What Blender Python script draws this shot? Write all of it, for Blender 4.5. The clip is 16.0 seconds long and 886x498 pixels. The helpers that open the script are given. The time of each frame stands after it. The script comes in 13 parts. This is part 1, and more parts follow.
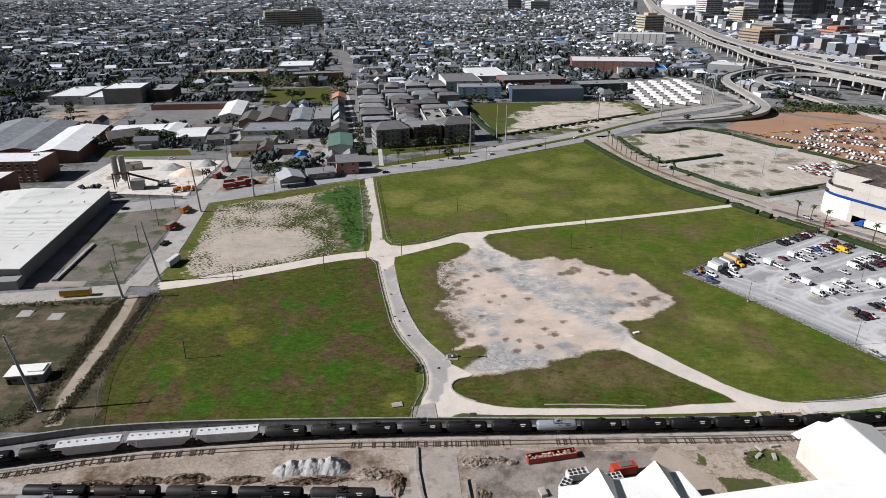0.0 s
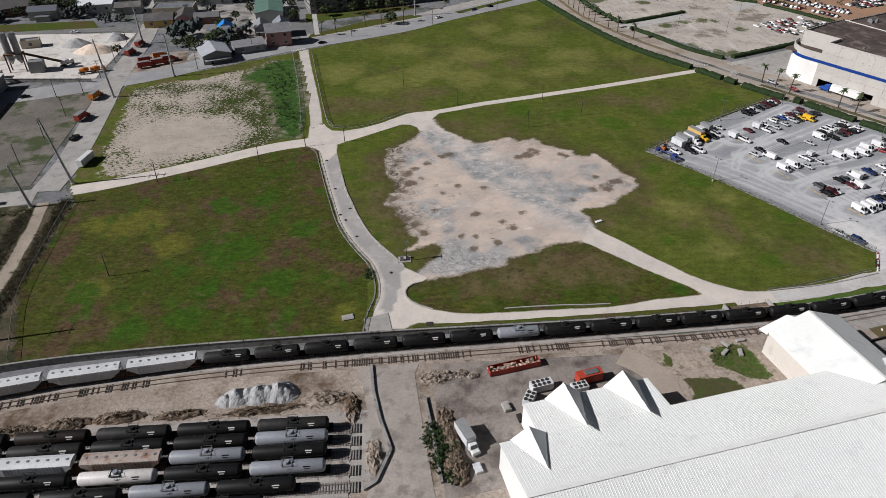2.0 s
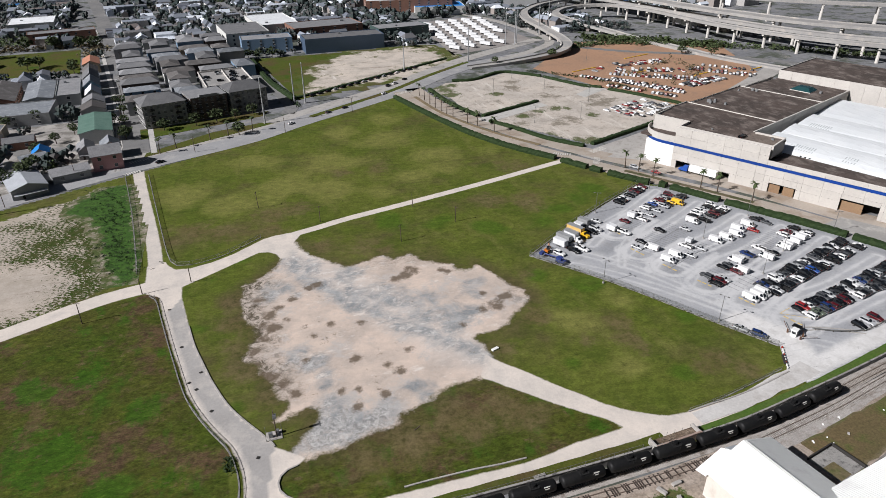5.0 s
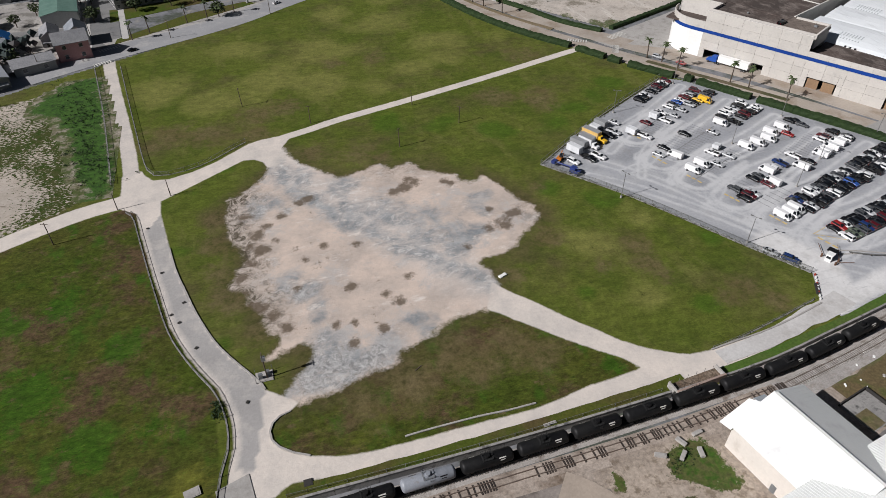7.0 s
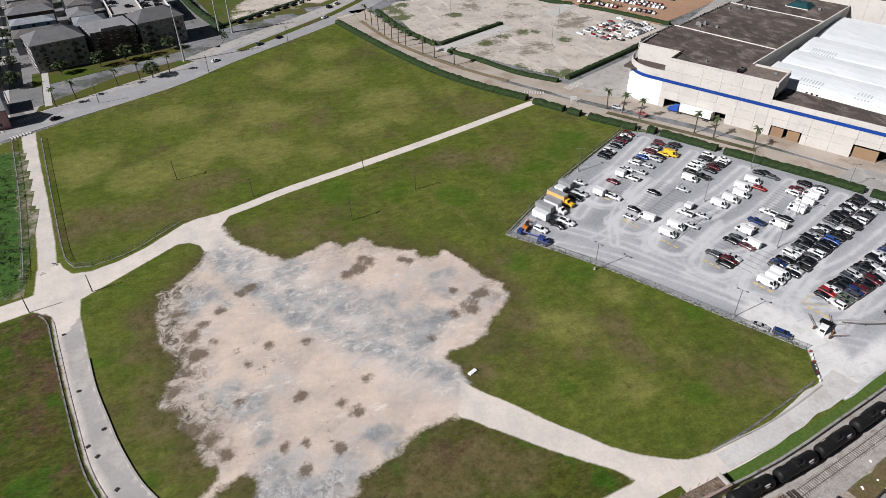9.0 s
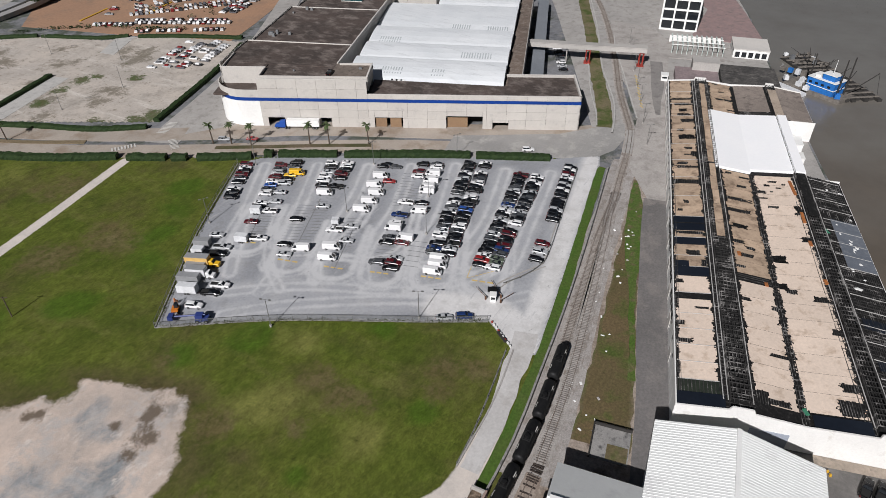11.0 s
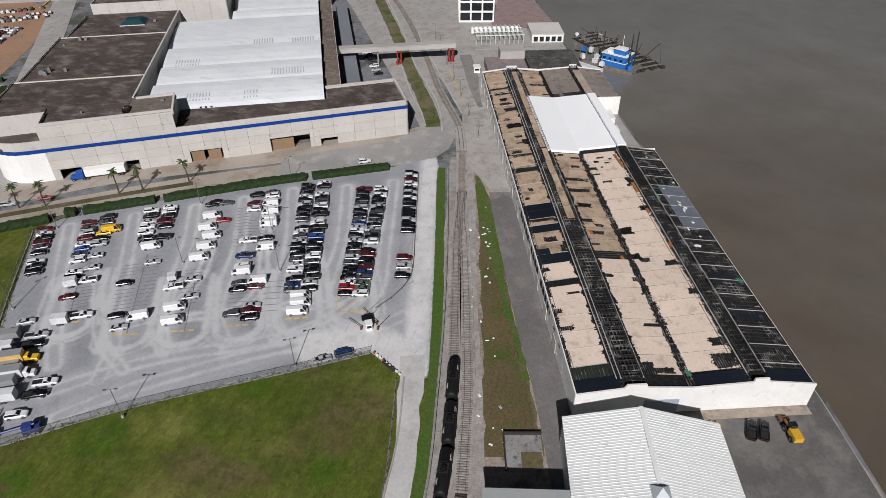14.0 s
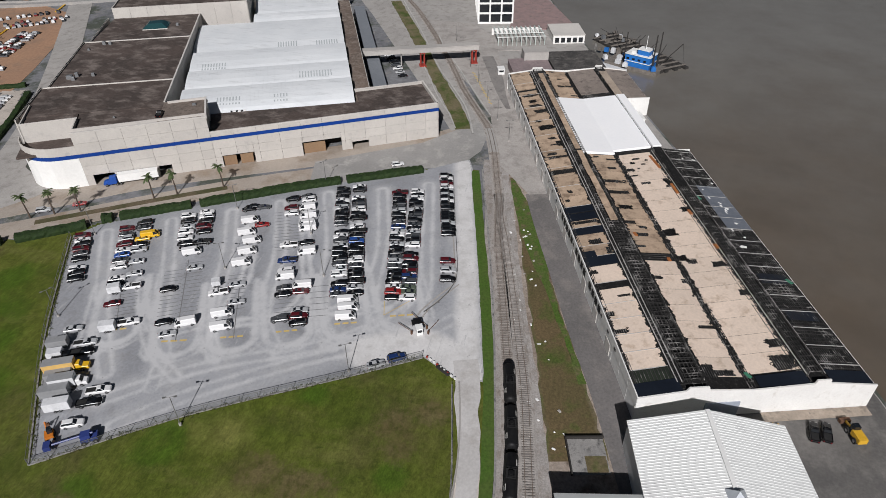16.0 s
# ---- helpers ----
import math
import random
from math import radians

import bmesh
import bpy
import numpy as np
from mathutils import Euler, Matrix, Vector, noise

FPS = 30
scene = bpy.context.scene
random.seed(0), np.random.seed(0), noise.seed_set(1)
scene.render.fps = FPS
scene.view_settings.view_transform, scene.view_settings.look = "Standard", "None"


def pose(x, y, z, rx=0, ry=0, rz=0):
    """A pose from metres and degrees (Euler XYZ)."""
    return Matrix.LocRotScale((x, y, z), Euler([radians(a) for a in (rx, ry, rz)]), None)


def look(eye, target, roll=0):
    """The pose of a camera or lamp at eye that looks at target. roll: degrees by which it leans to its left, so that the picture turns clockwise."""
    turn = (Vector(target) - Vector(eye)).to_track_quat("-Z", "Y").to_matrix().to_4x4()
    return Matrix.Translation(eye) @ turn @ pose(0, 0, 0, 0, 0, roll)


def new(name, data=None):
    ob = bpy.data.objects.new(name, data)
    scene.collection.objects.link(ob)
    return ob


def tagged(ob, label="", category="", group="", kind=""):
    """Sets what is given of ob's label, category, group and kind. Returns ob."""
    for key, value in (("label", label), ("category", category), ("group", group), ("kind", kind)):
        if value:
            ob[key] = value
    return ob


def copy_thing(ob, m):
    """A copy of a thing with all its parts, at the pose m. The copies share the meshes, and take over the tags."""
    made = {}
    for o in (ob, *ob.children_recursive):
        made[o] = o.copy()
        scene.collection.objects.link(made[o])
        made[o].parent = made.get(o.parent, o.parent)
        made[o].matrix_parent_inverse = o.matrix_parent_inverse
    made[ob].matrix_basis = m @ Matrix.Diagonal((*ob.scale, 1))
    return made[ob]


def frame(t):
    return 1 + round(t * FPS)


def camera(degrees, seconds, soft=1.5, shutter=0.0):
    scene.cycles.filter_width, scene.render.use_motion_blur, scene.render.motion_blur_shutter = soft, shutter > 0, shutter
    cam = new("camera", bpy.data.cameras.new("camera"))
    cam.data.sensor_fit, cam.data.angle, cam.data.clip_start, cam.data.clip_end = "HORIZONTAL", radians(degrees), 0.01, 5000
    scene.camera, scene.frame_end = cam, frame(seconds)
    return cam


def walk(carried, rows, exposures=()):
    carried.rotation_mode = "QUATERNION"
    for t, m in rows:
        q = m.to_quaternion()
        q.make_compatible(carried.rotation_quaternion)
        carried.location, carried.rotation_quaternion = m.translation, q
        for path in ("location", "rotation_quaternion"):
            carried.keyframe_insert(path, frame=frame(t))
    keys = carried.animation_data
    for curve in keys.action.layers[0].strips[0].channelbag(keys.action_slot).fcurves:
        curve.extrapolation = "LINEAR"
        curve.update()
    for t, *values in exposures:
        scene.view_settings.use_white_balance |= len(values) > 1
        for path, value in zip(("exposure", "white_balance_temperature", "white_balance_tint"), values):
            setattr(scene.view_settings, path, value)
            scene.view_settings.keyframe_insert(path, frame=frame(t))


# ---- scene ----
cam = camera(69.1, 16.0, soft=0.85)
METRES, EYE, TILT, LEAN, TURN = 156.6, 119.3, 0.0, 0.0, 0.0
ROWS = [
    (0.0, 0.0, 0.0, 0.0, -0.12, -23.25, 0.28),
    (0.5, 0.0024, 0.0361, 0.0002, -4.4, -23.15, 0.3),
    (1.0, 0.0037, 0.0703, -0.0003, -5.01, -23.21, 0.27),
    (1.5, 0.006, 0.1032, -0.0032, -5.02, -29.39, 0.38),
    (2.0, 0.0093, 0.1410, -0.0003, -4.99, -35.37, 0.38),
    (2.5, 0.014, 0.178, 0.0006, -5.58, -35.41, 0.44),
    (3.0, 0.0173, 0.2151, -0.0001, -7.41, -35.42, 0.39),
    (3.5, 0.024, 0.2531, 0.0017, -7.77, -29.69, 0.54),
    (4.0, 0.0316, 0.2889, -0.0004, -11.69, -28.47, 0.57),
    (4.2, 0.0356, 0.3034, -0.0006, -14.79, -28.46, 0.56),
    (4.5, 0.041, 0.3246, -0.0006, -17.4, -28.5, 0.56),
    (4.8, 0.0461, 0.3455, -0.0004, -17.8, -28.5, 0.56),
    (5.4, 0.056, 0.3866, -0.0001, -17.8, -28.7, 0.56),
    (5.7, 0.0614, 0.4072, 0.0001, -17.8, -31, 0.56),
    (6, 0.0672, 0.4281, 0.0003, -17.8, -34.2, 0.56),
    (6.3, 0.0738, 0.4493, 0.0003, -17.8, -37.24, 0.56),
    (6.5, 0.0786, 0.4635, 0.0002, -17.75, -39.22, 0.56),
    (7.0, 0.0909, 0.4997, 0.0005, -17.71, -39.47, 0.59),
    (7.5, 0.1028, 0.5359, 0.0003, -17.72, -39.47, 0.59),
    (8.0, 0.115, 0.5733, 0.0016, -18.15, -39.46, 0.56),
    (8.5, 0.1281, 0.6091, 0.0005, -18.1, -36.62, 0.59),
    (9.0, 0.1438, 0.6465, 0.0008, -22.16, -36.64, 0.67),
    (9.5, 0.1622, 0.6806, -0.0, -30.78, -36.65, 0.58),
    (10.0, 0.1836, 0.7101, -0.001, -40.17, -36.6, 0.47),
    (10.2, 0.1927, 0.7211, -0.0017, -44.02, -36.53, 0.5),
    (10.6, 0.2113, 0.7402, -0.0029, -51.5, -36.54, 0.44),
    (11, 0.2303, 0.7555, -0.004, -58.8, -36.54, 0.38),
    (11.4, 0.2479, 0.7678, -0.0049, -64.6, -36.54, 0.32),
    (11.7, 0.2591, 0.7753, -0.0054, -66.8, -36.54, 0.28),
    (12, 0.2678, 0.7817, -0.0058, -67.25, -36.54, 0.23),
    (12.3, 0.2733, 0.7873, -0.0059, -67.27, -36.56, 0.17),
    (12.5, 0.2743, 0.791, -0.0061, -67.22, -36.54, 0.21),
    (13.0, 0.2762, 0.8023, -0.0059, -67.8, -36.59, 0.25),
    (13.5, 0.2757, 0.8178, -0.0073, -73.45, -36.65, 0.29),
    (14.0, 0.2738, 0.8369, -0.0075, -77.43, -36.66, 0.25),
    (14.5, 0.2709, 0.8592, -0.0074, -78.04, -36.66, 0.23),
    (15.0, 0.2673, 0.8828, -0.0071, -78.03, -36.66, 0.33),
    (15.5, 0.2641, 0.9054, -0.0065, -78.0, -36.63, 0.38),
    (16.0, 0.2612, 0.9248, -0.0059, -77.92, -36.59, 0.47),
]
EXPOSURES = [(0.0, 0.15, 6420, 12), (1.0, 0.08, 6420, 12), (2.0, -0.23, 6420, 12), (3.0, -0.21, 6420, 12), (4.0, 0.2, 6420, 12), (6.5, -0.15, 6420, 12), (8.0, -0.11, 6420, 12), (9.0, 0.14, 6420, 12), (10.0, -0.06, 6420, 12), (12.5, -0.31, 6420, 12), (16.0, -0.36, 6420, 12)]
walk(cam, [(t, pose(0, 0, EYE, TILT, LEAN, TURN) @ pose(METRES * x, METRES * y, METRES * z, 90 + pitch, roll, yaw)) for t, x, y, z, yaw, pitch, roll in ROWS], EXPOSURES)

# ---- world and sun ----
SUN_WAY = Vector((13.0, 1.57, -9.5)).normalized()
world = bpy.data.worlds.new("world")
scene.world = world
world.use_nodes = True
wn = world.node_tree.nodes
sky = wn.new("ShaderNodeTexSky")
sky.sky_type, sky.sun_disc = "NISHITA", False
sky.sun_elevation, sky.sun_rotation = radians(36), radians(263)
sky.air_density, sky.dust_density = 1.0, 2.0
wn["Background"].inputs["Strength"].default_value = 0.019
world.node_tree.links.new(sky.outputs[0], wn["Background"].inputs["Color"])
sun = new("sun", bpy.data.lights.new("sun", "SUN"))
sun.data.energy, sun.data.angle, sun.data.color = 5.65, radians(0.5), (1.0, 0.985, 0.975)
sun.matrix_world = look(-SUN_WAY * 500, (0, 0, 0))

# ---- mesh building ----
class Acc:
    """Gathers faces for one mesh."""
    def __init__(self):
        self.v, self.f, self.m = [], [], []

    def add(self, verts, faces, mi=0):
        b = len(self.v)
        self.v.extend(verts)
        for f in faces:
            self.f.append(tuple(b + i for i in f))
            self.m.append(mi)
        return self

    def box(self, cx, cy, z0, sx, sy, sz, rz=0.0, mi=0, top=None, taper=1.0):
        c, s = math.cos(radians(rz)), math.sin(radians(rz))
        pts = []
        for z, k in ((z0, 1.0), (z0 + sz, taper)):
            for ax, ay in ((-1, -1), (1, -1), (1, 1), (-1, 1)):
                x, y = ax * sx / 2 * k, ay * sy / 2 * k
                pts.append((cx + x * c - y * s, cy + x * s + y * c, z))
        self.add(pts, [(0, 1, 5, 4), (1, 2, 6, 5), (2, 3, 7, 6), (3, 0, 4, 7), (3, 2, 1, 0)], mi)
        b = len(self.v) - 8
        self.f.append((b + 4, b + 5, b + 6, b + 7))
        self.m.append(mi if top is None else top)
        return self

    def prism(self, poly, z0, z1, mi=0, top=None):
        n = len(poly)
        if sum(poly[i][0] * poly[(i + 1) % n][1] - poly[(i + 1) % n][0] * poly[i][1] for i in range(n)) < 0:
            poly = poly[::-1]
        self.add([(x, y, z0) for x, y in poly] + [(x, y, z1) for x, y in poly],
                 [(i, (i + 1) % n, n + (i + 1) % n, n + i) for i in range(n)], mi)
        b = len(self.v) - 2 * n
        self.f.append(tuple(b + n + i for i in range(n)))
        self.m.append(mi if top is None else top)
        return self

    def quad(self, a, b, c, d, mi=0):
        return self.add([a, b, c, d], [(0, 1, 2, 3)], mi)

    def cyl(self, p, q, r0, r1=None, n=8, mi=0, caps=True):
        r1 = r0 if r1 is None else r1
        p, q = Vector(p), Vector(q)
        w = (q - p).normalized()
        a = w.orthogonal().normalized()
        b = w.cross(a)
        pts = []
        for o, r in ((p, r0), (q, r1)):
            for i in range(n):
                t = 2 * math.pi * i / n
                pts.append(tuple(o + a * (r * math.cos(t)) + b * (r * math.sin(t))))
        fs = [(i, (i + 1) % n, n + (i + 1) % n, n + i) for i in range(n)]
        if caps:
            fs += [tuple(range(n))[::-1], tuple(range(n, 2 * n))]
        return self.add(pts, fs, mi)

    def slab(self, a, b, c, d, t, mi=0):
        """A sheet a-b-c-d with thickness t below it."""
        pts = [a, b, c, d] + [(x, y, z - t) for x, y, z in (a, b, c, d)]
        return self.add(pts, [(0, 1, 2, 3), (7, 6, 5, 4), (0, 4, 5, 1), (1, 5, 6, 2), (2, 6, 7, 3), (3, 7, 4, 0)], mi)

    def gable(self, cx, cy, z0, L, W, h, rise, rz=0.0, over=0.4, wall=0, roof=1, hip=0.0, base=True):
        """A house block with its ridge along its length."""
        c, s = math.cos(radians(rz)), math.sin(radians(rz))
        def T(x, y, z):
            return (cx + x * c - y * s, cy + x * s + y * c, z)
        l, w, e = L / 2, W / 2, z0 + h
        self.add([T(-l, -w, z0), T(l, -w, z0), T(l, w, z0), T(-l, w, z0), T(-l, -w, e), T(l, -w, e), T(l, w, e), T(-l, w, e),
                  T(-l + hip, 0, e + rise), T(l - hip, 0, e + rise)],
                 [(0, 1, 5, 4), (1, 2, 6, 9, 5) if not hip else (1, 2, 6, 5), (2, 3, 7, 6), (3, 0, 4, 8, 7) if not hip else (3, 0, 4, 7)], wall)
        k = rise / w
        lo, wo, eo, hp = l + over, w + over, e - over * k, hip
        r = e + rise + 0.02
        self.add([T(-lo, -wo, eo), T(lo, -wo, eo), T(lo, wo, eo), T(-lo, wo, eo), T(-lo + hp, 0, r), T(lo - hp, 0, r)],
                 [(0, 1, 5, 4), (2, 3, 4, 5)] + ([(1, 2, 5), (3, 0, 4)] if hip else []), roof)
        return self

    def obj(self, name, mats, parent=None, label="", smooth=False):
        me = bpy.data.meshes.new(name)
        me.from_pydata(self.v, [], self.f)
        for m in (mats if isinstance(mats, (list, tuple)) else [mats]):
            me.materials.append(m)
        if any(self.m):
            me.polygons.foreach_set("material_index", self.m)
        if smooth:
            me.polygons.foreach_set("use_smooth", [True] * len(self.f))
        me.update()
        ob = new(name, me)
        if parent is not None:
            ob.parent = parent
        if label:
            ob["label"] = label
        return ob


def thing(name, x=0, y=0, z=0, rz=0, label="", category="", group="", kind=""):
    ob = new(name)
    if 0 < len(label.split()) < 4:
        label += " in the distance"
    ob.matrix_world = pose(x, y, z, 0, 0, rz)
    ob.empty_display_size = 0.5
    return tagged(ob, label, category, group, kind)


def setting(ob, label="", category=""):
    return tagged(ob, label, category, "", "structure")


def smoothed(pts, step):
    """Catmull-Rom through pts, sampled about every step metres."""
    P = [Vector(p) for p in pts]
    P = [P[0] * 2 - P[1]] + P + [P[-1] * 2 - P[-2]]
    out = []
    for i in range(1, len(P) - 2):
        n = max(1, int((P[i + 1] - P[i]).length / step))
        for k in range(n):
            t = k / n
            out.append(0.5 * (2 * P[i] + (P[i + 1] - P[i - 1]) * t + (2 * P[i - 1] - 5 * P[i] + 4 * P[i + 1] - P[i + 2]) * t * t
                              + (3 * P[i] - P[i - 1] - 3 * P[i + 1] + P[i + 2]) * t ** 3))
    out.append(P[-2].copy())
    return out


def normals2(line):
    out = []
    for i in range(len(line)):
        d = line[min(i + 1, len(line) - 1)] - line[max(i - 1, 0)]
        out.append(Vector((-d[1], d[0])).normalized())
    return out


def ribbon(name, pts, width, z, material, label, category, step=3.0, rag=0.0, drop=0.3, zf=None):
    """A band of road along pts; attribute 'edge' is 0 on its borders and 1 inside."""
    line = smoothed([Vector(p) for p in pts], step)
    nn = normals2(line)
    across = ((-1.0, 0.0), (-0.72, 1.0), (0.0, 1.0), (0.72, 1.0), (1.0, 0.0))
    v, f, e = [], [], []
    for i, (p, n) in enumerate(zip(line, nn)):
        w = width if not callable(width) else width(i / (len(line) - 1))
        zz = z if zf is None else zf(i / (len(line) - 1))
        for a, k in across:
            j = a * w / 2 + (rag * noise.noise(Vector((p[0] * 0.21, p[1] * 0.21, a * 9.0))) if abs(a) == 1 else 0)
            v.append((p[0] + n[0] * j, p[1] + n[1] * j, zz))
            e.append(k)
    m = len(across)
    for i in range(len(line) - 1):
        for k in range(m - 1):
            f.append((i * m + k + 1, i * m + k, (i + 1) * m + k, (i + 1) * m + k + 1))
    if drop:
        b = len(v)
        for i in range(len(line)):
            for k in (0, m - 1):
                x, y, zz = v[i * m + k]
                v.append((x, y, zz - drop))
                e.append(0.0)
        for i in range(len(line) - 1):
            f.append((i * m, b + 2 * i, b + 2 * i + 2, (i + 1) * m))
            f.append(((i + 1) * m + m - 1, b + 2 * i + 3, b + 2 * i + 1, i * m + m - 1))
    me = bpy.data.meshes.new(name)
    me.from_pydata(v, [], f)
    me.materials.append(material)
    at = me.attributes.new("edge", "FLOAT", "POINT")
    at.data.foreach_set("value", e)
    me.update()
    return setting(new(name, me), label, category)


def poly_dist(x, y, poly):
    """Signed distance to a polygon, positive inside."""
    best, inside, n = 1e9, False, len(poly)
    for i in range(n):
        ax, ay = poly[i]
        bx, by = poly[(i + 1) % n]
        dx, dy = bx - ax, by - ay
        t = max(0.0, min(1.0, ((x - ax) * dx + (y - ay) * dy) / (dx * dx + dy * dy)))
        best = min(best, math.hypot(x - ax - t * dx, y - ay - t * dy))
        if (ay > y) != (by > y) and x < ax + (y - ay) * dx / dy:
            inside = not inside
    return best if inside else -best


def blob(name, poly, z, material, label, category, step=1.6, soft=5.0, wob=5.0, margin=6.0):
    """A patch of ground with a ragged border; attribute 'edge' is 0.5 along the outline."""
    xs, ys = [p[0] for p in poly], [p[1] for p in poly]
    x0, y0 = min(xs) - margin, min(ys) - margin
    nx, ny = int((max(xs) + margin - x0) / step) + 1, int((max(ys) + margin - y0) / step) + 1
    idx, v, e, f = {}, [], [], []
    for j in range(ny):
        for i in range(nx):
            x, y = x0 + i * step, y0 + j * step
            d = poly_dist(x, y, poly) + wob * (noise.noise(Vector((x * 0.06, y * 0.06, 3.1))) + 0.5 * noise.noise(Vector((x * 0.17, y * 0.17, 7.7))))
            if d > -soft:
                idx[i, j] = len(v)
                v.append((x, y, z))
                e.append(max(0.0, min(1.0, 0.5 + d / soft / 2)))
    for (i, j) in list(idx):
        q = [idx.get(k) for k in ((i, j), (i + 1, j), (i + 1, j + 1), (i, j + 1))]
        if None not in q:
            f.append(q)
    me = bpy.data.meshes.new(name)
    me.from_pydata(v, [], f)
    me.materials.append(material)
    at = me.attributes.new("edge", "FLOAT", "POINT")
    at.data.foreach_set("value", e)
    me.update()
    return setting(new(name, me), label, category)


# ---- materials ----
def tex(nt, scale, detail=4.0, rough=0.6, stretch=None, rz=0.0, shift=0.0):
    g = nt.nodes.new("ShaderNodeNewGeometry")
    src = g.outputs["Position"]
    if stretch or shift or rz:
        mp = nt.nodes.new("ShaderNodeMapping")
        mp.inputs["Location"].default_value = (shift, shift * 1.7, 0)
        mp.inputs["Rotation"].default_value = (0, 0, radians(rz))
        mp.inputs["Scale"].default_value = stretch or (1, 1, 1)
        nt.links.new(src, mp.inputs["Vector"])
        src = mp.outputs[0]
    n = nt.nodes.new("ShaderNodeTexNoise")
    n.inputs["Scale"].default_value, n.inputs["Detail"].default_value, n.inputs["Roughness"].default_value = scale, detail, rough
    nt.links.new(src, n.inputs["Vector"])
    return n.outputs["Fac"]


def warped(nt, scale, detail, rough, stretch, rz, shift, bend):
    """Noise drawn out and bent into swirls."""
    out = tex(nt, scale, detail, rough, stretch, rz, shift)
    out.node.inputs["Distortion"].default_value = bend
    return out


def ramp(nt, fac, lo, hi):
    r = nt.nodes.new("ShaderNodeMapRange")
    r.inputs["From Min"].default_value, r.inputs["From Max"].default_value = lo, hi
    nt.links.new(fac, r.inputs["Value"])
    return r.outputs[0]


def mixc(nt, fac, a, b, mode="MIX"):
    m = nt.nodes.new("ShaderNodeMix")
    m.data_type, m.blend_type = "RGBA", mode
    for sock, val in ((m.inputs["Factor"], fac), (m.inputs[6], a), (m.inputs[7], b)):
        if isinstance(val, (int, float)):
            sock.default_value = val
        elif isinstance(val, tuple):
            sock.default_value = (*val[:3], 1)
        else:
            nt.links.new(val, sock)
    return m.outputs[2]


def math2(nt, op, a, b):
    m = nt.nodes.new("ShaderNodeMath")
    m.operation = op
    for sock, val in ((m.inputs[0], a), (m.inputs[1], b)):
        if isinstance(val, (int, float)):
            sock.default_value = val
        else:
            nt.links.new(val, sock)
    return m.outputs[0]


def surf(nt, a, b, s1=0.05, c=None, s2=0.5, cm=0.55, cw=0.08, fine=3.0, grain=0.25, stretch=None, rz=0.0, shift=0.0):
    """Colour of a surface: two tones at a large scale, blotches of a third, and fine grain."""
    col = mixc(nt, ramp(nt, tex(nt, s1, shift=shift), 0.36, 0.64), a, b)
    if c is not None:
        col = mixc(nt, ramp(nt, tex(nt, s2, 5.0, 0.65, stretch, rz, shift + 3.0), cm - cw, cm + cw), col, c)
    g = ramp(nt, tex(nt, fine, 3.0, 0.7, stretch, rz), 0.25, 0.75)
    lo, hi = 1 - grain, 1 + grain
    m = nt.nodes.new("ShaderNodeMapRange")
    m.inputs["To Min"].default_value, m.inputs["To Max"].default_value = lo, hi
    nt.links.new(g, m.inputs["Value"])
    return mixc(nt, 1.0, col, m.outputs[0], "MULTIPLY")


def empty_mat(name, rough=0.85, metal=0.0, spec=0.3):
    m = bpy.data.materials.new(name)
    m.use_nodes = True
    p = m.node_tree.nodes["Principled BSDF"]
    p.inputs["Roughness"].default_value, p.inputs["Metallic"].default_value = rough, metal
    p.inputs["Specular IOR Level"].default_value = spec
    return m, m.node_tree, p


def bumped(nt, p, scale, dist, strength=0.5, detail=4.0):
    b = nt.nodes.new("ShaderNodeBump")
    b.inputs["Strength"].default_value, b.inputs["Distance"].default_value = strength, dist
    nt.links.new(tex(nt, scale, detail, 0.7), b.inputs["Height"])
    nt.links.new(b.outputs[0], p.inputs["Normal"])


def mat(name, a, b=None, rough=0.85, metal=0.0, spec=0.3, bump=None, rand=0.0, island=0.0, **kw):
    m, nt, p = empty_mat(name, rough, metal, spec)
    col = surf(nt, a, b or tuple(x * 0.85 for x in a), **kw)
    if rand or island:
        if rand:
            r = nt.nodes.new("ShaderNodeObjectInfo").outputs["Random"]
        else:
            r = nt.nodes.new("ShaderNodeNewGeometry").outputs["Random Per Island"]
        k = nt.nodes.new("ShaderNodeMapRange")
        k.inputs["To Min"].default_value, k.inputs["To Max"].default_value = 1 - (rand or island), 1 + (rand or island)
        nt.links.new(r, k.inputs["Value"])
        col = mixc(nt, 1.0, col, k.outputs[0], "MULTIPLY")
    nt.links.new(col, p.inputs["Base Color"])
    if bump:
        bumped(nt, p, bump[0], bump[1])
    return m


def palette(name, cols, rough=0.8, metal=0.0, grain=0.2, fine=1.0):
    """A paint that differs from island to island of a joined mesh."""
    m, nt, p = empty_mat(name, rough, metal)
    r = nt.nodes.new("ShaderNodeValToRGB")
    r.color_ramp.interpolation = "CONSTANT"
    el = r.color_ramp.elements
    while len(el) < len(cols):
        el.new(0.5)
    for i, c in enumerate(cols):
        el[i].position = i / len(cols)
        el[i].color = (*c, 1)
    nt.links.new(nt.nodes.new("ShaderNodeNewGeometry").outputs["Random Per Island"], r.inputs[0])
    k = nt.nodes.new("ShaderNodeMapRange")
    k.inputs["To Min"].default_value, k.inputs["To Max"].default_value = 1 - grain, 1 + grain
    nt.links.new(tex(nt, fine, 3.0), k.inputs["Value"])
    nt.links.new(mixc(nt, 1.0, r.outputs[0], k.outputs[0], "MULTIPLY"), p.inputs["Base Color"])
    return m


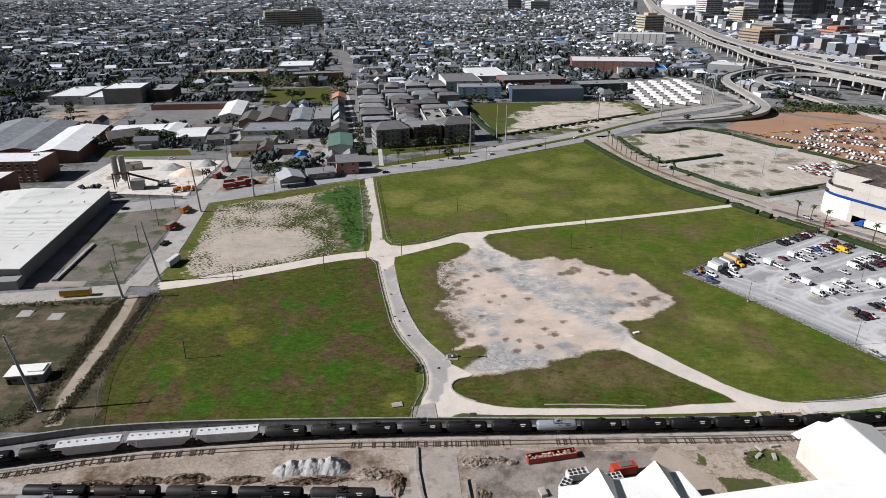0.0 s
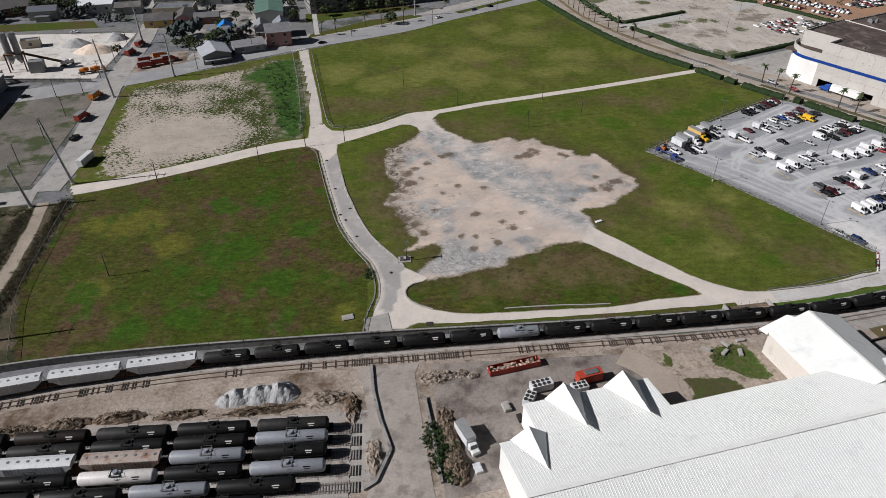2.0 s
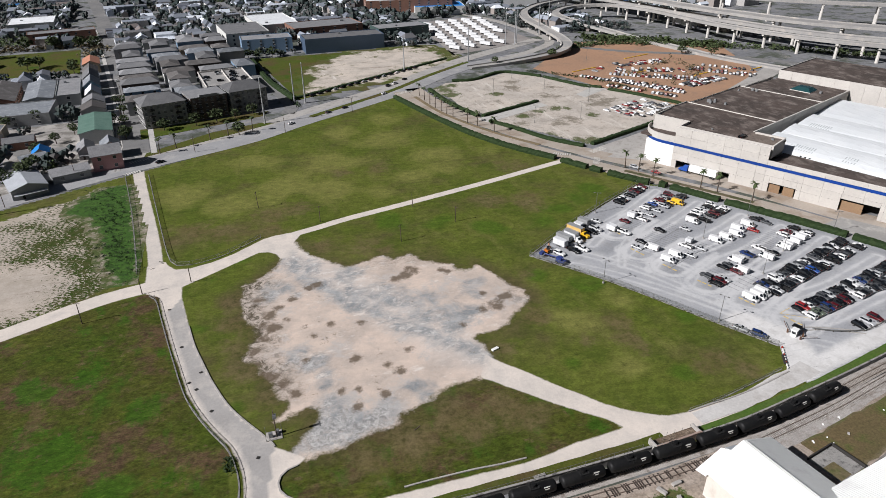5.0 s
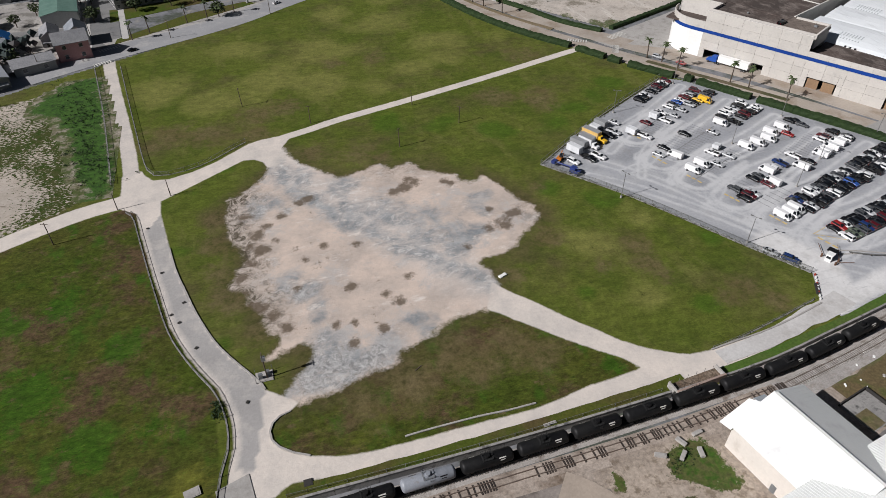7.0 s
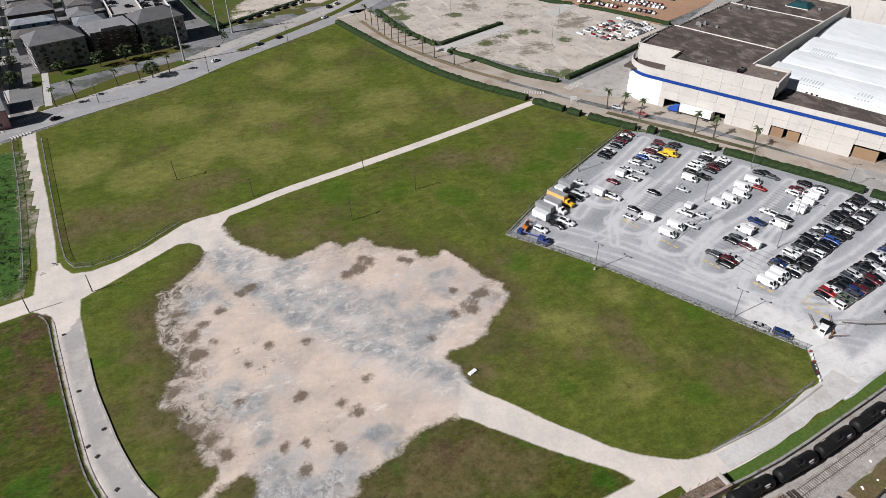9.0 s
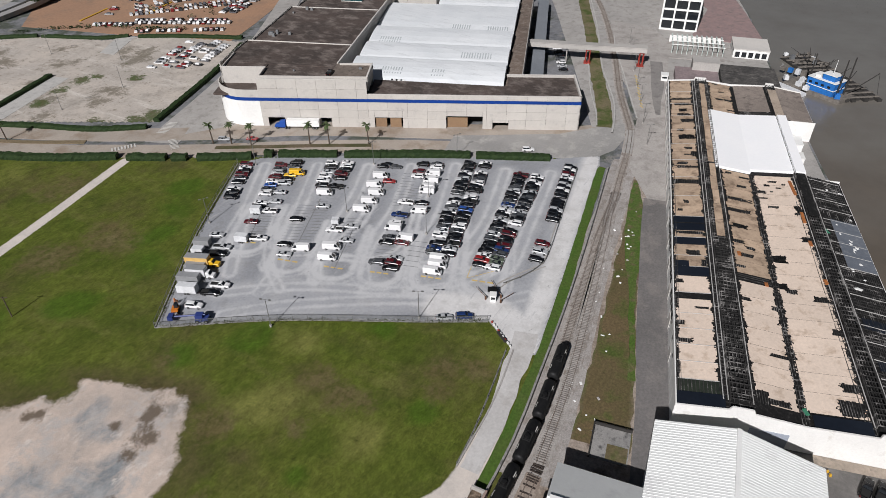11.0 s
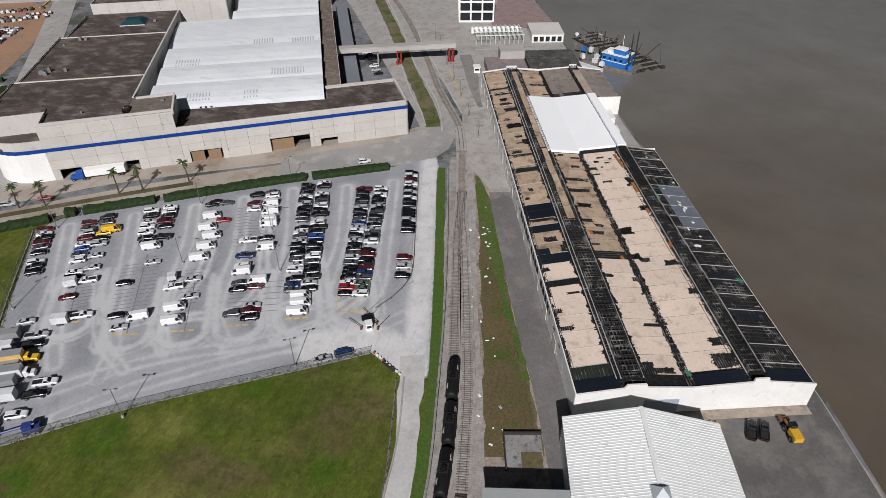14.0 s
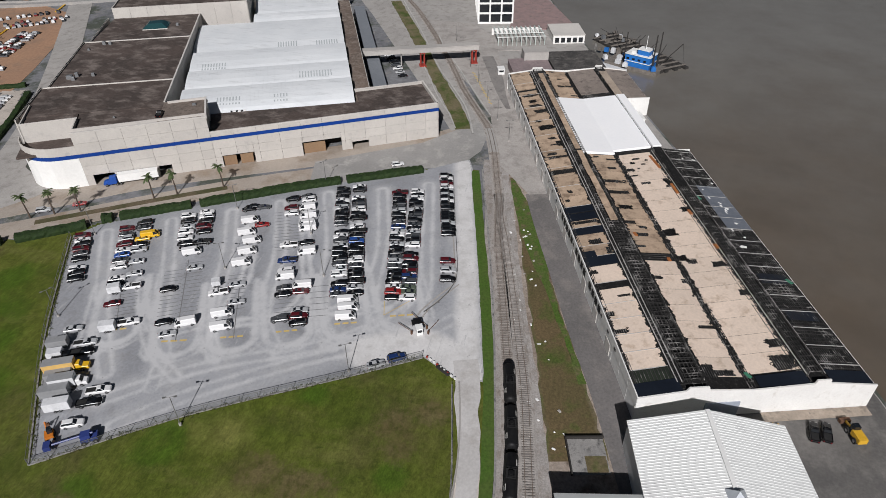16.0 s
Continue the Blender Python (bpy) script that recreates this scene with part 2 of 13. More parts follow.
def lawn_col(nt):
    base = surf(nt, (0.058, 0.085, 0.011), (0.080, 0.080, 0.018), 0.017, (0.085, 0.065, 0.028), 0.045, 0.56, 0.09, 1.3, 0.30)
    rich = mixc(nt, ramp(nt, tex(nt, 0.06, 6.0, 0.72, None, 0, 11.0), 0.55, 0.66), base, (0.038, 0.078, 0.009))
    return mixc(nt, ramp(nt, tex(nt, 0.35, 4.0, 0.7, (1.0, 0.22, 1.0), 18.0), 0.56, 0.78), rich, (0.092, 0.085, 0.034))


def edged(name, colour, cut=0.5, wid=0.16, ns=0.35, amp=0.9, under=lawn_col, rough=0.9, bump=None):
    """Bare ground that frays into grass along its 'edge' attribute."""
    m, nt, p = empty_mat(name, rough)
    at = nt.nodes.new("ShaderNodeAttribute")
    at.attribute_name = "edge"
    n = math2(nt, "MULTIPLY", math2(nt, "SUBTRACT", tex(nt, ns, 6.0, 0.72), 0.5), amp)
    fac = ramp(nt, math2(nt, "ADD", at.outputs["Fac"], n), cut - wid, cut + wid)
    nt.links.new(mixc(nt, fac, under(nt), colour(nt)), p.inputs["Base Color"])
    if bump:
        bumped(nt, p, bump[0], bump[1])
    return m


def sand_col(nt):
    c = surf(nt, (0.54, 0.475, 0.41), (0.46, 0.41, 0.36), 0.03, (0.36, 0.325, 0.28), 0.08, 0.55, 0.08, 0.9, 0.18)
    c = mixc(nt, ramp(nt, tex(nt, 0.03, 9.0, 0.8, None, 0, 27.0), 0.565, 0.60), c, (0.11, 0.115, 0.055))
    c = mixc(nt, ramp(nt, tex(nt, 0.05, 9.0, 0.82, (0.4, 2.0, 1.0), 30.0, 8.0), 0.56, 0.62), c, (0.24, 0.20, 0.16))
    return mixc(nt, ramp(nt, tex(nt, 0.05, 6.0, 0.8, (2.2, 0.4, 1.0), 40.0, 18.0), 0.58, 0.66), c, (0.62, 0.58, 0.53))


# distant haze is put into the ground's colour as a slight blue
def city_col(nt):
    c = surf(nt, (0.155, 0.158, 0.168), (0.205, 0.207, 0.216), 0.02, (0.075, 0.084, 0.068), 0.05, 0.54, 0.05, 0.3, 0.3)
    return mixc(nt, ramp(nt, tex(nt, 0.09, 6.0, 0.75, None, 0, 19.0), 0.56, 0.66), c, (0.26, 0.245, 0.225))


def col_mat(name, fn, rough=0.9, bump=None, spec=0.2):
    m, nt, p = empty_mat(name, rough, 0, spec)
    nt.links.new(fn(nt), p.inputs["Base Color"])
    if bump:
        bumped(nt, p, bump[0], bump[1])
    return m


M_LAWN = col_mat("lawn", lawn_col, 0.95, (1.6, 0.25), 0.1)
M_SAND = edged("sand", sand_col, 0.5, 0.12, 0.09, 1.6)
M_CITY = col_mat("city_ground", city_col)
M_LOT = mat("lot_gravel", (0.34, 0.34, 0.345), (0.29, 0.29, 0.30), 0.95, s1=0.04, c=(0.44, 0.44, 0.44), s2=0.07, cm=0.56, cw=0.07, fine=1.5, grain=0.10)
M_ASPH = mat("asphalt", (0.155, 0.155, 0.155), (0.20, 0.195, 0.19), 0.9, s1=0.05, c=(0.12, 0.12, 0.12), s2=0.2, cm=0.6, fine=2.0, grain=0.15)
M_CONC = mat("concrete_paving", (0.385, 0.367, 0.345), (0.325, 0.31, 0.292), 0.9, s1=0.06, c=(0.265, 0.25, 0.232), s2=0.25, cm=0.58, fine=2.0, grain=0.12)
M_STREET = mat("street_concrete", (0.385, 0.335, 0.285), (0.325, 0.285, 0.245), 0.9, s1=0.05, c=(0.27, 0.215, 0.165), s2=0.08, cm=0.58, fine=1.5, grain=0.12)
M_DIRT = mat("yard_dirt", (0.36, 0.305, 0.26), (0.27, 0.225, 0.185), 0.95, s1=0.06, c=(0.115, 0.078, 0.052), s2=0.07, cm=0.56, cw=0.07, fine=1.2, grain=0.4, bump=(0.9, 0.15))
M_BALLAST = mat("ballast", (0.38, 0.352, 0.328), (0.31, 0.285, 0.262), 0.95, s1=0.1, c=(0.16, 0.13, 0.11), s2=0.4, cm=0.6, fine=4.0, grain=0.3)
M_REDLOT = mat("red_lot", (0.36, 0.215, 0.135), (0.31, 0.19, 0.125), 0.95, s1=0.02, c=(0.25, 0.17, 0.12), s2=0.06, cm=0.6, fine=0.6, grain=0.15)
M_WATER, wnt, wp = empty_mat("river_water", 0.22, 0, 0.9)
# grey grows with x: silt, plus the sky's reflection put into the colour
silt_and_sky = wnt.nodes.new("ShaderNodeMapRange")
silt_and_sky.inputs["From Min"].default_value, silt_and_sky.inputs["From Max"].default_value = 90.0, 430.0
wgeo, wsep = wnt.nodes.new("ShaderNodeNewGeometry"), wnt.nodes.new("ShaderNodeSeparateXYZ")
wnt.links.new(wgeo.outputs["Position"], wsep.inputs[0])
wnt.links.new(math2(wnt, "ADD", wsep.outputs[0], math2(wnt, "MULTIPLY", math2(wnt, "SUBTRACT", tex(wnt, 0.008, 5.0, 0.65), 0.5), 420.0)), silt_and_sky.inputs["Value"])
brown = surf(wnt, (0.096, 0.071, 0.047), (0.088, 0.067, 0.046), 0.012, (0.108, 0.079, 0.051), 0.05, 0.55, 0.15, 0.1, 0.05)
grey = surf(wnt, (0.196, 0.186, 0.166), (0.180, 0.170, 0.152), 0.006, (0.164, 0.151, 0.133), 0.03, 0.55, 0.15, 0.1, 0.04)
wnt.links.new(mixc(wnt, silt_and_sky.outputs[0], brown, grey), wp.inputs["Base Color"])
bumped(wnt, wp, 0.55, 0.10, 0.35, 5.0)
M_WHITE = mat("white_paint", (0.78, 0.78, 0.76), (0.72, 0.72, 0.70), 0.6, s1=0.1, fine=1.0, grain=0.05)
M_WALLC = mat("weathered_concrete", (0.30, 0.29, 0.275), (0.22, 0.213, 0.205), 0.9, s1=0.15, c=(0.09, 0.088, 0.085), s2=0.6, cm=0.6, fine=3.0, grain=0.2)
M_STEEL = mat("grey_steel", (0.30, 0.31, 0.32), (0.25, 0.26, 0.27), 0.5, 0.6, fine=3.0, grain=0.1)
M_RUST = mat("rusty_steel", (0.16, 0.085, 0.05), (0.11, 0.06, 0.04), 0.8, 0.2, s1=0.5, fine=3.0, grain=0.3)
M_BLACK = mat("black_paint", (0.007, 0.007, 0.008), (0.012, 0.012, 0.012), 0.55, 0.0, 0.2, s1=0.4, fine=2.0, grain=0.3)
M_TYRE = mat("tyre_rubber", (0.02, 0.02, 0.02), rough=0.9)
M_GLASS = mat("dark_glass", (0.015, 0.018, 0.022), rough=0.08, spec=0.6, fine=0.2, grain=0.05)
M_WOOD = mat("pole_wood", (0.10, 0.075, 0.055), (0.07, 0.055, 0.045), 0.9, s1=0.5, fine=4.0, grain=0.3)
M_LEAF = mat("leaves", (0.042, 0.064, 0.022), (0.058, 0.075, 0.030), 0.8, s1=0.3, fine=2.0, grain=0.4, island=0.35)
M_HEDGE = mat("hedge_leaves", (0.012, 0.028, 0.006), (0.020, 0.038, 0.009), 0.8, s1=0.6, fine=3.0, grain=0.45, bump=(2.5, 0.2))
M_SCRUB = mat("scrub", (0.095, 0.085, 0.045), (0.145, 0.112, 0.070), 0.9, s1=0.3, fine=2.0, grain=0.4, island=0.35)
M_YELLOW = mat("yellow_paint", (0.62, 0.36, 0.03), (0.55, 0.32, 0.03), 0.5, fine=2.0, grain=0.1)
M_LINE = mat("road_marking", (0.62, 0.60, 0.56), (0.50, 0.49, 0.46), 0.8, s1=0.6, fine=3.0, grain=0.15)
M_YLINE = mat("yellow_marking", (0.60, 0.44, 0.15), (0.52, 0.38, 0.14), 0.8, s1=0.6, fine=3.0, grain=0.15)

# ---- ground, river and roads ----
BANK = [(-2500, -700), (-600, -150), (100, 52), (159, 66), (227, 87), (314, 116), (381, 139), (470, 166), (640, 235), (1000, 420), (1700, 620), (4200, 900)]
g = Acc()
g.prism(BANK + [(4200, 4300), (-4200, 4300), (-4200, -700)], -6.0, -0.02)
setting(g.obj("ground", M_CITY), "flat city ground reaching the horizon", "ground")
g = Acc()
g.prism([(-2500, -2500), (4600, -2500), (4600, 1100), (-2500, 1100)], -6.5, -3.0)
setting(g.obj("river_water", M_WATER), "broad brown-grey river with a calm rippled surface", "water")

LAWN = [(-121, 243), (-128, 300), (-132, 345), (-51, 389), (6, 418), (107, 485), (119, 430), (131, 390), (145, 361), (158, 341), (184, 297), (246, 190), (246, 176), (160, 158), (117, 149), (90, 150), (-9, 150.5), (-63, 150), (-99, 147), (-112, 180), (-114, 230)]
# outlines in plan of the tracks, the grass islands between them and the bare patch
LEAF_SIDE = [(-21.9, 268.5), (-21.8, 261.0), (-20.3, 251.3), (-19.1, 242.4), (-17.2, 231.2), (-14.5, 220.5), (-11.8, 210.6), (-8.0, 200.0), (-4.3, 193.0), (-0.7, 187.2), (2.1, 182.4), (2.6, 180.9)]
LEAF_TOP = [(12.9, 278.2), (11.7, 282.1), (9.0, 285.0), (5.2, 285.5), (-0.8, 281.7), (-10.4, 275.6), (-17.6, 271.1), (-21.9, 268.5)]
SOUTH_W = [(-29.5, 264.2), (-27.3, 250.7), (-25.0, 238.9), (-23.5, 230.7), (-21.1, 220.4), (-18.8, 208.7), (-14.8, 197.4), (-11.0, 189.7), (-8.0, 184.4), (-6.4, 178.8), (-5.4, 173.8), (-5.5, 167.8), (-6.7, 162.5), (-7.8, 153.0)]
LOOP_S = [(2.1, 153.1), (3.3, 154.2), (5.7, 155.0), (9.1, 154.5), (14.7, 153.4), (20.3, 152.7), (26.1, 152.3), (38.6, 152.4), (51.6, 152.6), (65.1, 152.7), (79.2, 152.8), (89.5, 152.9), (92.5, 151.4), (104.0, 152.4), (114.0, 153.7), (123.6, 155.5), (132.5, 157.6), (146.0, 161.0)]
BEND_N = [(144.6, 164.0), (132.8, 161.6), (123.0, 160.2), (114.5, 159.7), (107.5, 159.2), (101.9, 159.6), (99.1, 160.7), (93.5, 164.2), (88.3, 168.7), (83.7, 174.7), (78.7, 180.7), (73.9, 187.6), (68.5, 194.2), (65.3, 199.3)]
DIAG_S = [(60.4, 189.2), (62.7, 187.5), (65.8, 183.7), (70.1, 179.1), (75.2, 173.4), (80.3, 168.4), (85.5, 163.8), (88.3, 159.4)]
ISLAND = [(81.3, 159.0), (73.8, 158.7), (67.7, 157.6), (60.4, 156.7), (53.7, 156.7), (47.2, 157.0), (34.2, 157.1), (21.7, 157.4), (15.7, 158.3), (9.9, 160.3), (6.6, 162.1), (3.9, 164.4), (2.6, 166.6), (2.4, 168.9), (3.2, 170.9), (4.9, 172.3), (7.4, 173.0), (9.6, 174.9)]
FORK_N = [(-28.6, 290.0), (-27.8, 287.0), (-24.9, 282.3), (-19.4, 281.6), (-12.1, 283.6), (-4.4, 287.5), (3.8, 293.7), (8.0, 296.9), (13.3, 298.6), (20.6, 299.2), (24.0, 298.5), (21.0, 293.0), (18.9, 289.5), (20.5, 283.0), (23.8, 277.2)]
ROADS = [  # outline, tone (0 grey concrete, 1 pale limestone)
    (SOUTH_W + LOOP_S + BEND_N + DIAG_S + ISLAND + LEAF_SIDE[::-1] + [(-25.0, 274.0), (-34.0, 277.0)], 0.95),
    (FORK_N + LEAF_TOP + [(-27.0, 262.0), (-34.5, 268.0), (-35.0, 288.0)], 0.9),
    (SOUTH_W[1:-1] + [(-2.0, 160.3), (-0.6, 165.0), (0.9, 172.0), (1.2, 178.6)] + LEAF_SIDE[1:][::-1], 0.12),
]
TRACKS = [  # centre line, width, tone
    ([(-47.0, 396), (-46.2, 388), (-42.2, 360), (-37.7, 331.4), (-33.9, 305.7), (-32, 289), (-29.5, 272)], 5.3, 0.75),
    ([(-176, 229), (-148, 234.5), (-114, 241), (-90, 249.8), (-72, 257.6), (-55, 265.6), (-43, 270), (-28, 273)], 7.6, 0.95),
    ([(17, 296.3), (32, 300.8), (43, 304.6), (74, 312.3), (113, 322.6), (159, 336)], 4.2, 0.95),
]
PATCH = [(19.5, 290.0), (14.3, 282.4), (12.7, 277.1), (11.8, 272.9), (7.5, 267.8), (3.3, 265.1), (-1.0, 262.1), (-1.9, 252.7), (-1.1, 246.4), (-2.3, 242.4), (0.7, 235.8), (0.8, 229.8), (-2.1, 223.6), (-3.9, 218.9), (0.3, 214.7), (3.2, 209.0), (4.5, 203.1), (5.5, 198.6), (7.6, 195.7), (6.4, 193.5), (2.5, 189.6), (4.9, 189.8), (8.5, 191.5), (12.1, 192.8), (15.0, 191.5), (15.8, 187.7), (14.1, 184.6), (11.2, 181.9), (8.2, 179.0), (5.0, 176.0)]
PATCH += [(9.7, 175.5), (15.5, 175.5), (21.0, 176.6), (26.1, 178.3), (31.8, 179.1), (34.1, 179.4), (35.1, 182.1), (40.0, 183.2), (44.3, 185.4), (50.4, 187.9), (55.4, 189.1), (60.4, 188.9), (66.0, 193.9), (66.4, 200.4), (67.1, 204.1), (65.5, 207.5), (68.2, 209.2), (72.6, 209.4), (78.0, 211.1), (83.5, 217.3), (90.4, 224.0), (91.3, 228.2), (87.7, 234.0), (85.1, 242.1), (81.8, 249.3)]
PATCH += [(79.2, 246.2), (73.1, 247.9), (71.9, 252.7), (63.8, 259.1), (60.2, 266.5), (53.3, 263.4), (50.0, 268.0), (44.2, 264.6), (35.7, 263.8), (28.8, 271.3), (23.8, 277.2)]
SANDLOT = [(-56.0, 368.0), (-68.0, 364.0), (-84.0, 357.7), (-97.0, 351.4), (-112.0, 345.6), (-123.9, 339.6), (-122.9, 319.0), (-119.5, 300.4), (-117.6, 283.6), (-114.8, 268.2), (-113.3, 252.0), (-101.9, 249.0), (-90.9, 254.0), (-73.3, 261.6), (-52.7, 271.0), (-47.0, 281.0), (-52.0, 298.0), (-55.5, 318.0), (-59.0, 338.0), (-60.0, 356.0)]
WESTFIELD = [(-114, 238), (-90, 246), (-50, 264), (-30, 268), (-24, 232), (-18, 208), (-8, 188), (-9, 150), (-100, 148), (-112, 180)]
STAINS = [(28.2, 209.2, 2.3), (36.8, 203.5, 2.3), (39.3, 199.7, 2.6), (44.4, 208.7, 2.4), (26.6, 196.2, 1.9), (22.1, 195.8, 1.8), (33.0, 191.2, 1.9), (25.0, 188.2, 2.5), (12.2, 198.9, 1.0), (24.7, 229.4, 2.4), (33.5, 227.1, 1.9), (18.1, 224.6, 1.7), (16.5, 230.5, 1.5), (76.9, 231.1, 2.0), (78.4, 222.8, 3.4), (73.5, 221.5, 3.0), (84.2, 227.0, 2.8), (64.7, 215.3, 1.8), (68.1, 250.3, 2.6), (50.8, 249.6, 3.2), (55.0, 252.0, 3.4), (59.2, 253.4, 3.0), (23.5, 254.9, 2.6), (20.5, 252.6, 1.8), (14.0, 248.4, 2.2), (6.0, 240.0, 3.0), (3.6, 235.5, 2.6), (9.5, 244.0, 2.4), (6.0, 232.0, 2.2), (11.0, 236.5, 2.0), (19.8, 253.4, 2.6), (2.8, 251.5, 3.0), (7.0, 233.2, 3.4), (2.9, 228.7, 3.2), (3.5, 208.4, 3.4), (7.2, 204.8, 3.0), (0.5, 215.7, 3.0), (14.4, 213.0, 1.8), (70.0, 249.0, 2.4), (82.9, 227.0, 2.6), (57.0, 256.0, 2.0), (0.0, 222.0, 2.6), (10.0, 199.0, 2.4)]
GREYS = [(74.0, 234.0, 6.0), (12.5, 217.0, 5.0), (17.0, 211.5, 4.5), (60.0, 215.0, 5.0), (73.2, 233.9, 5.6), (78.0, 238.0, 4.5), (57.9, 232.7, 7.0), (62.3, 223.8, 8.0), (63.7, 217.5, 7.0), (70.8, 222.4, 5.0), (48.2, 237.5, 7.0), (35.1, 243.5, 7.0), (37.2, 236.6, 8.0), (17.6, 200.9, 4.0), (19.7, 191.9, 5.0), (21.7, 183.5, 8.0), (15.6, 180.1, 6.0), (15.9, 209.3, 5.0), (10.7, 215.7, 4.0), (5.6, 255.0, 6.0), (13.6, 255.6, 5.0), (44.1, 221.3, 5.0), (34.4, 258.8, 8.0), (46.3, 244.6, 7.0), (51.8, 224.4, 6.0), (14.0, 276.7, 4.0), (18.3, 205.1, 4.0), (33.0, 184.5, 6.0), (44.0, 189.0, 6.0), (22.0, 268.0, 7.0)]
DRYS = [(-131, 332, 7), (-128, 312, 7), (-126, 292, 7), (-122, 272, 7), (-118, 254, 6), (-112, 350, 6), (-95, 357, 6), (-19.4, 313.7, 13), (-27.0, 305.0, 9), (-5.0, 308.0, 12), (12.3, 316.7, 12), (23.5, 322.4, 11), (11.8, 304.0, 9), (51.0, 358.0, 9), (69.0, 356.0, 8), (133.0, 340.0, 12), (123.4, 297.1, 13), (109.0, 302.1, 12), (44.0, 278.0, 11), (30.0, 283.0, 8), (52.0, 272.0, 7), (111.6, 201.2, 6), (110.0, 192.0, 6), (97.3, 195.1, 5), (129.2, 174.6, 7), (123.0, 173.0, 5), (134.7, 169.9, 7), (111.2, 186.2, 5), (50, 175, 12), (36, 172, 10), (62, 176, 10), (24, 168, 8), (68, 170, 8), (-6, 226, 8), (-4, 240, 9), (-3, 214, 8), (2, 200, 6), (-6, 252, 7), (88, 212, 6), (95.2, 237.7, 5), (72, 200, 5)]
LUSH = [(-61.3, 224.4, 6), (-45.9, 224.6, 8), (-55.5, 194.2, 10), (-47.2, 196.2, 10), (-34.6, 178.0, 8), (-56.6, 175.3, 8), (-33.5, 158.0, 7), (-60.1, 163.8, 7), (-21.4, 176.6, 7), (-92.9, 176.7, 6), (-73.4, 158.6, 7), (-30, 205, 6), (-66, 186, 6), (60, 296, 9), (78, 288, 9), (98, 278, 8), (122, 274, 9), (134, 284, 9), (146, 293, 9), (158, 301, 8), (97.7, 235.4, 6), (112.7, 224.5, 7), (133.5, 196.9, 5), (116.2, 173.7, 5), (82, 163, 5), (88, 187, 4)]
LUSH += [(-64, 366, 8), (-56, 352, 8), (-53, 338, 8), (-50, 322, 8), (-47, 306, 8), (-44, 292, 7), (-42, 283, 5), (-2, 284, 5), (-12, 270, 5), (-16, 240, 4), (-6, 199, 5)]
YELLOWS = [(20, 350, 20), (50, 372, 20), (80, 402, 20), (92, 438, 14), (-4, 334, 15), (-24, 352, 16), (42, 338, 14), (100, 368, 16), (62, 420, 14), (26.6, 361.2, 15), (55.3, 371.1, 17), (9.7, 385.0, 13), (82.3, 342.0, 13), (130.0, 362.0, 10), (97.8, 352.7, 12), (36.0, 340.0, 12), (60.0, 330.0, 11), (-90.3, 213.6, 10), (-83.8, 216.3, 9), (-72.1, 198.9, 7), (-99.7, 214.6, 7), (-90.6, 178.9, 6), (100.0, 205.0, 9), (104.0, 180.0, 8), (120.0, 212.0, 8), (-15, 160, 6), (85.0, 400.0, 14), (60.0, 420.0, 12)]


def spots(X, Y, table, amp, warp):
    f = np.zeros(X.shape)
    for x, y, r in table:
        f = np.maximum(f, np.clip(1.3 - np.hypot(X - x, Y - y) / r + amp * warp, 0, 1))
    return f


def np_poly(X, Y, poly):
    best, inside = np.full(X.shape, 1e9), np.zeros(X.shape, bool)
    for (ax, ay), (bx, by) in zip(poly, poly[1:] + poly[:1]):
        dx, dy = bx - ax, by - ay
        t = np.clip(((X - ax) * dx + (Y - ay) * dy) / (dx * dx + dy * dy), 0, 1)
        best = np.minimum(best, np.hypot(X - ax - t * dx, Y - ay - t * dy))
        if dy:
            inside ^= ((ay > Y) != (by > Y)) & (X < ax + (Y - ay) * dx / dy)
    return np.where(inside, best, -best)


def np_line(X, Y, line):
    best = np.full(X.shape, 1e9)
    for a, b in zip(line, line[1:]):
        dx, dy = b[0] - a[0], b[1] - a[1]
        t = np.clip(((X - a[0]) * dx + (Y - a[1]) * dy) / (dx * dx + dy * dy + 1e-9), 0, 1)
        best = np.minimum(best, np.hypot(X - a[0] - t * dx, Y - a[1] - t * dy))
    return best


def wob(X, Y, scale, seed):
    return np.array([noise.noise(Vector((x * scale, y * scale, seed))) for x, y in zip(X.ravel(), Y.ravel())]).reshape(X.shape)


def sheet(name, X, Y, keep, z, material, fields, label, category):
    """One piece of the site's ground, cut from a common grid, with its surface fields."""
    idx = -np.ones(X.shape, int)
    cells = keep[:-1, :-1]
    use = np.zeros(X.shape, bool)
    for dj, di in ((0, 0), (0, 1), (1, 0), (1, 1)):
        use[dj:X.shape[0] - 1 + dj, di:X.shape[1] - 1 + di] |= cells
    idx[use] = np.arange(use.sum())
    jj, ii = np.nonzero(cells)
    faces = np.stack([idx[jj, ii], idx[jj, ii + 1], idx[jj + 1, ii + 1], idx[jj + 1, ii]], 1)
    verts = np.stack([X[use], Y[use], np.full(use.sum(), z)], 1)
    me = bpy.data.meshes.new(name)
    me.from_pydata(verts.tolist(), [], faces.tolist())
    me.materials.append(material)
    for key, F in fields.items():
        at = me.attributes.new(key, "FLOAT", "POINT")
        at.data.foreach_set("value", F[use].astype(np.float32))
    me.update()
    return setting(new(name, me), label, category)


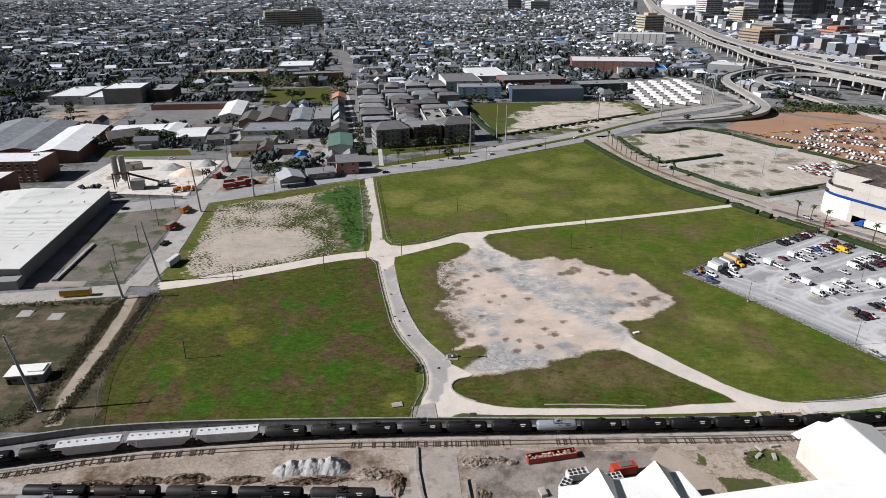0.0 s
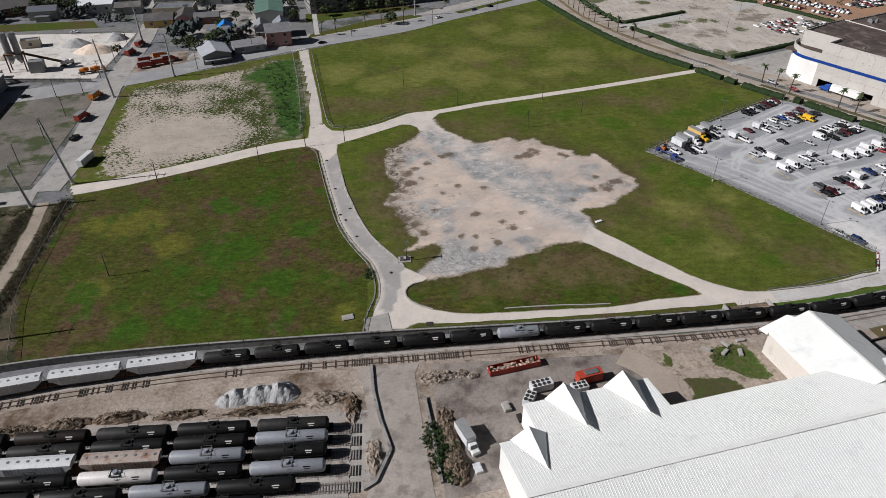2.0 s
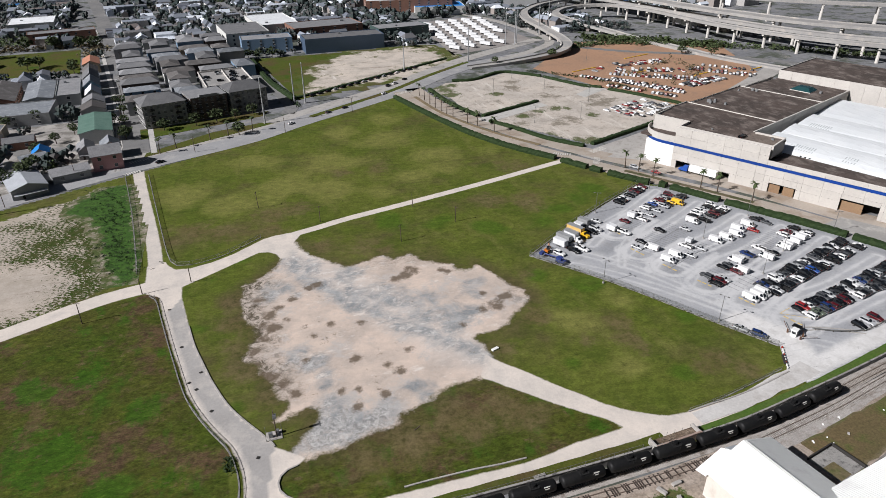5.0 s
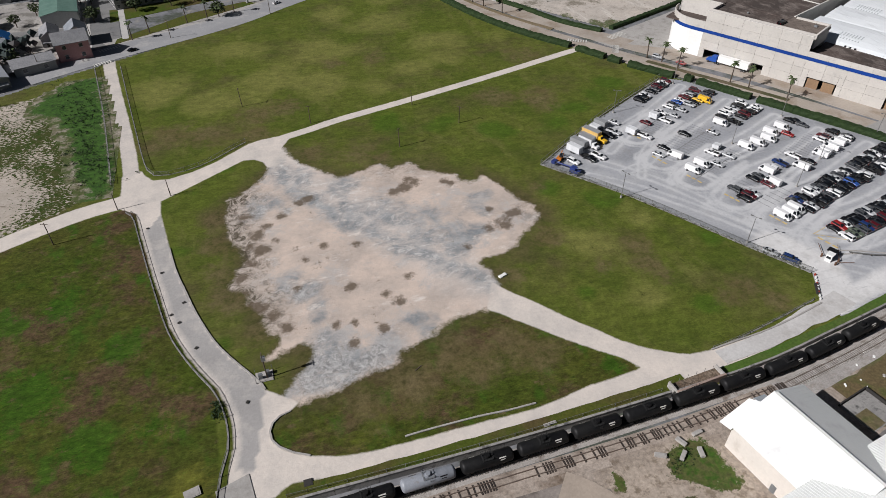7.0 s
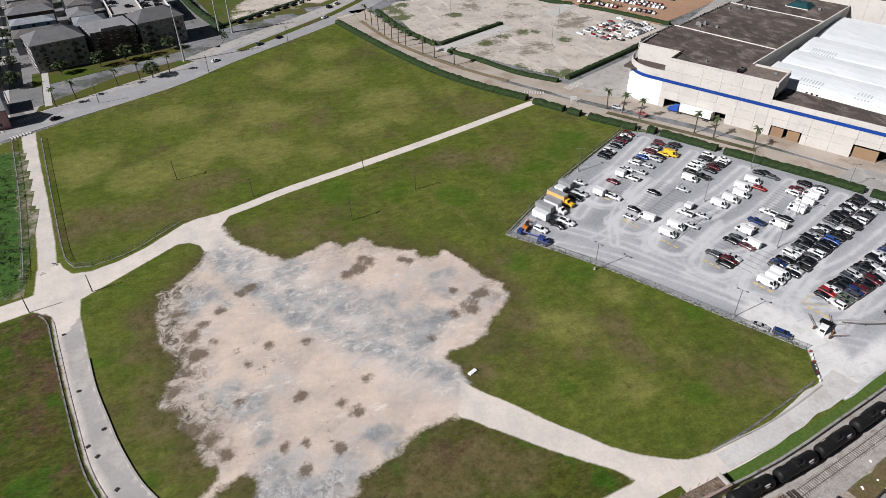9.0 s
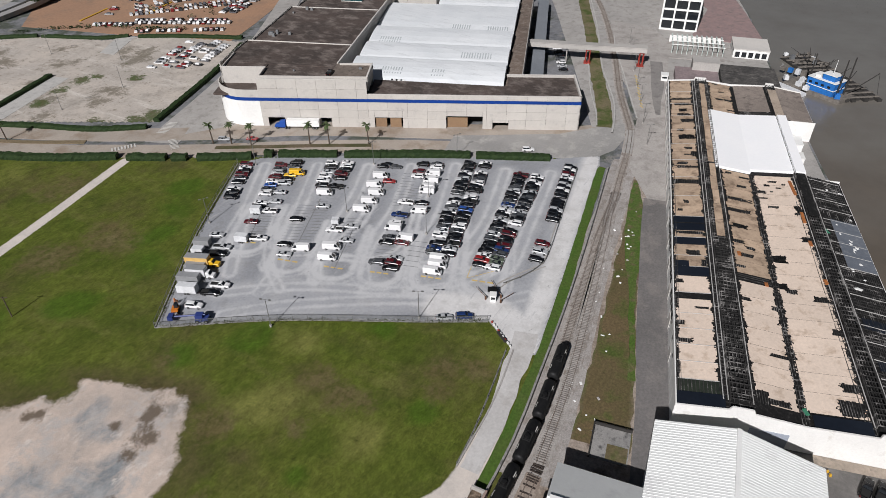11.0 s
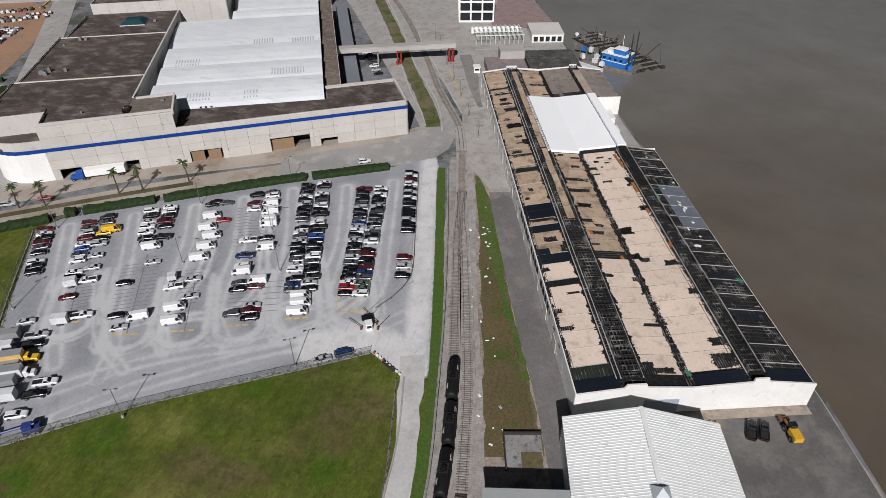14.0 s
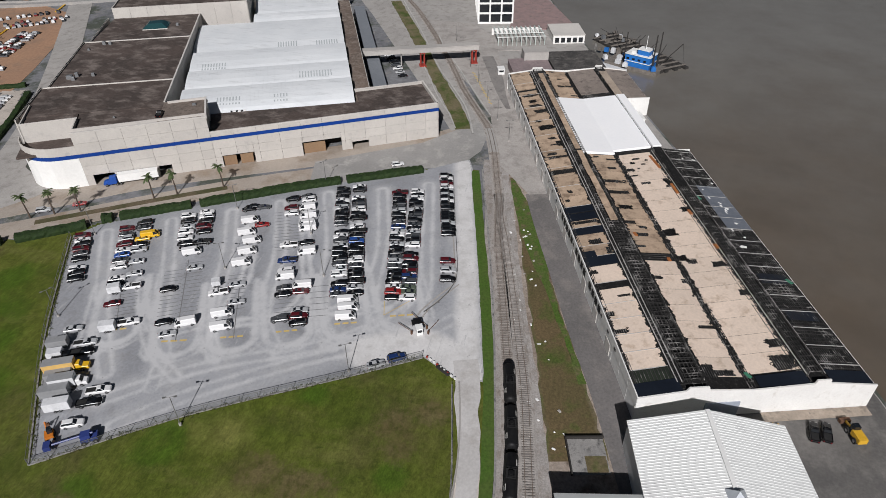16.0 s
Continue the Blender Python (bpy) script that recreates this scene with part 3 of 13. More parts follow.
STEP = 1.25
GX, GY = np.meshgrid(np.arange(-142, 252, STEP), np.arange(146, 492, STEP))
inside = np_poly(GX, GY, LAWN)
w1, w2 = wob(GX, GY, 0.06, 3.1), wob(GX, GY, 0.19, 7.7)
tr = np.full(GX.shape, -30.0)
tone = np.zeros(GX.shape)
for pts, wd, tn in TRACKS:
    d = wd / 2 - np_line(GX, GY, smoothed([Vector(p) for p in pts], 4.0))
    tone = np.where(d > tr, tn, tone)
    tr = np.maximum(tr, d)
for poly, tn in ROADS:
    d = np_poly(GX, GY, poly)
    tone = np.where((d > tr) | (d > 0) & (tn < 0.5), tn, tone)
    tr = np.maximum(tr, d)
# dust over the west side of the concrete road
tone = np.maximum(tone, np.clip(1.15 - np_line(GX, GY, [Vector(p) for p in SOUTH_W]) / 2.8, 0, 0.8) * (tr > -1))
pa = np_poly(GX, GY, PATCH) + 1.1 * w1 + 1.0 * w2
sa = np_poly(GX, GY, SANDLOT) + 3.0 * w1 + 1.5 * w2
we = np_poly(GX, GY, WESTFIELD)
isle = np_poly(GX, GY, ISLAND + PATCH[30:42] + DIAG_S[1:])
st = spots(GX, GY, STAINS, 0.4, w2)
gr = spots(GX, GY, GREYS, 0.5, w2)
for pts, wd in (([(76, 184), (64, 200), (52, 215), (36, 236), (20, 262), (15, 284)], 7.0), ([(30, 182), (14, 190), (4, 172)], 5.0)):
    gr = np.maximum(gr, np.clip(1.05 - np_line(GX, GY, smoothed([Vector(p) for p in pts], 3.0)) / wd, 0, 1))
rg = np.clip((16 - GX) / 10.0, 0, 1) * np.clip((GY - 194) / 8.0, 0, 1) + 0.55 * np.clip(1.2 - np.hypot((GX - 54) / 14.0, (GY - 264) / 9.0), 0, 1) + 0.5 * np.clip(1.2 - np.hypot((GX - 88) / 8.0, (GY - 226) / 9.0), 0, 1)
rg = np.clip(rg, 0, 1) * np.clip((270 - GY) / 8.0, 0, 1)
# loose grey rubble
rb = spots(GX, GY, [(21, 182, 8), (13, 180, 6), (8, 186, 4), (28, 182, 7), (14, 188, 4), (18, 192, 4), (14, 209, 6), (10, 213, 5), (6, 254, 6), (20, 254, 4), (16, 251, 3), (9, 260, 4), (50, 275, 3), (55, 269, 3), (59, 265, 2.5)], 0.6, w2)
# pale wheel-swept band through the middle
sw = np.clip(1.15 - np_line(GX, GY, smoothed([Vector(p) for p in [(80, 180), (66, 196), (52, 215), (42, 236), (30, 258), (20, 276), (16, 292)]], 3.0)) / 13.0, 0, 1)
dr = spots(GX, GY, DRYS, 0.5, w1)
lu = spots(GX, GY, LUSH, 0.9, w1)
ye = spots(GX, GY, YELLOWS, 0.7, w1)
# weeds of the sandy lot: none in its trodden middle, thick to the north and east
sm = np.clip(1.2 - np.hypot((GX + 87) / 25.0, (GY - 283) / 21.0), 0, 1)
wd_ = np.clip(0.54 + 0.12 * np.clip((GX + 88) / 26.0, -0.8, 1) - 0.9 * sm - 0.25 * np.clip((GY - 342) / 10.0, 0, 1) + 0.25 * w1 + 0.2 * w2, 0, 1)
wd_ = np.maximum(wd_, np.clip(1.25 - np.hypot((GX + 55) / 10.0, (GY - 322) / 46.0) + 0.3 * w1 + 0.3 * w2, 0, 1))
FIELDS = {"track": np.clip(0.5 + tr / 3.0, 0, 1), "tone": tone, "bare": np.clip(0.5 + pa / 26.0, 0, 1), "sand": np.clip(0.5 + sa / 16.0, 0, 1), "west": np.clip(0.5 + np.maximum(we, isle) / 4.0, 0, 1), "stain": st, "greys": gr, "dry": dr, "lush": lu, "yellow": ye, "weed": wd_, "rag": rg, "rubble": rb, "swept": sw}


def attr(nt, name):
    a = nt.nodes.new("ShaderNodeAttribute")
    a.attribute_name = name
    return a.outputs["Fac"]


def frayed(nt, name, ns, amp, lo, hi, detail=6.0, rough=0.72, shift=0.0):
    """A field read as a mask whose border is broken up by noise."""
    n = math2(nt, "MULTIPLY", math2(nt, "SUBTRACT", tex(nt, ns, detail, rough, None, 0, shift), 0.5), amp)
    return ramp(nt, math2(nt, "ADD", attr(nt, name), n), lo, hi)


def shaded(nt, col, scale, detail, rough, stretch, rz, lo, hi):
    k = nt.nodes.new("ShaderNodeMapRange")
    k.inputs["From Min"].default_value, k.inputs["From Max"].default_value = 0.34, 0.66
    k.inputs["To Min"].default_value, k.inputs["To Max"].default_value = lo, hi
    nt.links.new(tex(nt, scale, detail, rough, stretch, rz, 2.0), k.inputs["Value"])
    return mixc(nt, 1.0, col, k.outputs[0], "MULTIPLY")


M_SITE, snt, sp_ = empty_mat("site_ground", 0.95, 0, 0.1)
# mown grass: olive green with worn brown areas and richer spots
lawn = surf(snt, (0.090, 0.116, 0.017), (0.108, 0.124, 0.024), 0.016, (0.092, 0.086, 0.030), 0.030, 0.57, 0.08, 1.1, 0.16)
lawn = mixc(snt, math2(snt, "MULTIPLY", ramp(snt, tex(snt, 0.04, 6.0, 0.7, None, 0, 31.0), 0.47, 0.62), 0.7), lawn, (0.066, 0.094, 0.013))
lawn = mixc(snt, math2(snt, "MULTIPLY", ramp(snt, tex(snt, 0.09, 5.0, 0.7, (1.0, 0.35, 1.0), 25.0, 61.0), 0.53, 0.66), 0.7), lawn, (0.135, 0.138, 0.038))
lawn = mixc(snt, math2(snt, "MULTIPLY", frayed(snt, "yellow", 0.05, 2.2, 0.25, 1.0, 8.0, 0.75, 37.0), 0.75), lawn, (0.185, 0.185, 0.052))
lawn = mixc(snt, math2(snt, "MULTIPLY", ramp(snt, tex(snt, 0.55, 6.0, 0.82, (1.0, 0.3, 1.0), 20.0), 0.56, 0.70), 0.7), lawn, (0.036, 0.050, 0.010))
lawn = mixc(snt, math2(snt, "MULTIPLY", frayed(snt, "lush", 0.07, 2.4, 0.35, 0.95, 9.0, 0.8, 5.0), 0.75), lawn, (0.056, 0.108, 0.010))
wild = surf(snt, (0.050, 0.072, 0.009), (0.070, 0.068, 0.016), 0.03, (0.088, 0.058, 0.032), 0.05, 0.55, 0.05, 0.8, 0.36)
wild = mixc(snt, ramp(snt, tex(snt, 0.035, 6.0, 0.7, None, 0, 83.0), 0.54, 0.68), wild, (0.086, 0.100, 0.014))
wild = mixc(snt, math2(snt, "MULTIPLY", frayed(snt, "yellow", 0.08, 3.0, 0.30, 0.95, 9.0, 0.8, 37.0), 0.7), wild, (0.140, 0.140, 0.024))
wild = mixc(snt, ramp(snt, tex(snt, 0.30, 7.0, 0.8, (0.5, 1.4, 1.0), 12.0, 17.0), 0.56, 0.72), wild, (0.100, 0.094, 0.034))
wild = mixc(snt, ramp(snt, tex(snt, 0.05, 7.0, 0.75, (1.4, 0.7, 1.0), 15.0, 29.0), 0.58, 0.66), wild, (0.112, 0.086, 0.038))
wild = mixc(snt, math2(snt, "MULTIPLY", frayed(snt, "lush", 0.16, 4.0, 0.40, 0.85, 10.0, 0.86, 15.0), 0.85), wild, (0.036, 0.092, 0.007))
wild = mixc(snt, ramp(snt, tex(snt, 0.45, 7.0, 0.8, (0.7, 1.4, 1.0), 40.0, 57.0), 0.57, 0.68), wild, (0.018, 0.038, 0.006))
wild = mixc(snt, ramp(snt, tex(snt, 0.11, 4.0, 0.6, (1.2, 0.8, 1.0), 35.0, 43.0), 0.55, 0.66), wild, (0.046, 0.090, 0.010))
wild = mixc(snt, ramp(snt, tex(snt, 0.16, 4.0, 0.65, (1.0, 1.6, 1.0), 80.0, 11.0), 0.61, 0.69), wild, (0.110, 0.090, 0.040))
wild = mixc(snt, math2(snt, "MULTIPLY", ramp(snt, tex(snt, 0.8, 5.0, 0.8, (0.35, 1.8, 1.0), 55.0, 71.0), 0.56, 0.66), 0.7), wild, (0.082, 0.120, 0.018))
# noise puts the shadow between tufts into the coarse field's colour
wild = shaded(snt, wild, 0.42, 9.0, 0.84, (0.7, 1.4, 1.0), 35.0, 0.55, 1.42)
lawn = shaded(snt, lawn, 0.35, 9.0, 0.82, (0.6, 1.3, 1.0), 15.0, 0.80, 1.18)
grass = mixc(snt, frayed(snt, "west", 0.1, 0.6, 0.4, 0.6), lawn, wild)


grass = shaded(snt, grass, 0.22, 9.0, 0.8, (1.0, 1.6, 1.0), 20.0, 0.66, 1.22)
grass = shaded(snt, grass, 1.6, 5.0, 0.75, (0.6, 1.5, 1.0), 65.0, 0.78, 1.16)
# dry areas and the fringe of the bare patch
dry = surf(snt, (0.118, 0.090, 0.042), (0.150, 0.118, 0.060), 0.1, (0.066, 0.060, 0.022), 0.4, 0.55, 0.10, 1.2, 0.35)
burnt = surf(snt, (0.086, 0.068, 0.032), (0.112, 0.088, 0.046), 0.1, (0.048, 0.045, 0.018), 0.4, 0.54, 0.12, 1.2, 0.3)
grass = mixc(snt, math2(snt, "MULTIPLY", frayed(snt, "dry", 0.13, 3.2, 0.35, 1.05, 10.0, 0.84, 24.0), 0.8), grass, dry)
grass = mixc(snt, frayed(snt, "bare", 0.06, 0.7, 0.22, 0.60, 9.0, 0.8, 4.0), grass, burnt)
bare = surf(snt, (0.595, 0.488, 0.415), (0.54, 0.450, 0.385), 0.045, (0.40, 0.345, 0.305), 0.09, 0.54, 0.14, 0.7, 0.07)
bare = mixc(snt, ramp(snt, tex(snt, 0.06, 10.0, 0.8, None, 0, 71.0), 0.52, 0.60), bare, (0.44, 0.405, 0.38))
grey = surf(snt, (0.29, 0.298, 0.30), (0.37, 0.37, 0.368), 0.12, (0.20, 0.215, 0.225), 0.16, 0.52, 0.12, 0.8, 0.12)
streak = warped(snt, 0.07, 9.0, 0.74, (0.9, 1.25, 1.0), -38.0, 14.0, 2.6)
bare = mixc(snt, math2(snt, "MULTIPLY", frayed(snt, "swept", 0.06, 1.2, 0.25, 1.05, 8.0, 0.75, 13.0), 0.5), bare, mixc(snt, ramp(snt, streak, 0.42, 0.60), (0.475, 0.452, 0.435), (0.60, 0.565, 0.535)))
bare = mixc(snt, math2(snt, "MULTIPLY", frayed(snt, "greys", 0.16, 2.2, 0.35, 0.85, 10.0, 0.84, 2.0), ramp(snt, streak, 0.74, 0.42)), bare, grey)
arcs = warped(snt, 0.11, 9.0, 0.80, (0.8, 1.5, 1.0), -45.0, 22.0, 3.4)
bare = mixc(snt, math2(snt, "MULTIPLY", math2(snt, "MULTIPLY", ramp(snt, arcs, 0.53, 0.64), 0.75), frayed(snt, "swept", 0.05, 1.6, 0.2, 0.8, 6.0, 0.7, 41.0)), bare, (0.66, 0.635, 0.605))
bare = mixc(snt, ramp(snt, tex(snt, 0.09, 8.0, 0.78, (0.8, 1.9, 1.0), -40.0, 9.0), 0.565, 0.66), bare, (0.63, 0.575, 0.525))
stones = mixc(snt, ramp(snt, warped(snt, 0.55, 9.0, 0.82, None, 0, 63.0, 1.0), 0.40, 0.62), (0.17, 0.168, 0.165), (0.56, 0.55, 0.535))
bare = mixc(snt, math2(snt, "MULTIPLY", frayed(snt, "rubble", 0.20, 3.4, 0.45, 1.0, 9.0, 0.84, 19.0), 0.8), bare, stones)
fray = mixc(snt, ramp(snt, warped(snt, 0.30, 10.0, 0.82, None, 0, 53.0, 1.2), 0.45, 0.56), (0.46, 0.40, 0.35), (0.075, 0.062, 0.042))
bare = mixc(snt, math2(snt, "MULTIPLY", frayed(snt, "bare", 0.09, 1.5, 0.86, 0.60, 10.0, 0.84, 47.0), attr(snt, "rag")), bare, fray)
bare = mixc(snt, ramp(snt, tex(snt, 0.10, 12.0, 0.86, None, 0, 91.0), 0.60, 0.635), bare, (0.19, 0.155, 0.12))
bare = mixc(snt, math2(snt, "MULTIPLY", frayed(snt, "stain", 0.25, 3.2, 0.35, 0.85, 9.0, 0.82), 0.9), bare, (0.125, 0.095, 0.068))
col = mixc(snt, frayed(snt, "bare", 0.22, 0.30, 0.47, 0.525, 9.0, 0.80), grass, bare)
# sandy lot with rows of weeds
sand = surf(snt, (0.46, 0.40, 0.345), (0.40, 0.355, 0.31), 0.04, (0.34, 0.30, 0.25), 0.12, 0.56, 0.12, 0.8, 0.12)
sand = mixc(snt, ramp(snt, tex(snt, 0.2, 8.0, 0.8, (0.4, 1.8, 1.0), 25.0, 33.0), 0.58, 0.66), sand, (0.20, 0.165, 0.13))
weeds = mixc(snt, ramp(snt, tex(snt, 0.4, 4.0, 0.7, None, 0, 3.0), 0.4, 0.6), (0.030, 0.055, 0.008), (0.062, 0.064, 0.022))
weed = math2(snt, "ADD", tex(snt, 0.95, 2.5, 0.65, (0.75, 1.35, 1.0), 70.0, 6.0), math2(snt, "MULTIPLY", math2(snt, "SUBTRACT", attr(snt, "weed"), 0.5), 0.48))
sand = mixc(snt, ramp(snt, weed, 0.475, 0.535), sand, weeds)
col = mixc(snt, frayed(snt, "sand", 0.40, 0.7, 0.44, 0.52, 3.0, 0.6), col, sand)
# limestone tracks
pale = surf(snt, (0.64, 0.575, 0.515), (0.58, 0.53, 0.48), 0.07, (0.50, 0.46, 0.425), 0.18, 0.58, 0.14, 1.2, 0.06)
conc = surf(snt, (0.37, 0.355, 0.342), (0.315, 0.302, 0.292), 0.07, (0.46, 0.43, 0.40), 0.15, 0.60, 0.10, 1.2, 0.07)
road = mixc(snt, frayed(snt, "tone", 0.15, 0.5, 0.32, 0.9), conc, pale)
inner = ramp(snt, attr(snt, "bare"), 0.66, 0.50)
col = mixc(snt, math2(snt, "MULTIPLY", frayed(snt, "track", 0.30, 0.34, 0.44, 0.60, 7.0, 0.75), inner), col, road)
snt.links.new(col, sp_.inputs["Base Color"])
bumped(snt, sp_, 0.7, 0.22, 0.4, 8.0)

is_tr = tr > -0.6
is_pa = (pa > -2.0) & ~is_tr
is_sa = (sa > -1.0) & ~is_tr & ~is_pa
ok = inside > 0
sheet("gravel_road", GX, GY, ok & is_tr, 0.05, M_SITE, FIELDS, "pale crushed-limestone tracks crossing the grass", "road")
sheet("bare_gravel_patch", GX, GY, ok & is_pa, 0.05, M_SITE, FIELDS, "bare beige and grey gravel patch with dark stains", "gravel patch")
sheet("sandy_lot", GX, GY, ok & is_sa, 0.05, M_SITE, FIELDS, "bare sandy lot half overgrown with weeds", "sand lot")
rest = ok & ~is_tr & ~is_pa & ~is_sa
sheet("lawn_west", GX, GY, rest & (we > 0), 0.05, M_SITE, FIELDS, "coarse dark green field with brownish patches", "grass")
sheet("lawn", GX, GY, rest & (we <= 0), 0.05, M_SITE, FIELDS, "mown yellow-green grass with worn brown patches", "grass")

# car park
LOT = [(103.5, 249.5), (140, 274), (180, 296.5), (187, 292), (203, 268), (224, 231), (242, 197), (254, 181), (247, 178.6), (211, 170.8), (182, 164.8), (161, 161), (146, 158), (144.5, 164), (151, 174.5), (141, 191), (122, 224)]
setting(Acc().prism(LOT, -0.02, 0.16).obj("car_park_surface", M_LOT), "grey crushed-stone car park surface with pale wheel tracks", "car park")
LANES = [([(184, 287), (160, 272), (146, 262), (130, 250)], 4.2), ([(194, 270), (170, 257), (148, 246), (140, 240), (128, 236)], 4.2), ([(203, 253), (180, 243), (152, 234), (140, 226)], 4.2), ([(211, 239), (185, 228), (158, 221), (146, 212)], 4.2), ([(220, 225), (190, 213), (162, 206), (150, 198)], 4.2), ([(226, 207), (195, 198), (168, 194), (158, 188), (152, 184)], 4.6), ([(233, 192), (200, 185), (176, 180), (166, 182)], 4.0),
         ([(116, 238), (126, 228), (138, 212), (148, 196), (154, 182), (152, 170)], 6.0), ([(122, 246), (136, 228), (146, 208), (154, 192)], 5.0), ([(152, 186), (156, 176), (152, 165)], 9.0), ([(148, 163), (160, 165), (181, 168.6), (211, 174.6), (250, 182)], 6.5), ([(160, 188), (158, 178), (166, 170)], 6.0)]
lx, ly = np.meshgrid(np.arange(100, 256, 0.6), np.arange(157, 300, 0.6))
lane = np.full(lx.shape, -20.0)
for pts, wd in LANES:
    lane = np.maximum(lane, wd - np_line(lx, ly, smoothed([Vector(p) for p in pts], 4.0)))
M_LOT2, lnt, lp_ = empty_mat("lot_stone", 0.95, 0, 0.15)
worn = surf(lnt, (0.315, 0.322, 0.340), (0.268, 0.275, 0.291), 0.05, (0.245, 0.245, 0.252), 0.2, 0.60, 0.08, 1.5, 0.14)
dust = surf(lnt, (0.40, 0.405, 0.422), (0.355, 0.362, 0.378), 0.06, (0.43, 0.43, 0.432), 0.12, 0.55, 0.10, 1.5, 0.10)
lcol = mixc(lnt, math2(lnt, "MULTIPLY", frayed(lnt, "lane", 0.07, 1.0, 0.30, 0.90, 8.0, 0.75), 0.7), worn, dust)
lcol = mixc(lnt, math2(lnt, "MULTIPLY", frayed(lnt, "rut", 0.10, 2.2, 0.45, 1.0, 9.0, 0.82), 0.8), lcol, (0.55, 0.55, 0.553))
lcol = mixc(lnt, frayed(lnt, "gate", 0.12, 0.8, 0.35, 0.85, 8.0, 0.8), lcol, surf(lnt, (0.64, 0.63, 0.62), (0.58, 0.57, 0.56), 0.08, (0.50, 0.49, 0.475), 0.2, 0.58, 0.1, 1.5, 0.08))
lcol = mixc(lnt, ramp(lnt, tex(lnt, 0.6, 7.0, 0.8, None, 0, 77.0), 0.62, 0.70), lcol, (0.17, 0.165, 0.165))
lnt.links.new(mixc(lnt, ramp(lnt, tex(lnt, 0.4, 5.0, 0.7, (0.25, 2.2, 1.0), 35.0, 8.0), 0.60, 0.72), lcol, (0.42, 0.42, 0.42)), lp_.inputs["Base Color"])
rut = np.full(lx.shape, -20.0)
for pts, wd in LANES:
    rut = np.maximum(rut, 0.9 - np.abs(np_line(lx, ly, smoothed([Vector(p) for p in pts], 4.0)) - 1.6))
RUTS = [[(196, 243), (176, 234), (160, 232), (150, 236), (146, 246), (154, 255)], [(206, 228), (184, 219), (168, 213), (158, 216), (153, 226)], [(214, 214), (190, 204), (174, 198), (164, 201), (160, 210)], [(222, 199), (196, 191), (178, 186), (168, 189), (163, 198)], [(132, 232), (140, 244), (150, 252), (164, 262)], [(150, 200), (160, 190), (172, 184)]]
# wheel arcs sweeping round the row ends
for c in ((144, 257), (143.5, 239), (148, 225), (152.8, 211.8), (158.8, 197.5), (164.8, 183.5)):
    for r_, w_ in ((6.2, 1.5), (8.6, 0.8)):
        al, pe, c_ = Vector((0.905, 0.425)), Vector((-0.425, 0.905)), Vector(c)
        arc = [c_ + al * 22 + pe * r_, c_ + al * 8 + pe * r_] + [c_ + pe * r_ * math.cos(k * math.pi / 8) - al * r_ * 0.9 * math.sin(k * math.pi / 8) for k in range(1, 8)] + [c_ + al * 8 - pe * r_, c_ + al * 22 - pe * r_]
        rut = np.maximum(rut, w_ - np_line(lx, ly, arc))
gate = 6.5 - np_line(lx, ly, [Vector((146, 163)), Vector((152, 167)), Vector((155, 176)), Vector((150, 188))])
gate = np.maximum(gate, 3.6 - np_line(lx, ly, [Vector((146, 162)), Vector((183.5, 169)), Vector((209, 174.4)), Vector((250, 182.6))]))
for pts in RUTS:
    rut = np.maximum(rut, 1.1 - np.abs(np_line(lx, ly, smoothed([Vector(p) for p in pts], 2.0)) - 1.2))
sheet("car_park_stone", lx, ly, np_poly(lx, ly, LOT) > 0.3, 0.165, M_LOT2, {"lane": np.clip(0.5 + lane / 5.0, 0, 1), "rut": np.clip(0.5 + rut / 2.0, 0, 1), "gate": np.clip(0.5 + gate / 5.0, 0, 1)}, "grey stone car park with pale wheel tracks", "car park")
ribbon("lot_road", [(152, 164), (146, 162.2), (140.5, 161.2), (136.5, 160.7), (128.3, 158.6), (118, 157.2), (108, 156.4)], lambda t: 6.4 - 2.4 * t, 0.172, mat("white_gravel", (0.53, 0.515, 0.50), (0.47, 0.455, 0.44), 0.95, s1=0.08, c=(0.42, 0.40, 0.38), s2=0.2, cm=0.58, fine=1.5, grain=0.12), "pale grey gravel road leaving the car park", "road", 2.0, rag=0.5, drop=0.15)
# paved streets
AVE = [(-420, 250), (-236, 318), (-136, 353), (-92, 379), (-49, 402), (7, 427), (40, 450), (111, 496), (170, 545), (212, 566), (260, 585)]
ribbon("avenue", AVE, 17.0, 0.12, mat("avenue_asphalt", (0.255, 0.255, 0.262), (0.30, 0.30, 0.305), 0.9, s1=0.05, c=(0.37, 0.36, 0.35), s2=0.12, cm=0.60, fine=1.5, grain=0.12), "four-lane concrete avenue", "road", 6.0)
ribbon("boulevard", [(-49, 413), (7, 440), (40, 464), (111, 512), (150, 545), (200, 585), (290, 640)], 13.0, 0.10, M_CONC, "divided concrete boulevard", "road", 6.0)
ribbon("side_street", [(-49, 405), (-62, 520), (-75, 599), (-119, 856), (-168, 1121), (-330, 1900)], 15.0, 0.08, M_ASPH, "straight asphalt street between houses", "road", 8.0)
ribbon("dirt_lane", [(-330, 215), (-240, 222), (-177, 229), (-148, 234), (-130, 237)], 11.0, 0.07, M_CONC, "dusty concrete lane past the warehouse", "road", 5.0)
ribbon("side_street", [(-128, 240), (-128, 267), (-134, 318), (-139, 355), (-149, 458), (-190, 640)], 11.0, 0.15, M_CONC, "pale side street lined with poles", "road", 5.0)
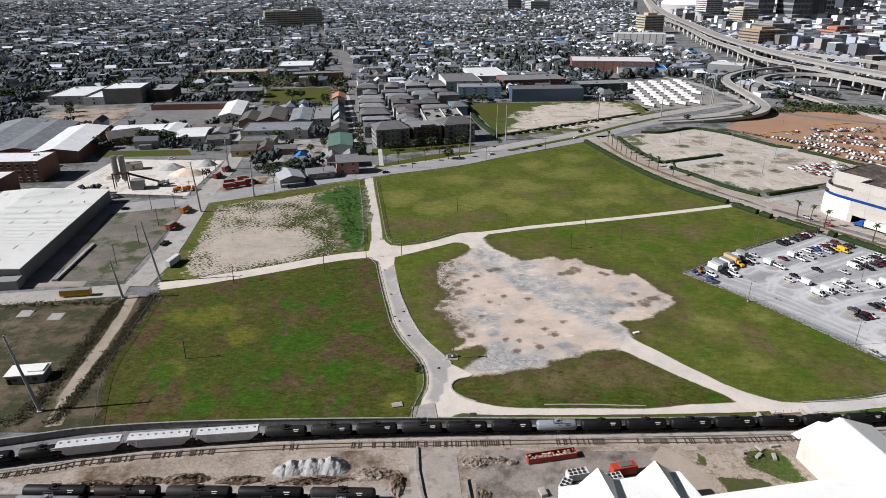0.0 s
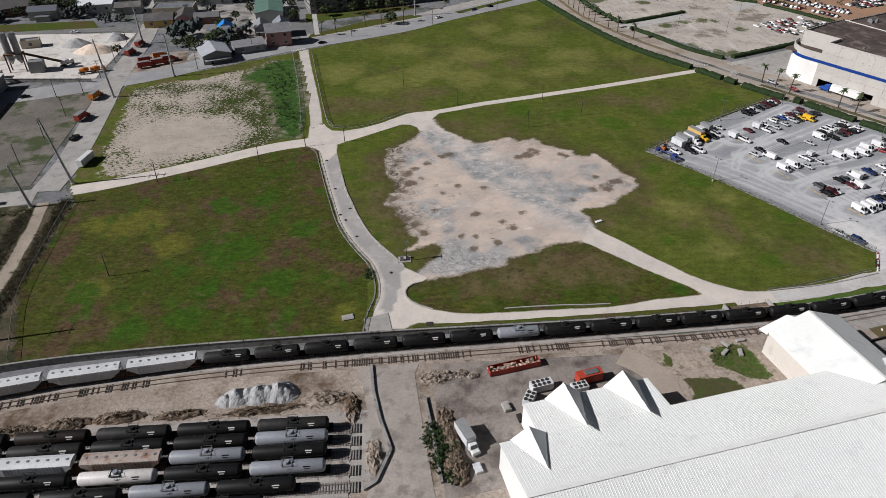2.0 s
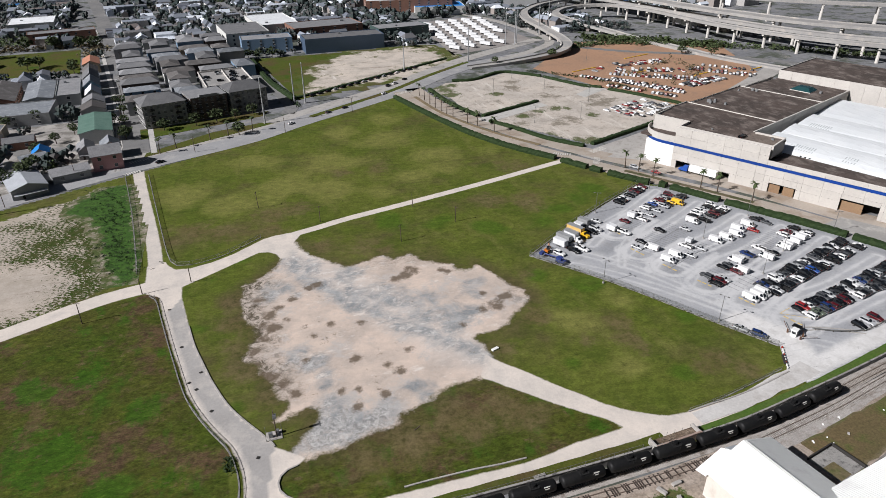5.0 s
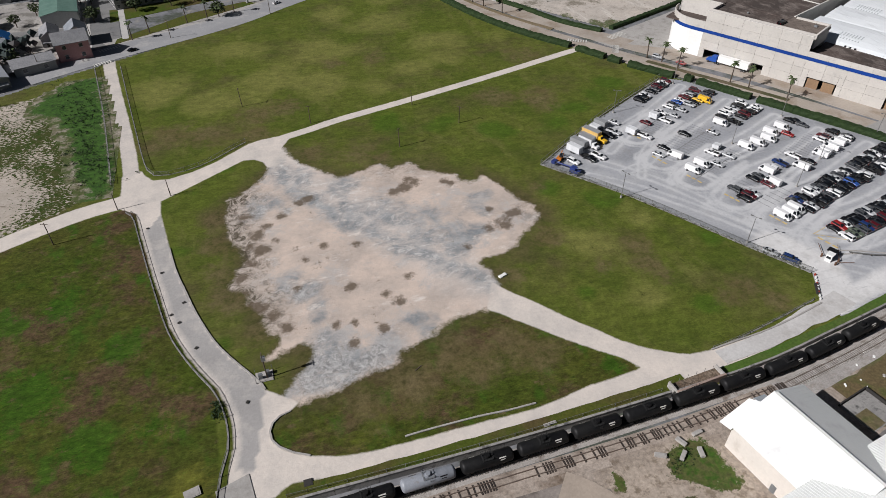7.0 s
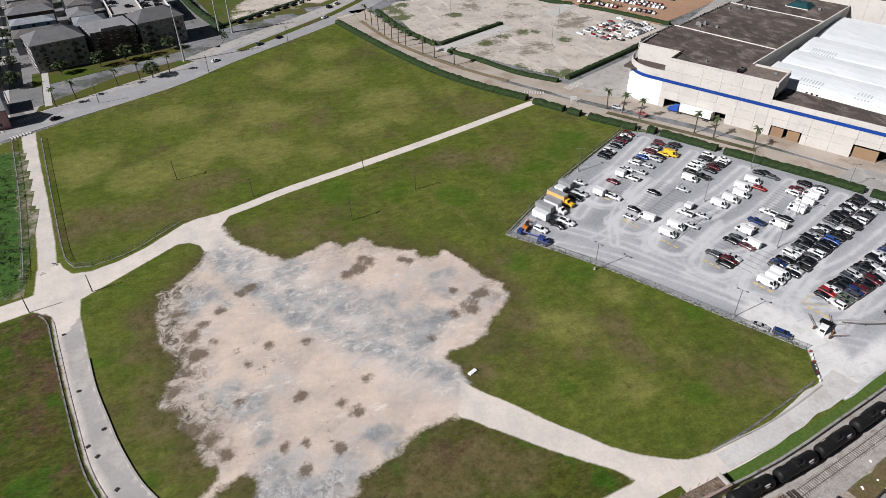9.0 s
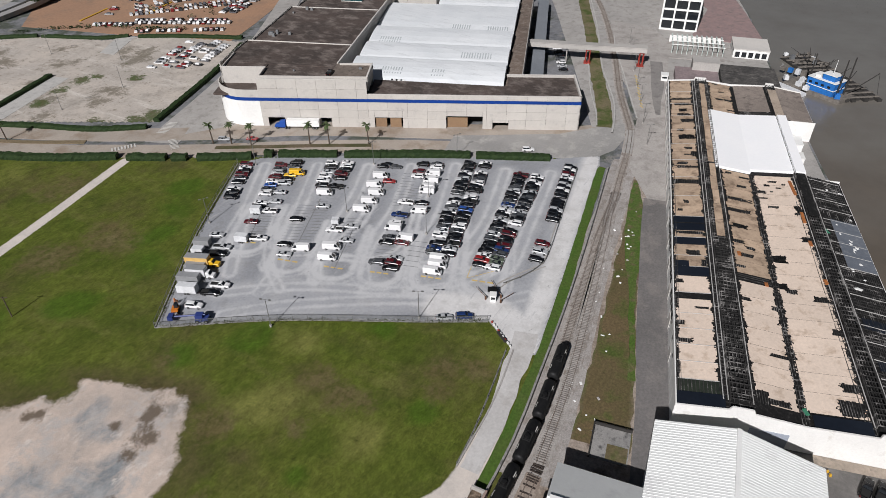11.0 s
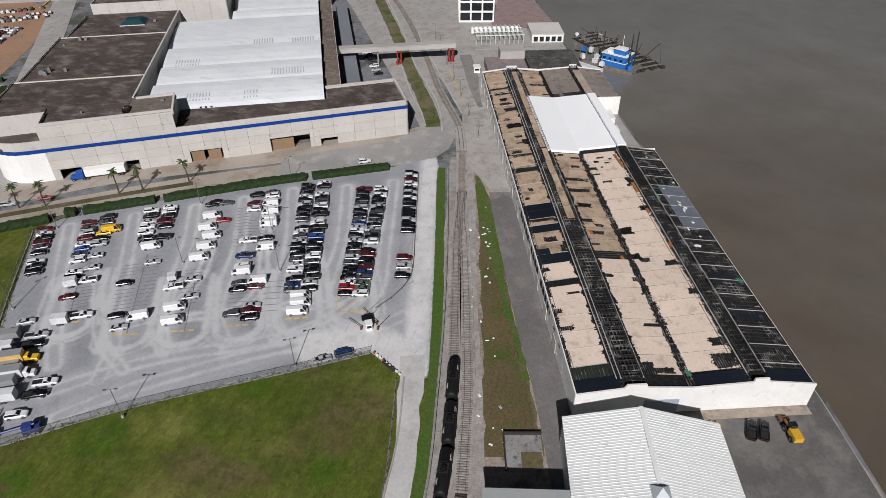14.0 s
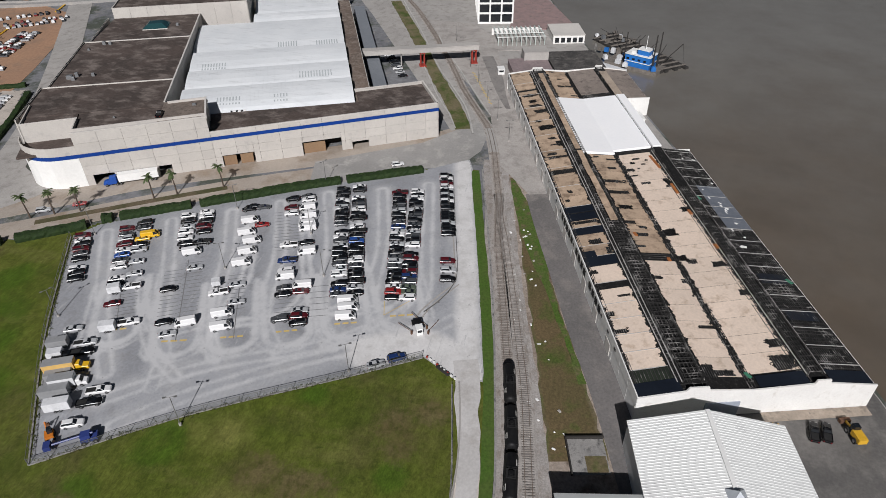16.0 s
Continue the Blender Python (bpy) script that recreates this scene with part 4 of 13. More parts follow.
ribbon("boulevard", [(116, 497), (118, 473), (125, 434), (135, 401), (147, 373), (161, 348), (179, 318), (200, 288), (219, 258), (240, 220), (262, 196)], 10.5, 0.13, M_STREET, "two-lane concrete boulevard with a planted median", "road", 4.0)
ribbon("boulevard", [(127, 503), (129, 478), (134, 446), (143, 418), (156, 388), (168, 364), (180, 344), (196, 320), (215, 294), (232, 262), (248, 230), (264, 202), (274, 190)], 11.5, 0.12, M_STREET, "two-lane concrete boulevard beside the exhibition hall", "road", 4.0)
ribbon("median_strip", [(122.5, 481), (127.5, 443), (136.5, 412), (147.5, 386), (161, 363)], 2.6, 0.25, mat("dry_median", (0.16, 0.13, 0.075), (0.20, 0.15, 0.095), 0.95, s1=0.1, fine=1.5, grain=0.3), "dry grass median with palms", "median", 3.0)
ribbon("median_strip", [(184, 314), (195, 297), (206, 280), (217, 262)], 2.6, 0.25, mat("green_median", (0.06, 0.062, 0.025), (0.14, 0.105, 0.07), 0.95, s1=0.1, fine=1.5, grain=0.3), "planted median with low shrubs and palms", "median", 3.0)
ribbon("side_street", [(176, 336), (190, 342), (216, 352), (248, 366), (300, 395), (420, 470)], 14.0, 0.11, M_CONC, "wide concrete street along the exhibition hall", "road", 5.0)
ribbon("side_street", [(20, 440), (5, 560), (-15, 700), (-40, 880)], 10.0, 0.07, M_ASPH, "asphalt street behind the apartments", "road", 8.0)

# sandy lots to the north
blob("field_with_sand", [(55, 515), (90, 528), (118, 530), (180, 572), (178, 640), (110, 640), (70, 590)], 0.07, M_SAND, "grass field with a bare sandy middle", "sand lot", 4.0, 16.0, 14.0, 22.0)
NLOT = [(136, 493), (154, 509), (176, 508), (206, 523), (228, 501), (242, 465), (254, 454), (265, 436), (279, 397), (245, 377), (187, 353), (170, 382), (154, 411), (152, 427), (143, 435), (144, 467)]
NX, NY = np.meshgrid(np.arange(132, 284, 1.25), np.arange(348, 528, 1.25))
nw = wob(NX, NY, 0.09, 5.5)
ng = spots(NX, NY, [(142, 500, 11), (146, 490, 12), (146, 478, 9), (156, 502, 8), (178, 469, 5), (202, 424, 6), (207, 421, 5), (215, 403, 6), (187, 422, 5), (175, 376, 7), (183, 363, 8), (192, 360, 7), (174, 416, 6), (232, 505, 5), (160, 396, 4), (166, 384, 5)], 0.6, nw)
nd = spots(NX, NY, [(199, 399, 9), (189, 394, 7), (195, 480, 10), (166, 401, 8), (180, 416, 9), (243, 429, 8), (233, 424, 9), (238, 441, 6), (210, 451, 10), (222, 470, 9), (185, 440, 6), (204, 494, 8), (172, 450, 6)], 0.6, nw)
M_NLOT, nnt, np_ = empty_mat("lot_sand", 0.95, 0, 0.15)
nc = surf(nnt, (0.50, 0.445, 0.39), (0.43, 0.39, 0.35), 0.03, (0.37, 0.335, 0.295), 0.08, 0.55, 0.08, 0.9, 0.14)
nc = mixc(nnt, ramp(nnt, tex(nnt, 0.06, 7.0, 0.8, (2.2, 0.4, 1.0), 40.0, 18.0), 0.54, 0.64), nc, (0.57, 0.53, 0.48))
nc = mixc(nnt, ramp(nnt, tex(nnt, 0.25, 9.0, 0.82, None, 0, 8.0), 0.57, 0.63), nc, (0.22, 0.185, 0.15))
nc = mixc(nnt, math2(nnt, "MULTIPLY", frayed(nnt, "dark", 0.16, 5.5, 0.45, 0.95, 10.0, 0.84, 3.0), 0.75), nc, (0.15, 0.13, 0.095))
nc = mixc(nnt, math2(nnt, "MULTIPLY", frayed(nnt, "grassy", 0.16, 4.4, 0.40, 0.75, 10.0, 0.84, 9.0), 0.9), nc, mixc(nnt, ramp(nnt, tex(nnt, 0.4, 5.0, 0.75), 0.42, 0.6), (0.050, 0.085, 0.016), (0.085, 0.080, 0.034)))
nnt.links.new(nc, np_.inputs["Base Color"])
sheet("sandy_lot", NX, NY, np_poly(NX, NY, NLOT) > 0, 0.15, M_NLOT, {"grassy": ng, "dark": nd}, "bare sandy lot with weeds and faint wheel tracks", "sand lot")
setting(Acc().prism([(234, 529), (307, 613), (352, 610), (430, 550), (385, 445), (304, 412), (270, 400), (262, 440), (245, 495)], -0.02, 0.09).obj("red_lot", M_REDLOT), "reddish-brown dirt overflow car park", "car park")
M_PALEC = mat("pale_concrete", (0.47, 0.455, 0.43), (0.42, 0.41, 0.39), 0.9, s1=0.1, c=(0.34, 0.33, 0.31), s2=0.3, cm=0.6, fine=1.5, grain=0.1)
setting(Acc().prism([(145, 419), (149, 410), (199, 431), (196, 440)], -0.02, 0.22).obj("lot_road", M_PALEC), "pale concrete strip between sandy lots", "road")
setting(Acc().prism([(229, 449), (231, 440), (256, 455), (250, 463)], -0.02, 0.22).obj("lot_road", M_PALEC), "pale concrete apron between lots", "road")

# railway side: dirt yard, wharf apron
setting(Acc().prism([(-260, 40), (-260, 110), (-130, 128), (-99, 134), (-60, 139), (-10, 140.2), (60, 140.2), (110, 142), (143, 147), (184, 155), (236, 166), (262, 172), (262, 120), (140, 62), (60, 42)], -0.02, 0.03).obj("rail_yard_ground", M_DIRT), "bare brown dirt beside the tracks", "dirt")
setting(Acc().prism([(-10.5, 140.2), (-6.5, 113), (-8.5, 100), (6, 100), (4, 127), (3.5, 136), (5, 140.2)], 0.0, 0.10).obj("yard_drive", mat("dusty_drive", (0.37, 0.33, 0.295), (0.30, 0.268, 0.24), 0.9, s1=0.08, c=(0.21, 0.185, 0.165), s2=0.2, cm=0.58, fine=1.5, grain=0.15)), "dusty brown concrete drive into the yard", "road")
setting(Acc().prism([(8, 139), (8, 100), (62, 108), (66, 122), (66, 134), (58, 138)], 0.0, 0.09).obj("yard_pavement", mat("stained_asphalt", (0.30, 0.262, 0.235), (0.225, 0.197, 0.177), 0.9, s1=0.08, c=(0.105, 0.088, 0.077), s2=0.15, cm=0.56, cw=0.1, fine=1.5, grain=0.2)), "oil-stained worn yard pavement", "pavement")
ribbon("yard_apron", [(57, 137.6), (61, 134), (64, 129.5), (64.5, 124), (63, 116)], 7.0, 0.13, mat("sandy_concrete", (0.40, 0.335, 0.275), (0.34, 0.285, 0.235), 0.9, s1=0.1, fine=1.5, grain=0.12), "rounded pale concrete apron", "pavement", 2.0)
ribbon("wharf_road", [(120, 121.5), (147, 128.5), (167, 134.8), (188, 140.8), (216, 148.8), (234.5, 153.6)], 8.4, 0.12, mat("wharf_asphalt", (0.135, 0.128, 0.124), (0.165, 0.155, 0.15), 0.9, s1=0.05, c=(0.21, 0.192, 0.18), s2=0.12, cm=0.58, fine=1.5, grain=0.2, bump=(1.5, 0.1)), "worn grey wharf road", "road", 5.0)
M_APRON = mat("dusty_apron", (0.40, 0.375, 0.35), (0.345, 0.322, 0.30), 0.9, s1=0.05, c=(0.265, 0.245, 0.228), s2=0.15, cm=0.57, cw=0.1, fine=1.5, grain=0.16)
setting(Acc().prism([(233.4, 156.4), (235, 150.6), (324.6, 176.2), (341, 179.5), (366, 186), (396, 193), (416, 209), (418, 234), (388, 224), (375.6, 217), (345, 203), (308.6, 186.2), (293, 179), (269.6, 173.9), (252, 169.2), (244, 163.6)], 0.0, 0.15).obj("wharf_apron", M_APRON), "dusty pale concrete apron between the tracks and the shed", "pavement")
ribbon("shed_lane", [(302, 172.6), (316, 177.2), (340, 183.8), (364, 191.5)], lambda t: 2.0 + 4.0 * min(1.0, 2 * t), 0.165, mat("lane_asphalt", (0.21, 0.198, 0.188), (0.25, 0.235, 0.222), 0.9, s1=0.08, c=(0.15, 0.14, 0.135), s2=0.2, cm=0.6, fine=1.5, grain=0.15), "darker asphalt lane beside the shed", "road", 4.0, drop=0.0)
setting(Acc().prism([(60, 60), (100, 53), (159, 67), (227, 88), (314, 117), (381, 140), (470, 167), (560, 200), (540, 330), (300, 178), (236, 152), (138, 121), (60, 100)], -0.02, 0.06).obj("wharf_deck", M_CONC), "worn concrete wharf deck", "pavement")
ribbon("grass_verge", [(128, 135), (143.3, 138.4), (171, 145), (199, 152), (213, 155.2), (230, 159.4), (243.5, 163.8)], lambda t: 13.4 - 12.0 * t, 0.075, edged("verge", lambda nt: surf(nt, (0.128, 0.092, 0.046), (0.100, 0.080, 0.036), 0.05, (0.065, 0.088, 0.018), 0.09, 0.58, 0.08, 1.5, 0.4), 0.4, 0.2, 0.3, 0.8, under=lambda nt: surf(nt, (0.115, 0.094, 0.046), (0.15, 0.12, 0.075), 0.1, (0.07, 0.088, 0.022), 0.2, 0.56, 0.1, 1.5, 0.35)), "brownish grass verge littered with scraps", "grass", rag=0.9, drop=0.0)
ribbon("verge_edge", [(150, 134.8), (171, 141.6), (190, 147.6), (203, 151.6), (214, 154.6), (230, 159.4), (243, 163.6)], lambda t: 1.6 + 4.2 * math.sin(math.pi * min(1.0, max(0.0, t * 1.6 - 0.6))), 0.083, mat("verge_green", (0.058, 0.110, 0.014), (0.082, 0.110, 0.028), 0.95, s1=0.15, c=(0.13, 0.105, 0.055), s2=0.3, cm=0.58, fine=1.5, grain=0.35, bump=(1.6, 0.25)), "bright green weeds along the wharf road", "grass", rag=0.6, drop=0.0)
ribbon("grass_strip", [(4, 152.6), (29, 152.2), (60, 152.3), (88, 153), (96, 153.6)], 3.2, 0.18, M_LAWN, "grass strip above the rail wall", "grass", rag=0.4, drop=0.0)
ribbon("grass_strip", [(104, 152.0), (118, 153.2), (140, 155.9), (161, 159.7), (184, 164.3), (212, 170.3), (246, 177.5)], 2.9, 0.18, mat("bright_grass", (0.052, 0.112, 0.012), (0.070, 0.105, 0.022), 0.95, s1=0.1, fine=1.5, grain=0.3), "bright green grass strip beside the rail wall", "grass", rag=0.3, drop=0.0)

setting(Acc().prism([(96, 53.6), (101, 53.4), (159, 67.3), (190, 77), (188, 82), (168, 80), (146, 124), (138, 121), (96, 110)], 0.0, 0.10).obj("quay_yard", mat("quay_asphalt", (0.10, 0.096, 0.092), (0.135, 0.128, 0.12), 0.9, s1=0.08, c=(0.20, 0.188, 0.175), s2=0.1, cm=0.58, cw=0.12, fine=1.5, grain=0.15)), "stained grey quay yard beside the river", "pavement")
setting(Acc().prism([(224, 234), (221, 224), (244, 198), (248, 184), (262, 178), (286, 177), (286, 184), (264, 202), (241, 238)], 0.0, 0.145).obj("junction_paving", mat("worn_junction", (0.33, 0.32, 0.305), (0.27, 0.262, 0.25), 0.9, s1=0.06, c=(0.40, 0.385, 0.36), s2=0.15, cm=0.6, fine=1.5, grain=0.12)), "worn grey paving at the junction beside the hall", "pavement")

# ---- railway ----
class Path:
    def __init__(self, pts):
        self.p = smoothed([Vector(q) for q in pts], 2.0)
        self.s = [0.0]
        for a, b in zip(self.p, self.p[1:]):
            self.s.append(self.s[-1] + (b - a).length)

    def at(self, s):
        s = max(0.0, min(self.s[-1] - 0.01, s))
        i = next(k for k in range(len(self.s) - 1) if self.s[k + 1] > s)
        t = (s - self.s[i]) / (self.s[i + 1] - self.s[i])
        d = (self.p[i + 1] - self.p[i]).normalized()
        return self.p[i].lerp(self.p[i + 1], t), d

    def near(self, x, y):
        return min(zip(self.s, self.p), key=lambda q: (q[1] - Vector((x, y))).length)[0]


M_RAIL = mat("rail_steel", (0.20, 0.15, 0.12), (0.26, 0.22, 0.19), 0.55, 0.5, s1=0.2, fine=2.0, grain=0.2)
M_SLEEPG = mat("dusty_sleeper", (0.22, 0.205, 0.195), (0.27, 0.25, 0.235), 0.95, s1=0.3, c=(0.15, 0.135, 0.125), s2=0.6, cm=0.6, fine=2.0, grain=0.25)
M_SLEEPER = mat("sleeper_wood", (0.17, 0.148, 0.13), (0.235, 0.21, 0.188), 0.95, s1=0.4, fine=2.0, grain=0.3)


def rail_track(pts, label, bed=3.4, pale=False, stone=None, ties=None, buried=False):
    path = Path(pts)
    root = thing("railway_track", label=label, category="railway track", kind="structure")
    line = [path.at(s)[0] for s in np.arange(0, path.s[-1], 3.0)]
    nn = normals2(line)
    a = Acc()
    for i in range(len(line) - 1):
        q = []
        for k, z in ((-bed / 2 - 0.5, 0.04), (-bed / 2, 0.24), (bed / 2, 0.24), (bed / 2 + 0.5, 0.04)):
            q.append([(line[j][0] + nn[j][0] * k, line[j][1] + nn[j][1] * k, z) for j in (i, i + 1)])
        for u, w in zip(q, q[1:]):
            a.quad(w[0], u[0], u[1], w[1])
    a.obj("ballast", stone or M_BALLAST, root)
    for side in (-0.75, 0.75):
        a = Acc()
        for i in range(len(line) - 1):
            pts4 = []
            for j in (i, i + 1):
                for k in (-0.07, 0.07):
                    for z in (0.26, 0.52):
                        pts4.append((line[j][0] + nn[j][0] * (side + k), line[j][1] + nn[j][1] * (side + k), z))
            a.add(pts4, [(1, 3, 7, 5), (0, 1, 5, 4), (3, 2, 6, 7)])
        a.obj("rail", M_RAIL, root)
    a = Acc()
    rng = random.Random(len(pts))
    for s in np.arange(0.5, path.s[-1], 0.62):
        if buried and (rng.random() < 0.45 or noise.noise(Vector((s * 0.05, 3.0, 0))) < -0.12):
            continue
        p, d = path.at(float(s))
        a.box(p[0] + rng.uniform(-.05, .05), p[1], 0.2, 0.26, 2.6 + rng.uniform(-0.15, 0.15), 0.18, math.degrees(math.atan2(d[1], d[0])) + rng.uniform(-2, 2))
    tagged(a.obj("sleepers", M_SLEEPG if pale else ties or M_SLEEPER, root), kind="stuff")
    return path


MAIN = rail_track([(-260, 106), (-118, 134), (-104, 137), (-86, 140), (-68, 142), (-50, 143.7), (-9, 145.3), (34, 146), (76, 146.8), (116, 148.2), (142, 151.5), (160, 154.8), (182.4, 159.0), (195.6, 161.6), (204, 163.1), (214, 164.6), (228, 166.3), (243, 169.2), (253, 171.1), (264, 173.4), (281, 178.0), (294.6, 184.1), (307.3, 190.1), (321, 196.3), (337, 202.6), (353.5, 209.1), (373, 217.5), (388.7, 224), (417, 237), (452, 254.7), (560, 315)], "straight main railway line on grey ballast")
rail_track([(-260, 101), (-117, 129.5), (-96, 134.5), (-65, 138.6), (-34, 140.7), (-1, 141.3), (40, 142), (83, 142.3), (117, 144.3)], "rusty siding sunk in pale dirt", 2.8, stone=mat("dirt_ballast", (0.37, 0.312, 0.265), (0.30, 0.25, 0.21), 0.95, s1=0.08, c=(0.20, 0.16, 0.13), s2=0.2, cm=0.57, cw=0.1, fine=2.0, grain=0.3), ties=mat("black_sleeper", (0.034, 0.026, 0.022), (0.062, 0.048, 0.040), 0.95, s1=0.4, fine=2.0, grain=0.3), buried=True)
rail_track([(117, 144.3), (143, 148.0), (161, 151.6), (183, 156.2), (205, 161.0), (214, 163.4), (224, 165.3), (232, 166.8)], "old siding set in grey gravel", stone=mat("dusty_ballast", (0.37, 0.345, 0.322), (0.30, 0.278, 0.258), 0.95, s1=0.1, c=(0.22, 0.19, 0.165), s2=0.3, cm=0.58, fine=3.0, grain=0.3), ties=mat("greyed_sleeper", (0.245, 0.225, 0.208), (0.19, 0.172, 0.158), 0.95, s1=0.4, c=(0.31, 0.29, 0.27), s2=0.5, cm=0.55, fine=2.0, grain=0.25))
ribbon("track_gravel", [(112, 145.5), (143, 150.6), (161, 154.2), (183, 158.6), (205, 162.4), (228, 166.2), (256, 171.8)], lambda t: 13.5 - 5.0 * t, 0.10, mat("grey_track_gravel", (0.37, 0.345, 0.325), (0.31, 0.288, 0.27), 0.95, s1=0.1, c=(0.235, 0.205, 0.18), s2=0.25, cm=0.57, cw=0.1, fine=2.5, grain=0.3, bump=(2.0, 0.2)), "pale grey gravel bed round both tracks", "ground", 3.0, rag=0.6, drop=0.0)
crossing = thing("level_crossing", label="pale concrete crossing panels between the rails", category="level crossing", kind="structure")
for u in range(5):
    p, d = MAIN.at(MAIN.near(262, 172.8) + u * 4.1)
    for off, w in ((-1.22, 0.7), (0.0, 1.2), (1.22, 0.7)):
        Acc().box(p[0] + d[0] * 2 - d[1] * off, p[1] + d[1] * 2 + d[0] * off, 0.2, 4.0, w, 0.33, math.degrees(math.atan2(d[1], d[0]))).obj("crossing_panel", M_CONC, crossing)
YARD_Y = [(121.2, 120.2), (117.5, 116.7), (113.8, 113.0), (109.7, 108.9), (105.6, 104.8), (101.6, 100.8)]
YARD = [rail_track([(-150, w + 1.6), (-90, w + 0.7), (-50, w), (-10, e)], "yard track for stored tank cars", 3.0, True) for w, e in YARD_Y]

M_TANKS = {
    "k": M_BLACK,
    "d": mat("worn_black_tank", (0.016, 0.016, 0.017), (0.024, 0.023, 0.022), 0.6, 0.0, 0.2, s1=0.3, c=(0.04, 0.036, 0.032), s2=0.5, cm=0.62, fine=2.0, grain=0.3),
    "r": mat("brown_black_tank", (0.018, 0.011, 0.010), (0.013, 0.009, 0.009), 0.6, 0.0, 0.2, s1=0.3, fine=2.0, grain=0.3),
    "g": mat("pale_grey_tank", (0.26, 0.275, 0.305), (0.22, 0.235, 0.26), 0.45, 0.0, 0.4, s1=0.3, c=(0.2, 0.19, 0.18), s2=0.6, cm=0.68, fine=2.0, grain=0.12),
    "w": mat("white_tank", (0.66, 0.63, 0.61), (0.58, 0.55, 0.53), 0.45, 0.0, 0.4, s1=0.3, c=(0.4, 0.36, 0.33), s2=0.6, cm=0.66, fine=2.0, grain=0.1),
}
TANK_WORDS = {"k": "black", "d": "weathered black", "r": "brown-black", "g": "pale grey", "w": "dirty white"}
M_HOPPER = {"w": mat("hopper_white", (0.60, 0.61, 0.62), (0.52, 0.53, 0.545), 0.5, s1=0.2, c=(0.36, 0.35, 0.35), s2=0.6, cm=0.66, fine=1.5, grain=0.1),
            "t": mat("hopper_tan", (0.40, 0.34, 0.30), (0.33, 0.27, 0.24), 0.6, s1=0.2, c=(0.24, 0.14, 0.10), s2=0.5, cm=0.58, fine=1.5, grain=0.15)}


def bogies(root, half):
    for e in (-1, 1):
        b = Acc()
        for sy in (-1.0, 1.0):
            b.box(e * half, sy * 0.95, 0.62, 2.4, 0.22, 0.42)
        b.box(e * half, 0, 0.7, 0.5, 2.0, 0.35)
        bo = b.obj("bogie", M_TYRE, root)
        for wx in (-0.85, 0.85):
            w = Acc()
            for sy in (-0.75, 0.75):
                w.cyl((e * half + wx, sy - 0.07, 0.93), (e * half + wx, sy + 0.07, 0.93), 0.42, n=10)
            w.cyl((e * half + wx, -0.7, 0.93), (e * half + wx, 0.7, 0.93), 0.08, n=6)
            w.obj("wheelset", M_RAIL, bo)


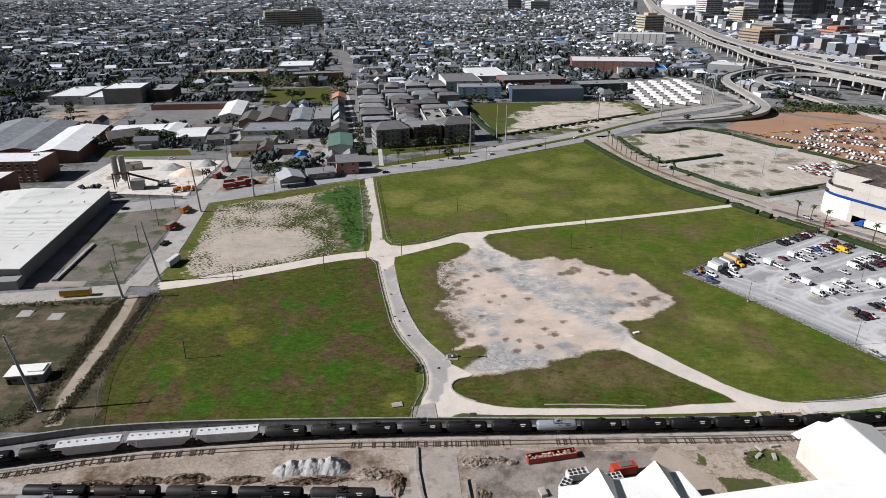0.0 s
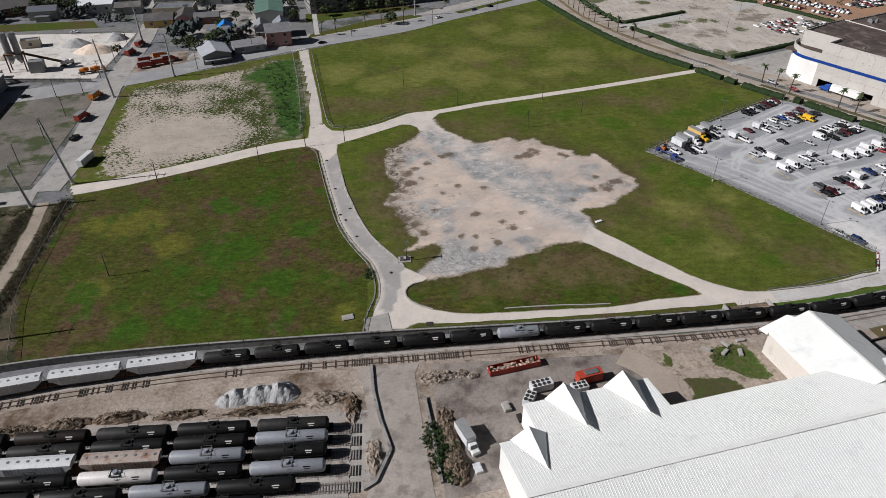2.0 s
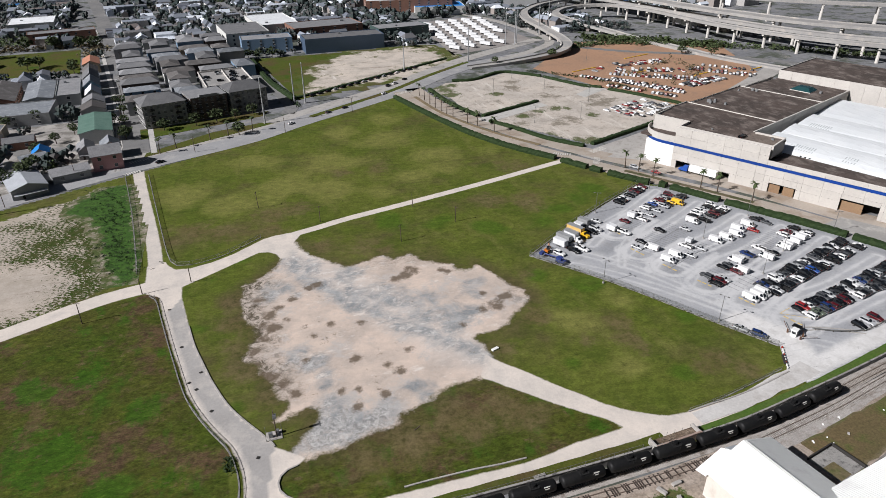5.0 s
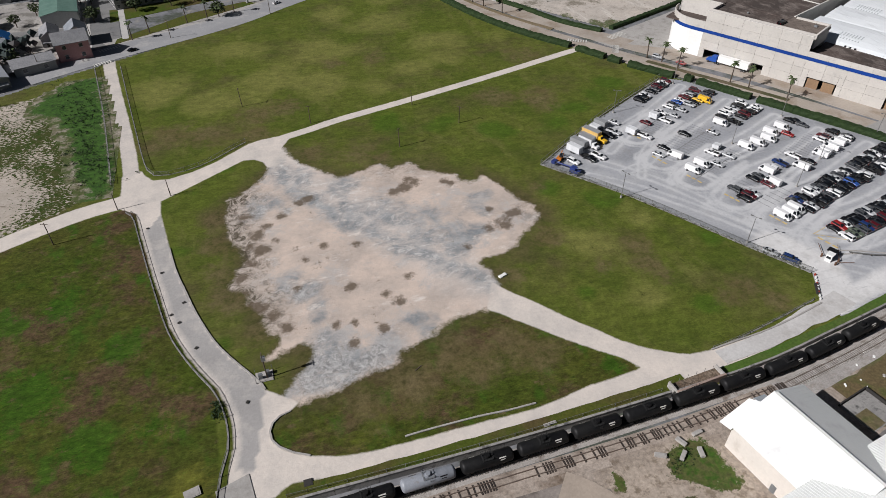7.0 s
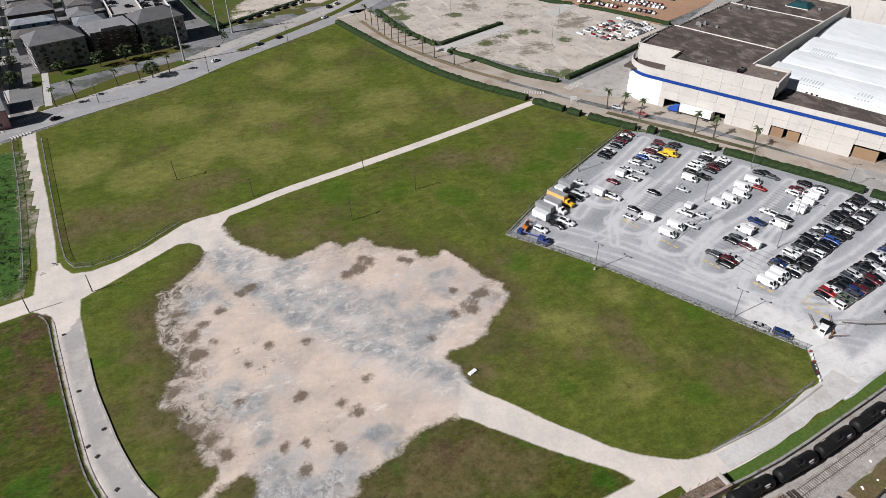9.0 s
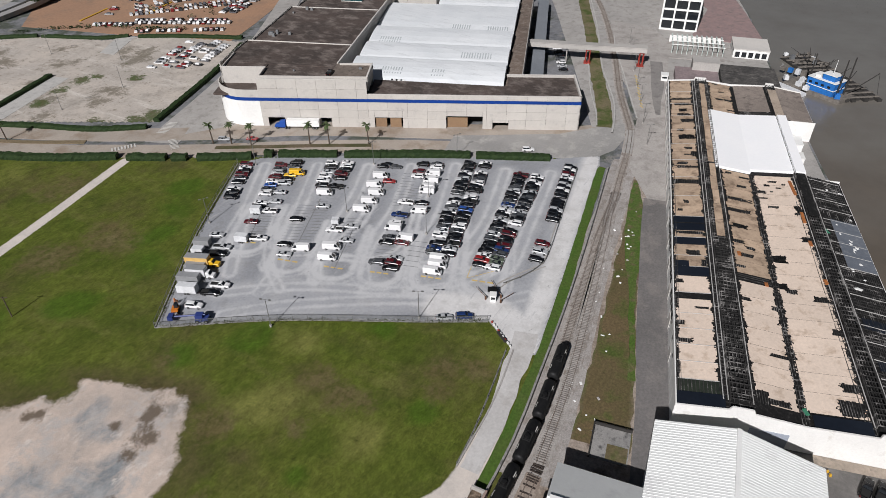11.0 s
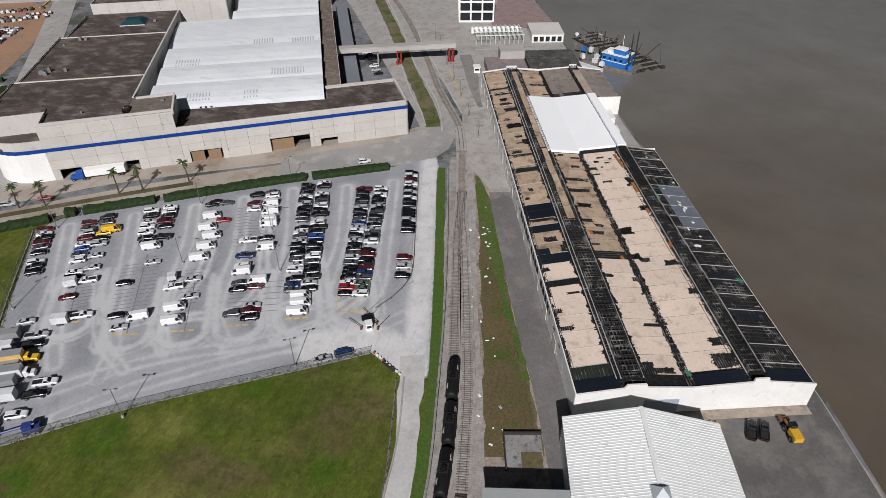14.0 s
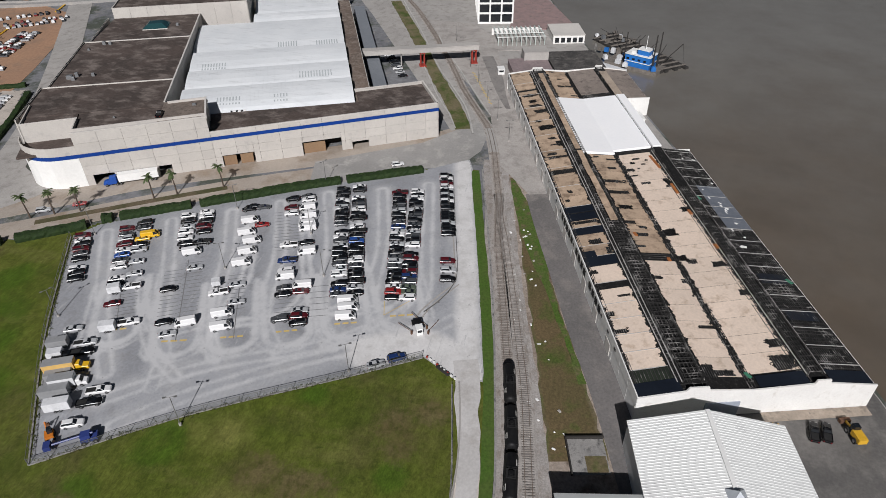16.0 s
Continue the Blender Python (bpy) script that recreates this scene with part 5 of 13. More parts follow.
def tank_car(code, length=12.75):
    L, R, Z = length - 1.35, 1.46, 2.85
    root = thing("tank_car", label=TANK_WORDS[code] + " railway tank car standing on the track", category="tank car", group="tank cars")
    a = Acc()
    rings = [(-L / 2, 0.25), (-L / 2 + 0.12, 0.62), (-L / 2 + 0.38, 0.9), (-L / 2 + 0.75, 1.0), (0, 1.0), (L / 2 - 0.75, 1.0), (L / 2 - 0.38, 0.9), (L / 2 - 0.12, 0.62), (L / 2, 0.25)]
    n = 18
    v = [(x, R * k * math.cos(2 * math.pi * i / n), Z + R * k * math.sin(2 * math.pi * i / n)) for x, k in rings for i in range(n)]
    f = [(j * n + i, j * n + (i + 1) % n, (j + 1) * n + (i + 1) % n, (j + 1) * n + i) for j in range(len(rings) - 1) for i in range(n)]
    f += [tuple(range(n))[::-1], tuple(range((len(rings) - 1) * n, len(rings) * n))]
    a.add(v, f).obj("tank", M_TANKS[code], root, smooth=True)
    a = Acc()
    for e in (-1, 1):
        a.box(e * (L / 2 - 0.6), 0, 1.05, 2.6, 2.2, 0.35).box(e * (L / 2 + 0.35), 0, 1.0, 0.7, 0.35, 0.3)
        a.box(e * (L / 2 - 1.6), 0, 1.35, 0.5, 2.4, 0.5)
    a.box(0, 0, 1.02, L - 2.0, 0.5, 0.3)
    a.obj("underframe", M_TYRE, root)
    bogies(root, L / 2 - 1.3)
    a = Acc().cyl((0, 0, Z + R - 0.1), (0, 0, Z + R + 0.55), 0.55, 0.5, 12)
    a.cyl((0.9, 0, Z + R - 0.1), (0.9, 0, Z + R + 0.3), 0.25, n=8)
    a.obj("manway_dome", M_TANKS["g" if code in "gw" else "k"], root)
    a = Acc().box(0, -0.85, Z + R - 0.14, 2.0, 0.3, 0.06).box(0, 0.85, Z + R - 0.14, 2.0, 0.3, 0.06).box(1.05, 0, Z + R - 0.04, 0.25, 1.9, 0.05).box(-1.05, 0, Z + R - 0.04, 0.25, 1.9, 0.05)
    a.obj("walkway", M_STEEL if code == "g" else M_TYRE, root)
    a = Acc()
    for sx in (-1.1, 1.1):
        for sy in (-1.0, 1.0):
            a.cyl((sx, sy, Z + R - 0.3), (sx, sy, Z + R + 0.55), 0.03, n=4)
    for sy in (-1.0, 1.0):
        a.cyl((-1.1, sy, Z + R + 0.55), (1.1, sy, Z + R + 0.55), 0.03, n=4)
    for sx in (-1.1, 1.1):
        a.cyl((sx, -1.0, Z + R + 0.55), (sx, 1.0, Z + R + 0.55), 0.03, n=4)
    a.obj("handrail", M_STEEL if code == "g" else M_TYRE, root)
    for sy in (-1, 1):
        a = Acc()
        for k in (-0.24, 0.24):
            a.cyl((0.35 + k, sy * 1.5, 1.1), (0.35 + k, sy * 1.25, Z + R - 0.2), 0.04, n=4)
        for q in (0.2, 0.5, 0.8):
            y, z = sy * (1.5 - 0.25 * q), 1.1 + (Z + R - 1.3) * q
            a.box(0.35, y, z, 0.52, 0.05, 0.05)
        a.obj("ladder", M_STEEL if code in "gw" else M_TYRE, root)
    for sy in (-1, 1):
        a = Acc()
        for k, (w, h, up) in enumerate(((1.5, 0.26, 0.95), (1.1, 0.2, 0.6))):
            ang = math.asin(up / R)
            y, z = sy * (R + 0.02) * math.cos(ang), Z + (R + 0.02) * math.sin(ang)
            ty, tz = -sy * math.sin(ang), math.cos(ang)
            x0 = L * 0.26 * -sy
            q = [(x0 - w / 2, y, z), (x0 + w / 2, y, z), (x0 + w / 2, y + ty * h, z + tz * h), (x0 - w / 2, y + ty * h, z + tz * h)]
            a.quad(*(q if sy < 0 else q[::-1]))
        a.obj("marking_bar", M_LINE if code not in "gw" else M_BLACK, root)
    return root


def hopper_car(code, length=17.9):
    L, W, H = length - 1.6, 3.1, 4.4
    root = thing("covered_hopper_car", label=("white" if code == "w" else "rust-streaked tan") + " covered hopper railway car with ribbed sides", category="hopper car", group="hopper cars")
    a = Acc()
    lo, hi = L / 2 - 2.4, L / 2
    P = []
    for sy in (-1, 1):
        P += [(-lo, sy * W / 2, 1.5), (lo, sy * W / 2, 1.5), (hi, sy * W / 2, 3.3), (hi, sy * W / 2, H - 0.2), (-hi, sy * W / 2, H - 0.2), (-hi, sy * W / 2, 3.3)]
    a.add(P, [(0, 1, 2, 3, 4, 5), (11, 10, 9, 8, 7, 6), (1, 7, 8, 2), (6, 0, 5, 11), (2, 8, 9, 3), (5, 4, 10, 11), (6, 7, 1, 0)])
    a.obj("body", M_HOPPER[code], root)
    a = Acc()
    a.add([(-hi, -W / 2, H - 0.2), (hi, -W / 2, H - 0.2), (hi, -0.7, H + 0.12), (-hi, -0.7, H + 0.12), (-hi, 0.7, H + 0.12), (hi, 0.7, H + 0.12), (hi, W / 2, H - 0.2), (-hi, W / 2, H - 0.2)],
          [(0, 1, 2, 3), (3, 2, 5, 4), (4, 5, 6, 7)])
    a.obj("roof", M_HOPPER[code], root)
    for i in range(8):
        x = -L / 2 + L * (i + 0.5) / 8
        Acc().cyl((x, 0, H + 0.1), (x, 0, H + 0.24), 0.30, n=10).obj("hatch", M_STEEL, root)
    for sy in (-1, 1):
        a = Acc()
        for i in range(17):
            a.box(-lo + 2 * lo * i / 16, sy * (W / 2 + 0.05), 1.6, 0.12, 0.1, H - 1.9)
        tagged(a.obj("ribbing", M_HOPPER[code], root), kind="stuff")
    a = Acc()
    for sx in (-0.3, 0, 0.3):
        a.add([(sx * L - 1.6, -1.2, 1.5), (sx * L + 1.6, -1.2, 1.5), (sx * L + 1.6, 1.2, 1.5), (sx * L - 1.6, 1.2, 1.5), (sx * L - 0.3, -0.4, 0.65), (sx * L + 0.3, -0.4, 0.65), (sx * L + 0.3, 0.4, 0.65), (sx * L - 0.3, 0.4, 0.65)],
              [(1, 0, 4, 5), (2, 1, 5, 6), (3, 2, 6, 7), (0, 3, 7, 4), (4, 7, 6, 5)])
    a.obj("discharge_chutes", M_HOPPER[code], root)
    a = Acc()
    for e in (-1, 1):
        a.box(e * (L / 2 - 0.6), 0, 1.05, 2.4, 2.4, 0.35).box(e * (L / 2 + 0.4), 0, 1.0, 0.9, 0.35, 0.3)
        for sy in (-1.2, 1.2):
            a.cyl((e * (L / 2 - 0.2), sy * 0.98, 1.1), (e * (L / 2 - 0.2), sy, 3.4), 0.06, n=4)
    a.box(0, 0, 1.02, L - 2.0, 0.5, 0.3)
    a.obj("underframe", M_RUST, root)
    bogies(root, L / 2 - 1.5)
    return root


CARS = {}
def put_car(code, path, s, z=-0.0):
    key = code
    p, d = path.at(s)
    m = pose(p[0], p[1], 0.01, 0, 0, math.degrees(math.atan2(d[1], d[0])))
    if key not in CARS:
        CARS[key] = hopper_car(code[1]) if code[0] == "H" else tank_car(code[-1], 17.4 if code[0] == "L" else 12.75)
        CARS[key].matrix_world = m
        return CARS[key]
    return copy_thing(CARS[key], m)


s0 = MAIN.near(-50.5, 143.7)
end = MAIN.near(149.4, 152.8)
n = round((end - s0) / 12.75)
pit = (end - s0) / n
codes = "ddkdkkgkkkkkkkkkkkkkk"
for i in range(n):
    put_car(codes[i % len(codes)], MAIN, s0 + pit * (i + 0.5))
for i, c in enumerate(("Hw", "Hw", "Hw")):
    put_car(c, MAIN, s0 - 18.1 * (i + 0.5) - 0.3)
for i in range(4):
    put_car("k", MAIN, s0 - 54.6 - 12.75 * (i + 0.5))
YEND = [-16.7, -15.6, -16.1, -16.7, -21.3, -28]
for row, (path, line, xe) in enumerate(zip(YARD, (["Ld", "Lk", "Ld", "Lr", "Lk"], ["Lg", "Lk", "Lk", "Ld", "Lg"], ["Lk", "Lg", "Ht", "Hw", "Lk"], ["Lg", "Lk", "Lw", "Lk", "Ld"], ["Lk", "Lg", "Lk", "Ld", "Lg"], ["Lk", "Ld", "Lg", "Lr"]), YEND)):
    s = path.near(xe, YARD_Y[row][1])
    for c in line:
        ln = 17.9 if c[0] == "H" else 17.4
        put_car(c, path, s - ln / 2)
        s -= ln + 0.25

# concrete wall along the line
def low_wall(pts, h, t, label):
    root = thing("retaining_wall", label=label, category="wall", kind="structure")
    path = Path(pts)
    s, k = 0.0, 9.0
    while s < path.s[-1] - 1:
        (p, d), (q, _) = path.at(s), path.at(s + k)
        L = (q - p).length
        ang = math.degrees(math.atan2(q[1] - p[1], q[0] - p[0]))
        Acc().box((p[0] + q[0]) / 2, (p[1] + q[1]) / 2, 0, L - 0.08, t, h, ang).box((p[0] + q[0]) / 2, (p[1] + q[1]) / 2, h, L - 0.05, t + 0.2, 0.15, ang).obj("wall_panel", M_WALLC, root)
        s += k


low_wall([(-200, 124), (-124, 141.5), (-99, 147), (-63, 149.6), (-9, 150.3), (29, 149.8), (63, 149.6), (90, 150)], 2.1, 0.35, "weathered grey concrete wall beside the railway")
low_wall([(92, 150.3), (117, 151.4), (140, 154.7), (161, 158), (184, 162.2), (212, 167.8), (246, 175)], 1.3, 0.3, "dark low concrete wall beside the railway")

# ---- exhibition hall ----
M_PANEL = mat("precast_panel", (0.50, 0.475, 0.44), (0.46, 0.435, 0.405), 0.85, s1=0.15, c=(0.40, 0.38, 0.36), s2=0.5, cm=0.64, fine=2.0, grain=0.06, rand=0.05)
M_BLUE = mat("blue_band", (0.004, 0.042, 0.235), (0.004, 0.036, 0.20), 0.5, fine=1.0, grain=0.1)
M_ROOF = mat("brown_roof_felt", (0.088, 0.067, 0.058), (0.055, 0.044, 0.039), 0.95, s1=0.05, c=(0.175, 0.146, 0.130), s2=0.16, cm=0.57, cw=0.09, fine=1.0, grain=0.32, stretch=(1.25, 0.8, 1.0), rz=-24.0)
M_WROOF = mat("white_metal_roof", (0.70, 0.72, 0.73), (0.64, 0.665, 0.68), 0.5, 0.0, 0.4, s1=0.06, c=(0.56, 0.58, 0.59), s2=0.25, cm=0.62, fine=1.0, grain=0.04, stretch=(2.5, 0.3, 1.0), rz=28.0)
M_SKYL = mat("dusty_skylight", (0.44, 0.47, 0.48), (0.38, 0.41, 0.42), 0.4, fine=1.0, grain=0.1)
M_COPING = mat("pale_coping", (0.60, 0.57, 0.53), (0.52, 0.50, 0.47), 0.8, fine=2.0, grain=0.1)
# near-black: shade of recesses put into the colour, and plain dark parts
M_DARKSHADE = mat("dark_paint_and_shade", (0.03, 0.028, 0.026), (0.04, 0.037, 0.034), 0.9, fine=2.0, grain=0.1)
M_DOORB = mat("brown_dock_door", (0.26, 0.17, 0.10), (0.22, 0.14, 0.085), 0.8, fine=2.0, grain=0.15)
HX, HY, HA = 199.0, 329.0, -61.57
hall = thing("exhibition_hall", HX, HY, 0, HA, "huge beige concrete exhibition hall with a blue band and white roofs", "building")


def wall_run(root, x0, x1, y, z1, holes=(), cols=8.05, rows=(0.0, 4.2, 7.7, 11.2), depth=0.35, m=M_PANEL, name="wall_panel"):
    """Precast panels along local x at depth y, with openings (x0, x1, z0, z1)."""
    xs = [x0]
    while xs[-1] + cols < x1 - 1.5:
        xs.append(xs[-1] + cols)
    xs.append(x1)
    zs = [z for z in rows if z < z1 - 0.4] + [z1]
    for a, b in zip(xs, xs[1:]):
        for c, d in zip(zs, zs[1:]):
            cuts = [h for h in holes if h[0] < b - 0.1 and h[1] > a + 0.1 and h[2] < d - 0.1 and h[3] > c + 0.1]
            pieces = [(a, b, c, d)]
            for h in cuts:
                nxt = []
                for (pa, pb, pc, pd) in pieces:
                    ia, ib, ic, id_ = max(pa, h[0]), min(pb, h[1]), max(pc, h[2]), min(pd, h[3])
                    if ia >= ib or ic >= id_:
                        nxt.append((pa, pb, pc, pd))
                        continue
                    nxt += [q for q in ((pa, ia, pc, pd), (ib, pb, pc, pd), (ia, ib, pc, ic), (ia, ib, id_, pd)) if q[1] - q[0] > 0.05 and q[3] - q[2] > 0.05]
                pieces = nxt
            for (pa, pb, pc, pd) in pieces:
                Acc().box((pa + pb) / 2, y + depth / 2, pc + 0.03, pb - pa - 0.07, depth, pd - pc - 0.06).obj(name, m, root)


DOCKS = [(22.5, 49.0, 0.0, 4.0), (67.0, 78.6, 0.0, 4.6), (96.5, 111.4, 0.0, 5.6), (115.5, 122.0, 0.0, 3.0)]
wall_run(hall, 20.0, 64.6, 0.0, 20.5, DOCKS, rows=(0.0, 4.2, 7.7, 11.2, 12.6, 16.5))
wall_run(hall, 64.6, 150.5, 0.0, 14.4, DOCKS, rows=(0.0, 4.2, 7.7, 11.2, 12.6))
# rounded white corner
n = 7
arc = [(20 - 0.0, 0.0)] + [(14 - 14 * math.sin(t), 14 - 14 * math.cos(t)) for t in [math.pi / 2 * i / n for i in range(n + 1)]]
for (ax, ay), (bx, by) in zip(arc, arc[1:]):
    L, ang = math.hypot(bx - ax, by - ay), math.degrees(math.atan2(by - ay, bx - ax))
    cx, cy = (ax + bx) / 2, (ay + by) / 2
    Acc().box(cx, cy + 0.18, 0, L + 0.02, 0.35, 11.2, ang).obj("wall_panel", M_WHITE, hall, "white-painted corner panel")
    Acc().box(cx, cy + 0.18, 12.6, L + 0.02, 0.35, 3.2, ang).obj("wall_panel", M_PANEL, hall)
    Acc().box(cx, cy + 0.14, 11.2, L + 0.12, 0.45, 1.4, ang).obj("blue_band", M_BLUE, hall, "blue painted band")
for a, b in ((20, 64.6), (64.6, 108), (108, 150.6)):
    Acc().box((a + b) / 2, -0.03, 11.25, b - a, 0.14, 1.3).obj("blue_band", M_BLUE, hall, "blue painted band")
# the hall proper stands slightly askew behind its street front
def askew(ob):
    ob.matrix_local = pose(64.6, 18.0, 0, 0, 0, -6.0)
    return ob


# side and back walls, plain
wall_run(hall, 20.0, 64.6, 3.7, 20.5, rows=(14.6,), cols=60)
for q in ((150.3, 12, 0, 0.4, 24, 14.4), (64.4, 11.3, 14.4, 0.4, 15, 6.0), (136, 24.2, 0, 29, 0.4, 14.0), (10.8, 13.2, 13.2, 19.0, 0.4, 7.2), (20.2, 8.6, 13.0, 0.4, 9.4, 7.5), (57.5, 18.8, 12.0, 13.6, 0.4, 8.4), (1.6, 22, 0, 0.4, 18, 20.2)):
    Acc().box(*q).obj("side_wall", M_PANEL, hall)
for q in ((-65.2, 9, 0, 0.4, 30, 20.0), (-62.7, 51, 0, 0.4, 54, 20.0), (-59.8, 95.5, 0, 0.4, 36, 20.0), (62.4, 75, 0, 0.4, 140, 12.6), (0, 166, 0, 120, 0.4, 20)):
    askew(Acc().box(*q).obj("side_wall", M_PANEL, hall))
for v in range(8):
    askew(Acc().box(-15.4, 8.5 + v * 14.2, 10, 0.4, 14.1, 9.7).obj("wall_panel", M_PANEL, hall))
# dock interiors, their shade painted as a near-black colour
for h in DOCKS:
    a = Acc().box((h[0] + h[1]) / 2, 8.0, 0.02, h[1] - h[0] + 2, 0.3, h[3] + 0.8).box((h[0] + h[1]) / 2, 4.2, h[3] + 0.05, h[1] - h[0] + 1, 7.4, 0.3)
    a.obj("loading_bay", M_DARKSHADE, hall, "loading bay recess painted near-black for its shade")
for x in (69.6, 75.6):
    Acc().box(x, 0.9, 0, 4.6, 0.2, 4.0).obj("dock_door", M_DOORB, hall, "brown roller door")
for x in (30, 37.5, 44):
    Acc().box(x, 0.4, 0, 0.9, 0.9, 4.1).obj("pier", M_PANEL, hall)
Acc().box(101, 1.6, 0, 8.5, 0.25, 4.4).obj("dock_door", M_DOORB, hall, "brown roller door")

# roofs
Acc().box(42.3, 11.5, 18.4, 44.4, 15.2, 0.9).box(10.4, 17.6, 18.4, 18.6, 8.4, 0.9).obj("roof", M_ROOF, hall, "dark brown felt roof")
Acc().box(10.3, 7.5, 12.6, 19.4, 11.0, 0.8).obj("roof", M_ROOF, hall, "dark brown felt roof")
Acc().prism([(64.7, 0.4), (150.1, 0.4), (150.1, 24.0), (121.9, 24.0), (121.6, 14.2), (119.4, 14.2), (64.7, 20.6)], 12.2, 13.0).obj("roof", M_ROOF, hall, "dark brown felt roof")
for poly in ([(-65, -3), (-65, 23.8), (-15.6, 23.8), (-15.6, 1), (-7, 1), (-7, -3)], [(-62.5, 24.2), (-62.5, 77.4), (-15.6, 77.4), (-15.6, 24.2)], [(-59.6, 77.8), (-57, 113.4), (-15.6, 113.4), (-15.6, 77.8)]):
    askew(Acc().prism(poly, 18.6, 19.5).obj("roof", M_ROOF, hall, "dark brown felt roof"))
askew(Acc().prism([(-15.3, -17), (-6.5, -17), (0.2, -16), (0.2, 0.8), (-15.3, 0.8)], 18.7, 19.56).obj("roof", mat("dusty_roof", (0.19, 0.155, 0.13), (0.145, 0.118, 0.10), 0.95, s1=0.15, c=(0.10, 0.08, 0.07), s2=0.4, cm=0.58, fine=1.5, grain=0.25), hall, "dusty brown roof patch"))
askew(Acc().box(59.2, 75, 11.9, 6.2, 145, 0.8).obj("roof", mat("streaked_roof_strip", (0.17, 0.13, 0.105), (0.11, 0.085, 0.07), 0.95, s1=0.1, c=(0.23, 0.19, 0.16), s2=0.35, cm=0.56, cw=0.1, fine=1.2, grain=0.25), hall, "streaked brown felt roof strip"))
for v, u0 in ((24.0, -65), (77.6, -62.5)):
    askew(Acc().box((u0 - 15.6) / 2, v, 19.4, -15.6 - u0, 0.5, 0.42).obj("roof_joint", M_COPING, hall, "pale raised roof joint"))
a = Acc()
a.box(42.3, 0.35, 20.5, 44.8, 0.7, 0.2).box(107.5, 0.35, 14.4, 86, 0.7, 0.2).box(150.3, 12, 14.4, 0.7, 24, 0.2).box(64.4, 11.3, 20.4, 0.7, 15, 0.2).box(10.8, 13.2, 20.4, 19.4, 0.6, 0.2).box(136, 24.2, 14.0, 29, 0.7, 0.2)
a.obj("coping", M_COPING, hall)
a = Acc()
for u, v, L in ((-65.2, 9, 30), (-62.7, 51, 54), (-59.8, 95.5, 36), (-15.4, 57, 112)):
    a.box(u, v, 19.7 if u < -20 else 19.5, 0.6, L, 0.3)
askew(a.obj("coping", M_COPING, hall))
# rear block, taller than the rest
for k in range(8):
    askew(Acc().box(-57 + 8.2 * (k + 0.5), 113.8, 10, 8.13, 0.4, 14.6).obj("rear_wall", M_PANEL, hall, "beige panel of the taller rear block"))
for q in ((8.6, 140, 10, 0.4, 52, 14.6), (-57, 140, 0, 0.4, 52, 24.6)):
    askew(Acc().box(*q).obj("rear_wall", M_PANEL, hall, "beige wall of the taller rear block"))
askew(Acc().box(-24, 140, 23.2, 65, 52, 0.9).obj("roof", M_ROOF, hall, "dark brown felt roof"))
# white vaulted roofs stepping over the hall
def white_bay(x0, x1, y0, y1, z0, z1):
    prof = [(0.0, 0.0), (0.12, 0.34), (0.30, 0.62), (0.52, 0.82), (0.76, 0.95), (1.0, 1.0)]
    pts = [(y0 + (y1 - y0) * p, z0 + (z1 - z0) * q) for p, q in prof]
    def top(t):
        y = y0 + (y1 - y0) * t
        for (ya, za), (yb, zb) in zip(pts, pts[1:]):
            if ya <= y <= yb + 1e-6:
                return y, za + (zb - za) * (y - ya) / (yb - ya)
        return pts[-1]
    ring = pts + [(y1, z0 - 2.5), (y0, z0 - 2.5)]
    m = len(ring)
    a = Acc().add([(x, y, z) for x in (x0, x1) for y, z in ring], [(i, m + i, m + (i + 1) % m, (i + 1) % m) for i in range(m)] + [tuple(range(m)), tuple(range(2 * m - 1, m - 1, -1))])
    ob = askew(a.obj("white_roof", M_WROOF, hall, "white ribbed metal roof bay"))
    b = Acc()
    k = x0 + 1.5
    while k < x1 - 0.5:
        for (ya, za), (yb, zb) in zip(pts, pts[1:]):
            b.add([(k, ya, za + 0.06), (k + 0.14, ya, za + 0.06), (k + 0.14, yb, zb + 0.06), (k, yb, zb + 0.06)], [(0, 1, 2, 3)])
        k += 1.5
    b.obj("seam", M_WROOF, ob)
    return ob, top
BAYS = [(1.4, 19.8, -12.2), (19.8, 39.6, -12.4), (39.6, 63.0, -13.2), (63.0, 103.4, -14.8), (103.4, 117.5, 11.0), (117.5, 150.0, 11.0)]
LIGHTS = {0: ((2.0, 0.22, 8), (24.0, 0.20, 5)), 1: ((34.0, 0.34, 12),), 2: ((-8.0, 0.22, 9),), 3: ((24.0, 0.16, 8), (42.0, 0.14, 9))}
for i, (v0, v1, u0) in enumerate(BAYS):
    ob, top = white_bay(u0, 55.4, v0, v1, 12.8, 16.4)
    for gx, g0, cnt in LIGHTS.get(i, ()):
        b = Acc()
        for k in range(cnt):
            (ya, za), (yb, zb) = top(g0), top(g0 + 5.0 / (v1 - v0))
            b.add([(gx + k * 1.2, ya, za + 0.1), (gx + k * 1.2 + 0.5, ya, za + 0.1), (gx + k * 1.2 + 0.5, yb, zb + 0.1), (gx + k * 1.2, yb, zb + 0.1)], [(0, 1, 2, 3)])
        tagged(b.obj("skylight_strip_set", M_SKYL, ob), kind="stuff")
# the gutters' shade is painted on as a near-black colour
askew(Acc().box(-13.9, 57, 10.0, 2.8, 113, 0.8).box(55.9, 75, 10.0, 0.9, 148, 1.0).obj("roof_gutter", M_DARKSHADE, hall, "roof gutter, its shade painted near-black"))
